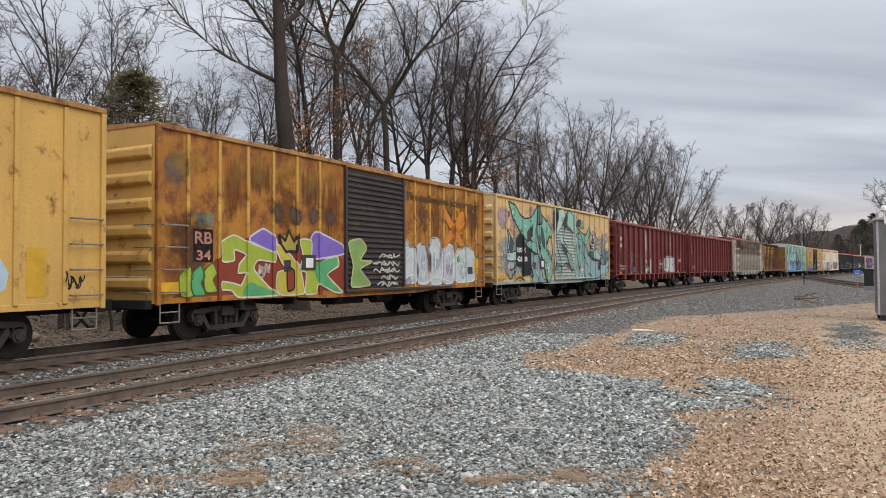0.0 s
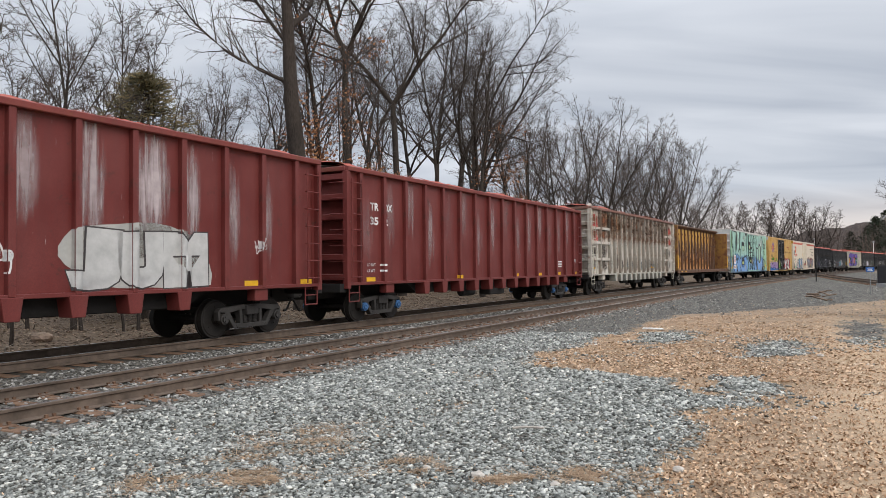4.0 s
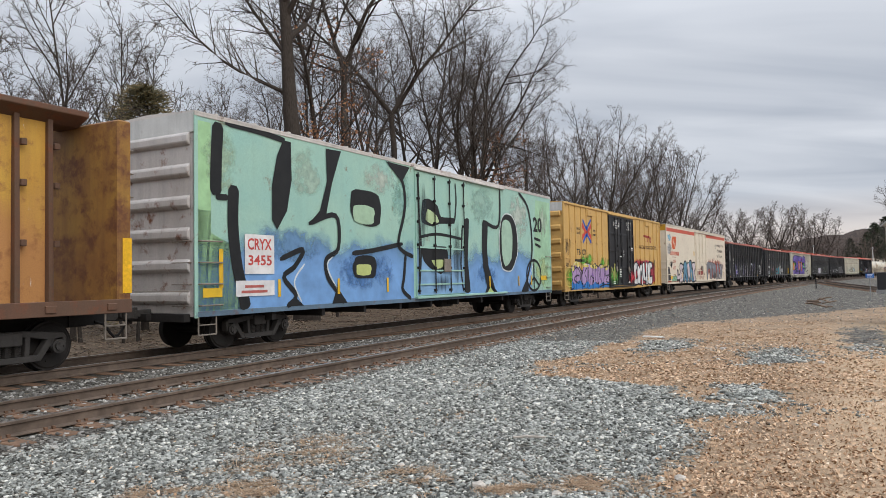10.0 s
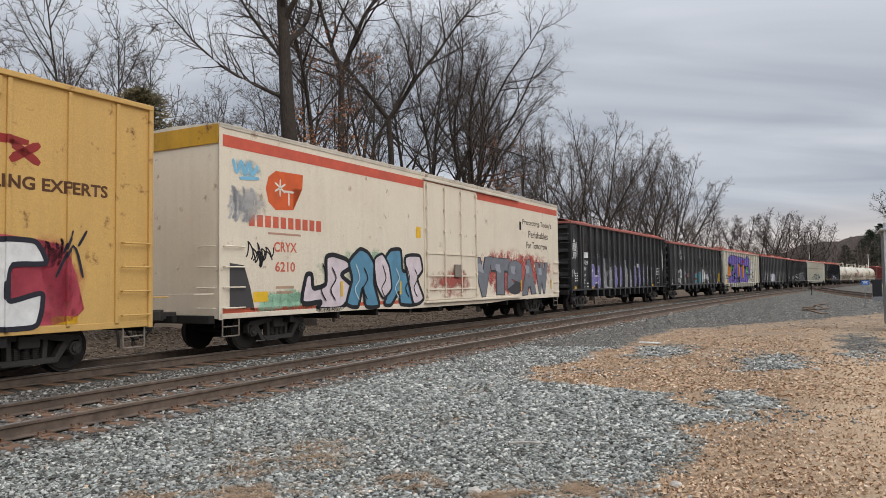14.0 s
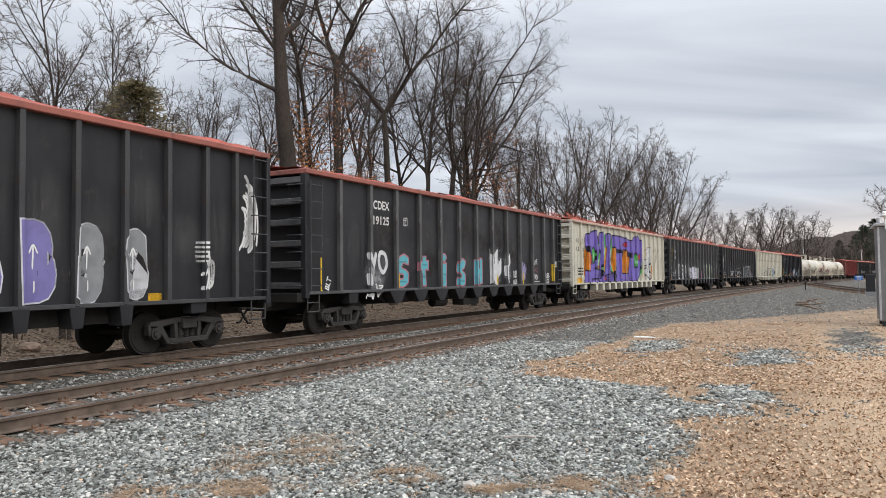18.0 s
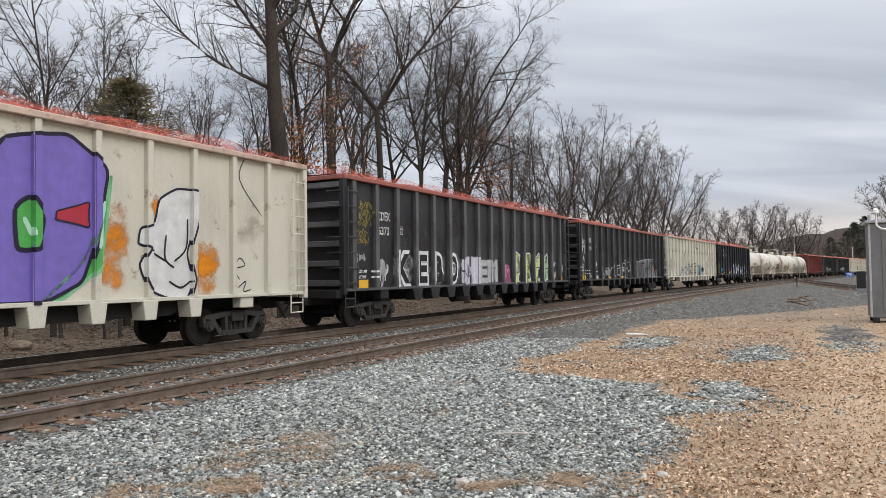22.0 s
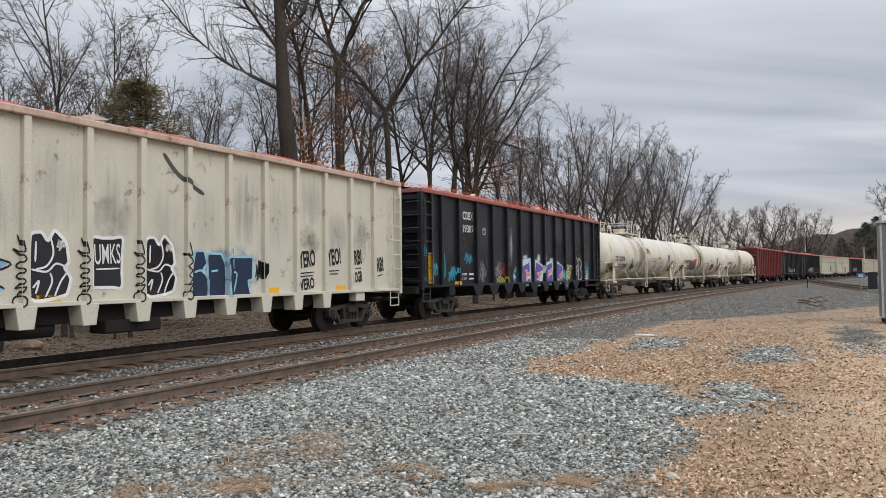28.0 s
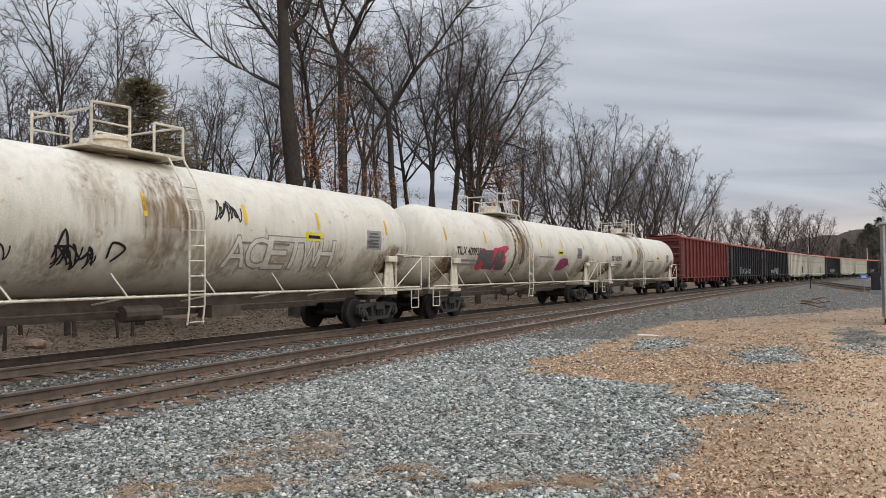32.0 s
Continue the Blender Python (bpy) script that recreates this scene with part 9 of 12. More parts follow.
for i, (x, w, top_z, ch) in enumerate(((3.3, 0.76, 2.44, "B"), (4.26, 0.70, 2.40, "B"), (5.27, 0.78, 2.80, "A"), (6.28, 0.86, 2.40, "2"), (7.32, 0.74, 2.44, "B"), (8.36, 0.66, 2.46, "B"), (9.40, 0.80, 2.80, "h"), (10.45, 0.74, 2.24, "2"), (11.50, 0.70, 2.5, "B"), (12.50, 0.70, 2.58, "B"), (13.55, 0.62, 2.62, "B"), (14.60, 0.58, 2.58, "3"), (15.62, 0.55, 2.55, "S"))):
    grey = ch in "A2h3S"
    sd.piece(ch, x, 1.12, w, top_z - 1.12, (0.24, 0.245, 0.25) if grey else (0.20, 0.175, 0.40), (0.60, 0.60, 0.62), 120 + i, 1, 0.13, 0.045)
    sd.strokes([[(x + 0.35 * w, 1.75), (x + 0.37 * w, 2.15)], [(x + 0.25 * w, 2.02), (x + 0.37 * w, 2.17), (x + 0.5 * w, 2.02)], [(x + 0.4 * w, 1.35), (x + 0.4 * w, 1.55)]], WHITE, 0.03, 4, "sprayed_arrow")
sd.stain(5.4, 1.1, 2.0, 1.9, (0.24, 0.24, 0.25), 0.9, False, 1, "grey_overspray")
sd.scribble(17.5, 1.3, 0.6, 0.8, WHITE, 38, 0.05)
sd.bars(17.4, 1.9, 0.4, 0.5, 5, WHITE)
sd.scribble(18.75, 2.0, 0.5, 2.0, WHITE, 39, 0.06, 3)
reflectors(sd, (0.75, 3.45, 6.5, 9.7, 12.8, 16.2), 1.12, 0.34, 0.16)

R11 = [1.55] + [3.05 + 1.43 * i for i in range(11)] + [18.6]
car, sd, hf = gondola((214.6, 234.2), "black high-sided gondola with turquoise letters and white spray on its side", 4.38, 1.15, black, R11, black_rail, seed=7, foot_w=(0.50, 0.17), rib_mat=scuffed_rib, rung=black_rib)
sd.text("CDEX", 3.30, 3.60, 0.27, WHITE, 0.88)
sd.text("19125", 3.30, 3.14, 0.26, WHITE, 0.86)
plate_mark(sd, 5.0, 3.2)
TURQ, ROSE = (0.115, 0.40, 0.46), (0.40, 0.17, 0.20)
sd.shape([(4.6, 1.94), (4.74, 2.19), (5.02, 2.28), (5.29, 2.16), (5.27, 1.95), (4.97, 2.0), (4.86, 1.86), (5.12, 1.78), (5.29, 1.66), (5.25, 1.37), (4.97, 1.24), (4.6, 1.27), (4.56, 1.5), (4.92, 1.5), (4.97, 1.62), (4.65, 1.7)], TURQ, ROSE, 0.05, 2, "graffiti_letter", 0.6)
sd.shape([(6.0, 2.22), (6.42, 2.24), (6.42, 2.1), (6.59, 2.09), (6.56, 1.79), (6.38, 1.79), (6.42, 1.26), (6.0, 1.27), (6.0, 1.76), (5.84, 1.79), (5.87, 2.05), (6.0, 2.07)], TURQ, ROSE, 0.05, 2, "graffiti_letter", 0.1)
sd.shape([(7.48, 2.01), (7.87, 2.02), (7.85, 1.22), (7.44, 1.21)], TURQ, ROSE, 0.05, 2, "graffiti_letter", 0.1)
sd.shape([(7.52, 2.2), (7.68, 2.36), (7.88, 2.23), (7.69, 2.07)], TURQ, ROSE, 0.05, 2, "graffiti_letter", 0.9)
sd.shape([(8.71, 2.1), (9.08, 2.21), (9.36, 2.11), (9.23, 1.85), (9.0, 1.8), (9.31, 1.65), (9.32, 1.28), (8.99, 1.19), (8.63, 1.25), (8.66, 1.5), (8.92, 1.55), (8.63, 1.75)], TURQ, ROSE, 0.05, 2, "graffiti_letter", 0.6)
sd.shape([(10.07, 2.18), (10.28, 2.16), (10.33, 1.86), (10.57, 1.86), (10.58, 2.25), (10.79, 2.22), (10.8, 1.31), (10.57, 1.26), (10.54, 1.64), (10.33, 1.64), (10.32, 1.23), (10.06, 1.27)], TURQ, ROSE, 0.05, 2, "graffiti_letter", 0.2)
sd.strokes([[(4.69, 2.02), (5.17, 2.06)], [(4.7, 1.42), (5.17, 1.4)], [(5.94, 1.96), (6.5, 1.96)], [(6.02, 1.57), (6.4, 1.55)], [(7.48, 1.65), (7.85, 1.63)], [(8.71, 1.4), (9.29, 1.38)]], (0.07, 0.26, 0.30), 0.05, 4, "soft_shading")
sd.stain(2.74, 1.05, 1.42, 1.39, (0.42, 0.42, 0.42), 0.7, False, 1, "white_overspray")
sd.strokes([[(2.96, 2.28), (3.12, 1.96), (3.26, 1.81), (3.19, 1.31)], [(3.43, 2.3), (3.32, 1.96), (3.22, 1.67)], [(3.56, 2.11), (3.66, 2.3), (3.91, 2.24), (4.0, 1.93), (3.8, 1.7), (3.61, 1.88), (3.56, 2.13)], [(2.96, 1.67), (3.03, 1.31)]], (0.60, 0.60, 0.60), 0.13, 2, "sprayed_line")
sd.strokes([[(3.5, 1.15), (3.82, 1.12)], [(3.54, 1.3), (3.78, 1.29), (3.54, 1.15)], [(2.88, 0.93), (2.96, 1.06), (3.05, 0.92), (3.13, 1.09)]], WHITE, 0.05, 3, "sprayed_tag")
sd.shape([(11.49, 2.67), (11.67, 2.04), (12.04, 2.52), (12.28, 2.65), (12.23, 1.99), (12.61, 2.3), (12.6, 1.69), (12.15, 1.4), (12.34, 1.14), (11.98, 1.26), (11.75, 1.52), (11.51, 1.24)], (0.60, 0.60, 0.60), None, 0, 2, "white_spray", 0.4)
sd.shape([(12.89, 1.94), (13.2, 2.06), (13.47, 2.5), (13.55, 2.13), (13.29, 1.75), (13.46, 1.26), (13.06, 1.39)], (0.60, 0.60, 0.60), None, 0, 2, "white_spray", 0.4)
sd.stain(11.37, 1.03, 1.37, 1.87, (0.5, 0.5, 0.5), 0.8, False, 1, "white_overspray")
sd.stain(12.76, 1.13, 0.96, 1.47, (0.5, 0.5, 0.5), 0.8, False, 1, "white_overspray")
sd.panel(4.5, 1.23, 0.09, 0.43, (0.70, 0.45, 0.03), 4, "reflector")
sd.panel(12.18, 1.22, 0.09, 0.36, (0.70, 0.45, 0.03), 4, "reflector")
sd.panel(14.91, 1.16, 0.09, 0.53, (0.70, 0.45, 0.03), 4, "reflector")
for word, x, z, w, h in (("RB!", 13.85, 1.48, 0.34, 0.3), ("OGB", 13.82, 1.2, 0.38, 0.2), ("SANE", 16.02, 2.05, 0.62, 0.24), ("RB!", 17.62, 1.42, 0.48, 0.25), ("OGB", 17.68, 1.18, 0.44, 0.2), ("RB!", 18.85, 1.95, 0.4, 0.3)):
    sd.text(word, x, z, h, WHITE, w, 4, 0.012, "sprayed_tag", turn=0.06)
sd.strokes([[(16.0, 1.72), (16.35, 1.82), (16.75, 1.92)], [(16.02, 1.9), (16.4, 1.78), (16.75, 1.7)]], (0.42, 0.12, 0.14), 0.02, 3)
sd.strokes([[(16.0, 1.28), (16.95, 1.3)], [(17.55, 1.5), (17.62, 1.5)], [(18.1, 1.5), (18.25, 1.5)]], WHITE, 0.025, 3)
sd.scribble(14.6, 1.35, 0.75, 0.85, (0.42, 0.38, 0.62), 48, 0.05, 4, 2)
sd.scribble(16.0, 1.35, 0.85, 0.28, WHITE, 44, 0.03)
sd.panel(18.5, 1.3, 0.09, 0.8, (0.70, 0.45, 0.03), 3, "reflector")
sd.text("BLT", 0.9, 1.3, 0.2, WHITE, 0.35, 2, turn=1.2)
sd.panel(0.75, 1.2, 0.1, 0.9, (0.70, 0.45, 0.03), 2, "reflector")
sd.scribble(3.3, 0.95, 0.6, 0.4, WHITE, 46, 0.06)

# cream gondola under a purple piece
R12 = [1.5, 2.75] + [3.95 + 1.2 * i for i in range(13)]
car, sd, hf = gondola((235.8, 255.6), "cream high-sided gondola with purple, orange and green graffiti letters", 4.42, 1.1, cream, R12, cream_rail, seed=8, net_h=0.24, rung=cream)
for word, x, z, w in (("WI", 0.93, 3.26, 0.36), ("NX", 1.70, 3.26, 0.38), ("00", 0.93, 2.82, 0.40), ("291", 1.62, 2.82, 0.55)):
    sd.text(word, x, z, 0.25, BLACK, w, fat=0.02)
sd.bars(0.95, 1.55, 1.1, 0.45, 3, BLACK)
sd.panel(0.95, 1.15, 0.5, 0.26, (0.72, 0.40, 0.03), 1, "reflector")
sd.blob(0.2, 1.75, 0.4, 0.35, (0.05, 0.16, 0.12), 1, 141)
TANGERINE, GRAPE, GRASS, INK2 = (0.70, 0.24, 0.015), (0.18, 0.13, 0.44), (0.08, 0.36, 0.08), (0.015, 0.012, 0.03)
sd.shape([(2.55, 3.0), (2.25, 2.7), (2.45, 2.4), (2.45, 1.2), (11.36, 1.19), (13.6, 1.84), (13.7, 2.54), (11.42, 3.5)], TANGERINE, None, 0, 1, "graffiti_ground")
sd.shape([(2.23, 1.80), (11.0, 1.6), (11.1, 1.16), (2.23, 1.13)], GRAPE, INK2, 0.06, 2, bow=0.0)
for pts in ([(4.54, 3.56), (4.94, 3.04), (4.75, 2.41), (4.2, 1.8), (3.94, 1.92), (4.38, 2.28), (4.7, 2.9)], [(5.58, 3.94), (5.95, 3.75), (5.73, 2.7), (5.36, 1.8), (5.07, 1.93), (5.49, 2.94)], [(7.0, 3.85), (7.17, 3.18), (6.8, 2.35), (7.48, 1.54), (7.01, 1.51), (6.44, 2.34), (6.81, 3.15)], [(8.12, 3.02), (7.73, 2.23), (8.1, 1.82), (7.85, 1.67), (7.54, 1.95), (7.87, 2.94)], [(13.9, 3.51), (13.66, 1.84), (12.9, 1.19), (12.54, 1.17), (13.28, 1.84), (13.68, 2.71)]):
    sd.shape(pts, GRASS, (0.20, 0.46, 0.24), 0.06, 4, "letter_shade")
for pts in ([(2.33, 3.74), (3.95, 4.04), (4.54, 3.62), (4.7, 2.9), (4.2, 2.16), (3.85, 1.91), (5.03, 1.8), (4.97, 1.37), (3.43, 1.34), (3.43, 1.15), (2.23, 1.15), (2.23, 1.82), (2.84, 1.79), (3.07, 2.58), (2.88, 2.8), (2.96, 3.14), (2.32, 3.09)],
            [(4.72, 3.94), (5.58, 4.0), (5.55, 3.08), (5.03, 1.93), (5.41, 1.49), (7.02, 1.68), (7.48, 1.47), (7.36, 1.15), (4.93, 1.15), (4.46, 1.32), (4.65, 1.8), (5.0, 2.92), (4.72, 3.02)],
            [(5.95, 3.94), (7.0, 3.96), (6.8, 3.16), (6.4, 2.47), (6.79, 1.81), (7.53, 1.61), (7.6, 1.15), (6.13, 1.15), (5.72, 1.68), (6.19, 3.12), (5.94, 3.23)],
            [(7.21, 3.93), (9.32, 3.91), (11.26, 3.72), (11.24, 2.92), (10.17, 3.06), (9.5, 3.1), (8.79, 1.67), (9.33, 1.17), (7.84, 1.16), (7.48, 1.68), (8.04, 3.09), (7.2, 3.25)],
            [(11.82, 3.93), (12.98, 4.14), (13.8, 3.6), (13.6, 2.36), (13.27, 1.5), (12.54, 1.15), (11.04, 1.16), (10.59, 1.67), (11.08, 2.79)]):
    sd.shape(pts, GRAPE, INK2, 0.07, 5, bow=0.35)
for pts in ([(3.39, 2.94), (3.69, 3.1), (3.94, 2.74), (3.77, 2.26), (3.52, 2.23), (3.39, 2.54)], [(12.0, 2.74), (12.27, 2.95), (12.51, 2.59), (12.39, 2.09), (12.05, 2.08)]):
    sd.shape(pts, GRASS, INK2, 0.08, 7, "letter_counter")
for pts in ([(2.32, 3.14), (2.96, 3.11), (2.88, 2.82), (2.5, 2.83)], [(10.17, 3.13), (11.34, 2.92), (11.27, 2.63), (10.46, 2.73)], [(8.04, 3.16), (9.59, 3.06), (9.44, 2.9), (8.11, 2.88)], [(4.72, 3.05), (5.0, 2.95), (4.96, 2.75), (4.75, 2.8)]):
    sd.shape(pts, INK2, None, 0, 7, "letter_edge", 0.0)
for pts in ([(2.75, 3.0), (3.0, 2.3), (3.3, 2.15), (3.35, 2.6)], [(5.3, 1.5), (5.9, 1.45), (5.85, 1.25), (5.25, 1.25)], [(9.3, 3.45), (9.95, 3.6), (9.9, 3.3)], [(12.75, 2.75), (13.4, 2.95), (13.4, 2.5), (12.75, 2.6)]):
    sd.shape(pts, (0.40, 0.03, 0.05), INK2, 0.03, 8, "letter_shade", 0.0)
for pts in ([(4.6, 2.5), (4.35, 2.05)], [(5.7, 3.2), (5.5, 2.5), (5.3, 2.0)], [(7.0, 3.3), (6.75, 2.6), (6.9, 2.0)], [(7.95, 2.6), (7.75, 2.2)], [(13.75, 3.0), (13.55, 2.1)], [(3.55, 2.8), (3.7, 2.4)], [(12.15, 2.6), (12.3, 2.3)]):
    sd.strokes([pts], (0.42, 0.66, 0.50), 0.09, 9, "pale_highlight")
sd.stain(13.42, 1.1, 0.96, 2.1, TANGERINE, 1.0, False, 1, "orange_overspray")
sd.stain(15.81, 1.01, 1.07, 1.44, TANGERINE, 1.0, False, 1, "orange_overspray")
sd.stain(14.63, 2.77, 0.63, 0.42, TANGERINE, 1.0, False, 1, "orange_overspray")
sd.shape([(14.93, 2.68), (15.07, 3.15), (15.53, 3.41), (16.06, 3.38), (16.03, 2.74), (15.81, 2.06), (15.95, 1.49), (15.8, 1.12), (15.3, 1.12), (14.8, 1.32), (14.57, 1.8), (14.77, 2.14), (14.54, 2.24), (14.6, 2.53)], (0.62, 0.61, 0.59), INK2, 0.05, 2, "white_patch", 0.6)
sd.strokes([[(15.23, 2.43), (15.2, 1.95), (15.44, 1.75)], [(15.81, 2.8), (15.77, 2.17), (15.44, 1.88)], [(14.77, 2.11), (15.23, 1.88)], [(15.3, 1.47), (15.62, 1.33), (15.9, 1.47)]], BLACK, 0.045, 4, "graffiti_line")
sd.strokes([[(17.38, 4.64), (17.64, 4.47), (17.42, 3.82), (18.21, 3.0)]], (0.03, 0.03, 0.03), 0.03, 1, "hanging_cord")
sd.strokes([[(17.23, 1.75), (17.41, 1.98), (17.59, 1.81), (17.27, 1.72), (17.41, 1.48)], [(17.36, 1.29), (17.63, 1.44), (17.54, 1.21), (17.8, 1.24)]], BLACK, 0.03, 1, "sprayed_tag")

car, sd, hf = gondola((257.2, 277.0), "black high-sided gondola with white-outlined letters and yellow-green graffiti", 4.4, 1.12, black, [0.55 + 1.2 * i for i in range(16)] + [19.3], black_rail, rib_w=0.19, foot_w=(0.36, 0.2), seed=9, net_h=0.24, rib_mat=scuffed_rib, rung=black_rib)
sd.text("CDEX", 1.92, 3.22, 0.28, WHITE, 0.72)
sd.text("6373", 1.95, 2.78, 0.26, WHITE, 0.62)
plate_mark(sd, 3.15, 2.85)
for k in range(5):
    sd.scribble(0.65 + 0.05 * (k % 2), 2.35 + 0.27 * k, 0.95, 0.36, (0.34, 0.27, 0.05), 520 + k, 0.03, 2)
sd.scribble(0.65, 1.9, 0.8, 0.3, (0.4, 0.4, 0.42), 53, 0.05)
weight_data(sd, 0.9, 1.45)
sd.scribble(1.75, 1.2, 0.7, 0.85, (0.55, 0.55, 0.55), 54, 0.06, 3)
for k, (ch, x, w) in enumerate(zip("KEBO", (2.95, 4.2, 5.35, 6.6), (0.95, 0.85, 0.8, 0.7))):
    sd.stain(x - 0.3, 1.0, w + 0.6, 1.5, (0.55, 0.55, 0.55), 0.55, False, 1, "white_glow")
    sd.text(ch, x - 0.02, 1.16, 1.18, (0.66, 0.66, 0.66), w + 0.04, 2, 0.11, "letter_outline")
    sd.text(ch, x + 0.07, 1.26, 0.96, (0.012, 0.012, 0.014), w - 0.14, 3, 0.05, "graffiti_letter")
sd.piece("SHI", 7.6, 1.15, 1.5, 1.05, (0.56, 0.54, 0.60), (0.10, 0.10, 0.12), 151, 1, 0.08, 0.06)
sd.scribble(7.7, 1.15, 1.0, 0.85, (0.16, 0.12, 0.22), 56, 0.05, 2, 2)
sd.piece("EM", 9.1, 1.15, 1.7, 0.95, (0.42, 0.42, 0.42), (0.15, 0.15, 0.15), 57, 1, 0.05, 0.03)
PINK, LIME, MOSS, RIM = (0.40, 0.085, 0.20), (0.55, 0.60, 0.20), (0.05, 0.10, 0.08), (0.60, 0.66, 0.62)
sd.shape([(11.76, 1.88), (11.96, 1.9), (12.11, 1.81), (12.15, 1.6), (12.14, 1.42), (12.24, 1.26), (12.16, 1.12), (11.49, 1.12), (11.54, 1.35), (11.78, 1.41)], (0.27, 0.055, 0.14), (0.55, 0.22, 0.34), 0.03, 1)
sd.shape([(11.42, 1.89), (11.64, 1.92), (11.81, 1.81), (11.87, 1.63), (11.81, 1.43), (11.66, 1.32), (11.54, 1.37), (11.42, 1.44)], PINK, (0.66, 0.32, 0.44), 0.03, 3)
sd.strokes([[(11.86, 1.72), (12.1, 1.74)], [(11.9, 1.72), (11.9, 1.6)], [(12.0, 1.72), (12.0, 1.58)], [(11.86, 1.3), (11.8, 1.12)]], (0.66, 0.32, 0.44), 0.03, 5, "graffiti_line")
sd.shape([(12.61, 2.33), (12.85, 2.36), (12.9, 2.49), (13.37, 2.33), (13.25, 2.04), (13.25, 1.74), (13.32, 1.59), (13.19, 1.4), (13.19, 1.2), (13.37, 1.13), (12.61, 1.13)], LIME, RIM, 0.06, 1, bow=0.3)
sd.shape([(13.78, 2.38), (14.57, 2.44), (14.57, 2.03), (14.48, 1.85), (14.53, 1.48), (14.6, 1.13), (13.80, 1.13)], LIME, RIM, 0.06, 1, bow=0.3)
sd.shape([(14.98, 2.28), (15.41, 2.3), (15.72, 2.5), (15.8, 2.25), (15.72, 1.77), (15.56, 1.71), (15.56, 1.35), (15.79, 1.29), (15.67, 1.13), (15.0, 1.13)], LIME, RIM, 0.06, 1, bow=0.3)
sd.shape([(16.15, 2.32), (16.63, 2.36), (16.83, 2.47), (16.94, 1.86), (16.85, 1.68), (16.87, 1.26), (16.14, 1.19)], (0.36, 0.52, 0.26), RIM, 0.06, 1, bow=0.3)
for x, z, w, h, col in ((12.65, 2.0, 0.55, 0.35, (0.60, 0.66, 0.52)), (12.95, 1.95, 0.3, 0.3, (0.72, 0.58, 0.06)), (12.62, 1.6, 0.6, 0.25, (0.58, 0.62, 0.52)), (13.85, 1.9, 0.6, 0.3, (0.60, 0.66, 0.50)), (13.9, 1.6, 0.5, 0.22, (0.72, 0.68, 0.12)), (15.0, 2.0, 0.6, 0.22, (0.58, 0.64, 0.56)), (15.05, 1.6, 0.4, 0.3, (0.72, 0.66, 0.14)), (16.2, 1.4, 0.55, 0.35, (0.56, 0.62, 0.30)), (13.85, 1.14, 0.6, 0.13, (0.66, 0.34, 0.10)), (16.25, 1.2, 0.5, 0.14, (0.66, 0.36, 0.12))):
    sd.stain(x, z, w, h, col, 0.9, False, 3, "pale_highlight")
sd.strokes([[(12.89, 2.37), (12.85, 2.08), (12.7, 1.77), (12.65, 1.58), (12.78, 1.22)], [(12.7, 1.54), (13.31, 1.62)], [(13.2, 2.3), (13.16, 1.9), (13.26, 1.6)], [(13.97, 2.21), (13.87, 1.77)], [(14.26, 1.92), (14.43, 1.69), (14.5, 2.11)], [(13.83, 1.51), (14.0, 1.59), (13.9, 1.45), (13.96, 1.33), (14.19, 1.3), (14.5, 1.4)], [(15.02, 2.22), (15.4, 2.23), (15.7, 2.4)], [(15.18, 1.8), (15.72, 1.81)], [(15.03, 1.32), (15.79, 1.33)], [(16.2, 2.26), (16.6, 2.28), (16.78, 2.36)], [(16.41, 1.73), (16.92, 1.77), (16.8, 1.55)], [(16.33, 1.71), (16.2, 1.39), (16.37, 1.24)]], MOSS, 0.06, 5, "graffiti_line")
sd.scribble(16.2, 1.95, 0.55, 0.2, (0.06, 0.16, 0.06), 161, 0.03, 2, 5)
sd.scribble(15.15, 1.14, 0.45, 0.16, (0.06, 0.14, 0.06), 162, 0.02, 2, 5)
sd.scribble(17.35, 1.85, 0.7, 0.35, (0.5, 0.5, 0.5), 60, 0.045, 3)
sd.scribble(17.4, 1.2, 0.6, 0.45, (0.5, 0.5, 0.5), 63, 0.04, 3)
sd.scribble(18.6, 1.45, 0.55, 0.7, (0.46, 0.46, 0.46), 61, 0.045, 3)
sd.panel(18.55, 1.16, 0.45, 0.2, (0.72, 0.40, 0.03), 1, "reflector")
sd.panel(0.88, 1.17, 0.5, 0.24, (0.72, 0.40, 0.03), 1, "reflector")

car, sd, hf = gondola((278.65, 298.5), "black high-sided gondola with thin white tags and netted load", 4.36, 1.12, black, [0.42 + 1.21 * i for i in range(16)], black_rail, seed=10, rib_mat=black_rib, rung=black_rib)
sd.text("CDEX", 1.75, 3.24, 0.27, WHITE, 0.68)
sd.text("6291", 1.78, 2.80, 0.26, WHITE, 0.62)
plate_mark(sd, 3.15, 2.9)
sd.scribble(0.6, 2.6, 0.8, 0.9, WHITE, 62, 0.05, 3)
sd.scribble(0.85, 2.15, 0.45, 0.35, WHITE, 63, 0.035, 2)
sd.text("RB!", 0.55, 1.62, 0.42, WHITE, 0.5, 2, 0.015, "sprayed_tag", turn=-0.08)
sd.text("RB!", 0.06, 1.62, 0.32, WHITE, 0.32, 2, 0.012, "sprayed_tag")
weight_data(sd, 0.95, 1.45)
sd.scribble(0.05, 1.2, 0.32, 0.35, WHITE, 65, 0.035, 3)
sd.panel(0.85, 1.16, 0.5, 0.24, (0.72, 0.40, 0.03), 1, "reflector")
sd.scribble(1.75, 1.2, 0.7, 0.3, (0.5, 0.5, 0.4), 66, 0.04)
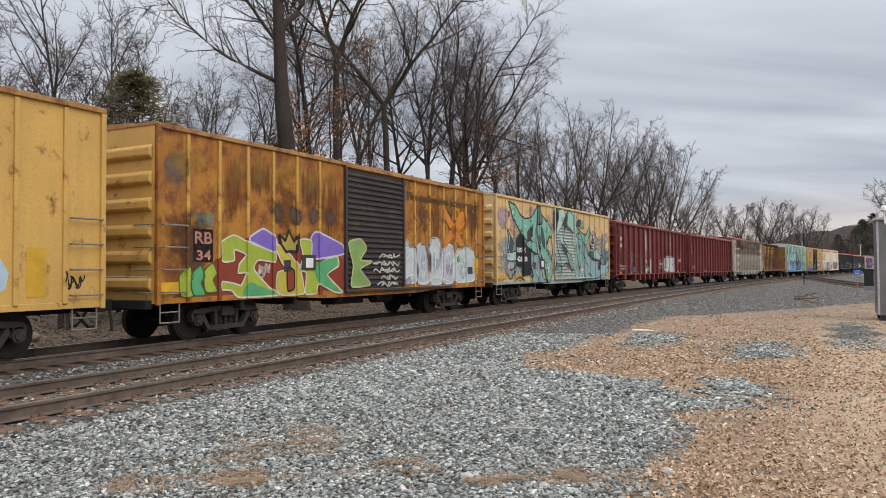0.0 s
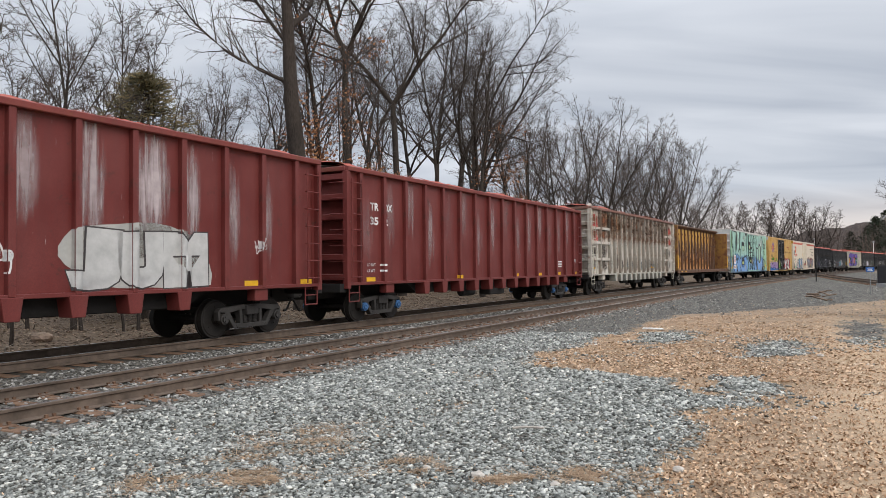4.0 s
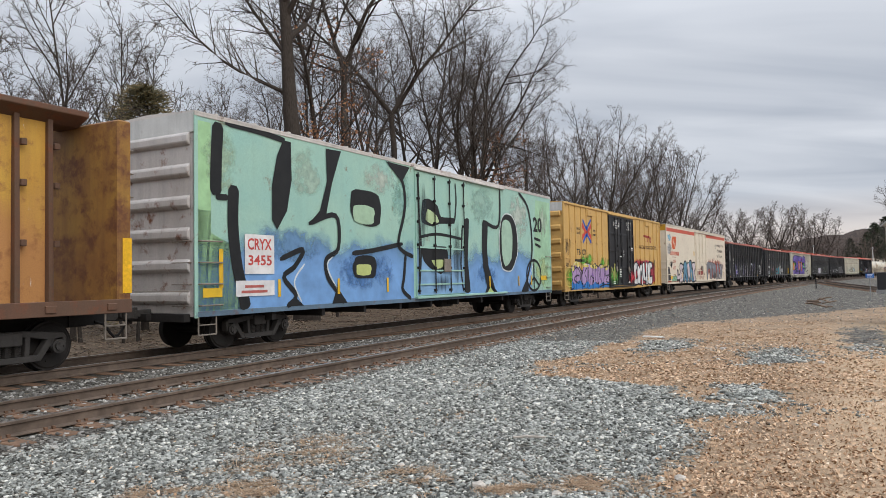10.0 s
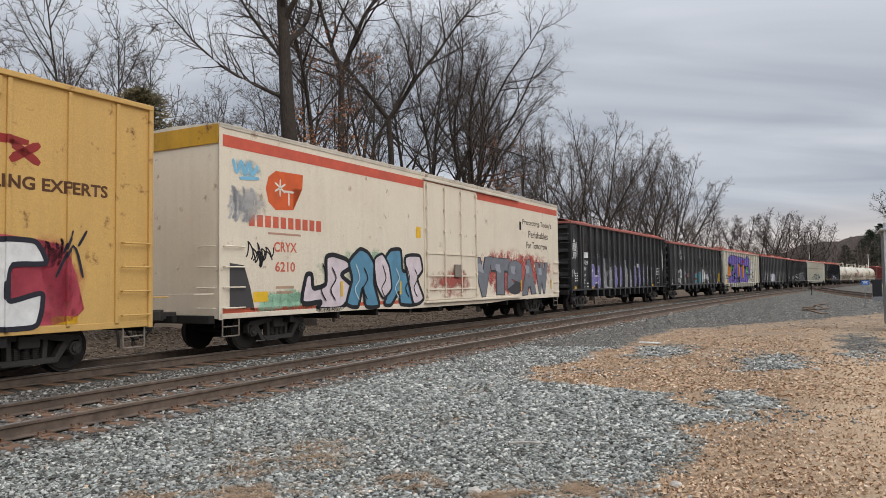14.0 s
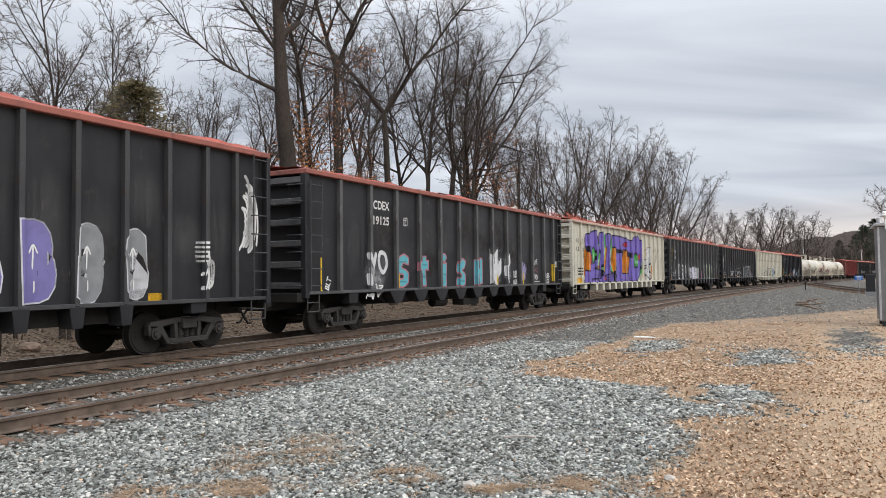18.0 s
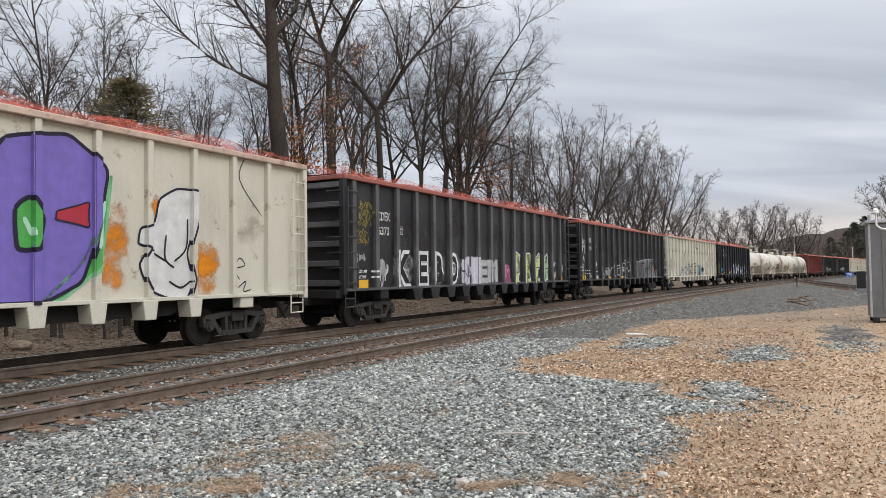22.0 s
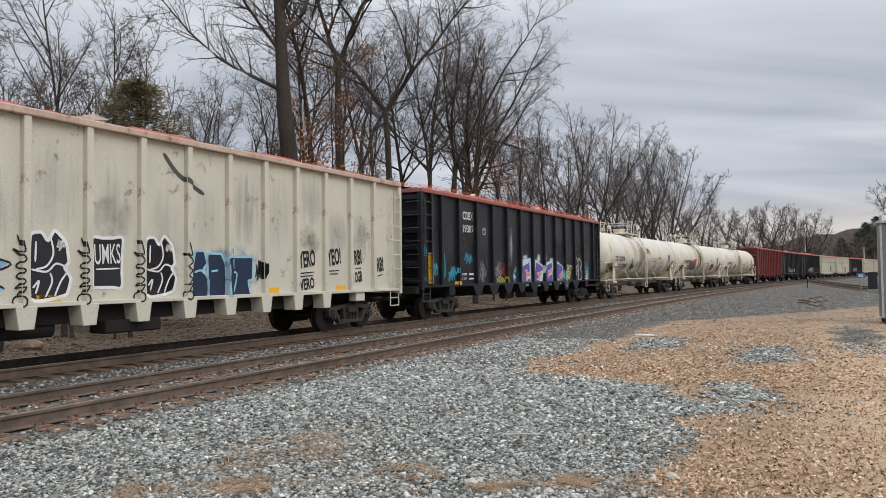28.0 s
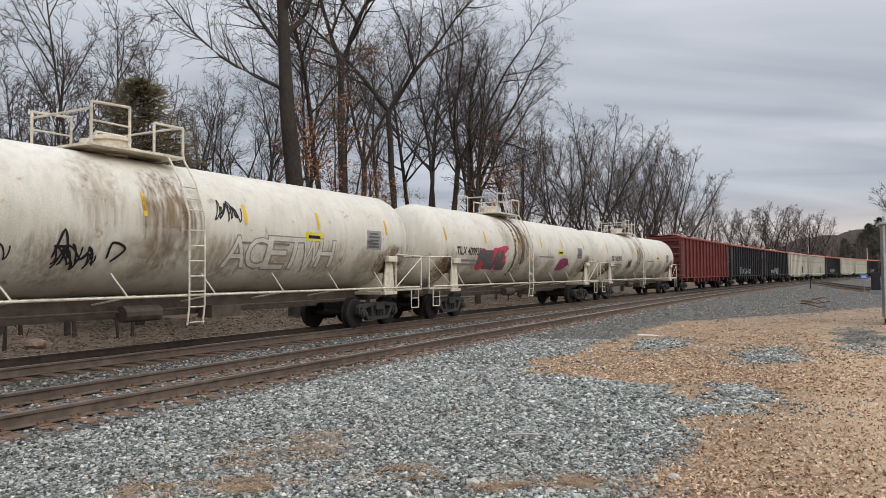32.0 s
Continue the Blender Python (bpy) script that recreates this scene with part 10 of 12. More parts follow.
sd.panel(3.1, 1.9, 0.3, 0.24, (0.6, 0.6, 0.6), 1, "placard")
sd.strokes([[(4.08, 1.75), (4.17, 1.92), (4.35, 1.96), (4.49, 1.85), (4.44, 1.68), (4.13, 1.58), (4.49, 1.58), (4.58, 1.44), (4.39, 1.28), (4.12, 1.24), (4.49, 1.23), (4.66, 1.2), (4.78, 1.3)], [(4.78, 1.3), (4.97, 1.51), (5.22, 1.82), (5.19, 1.43), (5.37, 1.22), (5.73, 1.35), (5.85, 1.64), (5.59, 1.93), (5.33, 2.03)], [(5.84, 1.35), (6.12, 1.68), (6.46, 1.85)], [(6.46, 2.05), (6.81, 2.09), (6.99, 1.9), (6.93, 1.56), (6.74, 1.33), (6.51, 1.41), (6.57, 1.79), (6.69, 1.82), (6.74, 1.48), (7.04, 1.37), (6.98, 1.14), (6.56, 1.11)], [(7.48, 1.9), (7.87, 2.07), (8.19, 1.83), (8.25, 1.46), (8.05, 1.27), (7.66, 1.31), (7.54, 1.63), (7.74, 1.91), (7.99, 1.83), (7.98, 1.39)], [(8.6, 1.54), (8.82, 2.12), (8.96, 2.04), (8.67, 1.54), (8.94, 1.16), (8.74, 1.95)], [(9.09, 1.54), (9.18, 2.25), (9.55, 2.29)], [(9.09, 1.54), (9.61, 1.79), (10.0, 1.75), (9.91, 1.18), (9.6, 1.1), (9.23, 1.2)], [(9.86, 2.18), (10.09, 2.14), (10.15, 1.4)], [(2.94, 1.6), (3.51, 1.59)], [(2.98, 1.38), (3.14, 1.35), (3.06, 1.21)], [(3.2, 1.34), (3.18, 1.2)], [(3.36, 1.35), (3.26, 1.28), (3.36, 1.2), (3.38, 1.26)], [(3.44, 1.19), (3.45, 1.35), (3.54, 1.29), (3.45, 1.27), (3.57, 1.19)], [(3.68, 1.36), (3.69, 1.19)]], (0.64, 0.64, 0.64), 0.04, 2, "sprayed_tag")
sd.shape([(12.32, 2.25), (13.7, 2.35), (15.46, 2.46), (16.3, 2.4), (16.52, 1.91), (17.47, 1.57), (17.45, 1.18), (13.45, 1.15), (12.29, 1.17)], (0.22, 0.22, 0.23), (0.58, 0.58, 0.58), 0.04, 1, "graffiti_ground", 0.2)
sd.strokes([[(12.48, 1.22), (12.6, 2.08), (13.08, 1.99), (12.78, 1.7), (13.17, 1.4), (12.63, 1.26)], [(13.48, 2.09), (14.11, 2.15), (13.77, 1.19)], [(14.3, 1.28), (14.64, 1.69), (15.44, 1.88), (15.07, 1.38), (14.75, 1.48)], [(15.77, 1.26), (15.92, 2.18), (16.4, 1.91)], [(15.44, 1.88), (15.78, 1.58)]], (0.02, 0.02, 0.02), 0.06, 3, "graffiti_line")
sd.strokes([[(11.38, 2.11), (11.49, 1.79), (11.77, 2.07), (11.84, 1.75)], [(11.41, 1.93), (11.85, 1.98)]], (0.42, 0.46, 0.10), 0.05, 2, "sprayed_tag")
sd.stain(16.45, 1.4, 0.96, 0.56, (0.42, 0.10, 0.07), 0.9, False, 2, "red_spray")
reflectors(sd, (5.7, 8.4, 3.2), 1.17, 0.4, 0.12)

car, sd, hf = gondola((299.8, 319.9), "cream high-sided gondola with light-blue, black and navy graffiti along its foot", 4.42, 1.1, cream, [0.85 + 1.185 * i for i in range(16)], cream_rail, seed=11, rung=cream)
plate_mark(sd, 3.55, 2.98, BLACK)
sd.bars(3.4, 1.75, 0.35, 0.3, 4, WHITE)
sd.blob(3.05, 1.2, 0.8, 0.4, (0.46, 0.60, 0.40), 1, 171)
for i, x in enumerate((4.4, 5.6, 6.85)):
    sd.lay("sprayed_star", outline_bm([(0, 0.05), (0.05, 1.1), (0.35, 0.95), (0.55, 1.3), (0.62, 0.9), (0.9, 0.8), (0.6, 0.55), (0.85, 0.3), (0.45, 0.1), (0.3, 0.0)]), x, 1.12, 0.86, 1.15, (0.26, 0.46, 0.66), 1, "light blue sprayed star")
    sd.strokes([[(x + 0.1, 2.1), (x + 0.4, 1.9), (x + 0.55, 2.3), (x + 0.6, 1.95), (x + 0.9, 1.8), (x + 0.5, 1.6), (x + 0.8, 1.4)], [(x - 0.18, 2.0), (x - 0.08, 1.6), (x - 0.2, 1.4), (x - 0.05, 1.2)]], BLACK, 0.035, 2)
COAL, SKY = (0.02, 0.021, 0.026), (0.30, 0.50, 0.66)
for i, x in enumerate((8.08, 10.47)):
    sd.shape([(x, 1.22), (x, 2.28), (x + 0.2, 2.36), (x + 0.32, 2.22), (x + 0.45, 2.4), (x + 0.66, 2.2), (x + 0.72, 1.85), (x + 0.64, 1.75), (x + 0.76, 1.55), (x + 0.68, 1.28), (x + 0.4, 1.2)], COAL, WHITE, 0.06, 1, "graffiti_letter", 0.5)
    sd.strokes([[(x + 0.09, 1.85), (x + 0.1, 2.2)], [(x + 0.1, 1.72), (x + 0.3, 1.78), (x + 0.42, 2.0), (x + 0.36, 2.3)], [(x + 0.02, 1.72), (x + 0.3, 1.68), (x + 0.48, 1.82), (x + 0.7, 1.74)], [(x + 0.05, 1.4), (x + 0.16, 1.52), (x + 0.1, 1.3)], [(x + 0.28, 1.24), (x + 0.4, 1.5), (x + 0.36, 1.66)], [(x + 0.45, 1.25), (x + 0.56, 1.5), (x + 0.68, 1.66)]], WHITE, 0.035, 3, "graffiti_line")
    sd.scribble(x + 0.45, 2.05, 0.2, 0.2, WHITE, 175 + i, 0.022, 2, 3)
sd.shape([(9.28, 1.38), (9.27, 2.3), (9.92, 2.32), (9.9, 1.38)], COAL, WHITE, 0.06, 1, "graffiti_letter", 0.0)
sd.text("UMKS", 9.31, 1.82, 0.38, WHITE, 0.56, 3, 0.004, "sprayed_tag", turn=0.05)
sd.strokes([[(9.34, 1.72), (9.86, 1.74)]], WHITE, 0.03, 3, "graffiti_line")
for i, x in enumerate((7.87, 9.06, 10.27, 11.5)):
    # a column of joined loops that ends in a ring
    sd.strokes([[(x - 0.02, 2.3), (x + 0.05, 2.02), (x - 0.09, 2.06), (x + 0.07, 1.9), (x - 0.04, 1.78), (x + 0.06, 1.7), (x - 0.03, 1.6), (x + 0.06, 1.52), (x - 0.05, 1.4), (x + 0.07, 1.42), (x - 0.02, 1.28)], [(x + 0.09 * math.cos(a * 0.7), 1.18 + 0.09 * math.sin(a * 0.7)) for a in range(10)]], BLACK, 0.028, 4, "sprayed_tag")
sd.stain(11.55, 1.12, 2.5, 1.2, SKY, 0.8, False, 1, "blue_overspray")
sd.shape([(11.66, 1.13), (11.66, 1.7), (11.75, 2.1), (12.0, 2.12), (12.08, 1.85), (11.98, 1.72), (12.12, 1.5), (12.1, 1.13)], (0.016, 0.03, 0.06), SKY, 0.06, 2, "graffiti_letter", 0.4)
sd.shape([(12.14, 1.13), (12.1, 2.04), (12.5, 2.06), (12.66, 1.75), (12.62, 1.13)], (0.016, 0.03, 0.06), SKY, 0.05, 2, "graffiti_letter", 0.3)
sd.shape([(12.7, 1.13), (12.64, 1.98), (13.5, 2.0), (13.5, 1.5), (13.36, 1.45), (13.42, 1.13)], (0.016, 0.03, 0.06), SKY, 0.05, 2, "graffiti_letter", 0.2)
sd.strokes([[(11.72, 1.66), (11.9, 1.7), (12.0, 1.62)], [(12.2, 1.68), (12.4, 1.7)], [(12.76, 1.95), (12.8, 1.68), (12.98, 1.62), (12.88, 1.2)]], SKY, 0.045, 5, "graffiti_line")
sd.scribble(13.58, 1.45, 0.4, 0.5, BLACK, 190, 0.04, 3)
for word, x, z, w, h in (("YERO", 15.2, 1.78, 0.68, 0.44), ("VERO", 15.24, 1.2, 0.6, 0.3), ("YEO!", 16.4, 1.84, 0.62, 0.46), ("RB!", 17.68, 1.86, 0.36, 0.44), ("OGB", 17.7, 1.36, 0.36, 0.32), ("RB!", 18.85, 1.66, 0.36, 0.44)):
    sd.text(word, x, z, h, BLACK, w, 3, 0.03, "sprayed_tag", turn=0.12)
sd.strokes([[(15.2, 1.62), (15.85, 1.66)], [(15.22, 1.54), (15.8, 1.57)], [(16.45, 1.68), (16.95, 1.7)], [(16.5, 1.6), (16.9, 1.61)], [(17.7, 1.76), (18.05, 1.77)], [(18.8, 1.52), (19.2, 1.58)]], BLACK, 0.028, 3, "sprayed_line")
sd.scribble(17.45, 1.2, 0.18, 0.5, BLACK, 193, 0.025, 2)
sd.strokes([[(10.9, 4.1), (11.3, 3.7), (12.0, 3.35)]], (0.08, 0.075, 0.07), 0.10, 1, "hanging_strap")
reflectors(sd, (3.3, 8.2, 14.0, 16.8), 1.15, 0.45, 0.12)

R16 = [0.75, 1.45, 2.75] + [4.2 + 1.41 * i for i in range(10)] + [18.55]
car, sd, hf = gondola((321.1, 340.7), "black high-sided gondola with purple and blue letters and netted load", 4.40, 1.15, ink_black, R16, black_rail, seed=12, net_h=0.24, foot_w=(0.50, 0.17), rib_mat=ink_black, rung=black_rib)
sd.text("CDEX", 3.18, 3.58, 0.30, WHITE, 0.84)
sd.text("19389", 3.18, 3.10, 0.29, WHITE, 0.86)
plate_mark(sd, 4.85, 3.1)
weight_data(sd, 3.05, 1.35)
sd.scribble(3.1, 1.9, 0.9, 0.5, (0.05, 0.25, 0.36), 72, 0.07, 2)
sd.scribble(2.0, 1.3, 0.7, 0.5, (0.05, 0.30, 0.40), 73, 0.06, 3)
sd.panel(0.62, 1.25, 0.12, 1.05, (0.72, 0.44, 0.03), 2, "reflector")
for k, (x, z, w, h) in enumerate(((0.1, 2.15, 0.42, 0.45), (0.1, 1.25, 0.4, 0.3), (0.85, 1.5, 0.4, 0.5), (1.5, 1.2, 0.2, 1.1), (2.05, 1.5, 0.65, 0.35))):
    sd.scribble(x, z, w, h, (0.06, 0.36, 0.46), 740 + k, 0.05, 2, 2)
for k, x in enumerate((4.35, 5.75)):
    sd.scribble(x, 1.2, 0.8, 0.9, (0.24, 0.24, 0.25), 750 + k, 0.03, 3, 2)
sd.stain(6.1, 1.3, 1.2, 0.8, (0.24, 0.03, 0.03), 0.9, False, 1)
sd.scribble(6.0, 1.15, 1.0, 0.3, (0.5, 0.5, 0.08), 83, 0.07, 3)
sd.strokes([[(7.15, 1.1), (7.2, 1.6), (7.1, 2.0)]], (0.5, 0.5, 0.08), 0.10)
sd.stain(7.3, 1.7, 0.45, 2.0, (0.40, 0.40, 0.40), 0.8, True, 1, "pale_scuff")
PLUM, ICE, CORAL, CHALK = (0.13, 0.085, 0.33), (0.34, 0.58, 0.66), (0.66, 0.24, 0.19), (0.60, 0.64, 0.64)
sd.stain(7.7, 1.05, 0.55, 0.84, ICE, 1.0, False, 1, "blue_overspray")
sd.stain(8.38, 0.92, 0.35, 1.04, ICE, 1.0, False, 1, "blue_overspray")
sd.stain(9.88, 1.04, 0.33, 1.1, ICE, 1.0, False, 1, "blue_overspray")
sd.stain(13.86, 0.9, 0.68, 1.08, ICE, 1.0, False, 1, "blue_overspray")
sd.stain(8.65, 1.86, 1.07, 0.33, ICE, 1.0, False, 1, "blue_overspray")
sd.stain(11.26, 1.81, 0.31, 0.6, ICE, 1.0, False, 1, "blue_overspray")
sd.stain(8.61, 2.13, 0.8, 0.3, (0.66, 0.68, 0.68), 1.0, False, 2, "white_overspray")
sd.stain(10.32, 2.04, 0.62, 0.46, (0.66, 0.68, 0.68), 1.0, False, 2, "white_overspray")
sd.stain(11.21, 1.91, 0.36, 0.54, (0.66, 0.68, 0.68), 1.0, False, 2, "white_overspray")
sd.stain(11.93, 2.07, 0.68, 0.27, (0.66, 0.68, 0.68), 1.0, False, 2, "white_overspray")
sd.shape([(8.63, 2.14), (9.62, 2.21), (9.66, 1.43), (9.69, 1.0), (9.49, 1.04), (8.61, 1.06), (8.63, 1.85)], CHALK, ICE, 0.05, 3, "letter_outline", 0.15)
sd.shape([(8.65, 1.84), (9.49, 2.05), (9.53, 1.64), (9.22, 1.55), (9.22, 1.27), (9.58, 1.36), (9.61, 1.06), (9.48, 1.08), (8.68, 1.1)], PLUM, None, 0, 5, "graffiti_letter", 0.1)
sd.shape([(8.97, 1.7), (9.22, 1.73), (9.26, 1.58), (9.56, 1.64), (9.56, 1.43), (9.23, 1.4), (9.23, 1.26), (9.06, 1.26), (9.08, 1.61)], CORAL, CHALK, 0.025, 6, "letter_shade", 0.1)
sd.shape([(10.23, 2.19), (11.23, 1.86), (11.05, 1.28), (11.02, 1.13), (11.07, 0.96), (10.84, 1.01), (9.98, 1.03)], CHALK, ICE, 0.05, 3, "letter_outline", 0.15)
sd.shape([(10.3, 2.06), (11.15, 1.83), (11.02, 1.67), (10.54, 1.62), (10.39, 1.55), (10.67, 1.38), (10.35, 1.32), (10.94, 1.12), (10.97, 1.02), (10.06, 1.07)], PLUM, None, 0, 5, "graffiti_letter", 0.1)
sd.shape([(10.41, 1.61), (10.99, 1.61), (10.77, 1.43), (10.72, 1.27), (10.33, 1.29), (10.58, 1.38)], CORAL, CHALK, 0.025, 6, "letter_shade", 0.1)
sd.shape([(11.53, 2.05), (12.37, 2.15), (12.47, 1.82), (12.37, 1.6), (12.35, 1.39), (12.49, 0.96), (12.29, 1.04), (11.41, 1.04), (11.45, 1.95)], CHALK, ICE, 0.05, 3, "letter_outline", 0.15)
sd.shape([(11.5, 1.89), (12.24, 2.06), (12.37, 1.87), (11.78, 1.62), (11.76, 1.39), (12.29, 1.52), (12.41, 1.0), (12.27, 1.08), (11.49, 1.08)], PLUM, None, 0, 5, "graffiti_letter", 0.1)
sd.shape([(11.74, 1.64), (12.33, 1.82), (12.33, 1.68), (11.95, 1.5), (11.79, 1.36)], CORAL, CHALK, 0.025, 6, "letter_shade", 0.1)
sd.shape([(12.8, 2.16), (13.82, 1.87), (13.85, 1.37), (13.56, 1.43), (13.89, 1.05), (14.09, 0.92), (13.67, 1.06), (12.8, 1.05)], CHALK, ICE, 0.05, 3, "letter_outline", 0.15)
sd.shape([(12.9, 2.04), (13.68, 1.89), (13.77, 1.77), (13.77, 1.54), (13.27, 1.42), (13.8, 1.2), (13.82, 1.07), (13.65, 1.11), (12.92, 1.09)], PLUM, None, 0, 5, "graffiti_letter", 0.1)
sd.shape([(13.22, 1.44), (13.73, 1.66), (13.8, 1.39), (13.44, 1.36)], CORAL, CHALK, 0.025, 6, "letter_shade", 0.1)
sd.strokes([[(7.87, 1.62), (7.9, 1.48)], [(7.87, 1.62), (7.97, 1.48), (7.97, 1.63)], [(8.01, 1.48), (8.07, 1.63), (8.13, 1.48)], [(8.25, 1.62), (8.17, 1.6), (8.25, 1.52), (8.17, 1.47)], [(7.95, 1.37), (7.95, 1.24), (7.87, 1.26)], [(8.03, 1.23), (8.03, 1.37), (8.12, 1.33), (8.04, 1.3), (8.13, 1.22)]], (0.02, 0.03, 0.10), 0.05, 4, "sprayed_tag")
sd.strokes([[(12.99, 1.25), (13.12, 1.31), (13.17, 1.23), (12.99, 1.15), (13.22, 1.16)], [(13.27, 1.29), (13.39, 1.26), (13.3, 1.23), (13.4, 1.19), (13.27, 1.15)]], WHITE, 0.035, 8, "sprayed_tag")
sd.strokes([[(14.35, 1.77), (14.35, 1.99), (14.52, 1.93), (14.36, 1.88), (14.54, 1.77)], [(14.62, 1.96), (14.61, 1.77), (14.78, 1.79)], [(14.61, 1.87), (14.75, 1.88)], [(14.85, 1.76), (14.85, 1.96), (15.01, 1.9), (14.86, 1.85)], [(15.09, 1.95), (15.2, 1.84), (15.09, 1.76)], [(14.41, 1.6), (14.8, 1.64), (14.82, 1.36), (14.44, 1.38), (14.64, 1.5)], [(14.87, 1.2), (14.9, 1.6)]], WHITE, 0.035, 3, "sprayed_tag")
sd.strokes([[(15.68, 1.18), (15.73, 2.3), (16.05, 2.25), (16.17, 2.01), (15.9, 1.84), (16.2, 1.59), (16.13, 1.21), (15.69, 1.18)], [(16.22, 1.21), (16.2, 2.25), (16.57, 2.19), (16.73, 1.98), (16.49, 1.8), (16.77, 1.59), (16.64, 1.25), (16.22, 1.19)], [(15.84, 1.59), (15.99, 1.68), (15.87, 1.51), (16.02, 1.46)]], (0.62, 0.62, 0.62), 0.06, 3, "letter_outline")
sd.scribble(14.3, 1.2, 0.7, 0.8, (0.5, 0.42, 0.05), 80, 0.05, 3)
sd.scribble(16.9, 1.3, 1.0, 0.9, (0.05, 0.32, 0.40), 82, 0.05, 3)
sd.bars(17.2, 1.2, 0.7, 0.5, 5, WHITE)
sd.panel(18.75, 1.2, 0.1, 0.9, (0.7, 0.42, 0.03), 2, "reflector")
reflectors(sd, (2.5, 9.0), 1.18, 0.4, 0.12)

# tank cars
for span, marks, stain, hx, sd_seed, lab in (
    ((341.9, 359.9), "TILX 20076", False, 7.45, 1, "white tank car with hatch platform and black tags, grimy underneath"),
    ((360.6, 378.9), "TILX 400925", True, 7.5, 2, "white tank car with dark spill below its hatch and red graffiti"),
    ((379.6, 397.8), "TILX 402571", False, 7.5, 3, "white tank car with rust-stained flanks behind two others"),
):
    car, hf = tank_car(span, lab, marks, sd_seed, stain, hx)
    sh = Shell(car, hf)
    for k in range(9):
        sh.stain(0.4 + 1.95 * k, 1.3, 2.2, 1.3, (0.34, 0.25, 0.16), 0.38, k % 2 == 0, 1, "grime_run")
    sh.stain(hx - 2.0, 2.2, 1.4, 1.9, (0.34, 0.23, 0.13), 0.3, True, 1, "brown_run_off")
    sh.stain(hx - 0.6, 1.5, 1.9, 2.5, (0.26, 0.165, 0.09), 0.7, True, 1, "brown_run_off")
    sh.stain(0.2, 1.25, 2.0, 1.1, (0.20, 0.125, 0.065), 0.9, False, 1, "brown_bloom")
    sh.stain(15.4, 1.25, 2.0, 1.3, (0.22, 0.14, 0.075), 0.85, False, 1, "brown_bloom")
    sh.text(marks, 1.8, 2.26, 0.30, (0.03, 0.03, 0.03), 1.95)
    sh.bars(1.75, 1.86, 2.1, 0.28, 2, (0.25, 0.23, 0.2))
    for x in (0.95, 4.1, 7.1, 9.9, 12.6, 15.9):
        sh.panel(x, 2.75, 0.10, 0.45, (0.72, 0.44, 0.04), 1, "reflector", "yellow vertical strip")
    sh.panel(12.1, 2.45, 0.75, 0.22, (0.70, 0.60, 0.05), 1, "yellow_sign")
    sh.bars(12.15, 2.48, 0.6, 0.16, 1, BLACK, 2)
    sh.panel(14.9, 2.3, 0.75, 0.55, (0.30, 0.29, 0.28), 1, "data_plate", "grey data plate")
    sh.bars(14.95, 2.33, 0.62, 0.48, 5, (0.1, 0.1, 0.1), 2)
    sh.bars(9.4, 2.28, 2.4, 0.10, 1, (0.2, 0.2, 0.2))
    if sd_seed == 1:
        sh.scribble(3.6, 1.75, 1.0, 0.4, BLACK, 211, 0.03, 2)
        sh.scribble(5.2, 1.65, 1.2, 0.55, BLACK, 212, 0.035, 3)
        sh.strokes([[(5.3, 1.9), (5.45, 2.4), (5.6, 1.9)], [(5.35, 2.1), (5.6, 2.12)], [(6.4, 1.9), (6.45, 2.2), (6.75, 2.1), (6.5, 1.85)]], BLACK, 0.05, 2, "sprayed_tag")
        sh.scribble(8.9, 2.75, 0.9, 0.5, BLACK, 213, 0.03, 3)
        sh.piece("ACETWH", 9.4, 1.75, 4.0, 0.75, (0.62, 0.58, 0.50), (0.30, 0.28, 0.25), 214, 1, 0.0, 0.03)
    elif sd_seed == 2:
        sh.piece("SEAL", 3.6, 1.75, 2.6, 0.75, (0.10, 0.10, 0.10), (0.50, 0.05, 0.08), 215, 1, 0.10, 0.10)
        sh.blob(4.5, 2.0, 1.8, 0.7, (0.55, 0.05, 0.10), 1, 216, 0.3)
        sh.blob(12.2, 1.7, 1.6, 0.6, (0.30, 0.04, 0.12), 1, 217, 0.2)
    else:
        sh.scribble(5.2, 1.8, 1.0, 0.6, BLACK, 218, 0.05, 2)

# the rest of the train, far down the line
FAR = [((399.3, 418.9), maroon, maroon_rail), ((420.2, 439.8), black, black_rail), ((441.2, 460.8), black, black_rail), ((462.2, 481.8), cream, cream_rail), ((483.2, 502.8), cream, cream_rail),
       ((504.2, 523.8), black, black_rail), ((525.2, 544.8), cream, cream_rail), ((546.2, 565.8), cream, cream_rail), ((567.2, 586.8), black, black_rail), ((588.2, 607.8), black, black_rail)]
for i, (span, body, rail) in enumerate(FAR):
    tone = "maroon" if body is maroon else "black" if body is black else "cream"
    car, sd, hf = gondola(span, tone + " high-sided gondola with netted load, far down the line", 4.40, 1.12, body, [0.6 + 1.31 * k for k in range(15)], rail, seed=20 + i)
    if body is black:
        for k in range(5):
            sd.scribble(5.5 + 1.31 * k, 1.2, 0.8, 0.9, (0.5, 0.5, 0.5), 300 + 10 * i + k, 0.07, 2)
    if body is maroon:
        sd.strokes([[(7.6, 4.0), (7.6, 1.5)], [(8.9, 3.9), (8.9, 2.0)], [(11.5, 4.0), (11.5, 1.6)]], (0.36, 0.28, 0.26), 0.12)
    if i in (3, 4):
        sd.blob(13.0, 1.2, 1.6, 1.2, (0.05, 0.05, 0.05), 1, 330 + i)


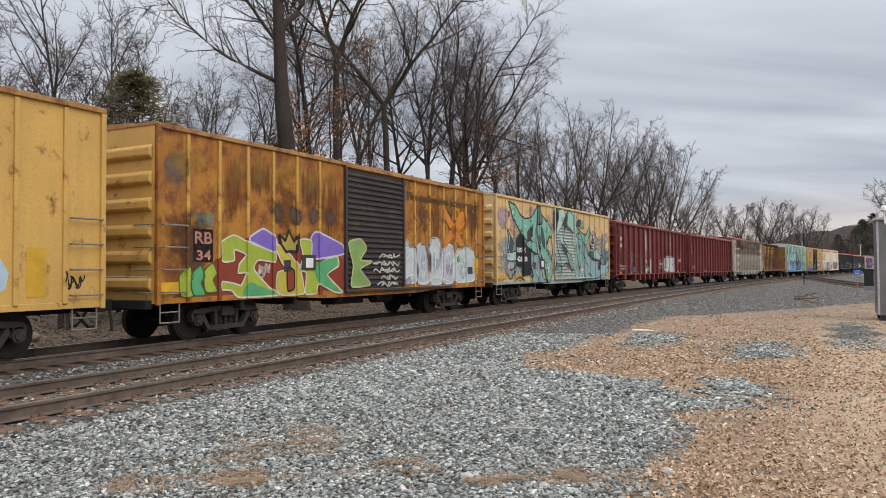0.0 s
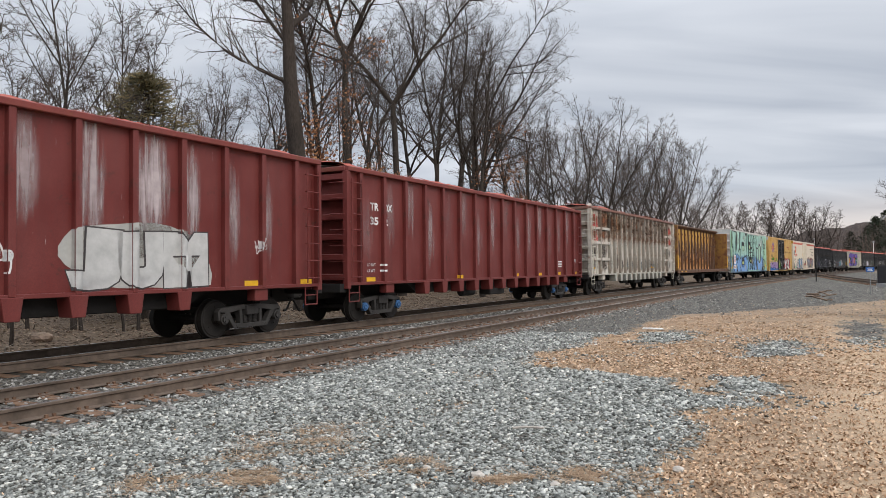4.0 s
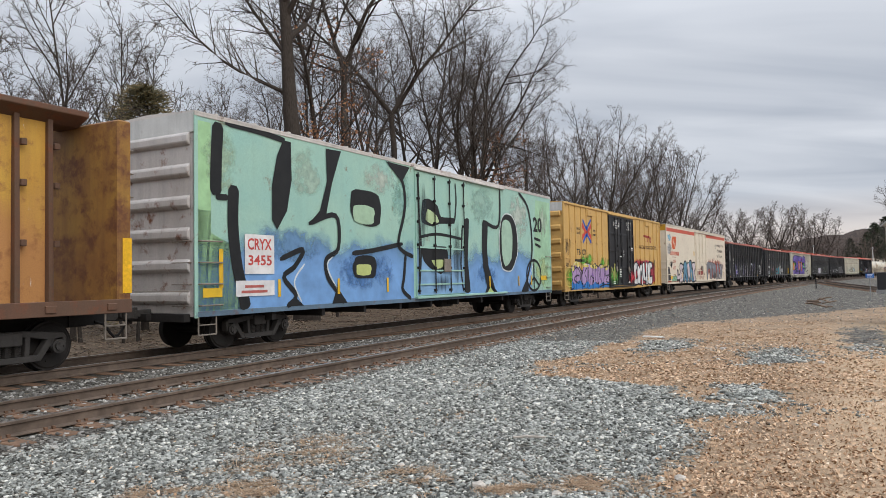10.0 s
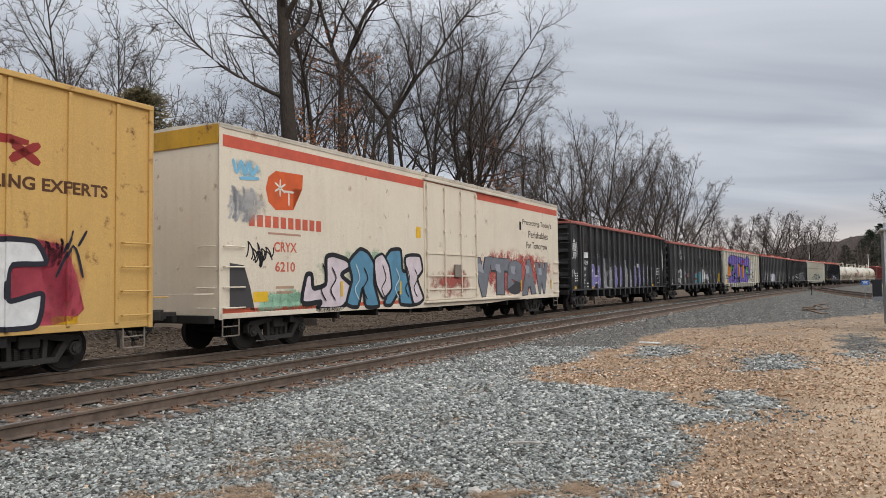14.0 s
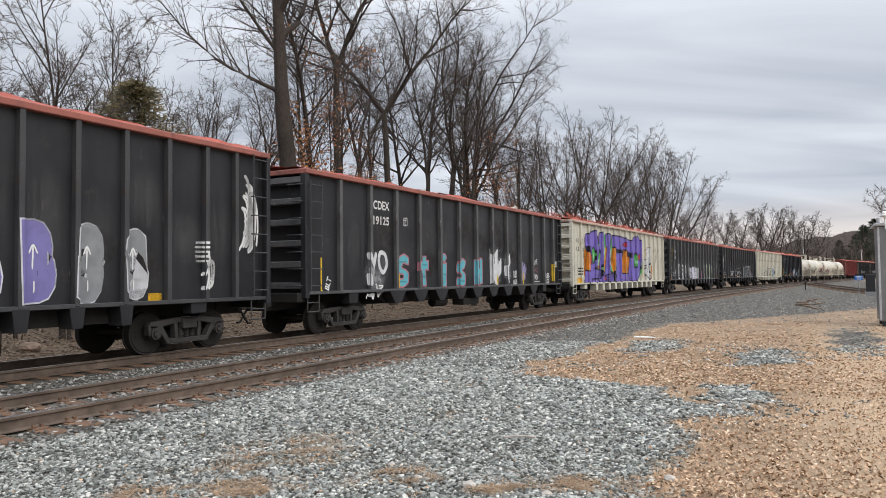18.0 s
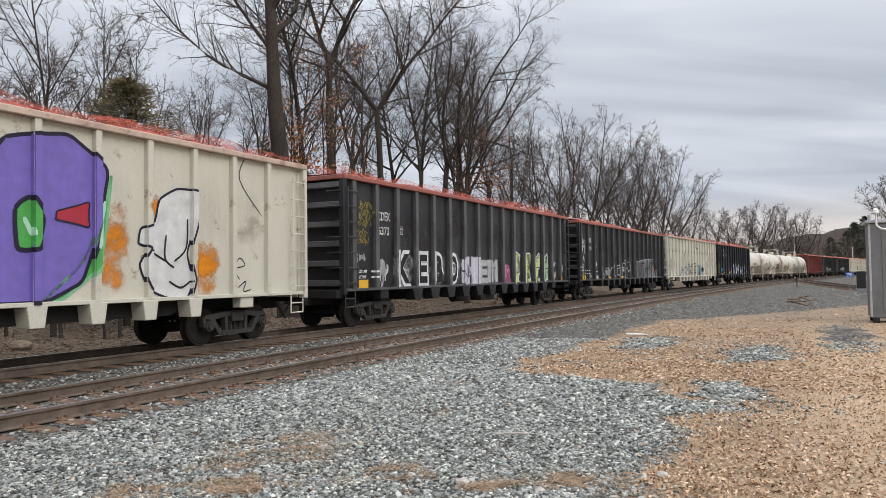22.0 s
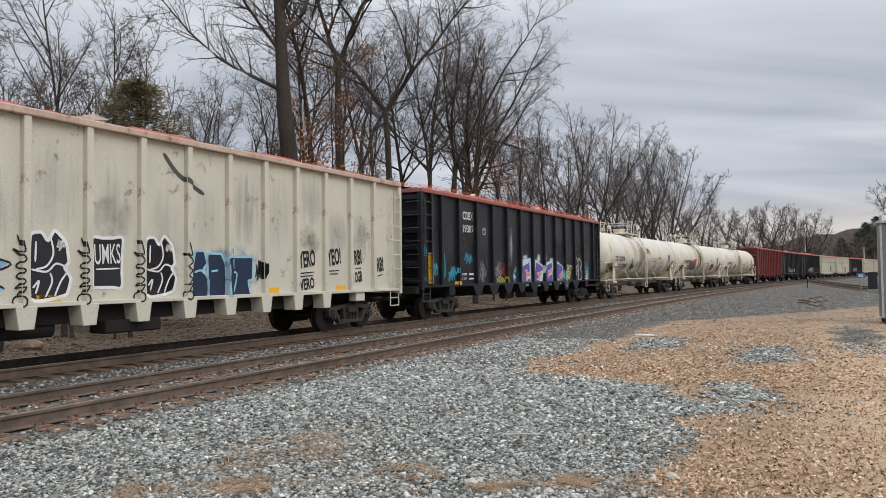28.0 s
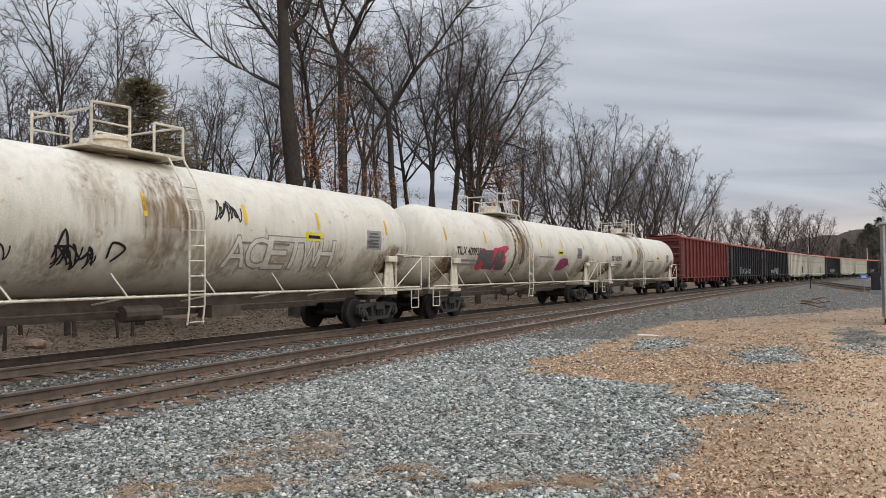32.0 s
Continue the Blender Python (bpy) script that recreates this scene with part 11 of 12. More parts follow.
# road dust, run-off and scuffs on the plain sides
weather = random.Random(91)
for car, middle, half in CARS:
    kind = car.name.split(".")[0]
    if kind != "gondola" or middle - half < 190 or middle > 345:
        continue
    dark = "black" in car["label"] if "label" in car else True
    side = WEATHER_SIDES[car.name]
    for a, b in zip(side.cuts, side.cuts[1:]):
        w = b[0] - a[1]
        if w < 0.5:
            continue
        side.stain(a[1], weather.uniform(1.2, 2.6), w, weather.uniform(1.2, 2.6), (0.16, 0.157, 0.152) if dark else (0.22, 0.16, 0.11), weather.uniform(0.12, 0.28) * (1.0 if dark else 0.45), True, 1, "pale_scuff" if dark else "grime_run")
        if weather.random() < 0.6:
            side.stain(a[1], weather.uniform(1.1, 2.8), w, weather.uniform(0.8, 1.6), (0.06, 0.045, 0.036) if dark else (0.30, 0.22, 0.15), weather.uniform(0.2, 0.5), False, 1, "dust_bloom")


# ---- where the marked trees stand ----
TREE_SPOTS = (
    # the thin trees on the open side
    (15.3, 16.0, "slim_b", 0.4, 0.80), (18.0, 19.0, "slim_a", 2.2, 0.82), (16.3, 15.0, "slim_a", 0.0, 1.0), (21.6, 19.0, "slim_b", 1.3, 1.2), (22.5, 21.5, "slim_a", 2.9, 0.95), (25.4, 23.0, "slim_b", 4.1, 1.25), (13.2, 17.0, "slim_b", 3.0, 0.9),
    # the low spreading ones beside the great trunk
    (26.9, 24.0, "low_b", 0.5, 0.95), (27.0, 22.0, "low_a", 1.0, 0.95), (31.7, 26.0, "low_b", 2.0, 1.1), (29.3, 22.0, "low_b", 4.0, 1.0), (29.1, 20.0, "low_a", 2.4, 1.0), (33.7, 23.0, "low_a", 5.2, 1.15),
    (28.0, 14.5, "great", 0.0, 1.0),
    # the tall stand
    (39.5, 24.0, "oak_c", 0.7, 1.0), (33.5, 17.0, "lean_left", 0.0, 1.0), (36.3, 18.5, "narrow_fork", 0.0, 1.0), (43.2, 22.0, "oak_a", 1.9, 0.95), (41.6, 18.0, "wide_fork", 0.0, 1.0),
    (52.9, 24.0, "oak_b", 2.2, 1.0), (48.3, 19.0, "oak_c", 5.0, 1.0), (52.3, 20.0, "oak_a", 0.3, 1.05), (54.6, 20.5, "lean_right", 0.0, 0.90), (58.6, 22.5, "lean_right", 0.35, 0.84), (57.9, 18.0, "oak_c", 0.0, 0.75), (64.0, 25.0, "oak_a", 2.0, 0.95))
CEDAR_SPOT = (20.0, 16.0)
# the row of many-stemmed trees along the line: along, across, kind, turn, height
ROW_SPOTS = (
    (56.9, 16.1, "vase_a", 5.2, 15.9), (64.8, 14.9, "vase_b", 0.1, 16.7), (70.9, 15.0, "vase_d", 1.0, 18.0), (79.5, 14.6, "vase_c", 0.8, 18.0), (88.3, 14.3, "vase_b", 5.4, 18.2), (104.0, 16.6, "vase_a", 1.1, 19.4), (113.0, 14.8, "vase_d", 1.9, 16.3),
    (73.5, 19.5, "vase_b", 3.0, 20.0), (80.5, 18.9, "vase_a", 5.9, 21.2), (90.4, 19.8, "vase_d", 2.3, 21.5), (98.7, 18.8, "vase_b", 3.9, 20.4), (113.7, 20.1, "vase_c", 2.1, 21.1),
    (78.4, 25.7, "vase_d", 5.9, 20.2), (94.1, 26.1, "vase_c", 1.9, 22.6), (107.2, 23.6, "vase_d", 0.2, 23.4), (122.1, 25.6, "vase_a", 0.9, 23.7), (139.1, 26.3, "vase_c", 5.2, 24.2), (147.5, 26.6, "vase_d", 0.7, 22.0))
# the grove round the bend, and the pines beyond it: x, y, kind, height
GROVE = ((170.9, 19.7, "grove_a", 15.8), (179.2, 17.3, "grove_b", 16.7), (175.6, 12.4, "grove_a", 18.1), (195.7, 11.1, "grove_b", 18.0), (183.8, 7.5, "grove_b", 17.1), (190.0, 3.7, "grove_a", 17.0), (200.0, 1.5, "grove_b", 15.8), (215.0, -0.9, "grove_a", 12.0), (204.9, 6.4, "grove_a", 16.1), (160.5, 21.6, "grove_b", 14.0))
RIGHT_PINES = ((289.7, -13.8, 1, 18.5, 0.3), (295.5, -17.2, 0, 21.1, 1.4), (329.0, -21.8, 0, 21.0, 2.2), (334.0, -24.7, 0, 20.5, 0.9), (299.8, -12.0, 1, 15.6, 3.0), (259.9, -5.8, 0, 12.4, 3.0))
RIGHT_TREES = ((139.2, -13.1, "grove_a", 17.6), (147.3, -15.4, "grove_b", 18.4))
FAR_FROM, FAR_TO = 1.44, 1.72


# ---- trees ----
def bark(name, col, scale=9.0):
    m, nt, p = shader(name)
    c = ramp(nt, noise_node(nt, scale, 6, 0.65, (3.0, 3.0, 0.5)), [(0.3, tuple(v * 0.55 for v in col)), (0.7, tuple(v * 1.35 for v in col))])
    c = blend(nt, 1.0, c, ramp(nt, noise_node(nt, 0.5, 3), [(0.3, (0.75, 0.75, 0.75)), (0.7, (1.15, 1.12, 1.08))]), "MULTIPLY")
    nt.links.new(c, p.inputs["Base Color"])
    p.inputs["Roughness"].default_value = 0.95
    p.inputs["Specular IOR Level"].default_value = 0.1
    bump(nt, p, noise_node(nt, 22, 4, 0.6, (3.0, 3.0, 0.4)), 0.7, 0.02)
    return m


M_BARK = bark("oak_bark", (0.052, 0.043, 0.037))
M_TWIG = bark("twig_bark", (0.080, 0.066, 0.057), 4.0)
M_GREYTWIG = bark("grey_twig_bark", (0.118, 0.100, 0.090), 4.0)


class Wood:
    """Collects tapered tubes into one mesh."""

    def __init__(self):
        self.v, self.f = [], []

    def tube(self, pts, radii, n):
        start = len(self.v)
        for i, (p, r) in enumerate(zip(pts, radii)):
            d = (pts[min(i + 1, len(pts) - 1)] - pts[max(i - 1, 0)]).normalized()
            u = d.orthogonal().normalized()
            w = d.cross(u)
            for k in range(n):
                a = 6.2832 * k / n
                self.v.append(p + r * (math.cos(a) * u + math.sin(a) * w))
        for i in range(len(pts) - 1):
            for k in range(n):
                a, b = start + i * n + k, start + i * n + (k + 1) % n
                self.f.append((a, b, b + n, a + n))

    def tip(self, p, q, r):
        """A fine twig that runs out to a point."""
        d = (q - p).normalized()
        u = d.orthogonal() * r
        w = d.cross(u)
        i = len(self.v)
        self.v += [p + u, p - 0.5 * u + 0.87 * w, p - 0.5 * u - 0.87 * w, q]
        self.f += [(i, i + 1, i + 3), (i + 1, i + 2, i + 3), (i + 2, i, i + 3)]

    def mesh(self, name, material):
        me = bpy.data.meshes.new(name)
        me.from_pydata([tuple(v) for v in self.v], [], self.f)
        me.polygons.foreach_set("use_smooth", [True] * len(me.polygons))
        me.materials.append(material)
        return me


def wander(rnd, p, d, length, n, bend, up):
    pts, d = [p.copy()], d.normalized()
    for _ in range(n):
        d = (d + Vector((rnd.uniform(-bend, bend), rnd.uniform(-bend, bend), rnd.uniform(-bend, bend) + up))).normalized()
        pts.append(pts[-1] + d * (length / n))
    return pts, d


def side_way(rnd, d, angle):
    """A way that leaves d by the angle, at any turn about it."""
    u = d.orthogonal().normalized()
    u.rotate(Matrix.Rotation(rnd.uniform(0, 6.2832), 3, d))
    return (d * math.cos(angle) + u * math.sin(angle)).normalized()


def bare_tree(seed, height, r0, bole=0.4, limbs=10, fine=1.0, wide=1.0, forks=0, twig_mat=None, arms=(), reach=1.0, lean=(0, 0), fork_turn=None, fork_lean=(0.28, 0.5), crook=0.15, rise=0.055, ends=3, thick=1.0):
    """A leafless tree: trunk and limbs in one mesh, branches and twigs in another. Limbs leave a clean bole and bow upwards; they divide three times into fine ascending twigs."""
    rnd = random.Random(seed)
    wood, crown = Wood(), Wood()

    def point(pts, f):
        k = f * (len(pts) - 1)
        i = min(int(k), len(pts) - 2)
        return pts[i].lerp(pts[i + 1], k - i), (pts[i + 1] - pts[i]).normalized()

    stems = []
    top = height * (0.92 if not forks else bole)
    pts, way = wander(rnd, Vector((0, 0, -0.3)), Vector((*lean, 1)), top, 12, 0.055, 0.0)
    rad = [r0 * ((1.4, 1.1)[i] if i < 2 else 1.0) * (1 - (0.92 if not forks else 0.28) * (i / 12) ** 1.2) * rnd.uniform(0.96, 1.05) + 0.008 for i in range(13)]
    wood.tube(pts, rad, 9)
    if forks:
        turn = rnd.uniform(0, 6.28) if fork_turn is None else fork_turn
        for k in range(forks):
            a = turn + 6.2832 * k / forks + (rnd.uniform(-0.4, 0.4) if fork_turn is None else 0)
            out = rnd.uniform(*fork_lean) * wide
            p2, _ = wander(rnd, pts[-1] - Vector((0, 0, 0.12)), Vector((math.cos(a) * out, math.sin(a) * out, 1)), height * (1 - bole) * rnd.uniform(0.88, 1.05), 10, crook * 0.85, 0.035)
            r2 = [rad[-1] * (0.84 if forks < 3 else 0.66) * (1 - 0.92 * (i / 10) ** 1.05) + 0.008 for i in range(11)]
            wood.tube(p2, r2, 7)
            stems.append((p2, r2, 0.12, max(4, limbs // forks)))
    else:
        stems.append((pts, rad, bole / 0.92, limbs))
    limb_list = []
    for f, way, length in arms:
        p, _ = point(pts, f)
        lp, _ = wander(rnd, p, Vector(way), length, 9, 0.14, 0.03)
        lr = [r0 * 0.17 * (1 - 0.9 * j / 9) + 0.008 for j in range(10)]
        wood.tube(lp, lr, 6)
        limb_list += [(lp, lr, length)] * 2
    for pts, rad, first, count in stems:
        for k in range(count):
            f = min(first + (0.98 - first) * (k + rnd.random()) / count, 0.98)
            p, d = point(pts, f)
            i = int(f * (len(pts) - 1))
            u = (f - first) / (1 - first)
            length = height * rnd.uniform(0.22, 0.36) * (1.0 - 0.62 * u) * reach * (0.8 if forks else 1.0)
            lp, _ = wander(rnd, p, side_way(rnd, d, rnd.uniform(0.6, 1.05) * wide * (1 - 0.35 * u)), length, 7, crook, rise)
            r = min(rad[i] * 0.6, r0 * 0.42)
            lr = [r * (1 - 0.9 * (j / 7) ** 0.9) + 0.007 for j in range(8)]
            wood.tube(lp, lr, 5)
            limb_list.append((lp, lr, length))
        limb_list.append((pts[-5:], rad[-5:], height * 0.2))
    for lp, lr, length in limb_list:
        nb = max(5, int((4.5 + 1.1 * length) * fine))
        for k in range(nb):
            f = min(0.15 + 0.85 * (k + rnd.random()) / nb, 0.99)
            p, d = point(lp, f)
            r = lr[min(int(f * (len(lp) - 1)), len(lr) - 1)]
            bl = min(max(length * rnd.uniform(0.28, 0.50) * (1.0 - 0.35 * f), 0.8), 2.6)
            bp, _ = wander(rnd, p, side_way(rnd, d, rnd.uniform(0.5, 1.1)), bl, 4, crook * 0.9, rise)
            br = [max(0.009, min(r * 0.62, 0.045) * (1 - 0.8 * j / 4)) * thick for j in range(5)]
            crown.tube(bp, br, 3)
            nt = max(4, int((2.6 + 2.4 * bl) * fine))
            for m in range(nt):
                g = min(0.12 + 0.88 * (m + rnd.random()) / nt, 0.99)
                p2, d2 = point(bp, g)
                cl = min(bl * rnd.uniform(0.28, 0.5), 1.0)
                mid = p2 + side_way(rnd, d2, rnd.uniform(0.5, 1.1)) * cl * 0.55
                end = mid + ((mid - p2).normalized() + Vector((rnd.uniform(-0.2, 0.2), rnd.uniform(-0.2, 0.2), rise * 2.5))).normalized() * cl * 0.55
                crown.tip(p2, mid, 0.011 * thick)
                crown.tip(mid - (mid - p2) * 0.3, end, 0.0085 * thick)
                for q in range(ends):
                    p3 = p2.lerp(mid, rnd.uniform(0.4, 1)) if q < 1 else mid.lerp(end, rnd.uniform(0.1, 0.8))
                    crown.tip(p3, p3 + (side_way(rnd, (end - mid).normalized(), rnd.uniform(0.5, 1.05)) + Vector((0, 0, rise))) * rnd.uniform(0.2, 0.5), 0.0075 * thick)
    return wood.mesh("trunk", M_BARK), crown.mesh("crown", twig_mat or M_TWIG)


def plant(name, meshes, label, category, m, group):
    t = tagged(new(name), label, category, group)
    put("trunk", meshes[0], t)
    for me in meshes[1:]:
        put("crown" if me.name.startswith("crown") else "dead_leaves", me, t)
    t.matrix_basis = m
    return t


def stand(s, o, turn=0.0, scale=1.0, tall=1.0):
    x, y, _ = on_line(s, o)
    z = float(ground_z(np.array(x), np.array(y)))
    return Matrix.Translation((float(x), float(y), z - 0.05)) @ Matrix.Rotation(turn, 4, "Z") @ Matrix.Diagonal((scale, scale, scale * tall, 1))


TREE_LABEL = "bare grey-brown deciduous tree with fine twigs on the wooded bank"
TREES = {
    "great": bare_tree(18, 27, 0.52, 0.50, 11, 0.9, 1.1, arms=((0.455, (-0.66, 0.72, 0.34), 7.5), (0.53, (-0.45, 0.55, 0.75), 6.0))),
    "wide_fork": bare_tree(17, 25, 0.24, 0.54, 16, 1.0, 1.1, forks=2, fork_turn=-1.03, fork_lean=(0.6, 0.75), reach=1.2),
    "narrow_fork": bare_tree(13, 25, 0.25, 0.60, 16, 1.0, 1.1, forks=2, fork_turn=-0.9, fork_lean=(0.2, 0.3), reach=1.2),
    "lean_left": bare_tree(12, 24, 0.20, 0.45, 14, 1.0, 1.1, lean=(-0.055, 0.07)),
    "lean_right": bare_tree(16, 25, 0.30, 0.34, 18, 1.0, 1.15, forks=2, lean=(0.05, -0.09), fork_lean=(0.2, 0.45), crook=0.2, reach=1.2),
    "oak_a": bare_tree(14, 24, 0.25, 0.44, 18, 0.95, 1.15, forks=3, crook=0.2, reach=1.15), "oak_b": bare_tree(15, 23, 0.24, 0.40, 15, 0.95, 1.15, crook=0.19, reach=1.1), "oak_c": bare_tree(11, 22, 0.17, 0.42, 14, 0.9, 1.1, crook=0.19),
    "slim_a": bare_tree(71, 14, 0.085, 0.22, 16, 0.45, 0.95, crook=0.07, reach=1.15, rise=0.05), "slim_b": bare_tree(72, 12, 0.065, 0.2, 15, 0.5, 0.95, crook=0.09, rise=0.05),
    "low_a": bare_tree(73, 12.5, 0.15, 0.22, 14, 0.8, 1.15, forks=2, crook=0.16, twig_mat=M_GREYTWIG), "low_b": bare_tree(74, 12.5, 0.12, 0.16, 15, 0.75, 1.1, forks=3, crook=0.14, twig_mat=M_GREYTWIG),
    "vase_a": bare_tree(21, 17, 0.20, 0.22, 30, 0.75, 1.0, forks=4, fork_lean=(0.3, 0.8), crook=0.12, rise=0.06, reach=1.15, thick=1.1, twig_mat=M_GREYTWIG), "vase_b": bare_tree(22, 18, 0.20, 0.32, 27, 0.75, 1.0, forks=3, fork_lean=(0.3, 0.75), crook=0.13, rise=0.06, reach=1.2, twig_mat=M_GREYTWIG, thick=1.15),
    "vase_c": bare_tree(23, 16, 0.18, 0.18, 30, 0.7, 1.0, forks=5, fork_lean=(0.3, 0.95), crook=0.12, rise=0.06, reach=1.1, thick=1.15), "vase_d": bare_tree(25, 17, 0.22, 0.30, 28, 0.8, 1.0, forks=2, fork_lean=(0.3, 0.6), crook=0.15, rise=0.055, reach=1.35, thick=1.1, twig_mat=M_GREYTWIG),
    "grove_a": bare_tree(26, 16, 0.24, 0.18, 36, 0.85, 1.0, forks=5, fork_lean=(0.35, 1.0), crook=0.12, rise=0.055, reach=1.1, ends=3, thick=1.7, twig_mat=M_GREYTWIG), "grove_b": bare_tree(27, 16, 0.26, 0.26, 34, 0.85, 1.0, forks=3, fork_lean=(0.35, 0.85), crook=0.13, rise=0.05, reach=1.25, ends=3, thick=1.7, twig_mat=M_GREYTWIG),
    "pole": bare_tree(24, 19, 0.15, 0.42, 13, 0.7, 0.9, crook=0.12)}
TALLNESS = {key: max(v.co.z for v in meshes[1].vertices) for key, meshes in TREES.items()}
YOUNG = [bare_tree(31, 9, 0.05, 0.15, 8, 0.55, 0.85, crook=0.1), bare_tree(32, 8, 0.045, 0.12, 8, 0.55, 0.9, crook=0.12), bare_tree(33, 10, 0.05, 0.12, 9, 0.5, forks=3, crook=0.12)]

# the trees that stand out, one by one: along, across, kind, turn, scale
for s, o, key, turn, sc in TREE_SPOTS:
    plant("tree", TREES[key], TREE_LABEL, "tree", stand(s, o, turn, sc), "trees on the wooded bank")

for s, o, key, turn, tall in ROW_SPOTS:
    plant("tree", TREES[key], "bare many-stemmed deciduous tree beside the line", "tree", stand(s, o, turn, tall / TALLNESS[key]), "trees on the wooded bank")

# the wood behind them
tree_rnd = random.Random(77)
taken = [(s, o) for s, o, *_ in TREE_SPOTS + ROW_SPOTS]
# the wood gets lower towards the open left and along the line
WOOD_AT, WOOD_RISE = (0.5, 0.66, 0.72, 0.84, 0.95, 1.10, 1.19, 1.215, 1.252, 1.299, 1.337, 1.396, 1.42, 1.44, 1.461, 1.507, 1.557, 1.7), (0.17, 0.19, 0.26, 0.29, 0.40, 0.42, 0.37, 0.32, 0.275, 0.255, 0.232, 0.205, 0.18, 0.125, 0.095, 0.09, 0.07, 0.05)
count = 0
for k in range(2500):
    if count >= 12:
        break
    s = 16 + 110 * tree_rnd.random() ** 1.4
    o = tree_rnd.uniform(13.5, 31)
    if s < 40 and o < 23 or (s < 95 and tree_rnd.random() < 0.90):
        continue
    gap = 3.2 if s < 60 else 3.6 if s < 110 else 4.4
    if any(abs(s - a) < gap and abs(o - b) < gap for a, b in taken):
        continue
    x, y, _ = on_line(s, o)
    away, at = math.hypot(x, y), math.atan2(x, y)
    if at > 1.19:
        continue
    # no crown may stand out over the outline of the wood on either hand
    tall = min(np.interp(at + d, WOOD_AT, WOOD_RISE) for d in (0.0, 0.025, 0.045)) * away + 1.4
    tall = min(tall * tree_rnd.uniform(0.9, 1.06), 27)
    if tall < 5.5:
        continue
    taken.append((s, o))
    key = tree_rnd.choice(("oak_b", "oak_c", "pole") if at < 1.16 and tall > 14 else ("low_a", "low_b") if at < 0.86 else ("vase_a", "vase_b", "vase_c", "vase_b", "pole"))
    plant("tree", TREES[key], TREE_LABEL, "tree", stand(s, o, tree_rnd.uniform(0, 6.28), max(tall, 7.0) / TALLNESS[key], tree_rnd.uniform(0.97, 1.05)), "trees on the wooded bank")
    count += 1


def dead_leaves(seed, height, n, mat, spread_r=1.2):
    """Brown leaves that still hang on a young tree: small bent faces."""
    rnd = np.random.default_rng(seed)
    z = rnd.uniform(0.25, 0.95, n) * height
    r = spread_r * (0.4 + 0.6 * np.sin(np.pi * z / height)) * np.sqrt(rnd.random(n))
    a = rnd.uniform(0, 6.283, n)
    clump = rnd.integers(0, 40, n)
    ca = rnd.uniform(0, 6.283, 40)[clump] + 0.25 * rnd.standard_normal(n)
    cz = rnd.uniform(0.3, 0.95, 40)[clump] * height + 0.25 * rnd.standard_normal(n)
    cr = spread_r * np.sqrt(rnd.random(40))[clump] + 0.2 * rnd.standard_normal(n)
    c = np.stack([cr * np.cos(ca), cr * np.sin(ca), cz], -1)
    q = rnd.standard_normal((n, 4, 3)) * 0.030
    v = (c[:, None] + q + np.array([(-0.035, 0, 0), (0, -0.02, -0.02), (0.035, 0, -0.014), (0, 0.02, 0.02)])[None]).reshape(-1, 3)
    return mesh_from("dead_leaves", v, np.arange(4 * n).reshape(n, 4), mat)


M_OAKLEAF = island_material("hanging_oak_leaf", [(0.0, (0.11, 0.045, 0.022)), (0.5, (0.25, 0.105, 0.048)), (1.0, (0.40, 0.20, 0.095))])
SHRUB = [dead_leaves(41, 9, 1500, M_OAKLEAF, 1.5), dead_leaves(42, 10, 1900, M_OAKLEAF, 1.9)]
for k in range(34):
    s = 8 + 95 * tree_rnd.random() ** 1.25 if k < 30 else tree_rnd.uniform(29, 56)
    o = tree_rnd.uniform(11.5, 24) if k < 30 else tree_rnd.uniform(12, 20)
    me = tree_rnd.choice(YOUNG)
    leafy = tree_rnd.random() < (0.6 if 27 < s < 56 else 0.06)
    plant("young_tree", me + ((tree_rnd.choice(SHRUB),) if leafy else ()), "slender young tree with brown leaves still hanging" if leafy else "slender bare young tree at the wood's edge", "young tree", stand(s, o, tree_rnd.uniform(0, 6.28), tree_rnd.uniform(0.65, 1.15) if k < 30 else tree_rnd.uniform(1.25, 1.75)), "young trees at the wood's edge")


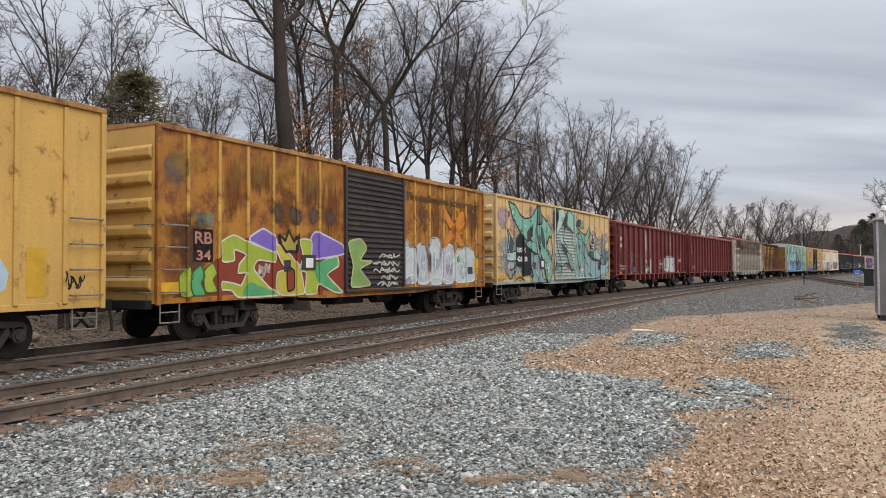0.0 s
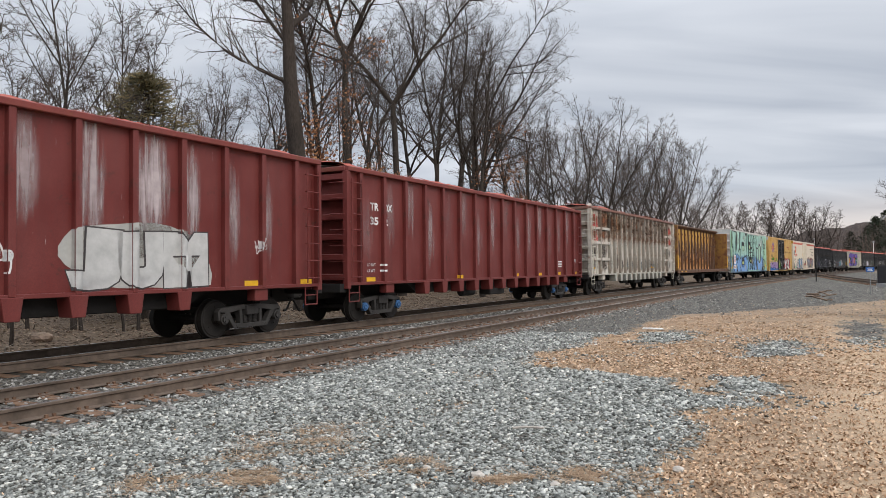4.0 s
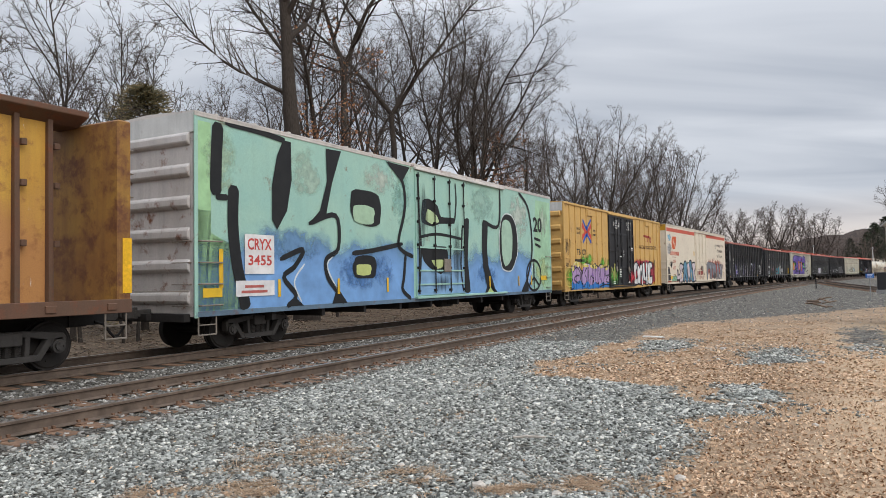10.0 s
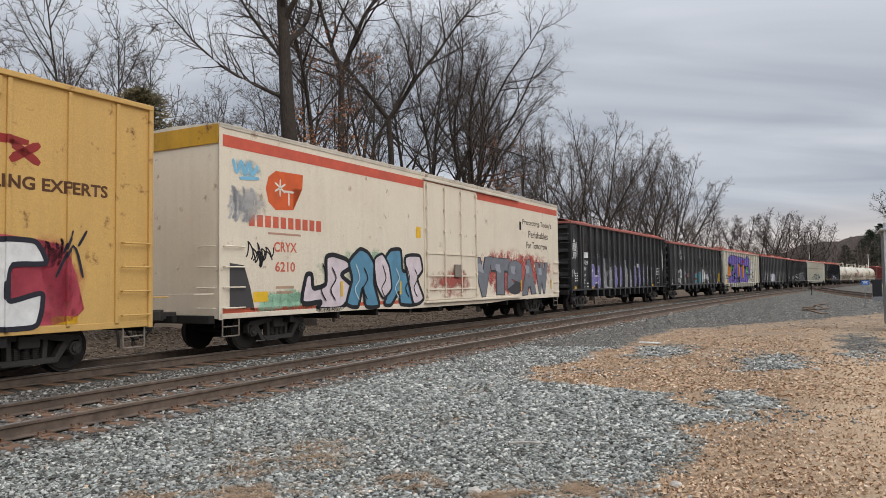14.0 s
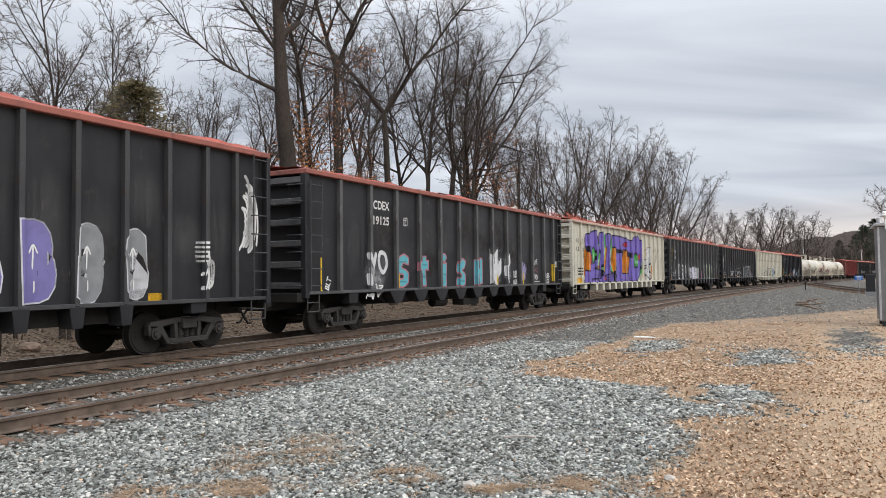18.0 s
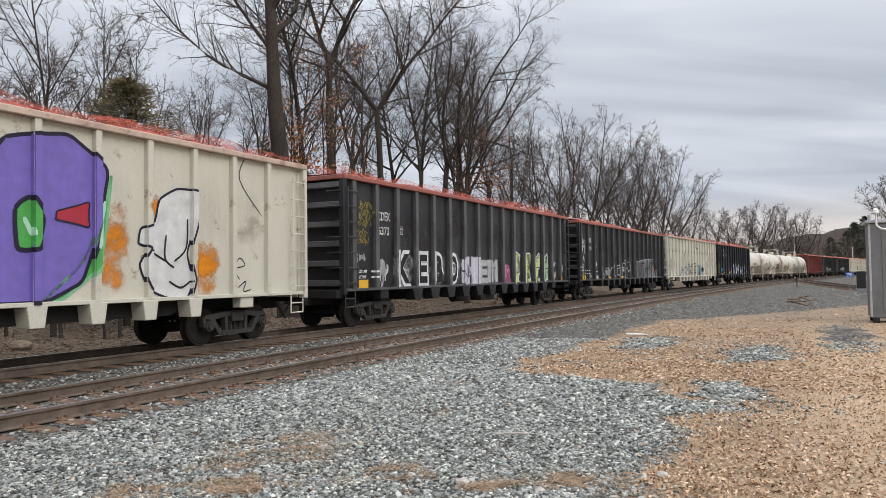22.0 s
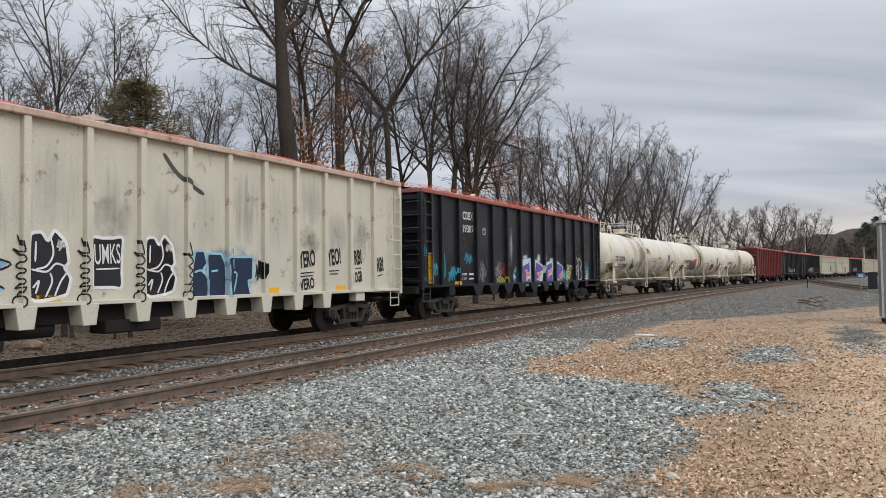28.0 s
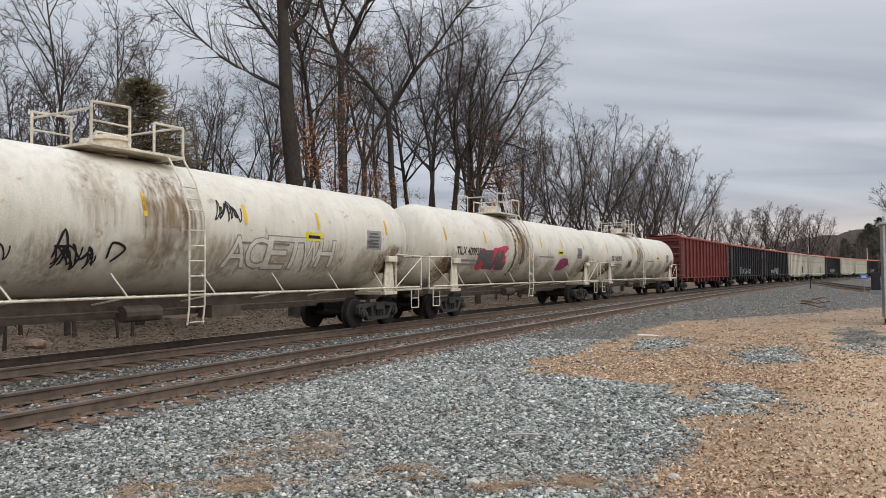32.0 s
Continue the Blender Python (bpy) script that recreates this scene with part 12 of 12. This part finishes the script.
# evergreens
def pine(seed, height, r, n, mat, crown_low=0.12, ragged=0.3, taper=1.0):
    rnd = random.Random(seed)
    wood = Wood()
    pts, _ = wander(rnd, Vector((0, 0, -0.2)), Vector((0, 0, 1)), height, 7, 0.02, 0.05)
    wood.tube(pts, [0.03 * height * 0.55 * (1 - 0.9 * i / 7) + 0.01 for i in range(8)], 7)
    v, f = [], []
    for k in range(n):
        u = rnd.random() ** 0.8
        z = height * (crown_low + (1 - crown_low) * u)
        reach = r * (1 - u ** 2.2) ** taper * rnd.uniform(1 - ragged, 1.0) + 0.12
        a = rnd.uniform(0, 6.2832)
        base = Vector((0, 0, z))
        way = Vector((math.cos(a), math.sin(a), rnd.uniform(-0.12, 0.28)))
        for m in range(15):
            d = reach * (0.25 + 0.75 * rnd.random())
            c = base + way * d + Vector((rnd.uniform(-0.18, 0.18), rnd.uniform(-0.18, 0.18), rnd.uniform(-0.12, 0.12)))
            t = (way + Vector((rnd.uniform(-0.8, 0.8), rnd.uniform(-0.8, 0.8), rnd.uniform(-0.4, 0.5)))).normalized() * rnd.uniform(0.14, 0.30)
            w = t.orthogonal().normalized() * 0.028
            i = len(v)
            v += [c - t * 0.4 - w, c - t * 0.4 + w, c + t + w * 0.3, c + t - w * 0.3]
            f.append((i, i + 1, i + 2, i + 3))
        if k % 3 == 0:
            wood.tube([base, base + way * reach * 0.85], [0.025, 0.008], 4)
    me = bpy.data.meshes.new("crown")
    me.from_pydata([tuple(p) for p in v], [], f)
    me.materials.append(mat)
    return wood.mesh("trunk", M_BARK), me


M_CEDAR = island_material("cedar_foliage", [(0.0, (0.050, 0.046, 0.022)), (0.5, (0.105, 0.088, 0.040)), (1.0, (0.21, 0.145, 0.062))])
M_PINE = island_material("pine_needles", [(0.0, (0.014, 0.022, 0.014)), (0.6, (0.030, 0.042, 0.024)), (1.0, (0.055, 0.062, 0.034))])
CEDAR = pine(51, 10.2, 3.5, 760, M_CEDAR, 0.05, 0.35, 0.6)
TALL_PINE = pine(52, 12, 4.2, 480, M_PINE, 0.12, 0.5, 0.7)
FIR = pine(53, 8, 3.4, 420, M_PINE, 0.04, 0.45, 0.7)
plant("cedar", CEDAR, "dense olive-brown cedar at the edge of the wood", "evergreen tree", stand(*CEDAR_SPOT, 0.4, 0.96), "evergreen trees")
for (x, y, me, tall, turn) in RIGHT_PINES:
    sc = tall / (12.3, 8.2)[me]
    m = Matrix.Translation((x, y, float(ground_z(np.array(x), np.array(y))) - 0.1)) @ Matrix.Rotation(turn, 4, "Z") @ Matrix.Diagonal((sc * 0.8, sc * 0.8, sc, 1))
    plant("pine", (TALL_PINE, FIR)[me], "dark green pine beyond the end of the line", "evergreen tree", m, "evergreen trees")
for x, y, key, tall in GROVE + RIGHT_TREES:
    sc = tall / TALLNESS[key]
    m = Matrix.Translation((x, y, float(ground_z(np.array(x), np.array(y))) - 0.1)) @ Matrix.Rotation(x * 1.7, 4, "Z") @ Matrix.Diagonal((sc * 1.12, sc * 1.12, sc, 1))
    plant("tree", TREES[key], "bare deciduous tree beyond the yard" if y < -5 else "bare spreading deciduous tree round the bend", "tree", m, "trees round the bend")

# distant woods round the end of the line, joined
FAR_TREE = bare_tree(61, 14, 0.16, 0.12, 15, 0.3, 0.9, forks=3, crook=0.1, rise=0.06, ends=0)
fv, ff = [], []
for me in FAR_TREE:
    n0 = sum(len(a) for a in fv)
    co = np.empty(len(me.vertices) * 3, np.float32)
    me.vertices.foreach_get("co", co)
    fv.append(co.reshape(-1, 3))
    me.calc_loop_triangles()
    lp = np.empty(len(me.loop_triangles) * 3, np.int32)
    me.loop_triangles.foreach_get("vertices", lp)
    ff.append(lp.reshape(-1, 3) + n0)
fv, ff = np.concatenate(fv), np.concatenate(ff)
allv, allf = [], []
for k in range(70):
    ang = FAR_FROM + (FAR_TO - FAR_FROM) * RNG.random()
    dist = RNG.uniform(235, 420)
    sc = RNG.uniform(0.042, 0.056) * dist / 14
    t = RNG.uniform(0, 6.283)
    R = np.array([[math.cos(t), -math.sin(t), 0], [math.sin(t), math.cos(t), 0], [0, 0, 1]]) * sc * np.array([1.5, 1.5, 1])
    allv.append(fv @ R.T + np.array([dist * math.sin(ang), dist * math.cos(ang), -0.2]))
    allf.append(ff + k * len(fv))
tagged(new("far_woods", mesh_from("far_woods", np.concatenate(allv), np.concatenate(allf), bark("far_bark", (0.125, 0.098, 0.085)))), "distant bare woods round the end of the line", "woods", kind="stuff")

# wooded rise at the far end of the line
ridge_a = np.linspace(1.36, 2.2, 420)
ridge_h = 600 * (np.interp(ridge_a, (1.36, 1.5, 1.545, 1.60, 1.68, 1.8, 2.2), (0.018, 0.030, 0.042, 0.052, 0.056, 0.056, 0.045)) + 0.0005 * RNG.standard_normal(420) + 0.0012 * np.sin(ridge_a * 90) + 0.0008 * np.sin(ridge_a * 217))
rows = []
for f, d in ((0.0, 590), (0.55, 600), (0.8, 606), (1.0, 615)):
    rows.append(np.stack([d * np.sin(ridge_a), d * np.cos(ridge_a), -3 + f * (ridge_h + 3)], -1))
v = np.concatenate(rows)
idx = np.arange(len(v)).reshape(4, 420)
quads = np.stack([idx[:-1, :-1], idx[:-1, 1:], idx[1:, 1:], idx[1:, :-1]], -1).reshape(-1, 4)
tagged(new("backdrop", mesh_from("backdrop", v, quads, bark("far_rise", (0.078, 0.064, 0.058), 0.3))), "distant brown-grey wooded rise at the end of the line", "woods", kind="structure")


# ---- small things about the yard ----
M_CABINET = plain("brushed_cabinet", (0.20, 0.205, 0.21), 0.38, 0.6, 3, 0.12)
M_CAB_TRIM = plain("cabinet_trim", (0.42, 0.43, 0.44), 0.45, 0.3)
M_WHITE = plain("white_plastic", (0.72, 0.72, 0.70), 0.45)
M_SIGN = plain("blue_sign", (0.03, 0.13, 0.42), 0.5)
M_POST = plain("galvanised_post", (0.26, 0.26, 0.26), 0.55, 0.4)
M_PLANK = plain("old_plank", (0.20, 0.14, 0.10), 0.9, 0, 4, 0.4)
M_ROCK = plain("pale_rock", (0.42, 0.38, 0.33), 0.9, 0, 6, 0.3, 0.5)
M_DARKBOX = plain("dark_box", (0.02, 0.02, 0.022), 0.5)


def yard_z(x, y):
    return float(ground_z(np.array(x), np.array(y)))


cab = tagged(new("signal_cabinet"), "tall brushed-metal signal cabinet on short feet at the yard's edge", "cabinet")
cx, cy = 27.35, -1.70
cab.location = (cx, cy, yard_z(cx, cy))
bm = bmesh.new()
box(bm, 0, 1.6, -2.3, 0, 0.16, 3.22)
part("cabinet_body", bm, M_CABINET, cab, bevel=0.03)
bm = bmesh.new()
along(bm, [(-2.4, 3.22), (-2.4, 3.30), (-1.15, 3.40), (0.10, 3.30), (0.10, 3.22)], -0.1, 1.7)
part("cabinet_roof", bm, M_CAB_TRIM, cab, bevel=0.015)
for x in (0.12, 1.48):
    for y in (-2.15, -0.15):
        bm = bmesh.new()
        box(bm, x - 0.09, x + 0.09, y - 0.09, y + 0.09, -0.02, 0.17)
        part("foot", bm, M_DARKBOX, cab, bevel=0.01)
for y in (-2.28, -0.02):
    bm = bmesh.new()
    box(bm, -0.012, 0.002, y - 0.03, y + 0.03, 0.2, 3.2)
    part("corner_strip", bm, M_CAB_TRIM, cab)
bm = bmesh.new()
box(bm, -0.02, 0.001, -2.1, -0.35, 0.4, 3.0)
d = part("cabinet_door", bm, M_CABINET, cab, bevel=0.006)
bm = bmesh.new()
box(bm, -0.06, -0.02, -0.62, -0.54, 1.4, 1.75)
part("door_handle", bm, M_DARKBOX, d, bevel=0.008)
bm = bmesh.new()
pipe(bm, [(0.1, -0.9, 2.98), (-0.12, -0.85, 2.98), (-0.2, -0.35, 3.02), (-0.2, -0.22, 3.12), (-0.2, -0.2, 3.54)], 0.028, 8)
arm = part("lamp_arm", bm, M_WHITE, cab, "white bent conduit")
bm = bmesh.new()
bmesh.ops.create_uvsphere(bm, u_segments=16, v_segments=10, radius=0.085, matrix=Matrix.Translation((-0.2, -0.2, 3.60)))
rod(bm, (-0.2, -0.2, 3.52), (-0.2, -0.2, 3.57), 0.12, 16, 0.10)
part("lamp_dome", bm, M_WHITE, arm, "white dome lamp", smooth=True)
bm = bmesh.new()
rod(bm, (0.05, -0.03, 3.30), (0.05, -0.03, 3.48), 0.05, 8)
part("vent_stub", bm, M_CAB_TRIM, cab)

sign = tagged(new("sign_post"), "small blue sign with white lines on a metal post", "sign")
sx, sy = 48.6, -2.0
sign.location = (sx, sy, yard_z(sx, sy))
bm = bmesh.new()
rod(bm, (0, 0, -0.1), (0, 0, 1.50), 0.022, 8)
part("post", bm, M_POST, sign)
bm = bmesh.new()
box(bm, -0.035, -0.01, -0.21, 0.21, 1.30, 1.56)
board = part("sign_board", bm, M_SIGN, sign, "blue board", bevel=0.004)
for z, w in ((1.49, 0.14), (1.42, 0.11), (1.35, 0.14)):
    bm = bmesh.new()
    box(bm, -0.041, -0.037, -w, w, z, z + 0.028)
    part("writing_bar", bm, M_WHITE, board)

stake = tagged(new("marker_stake"), "dark thin marker stake beside the track", "marker stake")
stake.location = (83.6, 1.3, yard_z(83.6, 1.3))
bm = bmesh.new()
box(bm, -0.05, 0.05, -0.05, 0.05, -0.1, 0.9)
box(bm, -0.055, 0.055, -0.055, 0.055, 0.9, 0.97)
part("stake", bm, M_DARKBOX, stake, bevel=0.01)

for i, (x, y, h) in enumerate(((190.0, 3.2, 8.2), (232.0, -10.5, 8.0))):
    mast = tagged(new("signal_mast"), "thin pale pole standing beyond the train", "pole", "poles beyond the train")
    mast.location = (x, y, yard_z(x, y))
    bm = bmesh.new()
    rod(bm, (0, 0, -0.2), (0, 0, h), 0.09, 8, 0.07)
    part("pole", bm, M_WHITE, mast)
    bm = bmesh.new()
    box(bm, -0.12, 0.12, -0.3, 0.3, h - 0.5, h - 0.1)
    part("fitting", bm, M_POST, mast, bevel=0.02)

junction = tagged(new("switch_box"), "black switch box on a grey pad by the siding", "switch box")
jx, jy = 64.0, -3.4
junction.location = (jx, jy, yard_z(jx, jy))
bm = bmesh.new()
box(bm, -0.3, 0.3, -0.3, 0.3, 0.3, 1.6)
part("box", bm, M_DARKBOX, junction, bevel=0.02)
bm = bmesh.new()
box(bm, -0.36, 0.36, -0.36, 0.36, -0.1, 0.3)
part("pad", bm, M_POST, junction, bevel=0.02)

pile = tagged(new("timber_pile"), "heap of weathered broken timbers on the ground", "timber pile")
pile.location = (40.3, 0.40, yard_z(40.3, 0.40))
rnd = random.Random(4)
for k in range(9):
    L, w = rnd.uniform(0.4, 0.9), rnd.uniform(0.035, 0.06)
    bm = bmesh.new()
    box(bm, -L / 2, L / 2, -w, w, -w * 0.6, w * 0.6)
    me = to_mesh("timber", bm, M_PLANK, 0.012)
    put("timber", me, pile, pose(rnd.uniform(-0.3, 0.3), rnd.uniform(-0.4, 0.5), 0.06 + 0.05 * k, rnd.uniform(-14, 14), rnd.uniform(-16, 16), rnd.uniform(40, 140)))

plank = tagged(new("white_board"), "splintered white-painted board lying on gravel", "board")
plank.matrix_basis = pose(20.3, 4.3, yard_z(20.3, 4.3) + 0.03, 0, 2, -75)
bm = bmesh.new()
prism(bm, [(-0.28, 0), (0.26, 0), (0.32, 0.02), (0.2, 0.04), (-0.24, 0.035)], -0.05, 0.045)
part("board", bm, M_WHITE, plank, bevel=0.006)


def rock(x, y, r, seed, mat=None, label="pale rounded stone lying on the gravel"):
    bm = bmesh.new()
    bmesh.ops.create_icosphere(bm, subdivisions=2, radius=r)
    for v in bm.verts:
        v.co *= 1 + 0.3 * noise.noise(v.co * (1.6 / r) + Vector((seed, 0, 0)))
        v.co.z *= 0.62
    ob = new("stone", to_mesh("stone", bm, mat or M_ROCK))
    ob.location = (x, y, yard_z(x, y) + r * 0.3)
    return tagged(ob, label, "stone", "stones on the gravel")


for i, (x, y, r) in enumerate(((5.52, 2.61, 0.058), (6.49, 1.18, 0.05), (5.55, 1.95, 0.045), (5.85, 3.55, 0.036), (5.55, 3.1, 0.04), (17.6, 2.2, 0.07), (11.9, 3.6, 0.05), (9.2, 0.2, 0.04), (15.4, 0.2, 0.06))):
    rock(x, y, r, i * 3.7)
rock(13.5, 20.3, 0.30, 91, M_PLANK, "pale boulder on the bank behind the tracks")

twig = tagged(new("stick"), "pale curved stick lying on the gravel", "stick")
bm = bmesh.new()
pipe(bm, [(-0.17, 0.0, 0.03), (-0.05, 0.025, 0.035), (0.08, 0.02, 0.03), (0.16, -0.02, 0.03)], 0.014, 6)
part("wood", bm, M_ROCK, twig)
twig.matrix_basis = pose(7.3, 2.85, yard_z(7.3, 2.85) + 0.01, 0, 0, -62)


# ---- motion ----
def motions():
    """The train rolls past; each car swings with the line, and its wheels turn while it is near."""
    place = {}
    for car, middle, half in CARS:
        rows = []
        place[car.name] = middle
        for i in range(65):
            t = i * 0.5
            s = middle - gone(t)
            x0, y0, _ = on_line(s - half * 0.7, TRAIN_O)
            x1, y1, _ = on_line(s + half * 0.7, TRAIN_O)
            rows.append((t, pose((x0 + x1) / 2, (y0 + y1) / 2, 0, 0, 0, math.degrees(math.atan2(y1 - y0, x1 - x0)))))
        walk(car, rows)
    clock = [(k / FPS, gone(k / FPS)) for k in range(0, 32 * FPS + 1)]
    for wheel, car, x, along_car in WHEELSETS:
        middle = place[car.name]
        near = [(t, g) for t, g in clock if -2 < middle + along_car - g < 40]
        if not near:
            near = [clock[0]]
        rows = [(t, pose(x, 0, WHEEL_R, 0, -math.degrees((g - near[0][1]) / WHEEL_R), 0)) for t, g in near]
        if near[0][0] > 0:
            rows.insert(0, (0.0, rows[0][1]))
        if near[-1][0] < 32:
            rows.append((32.0, rows[-1][1]))
        walk(wheel, rows)


motions()
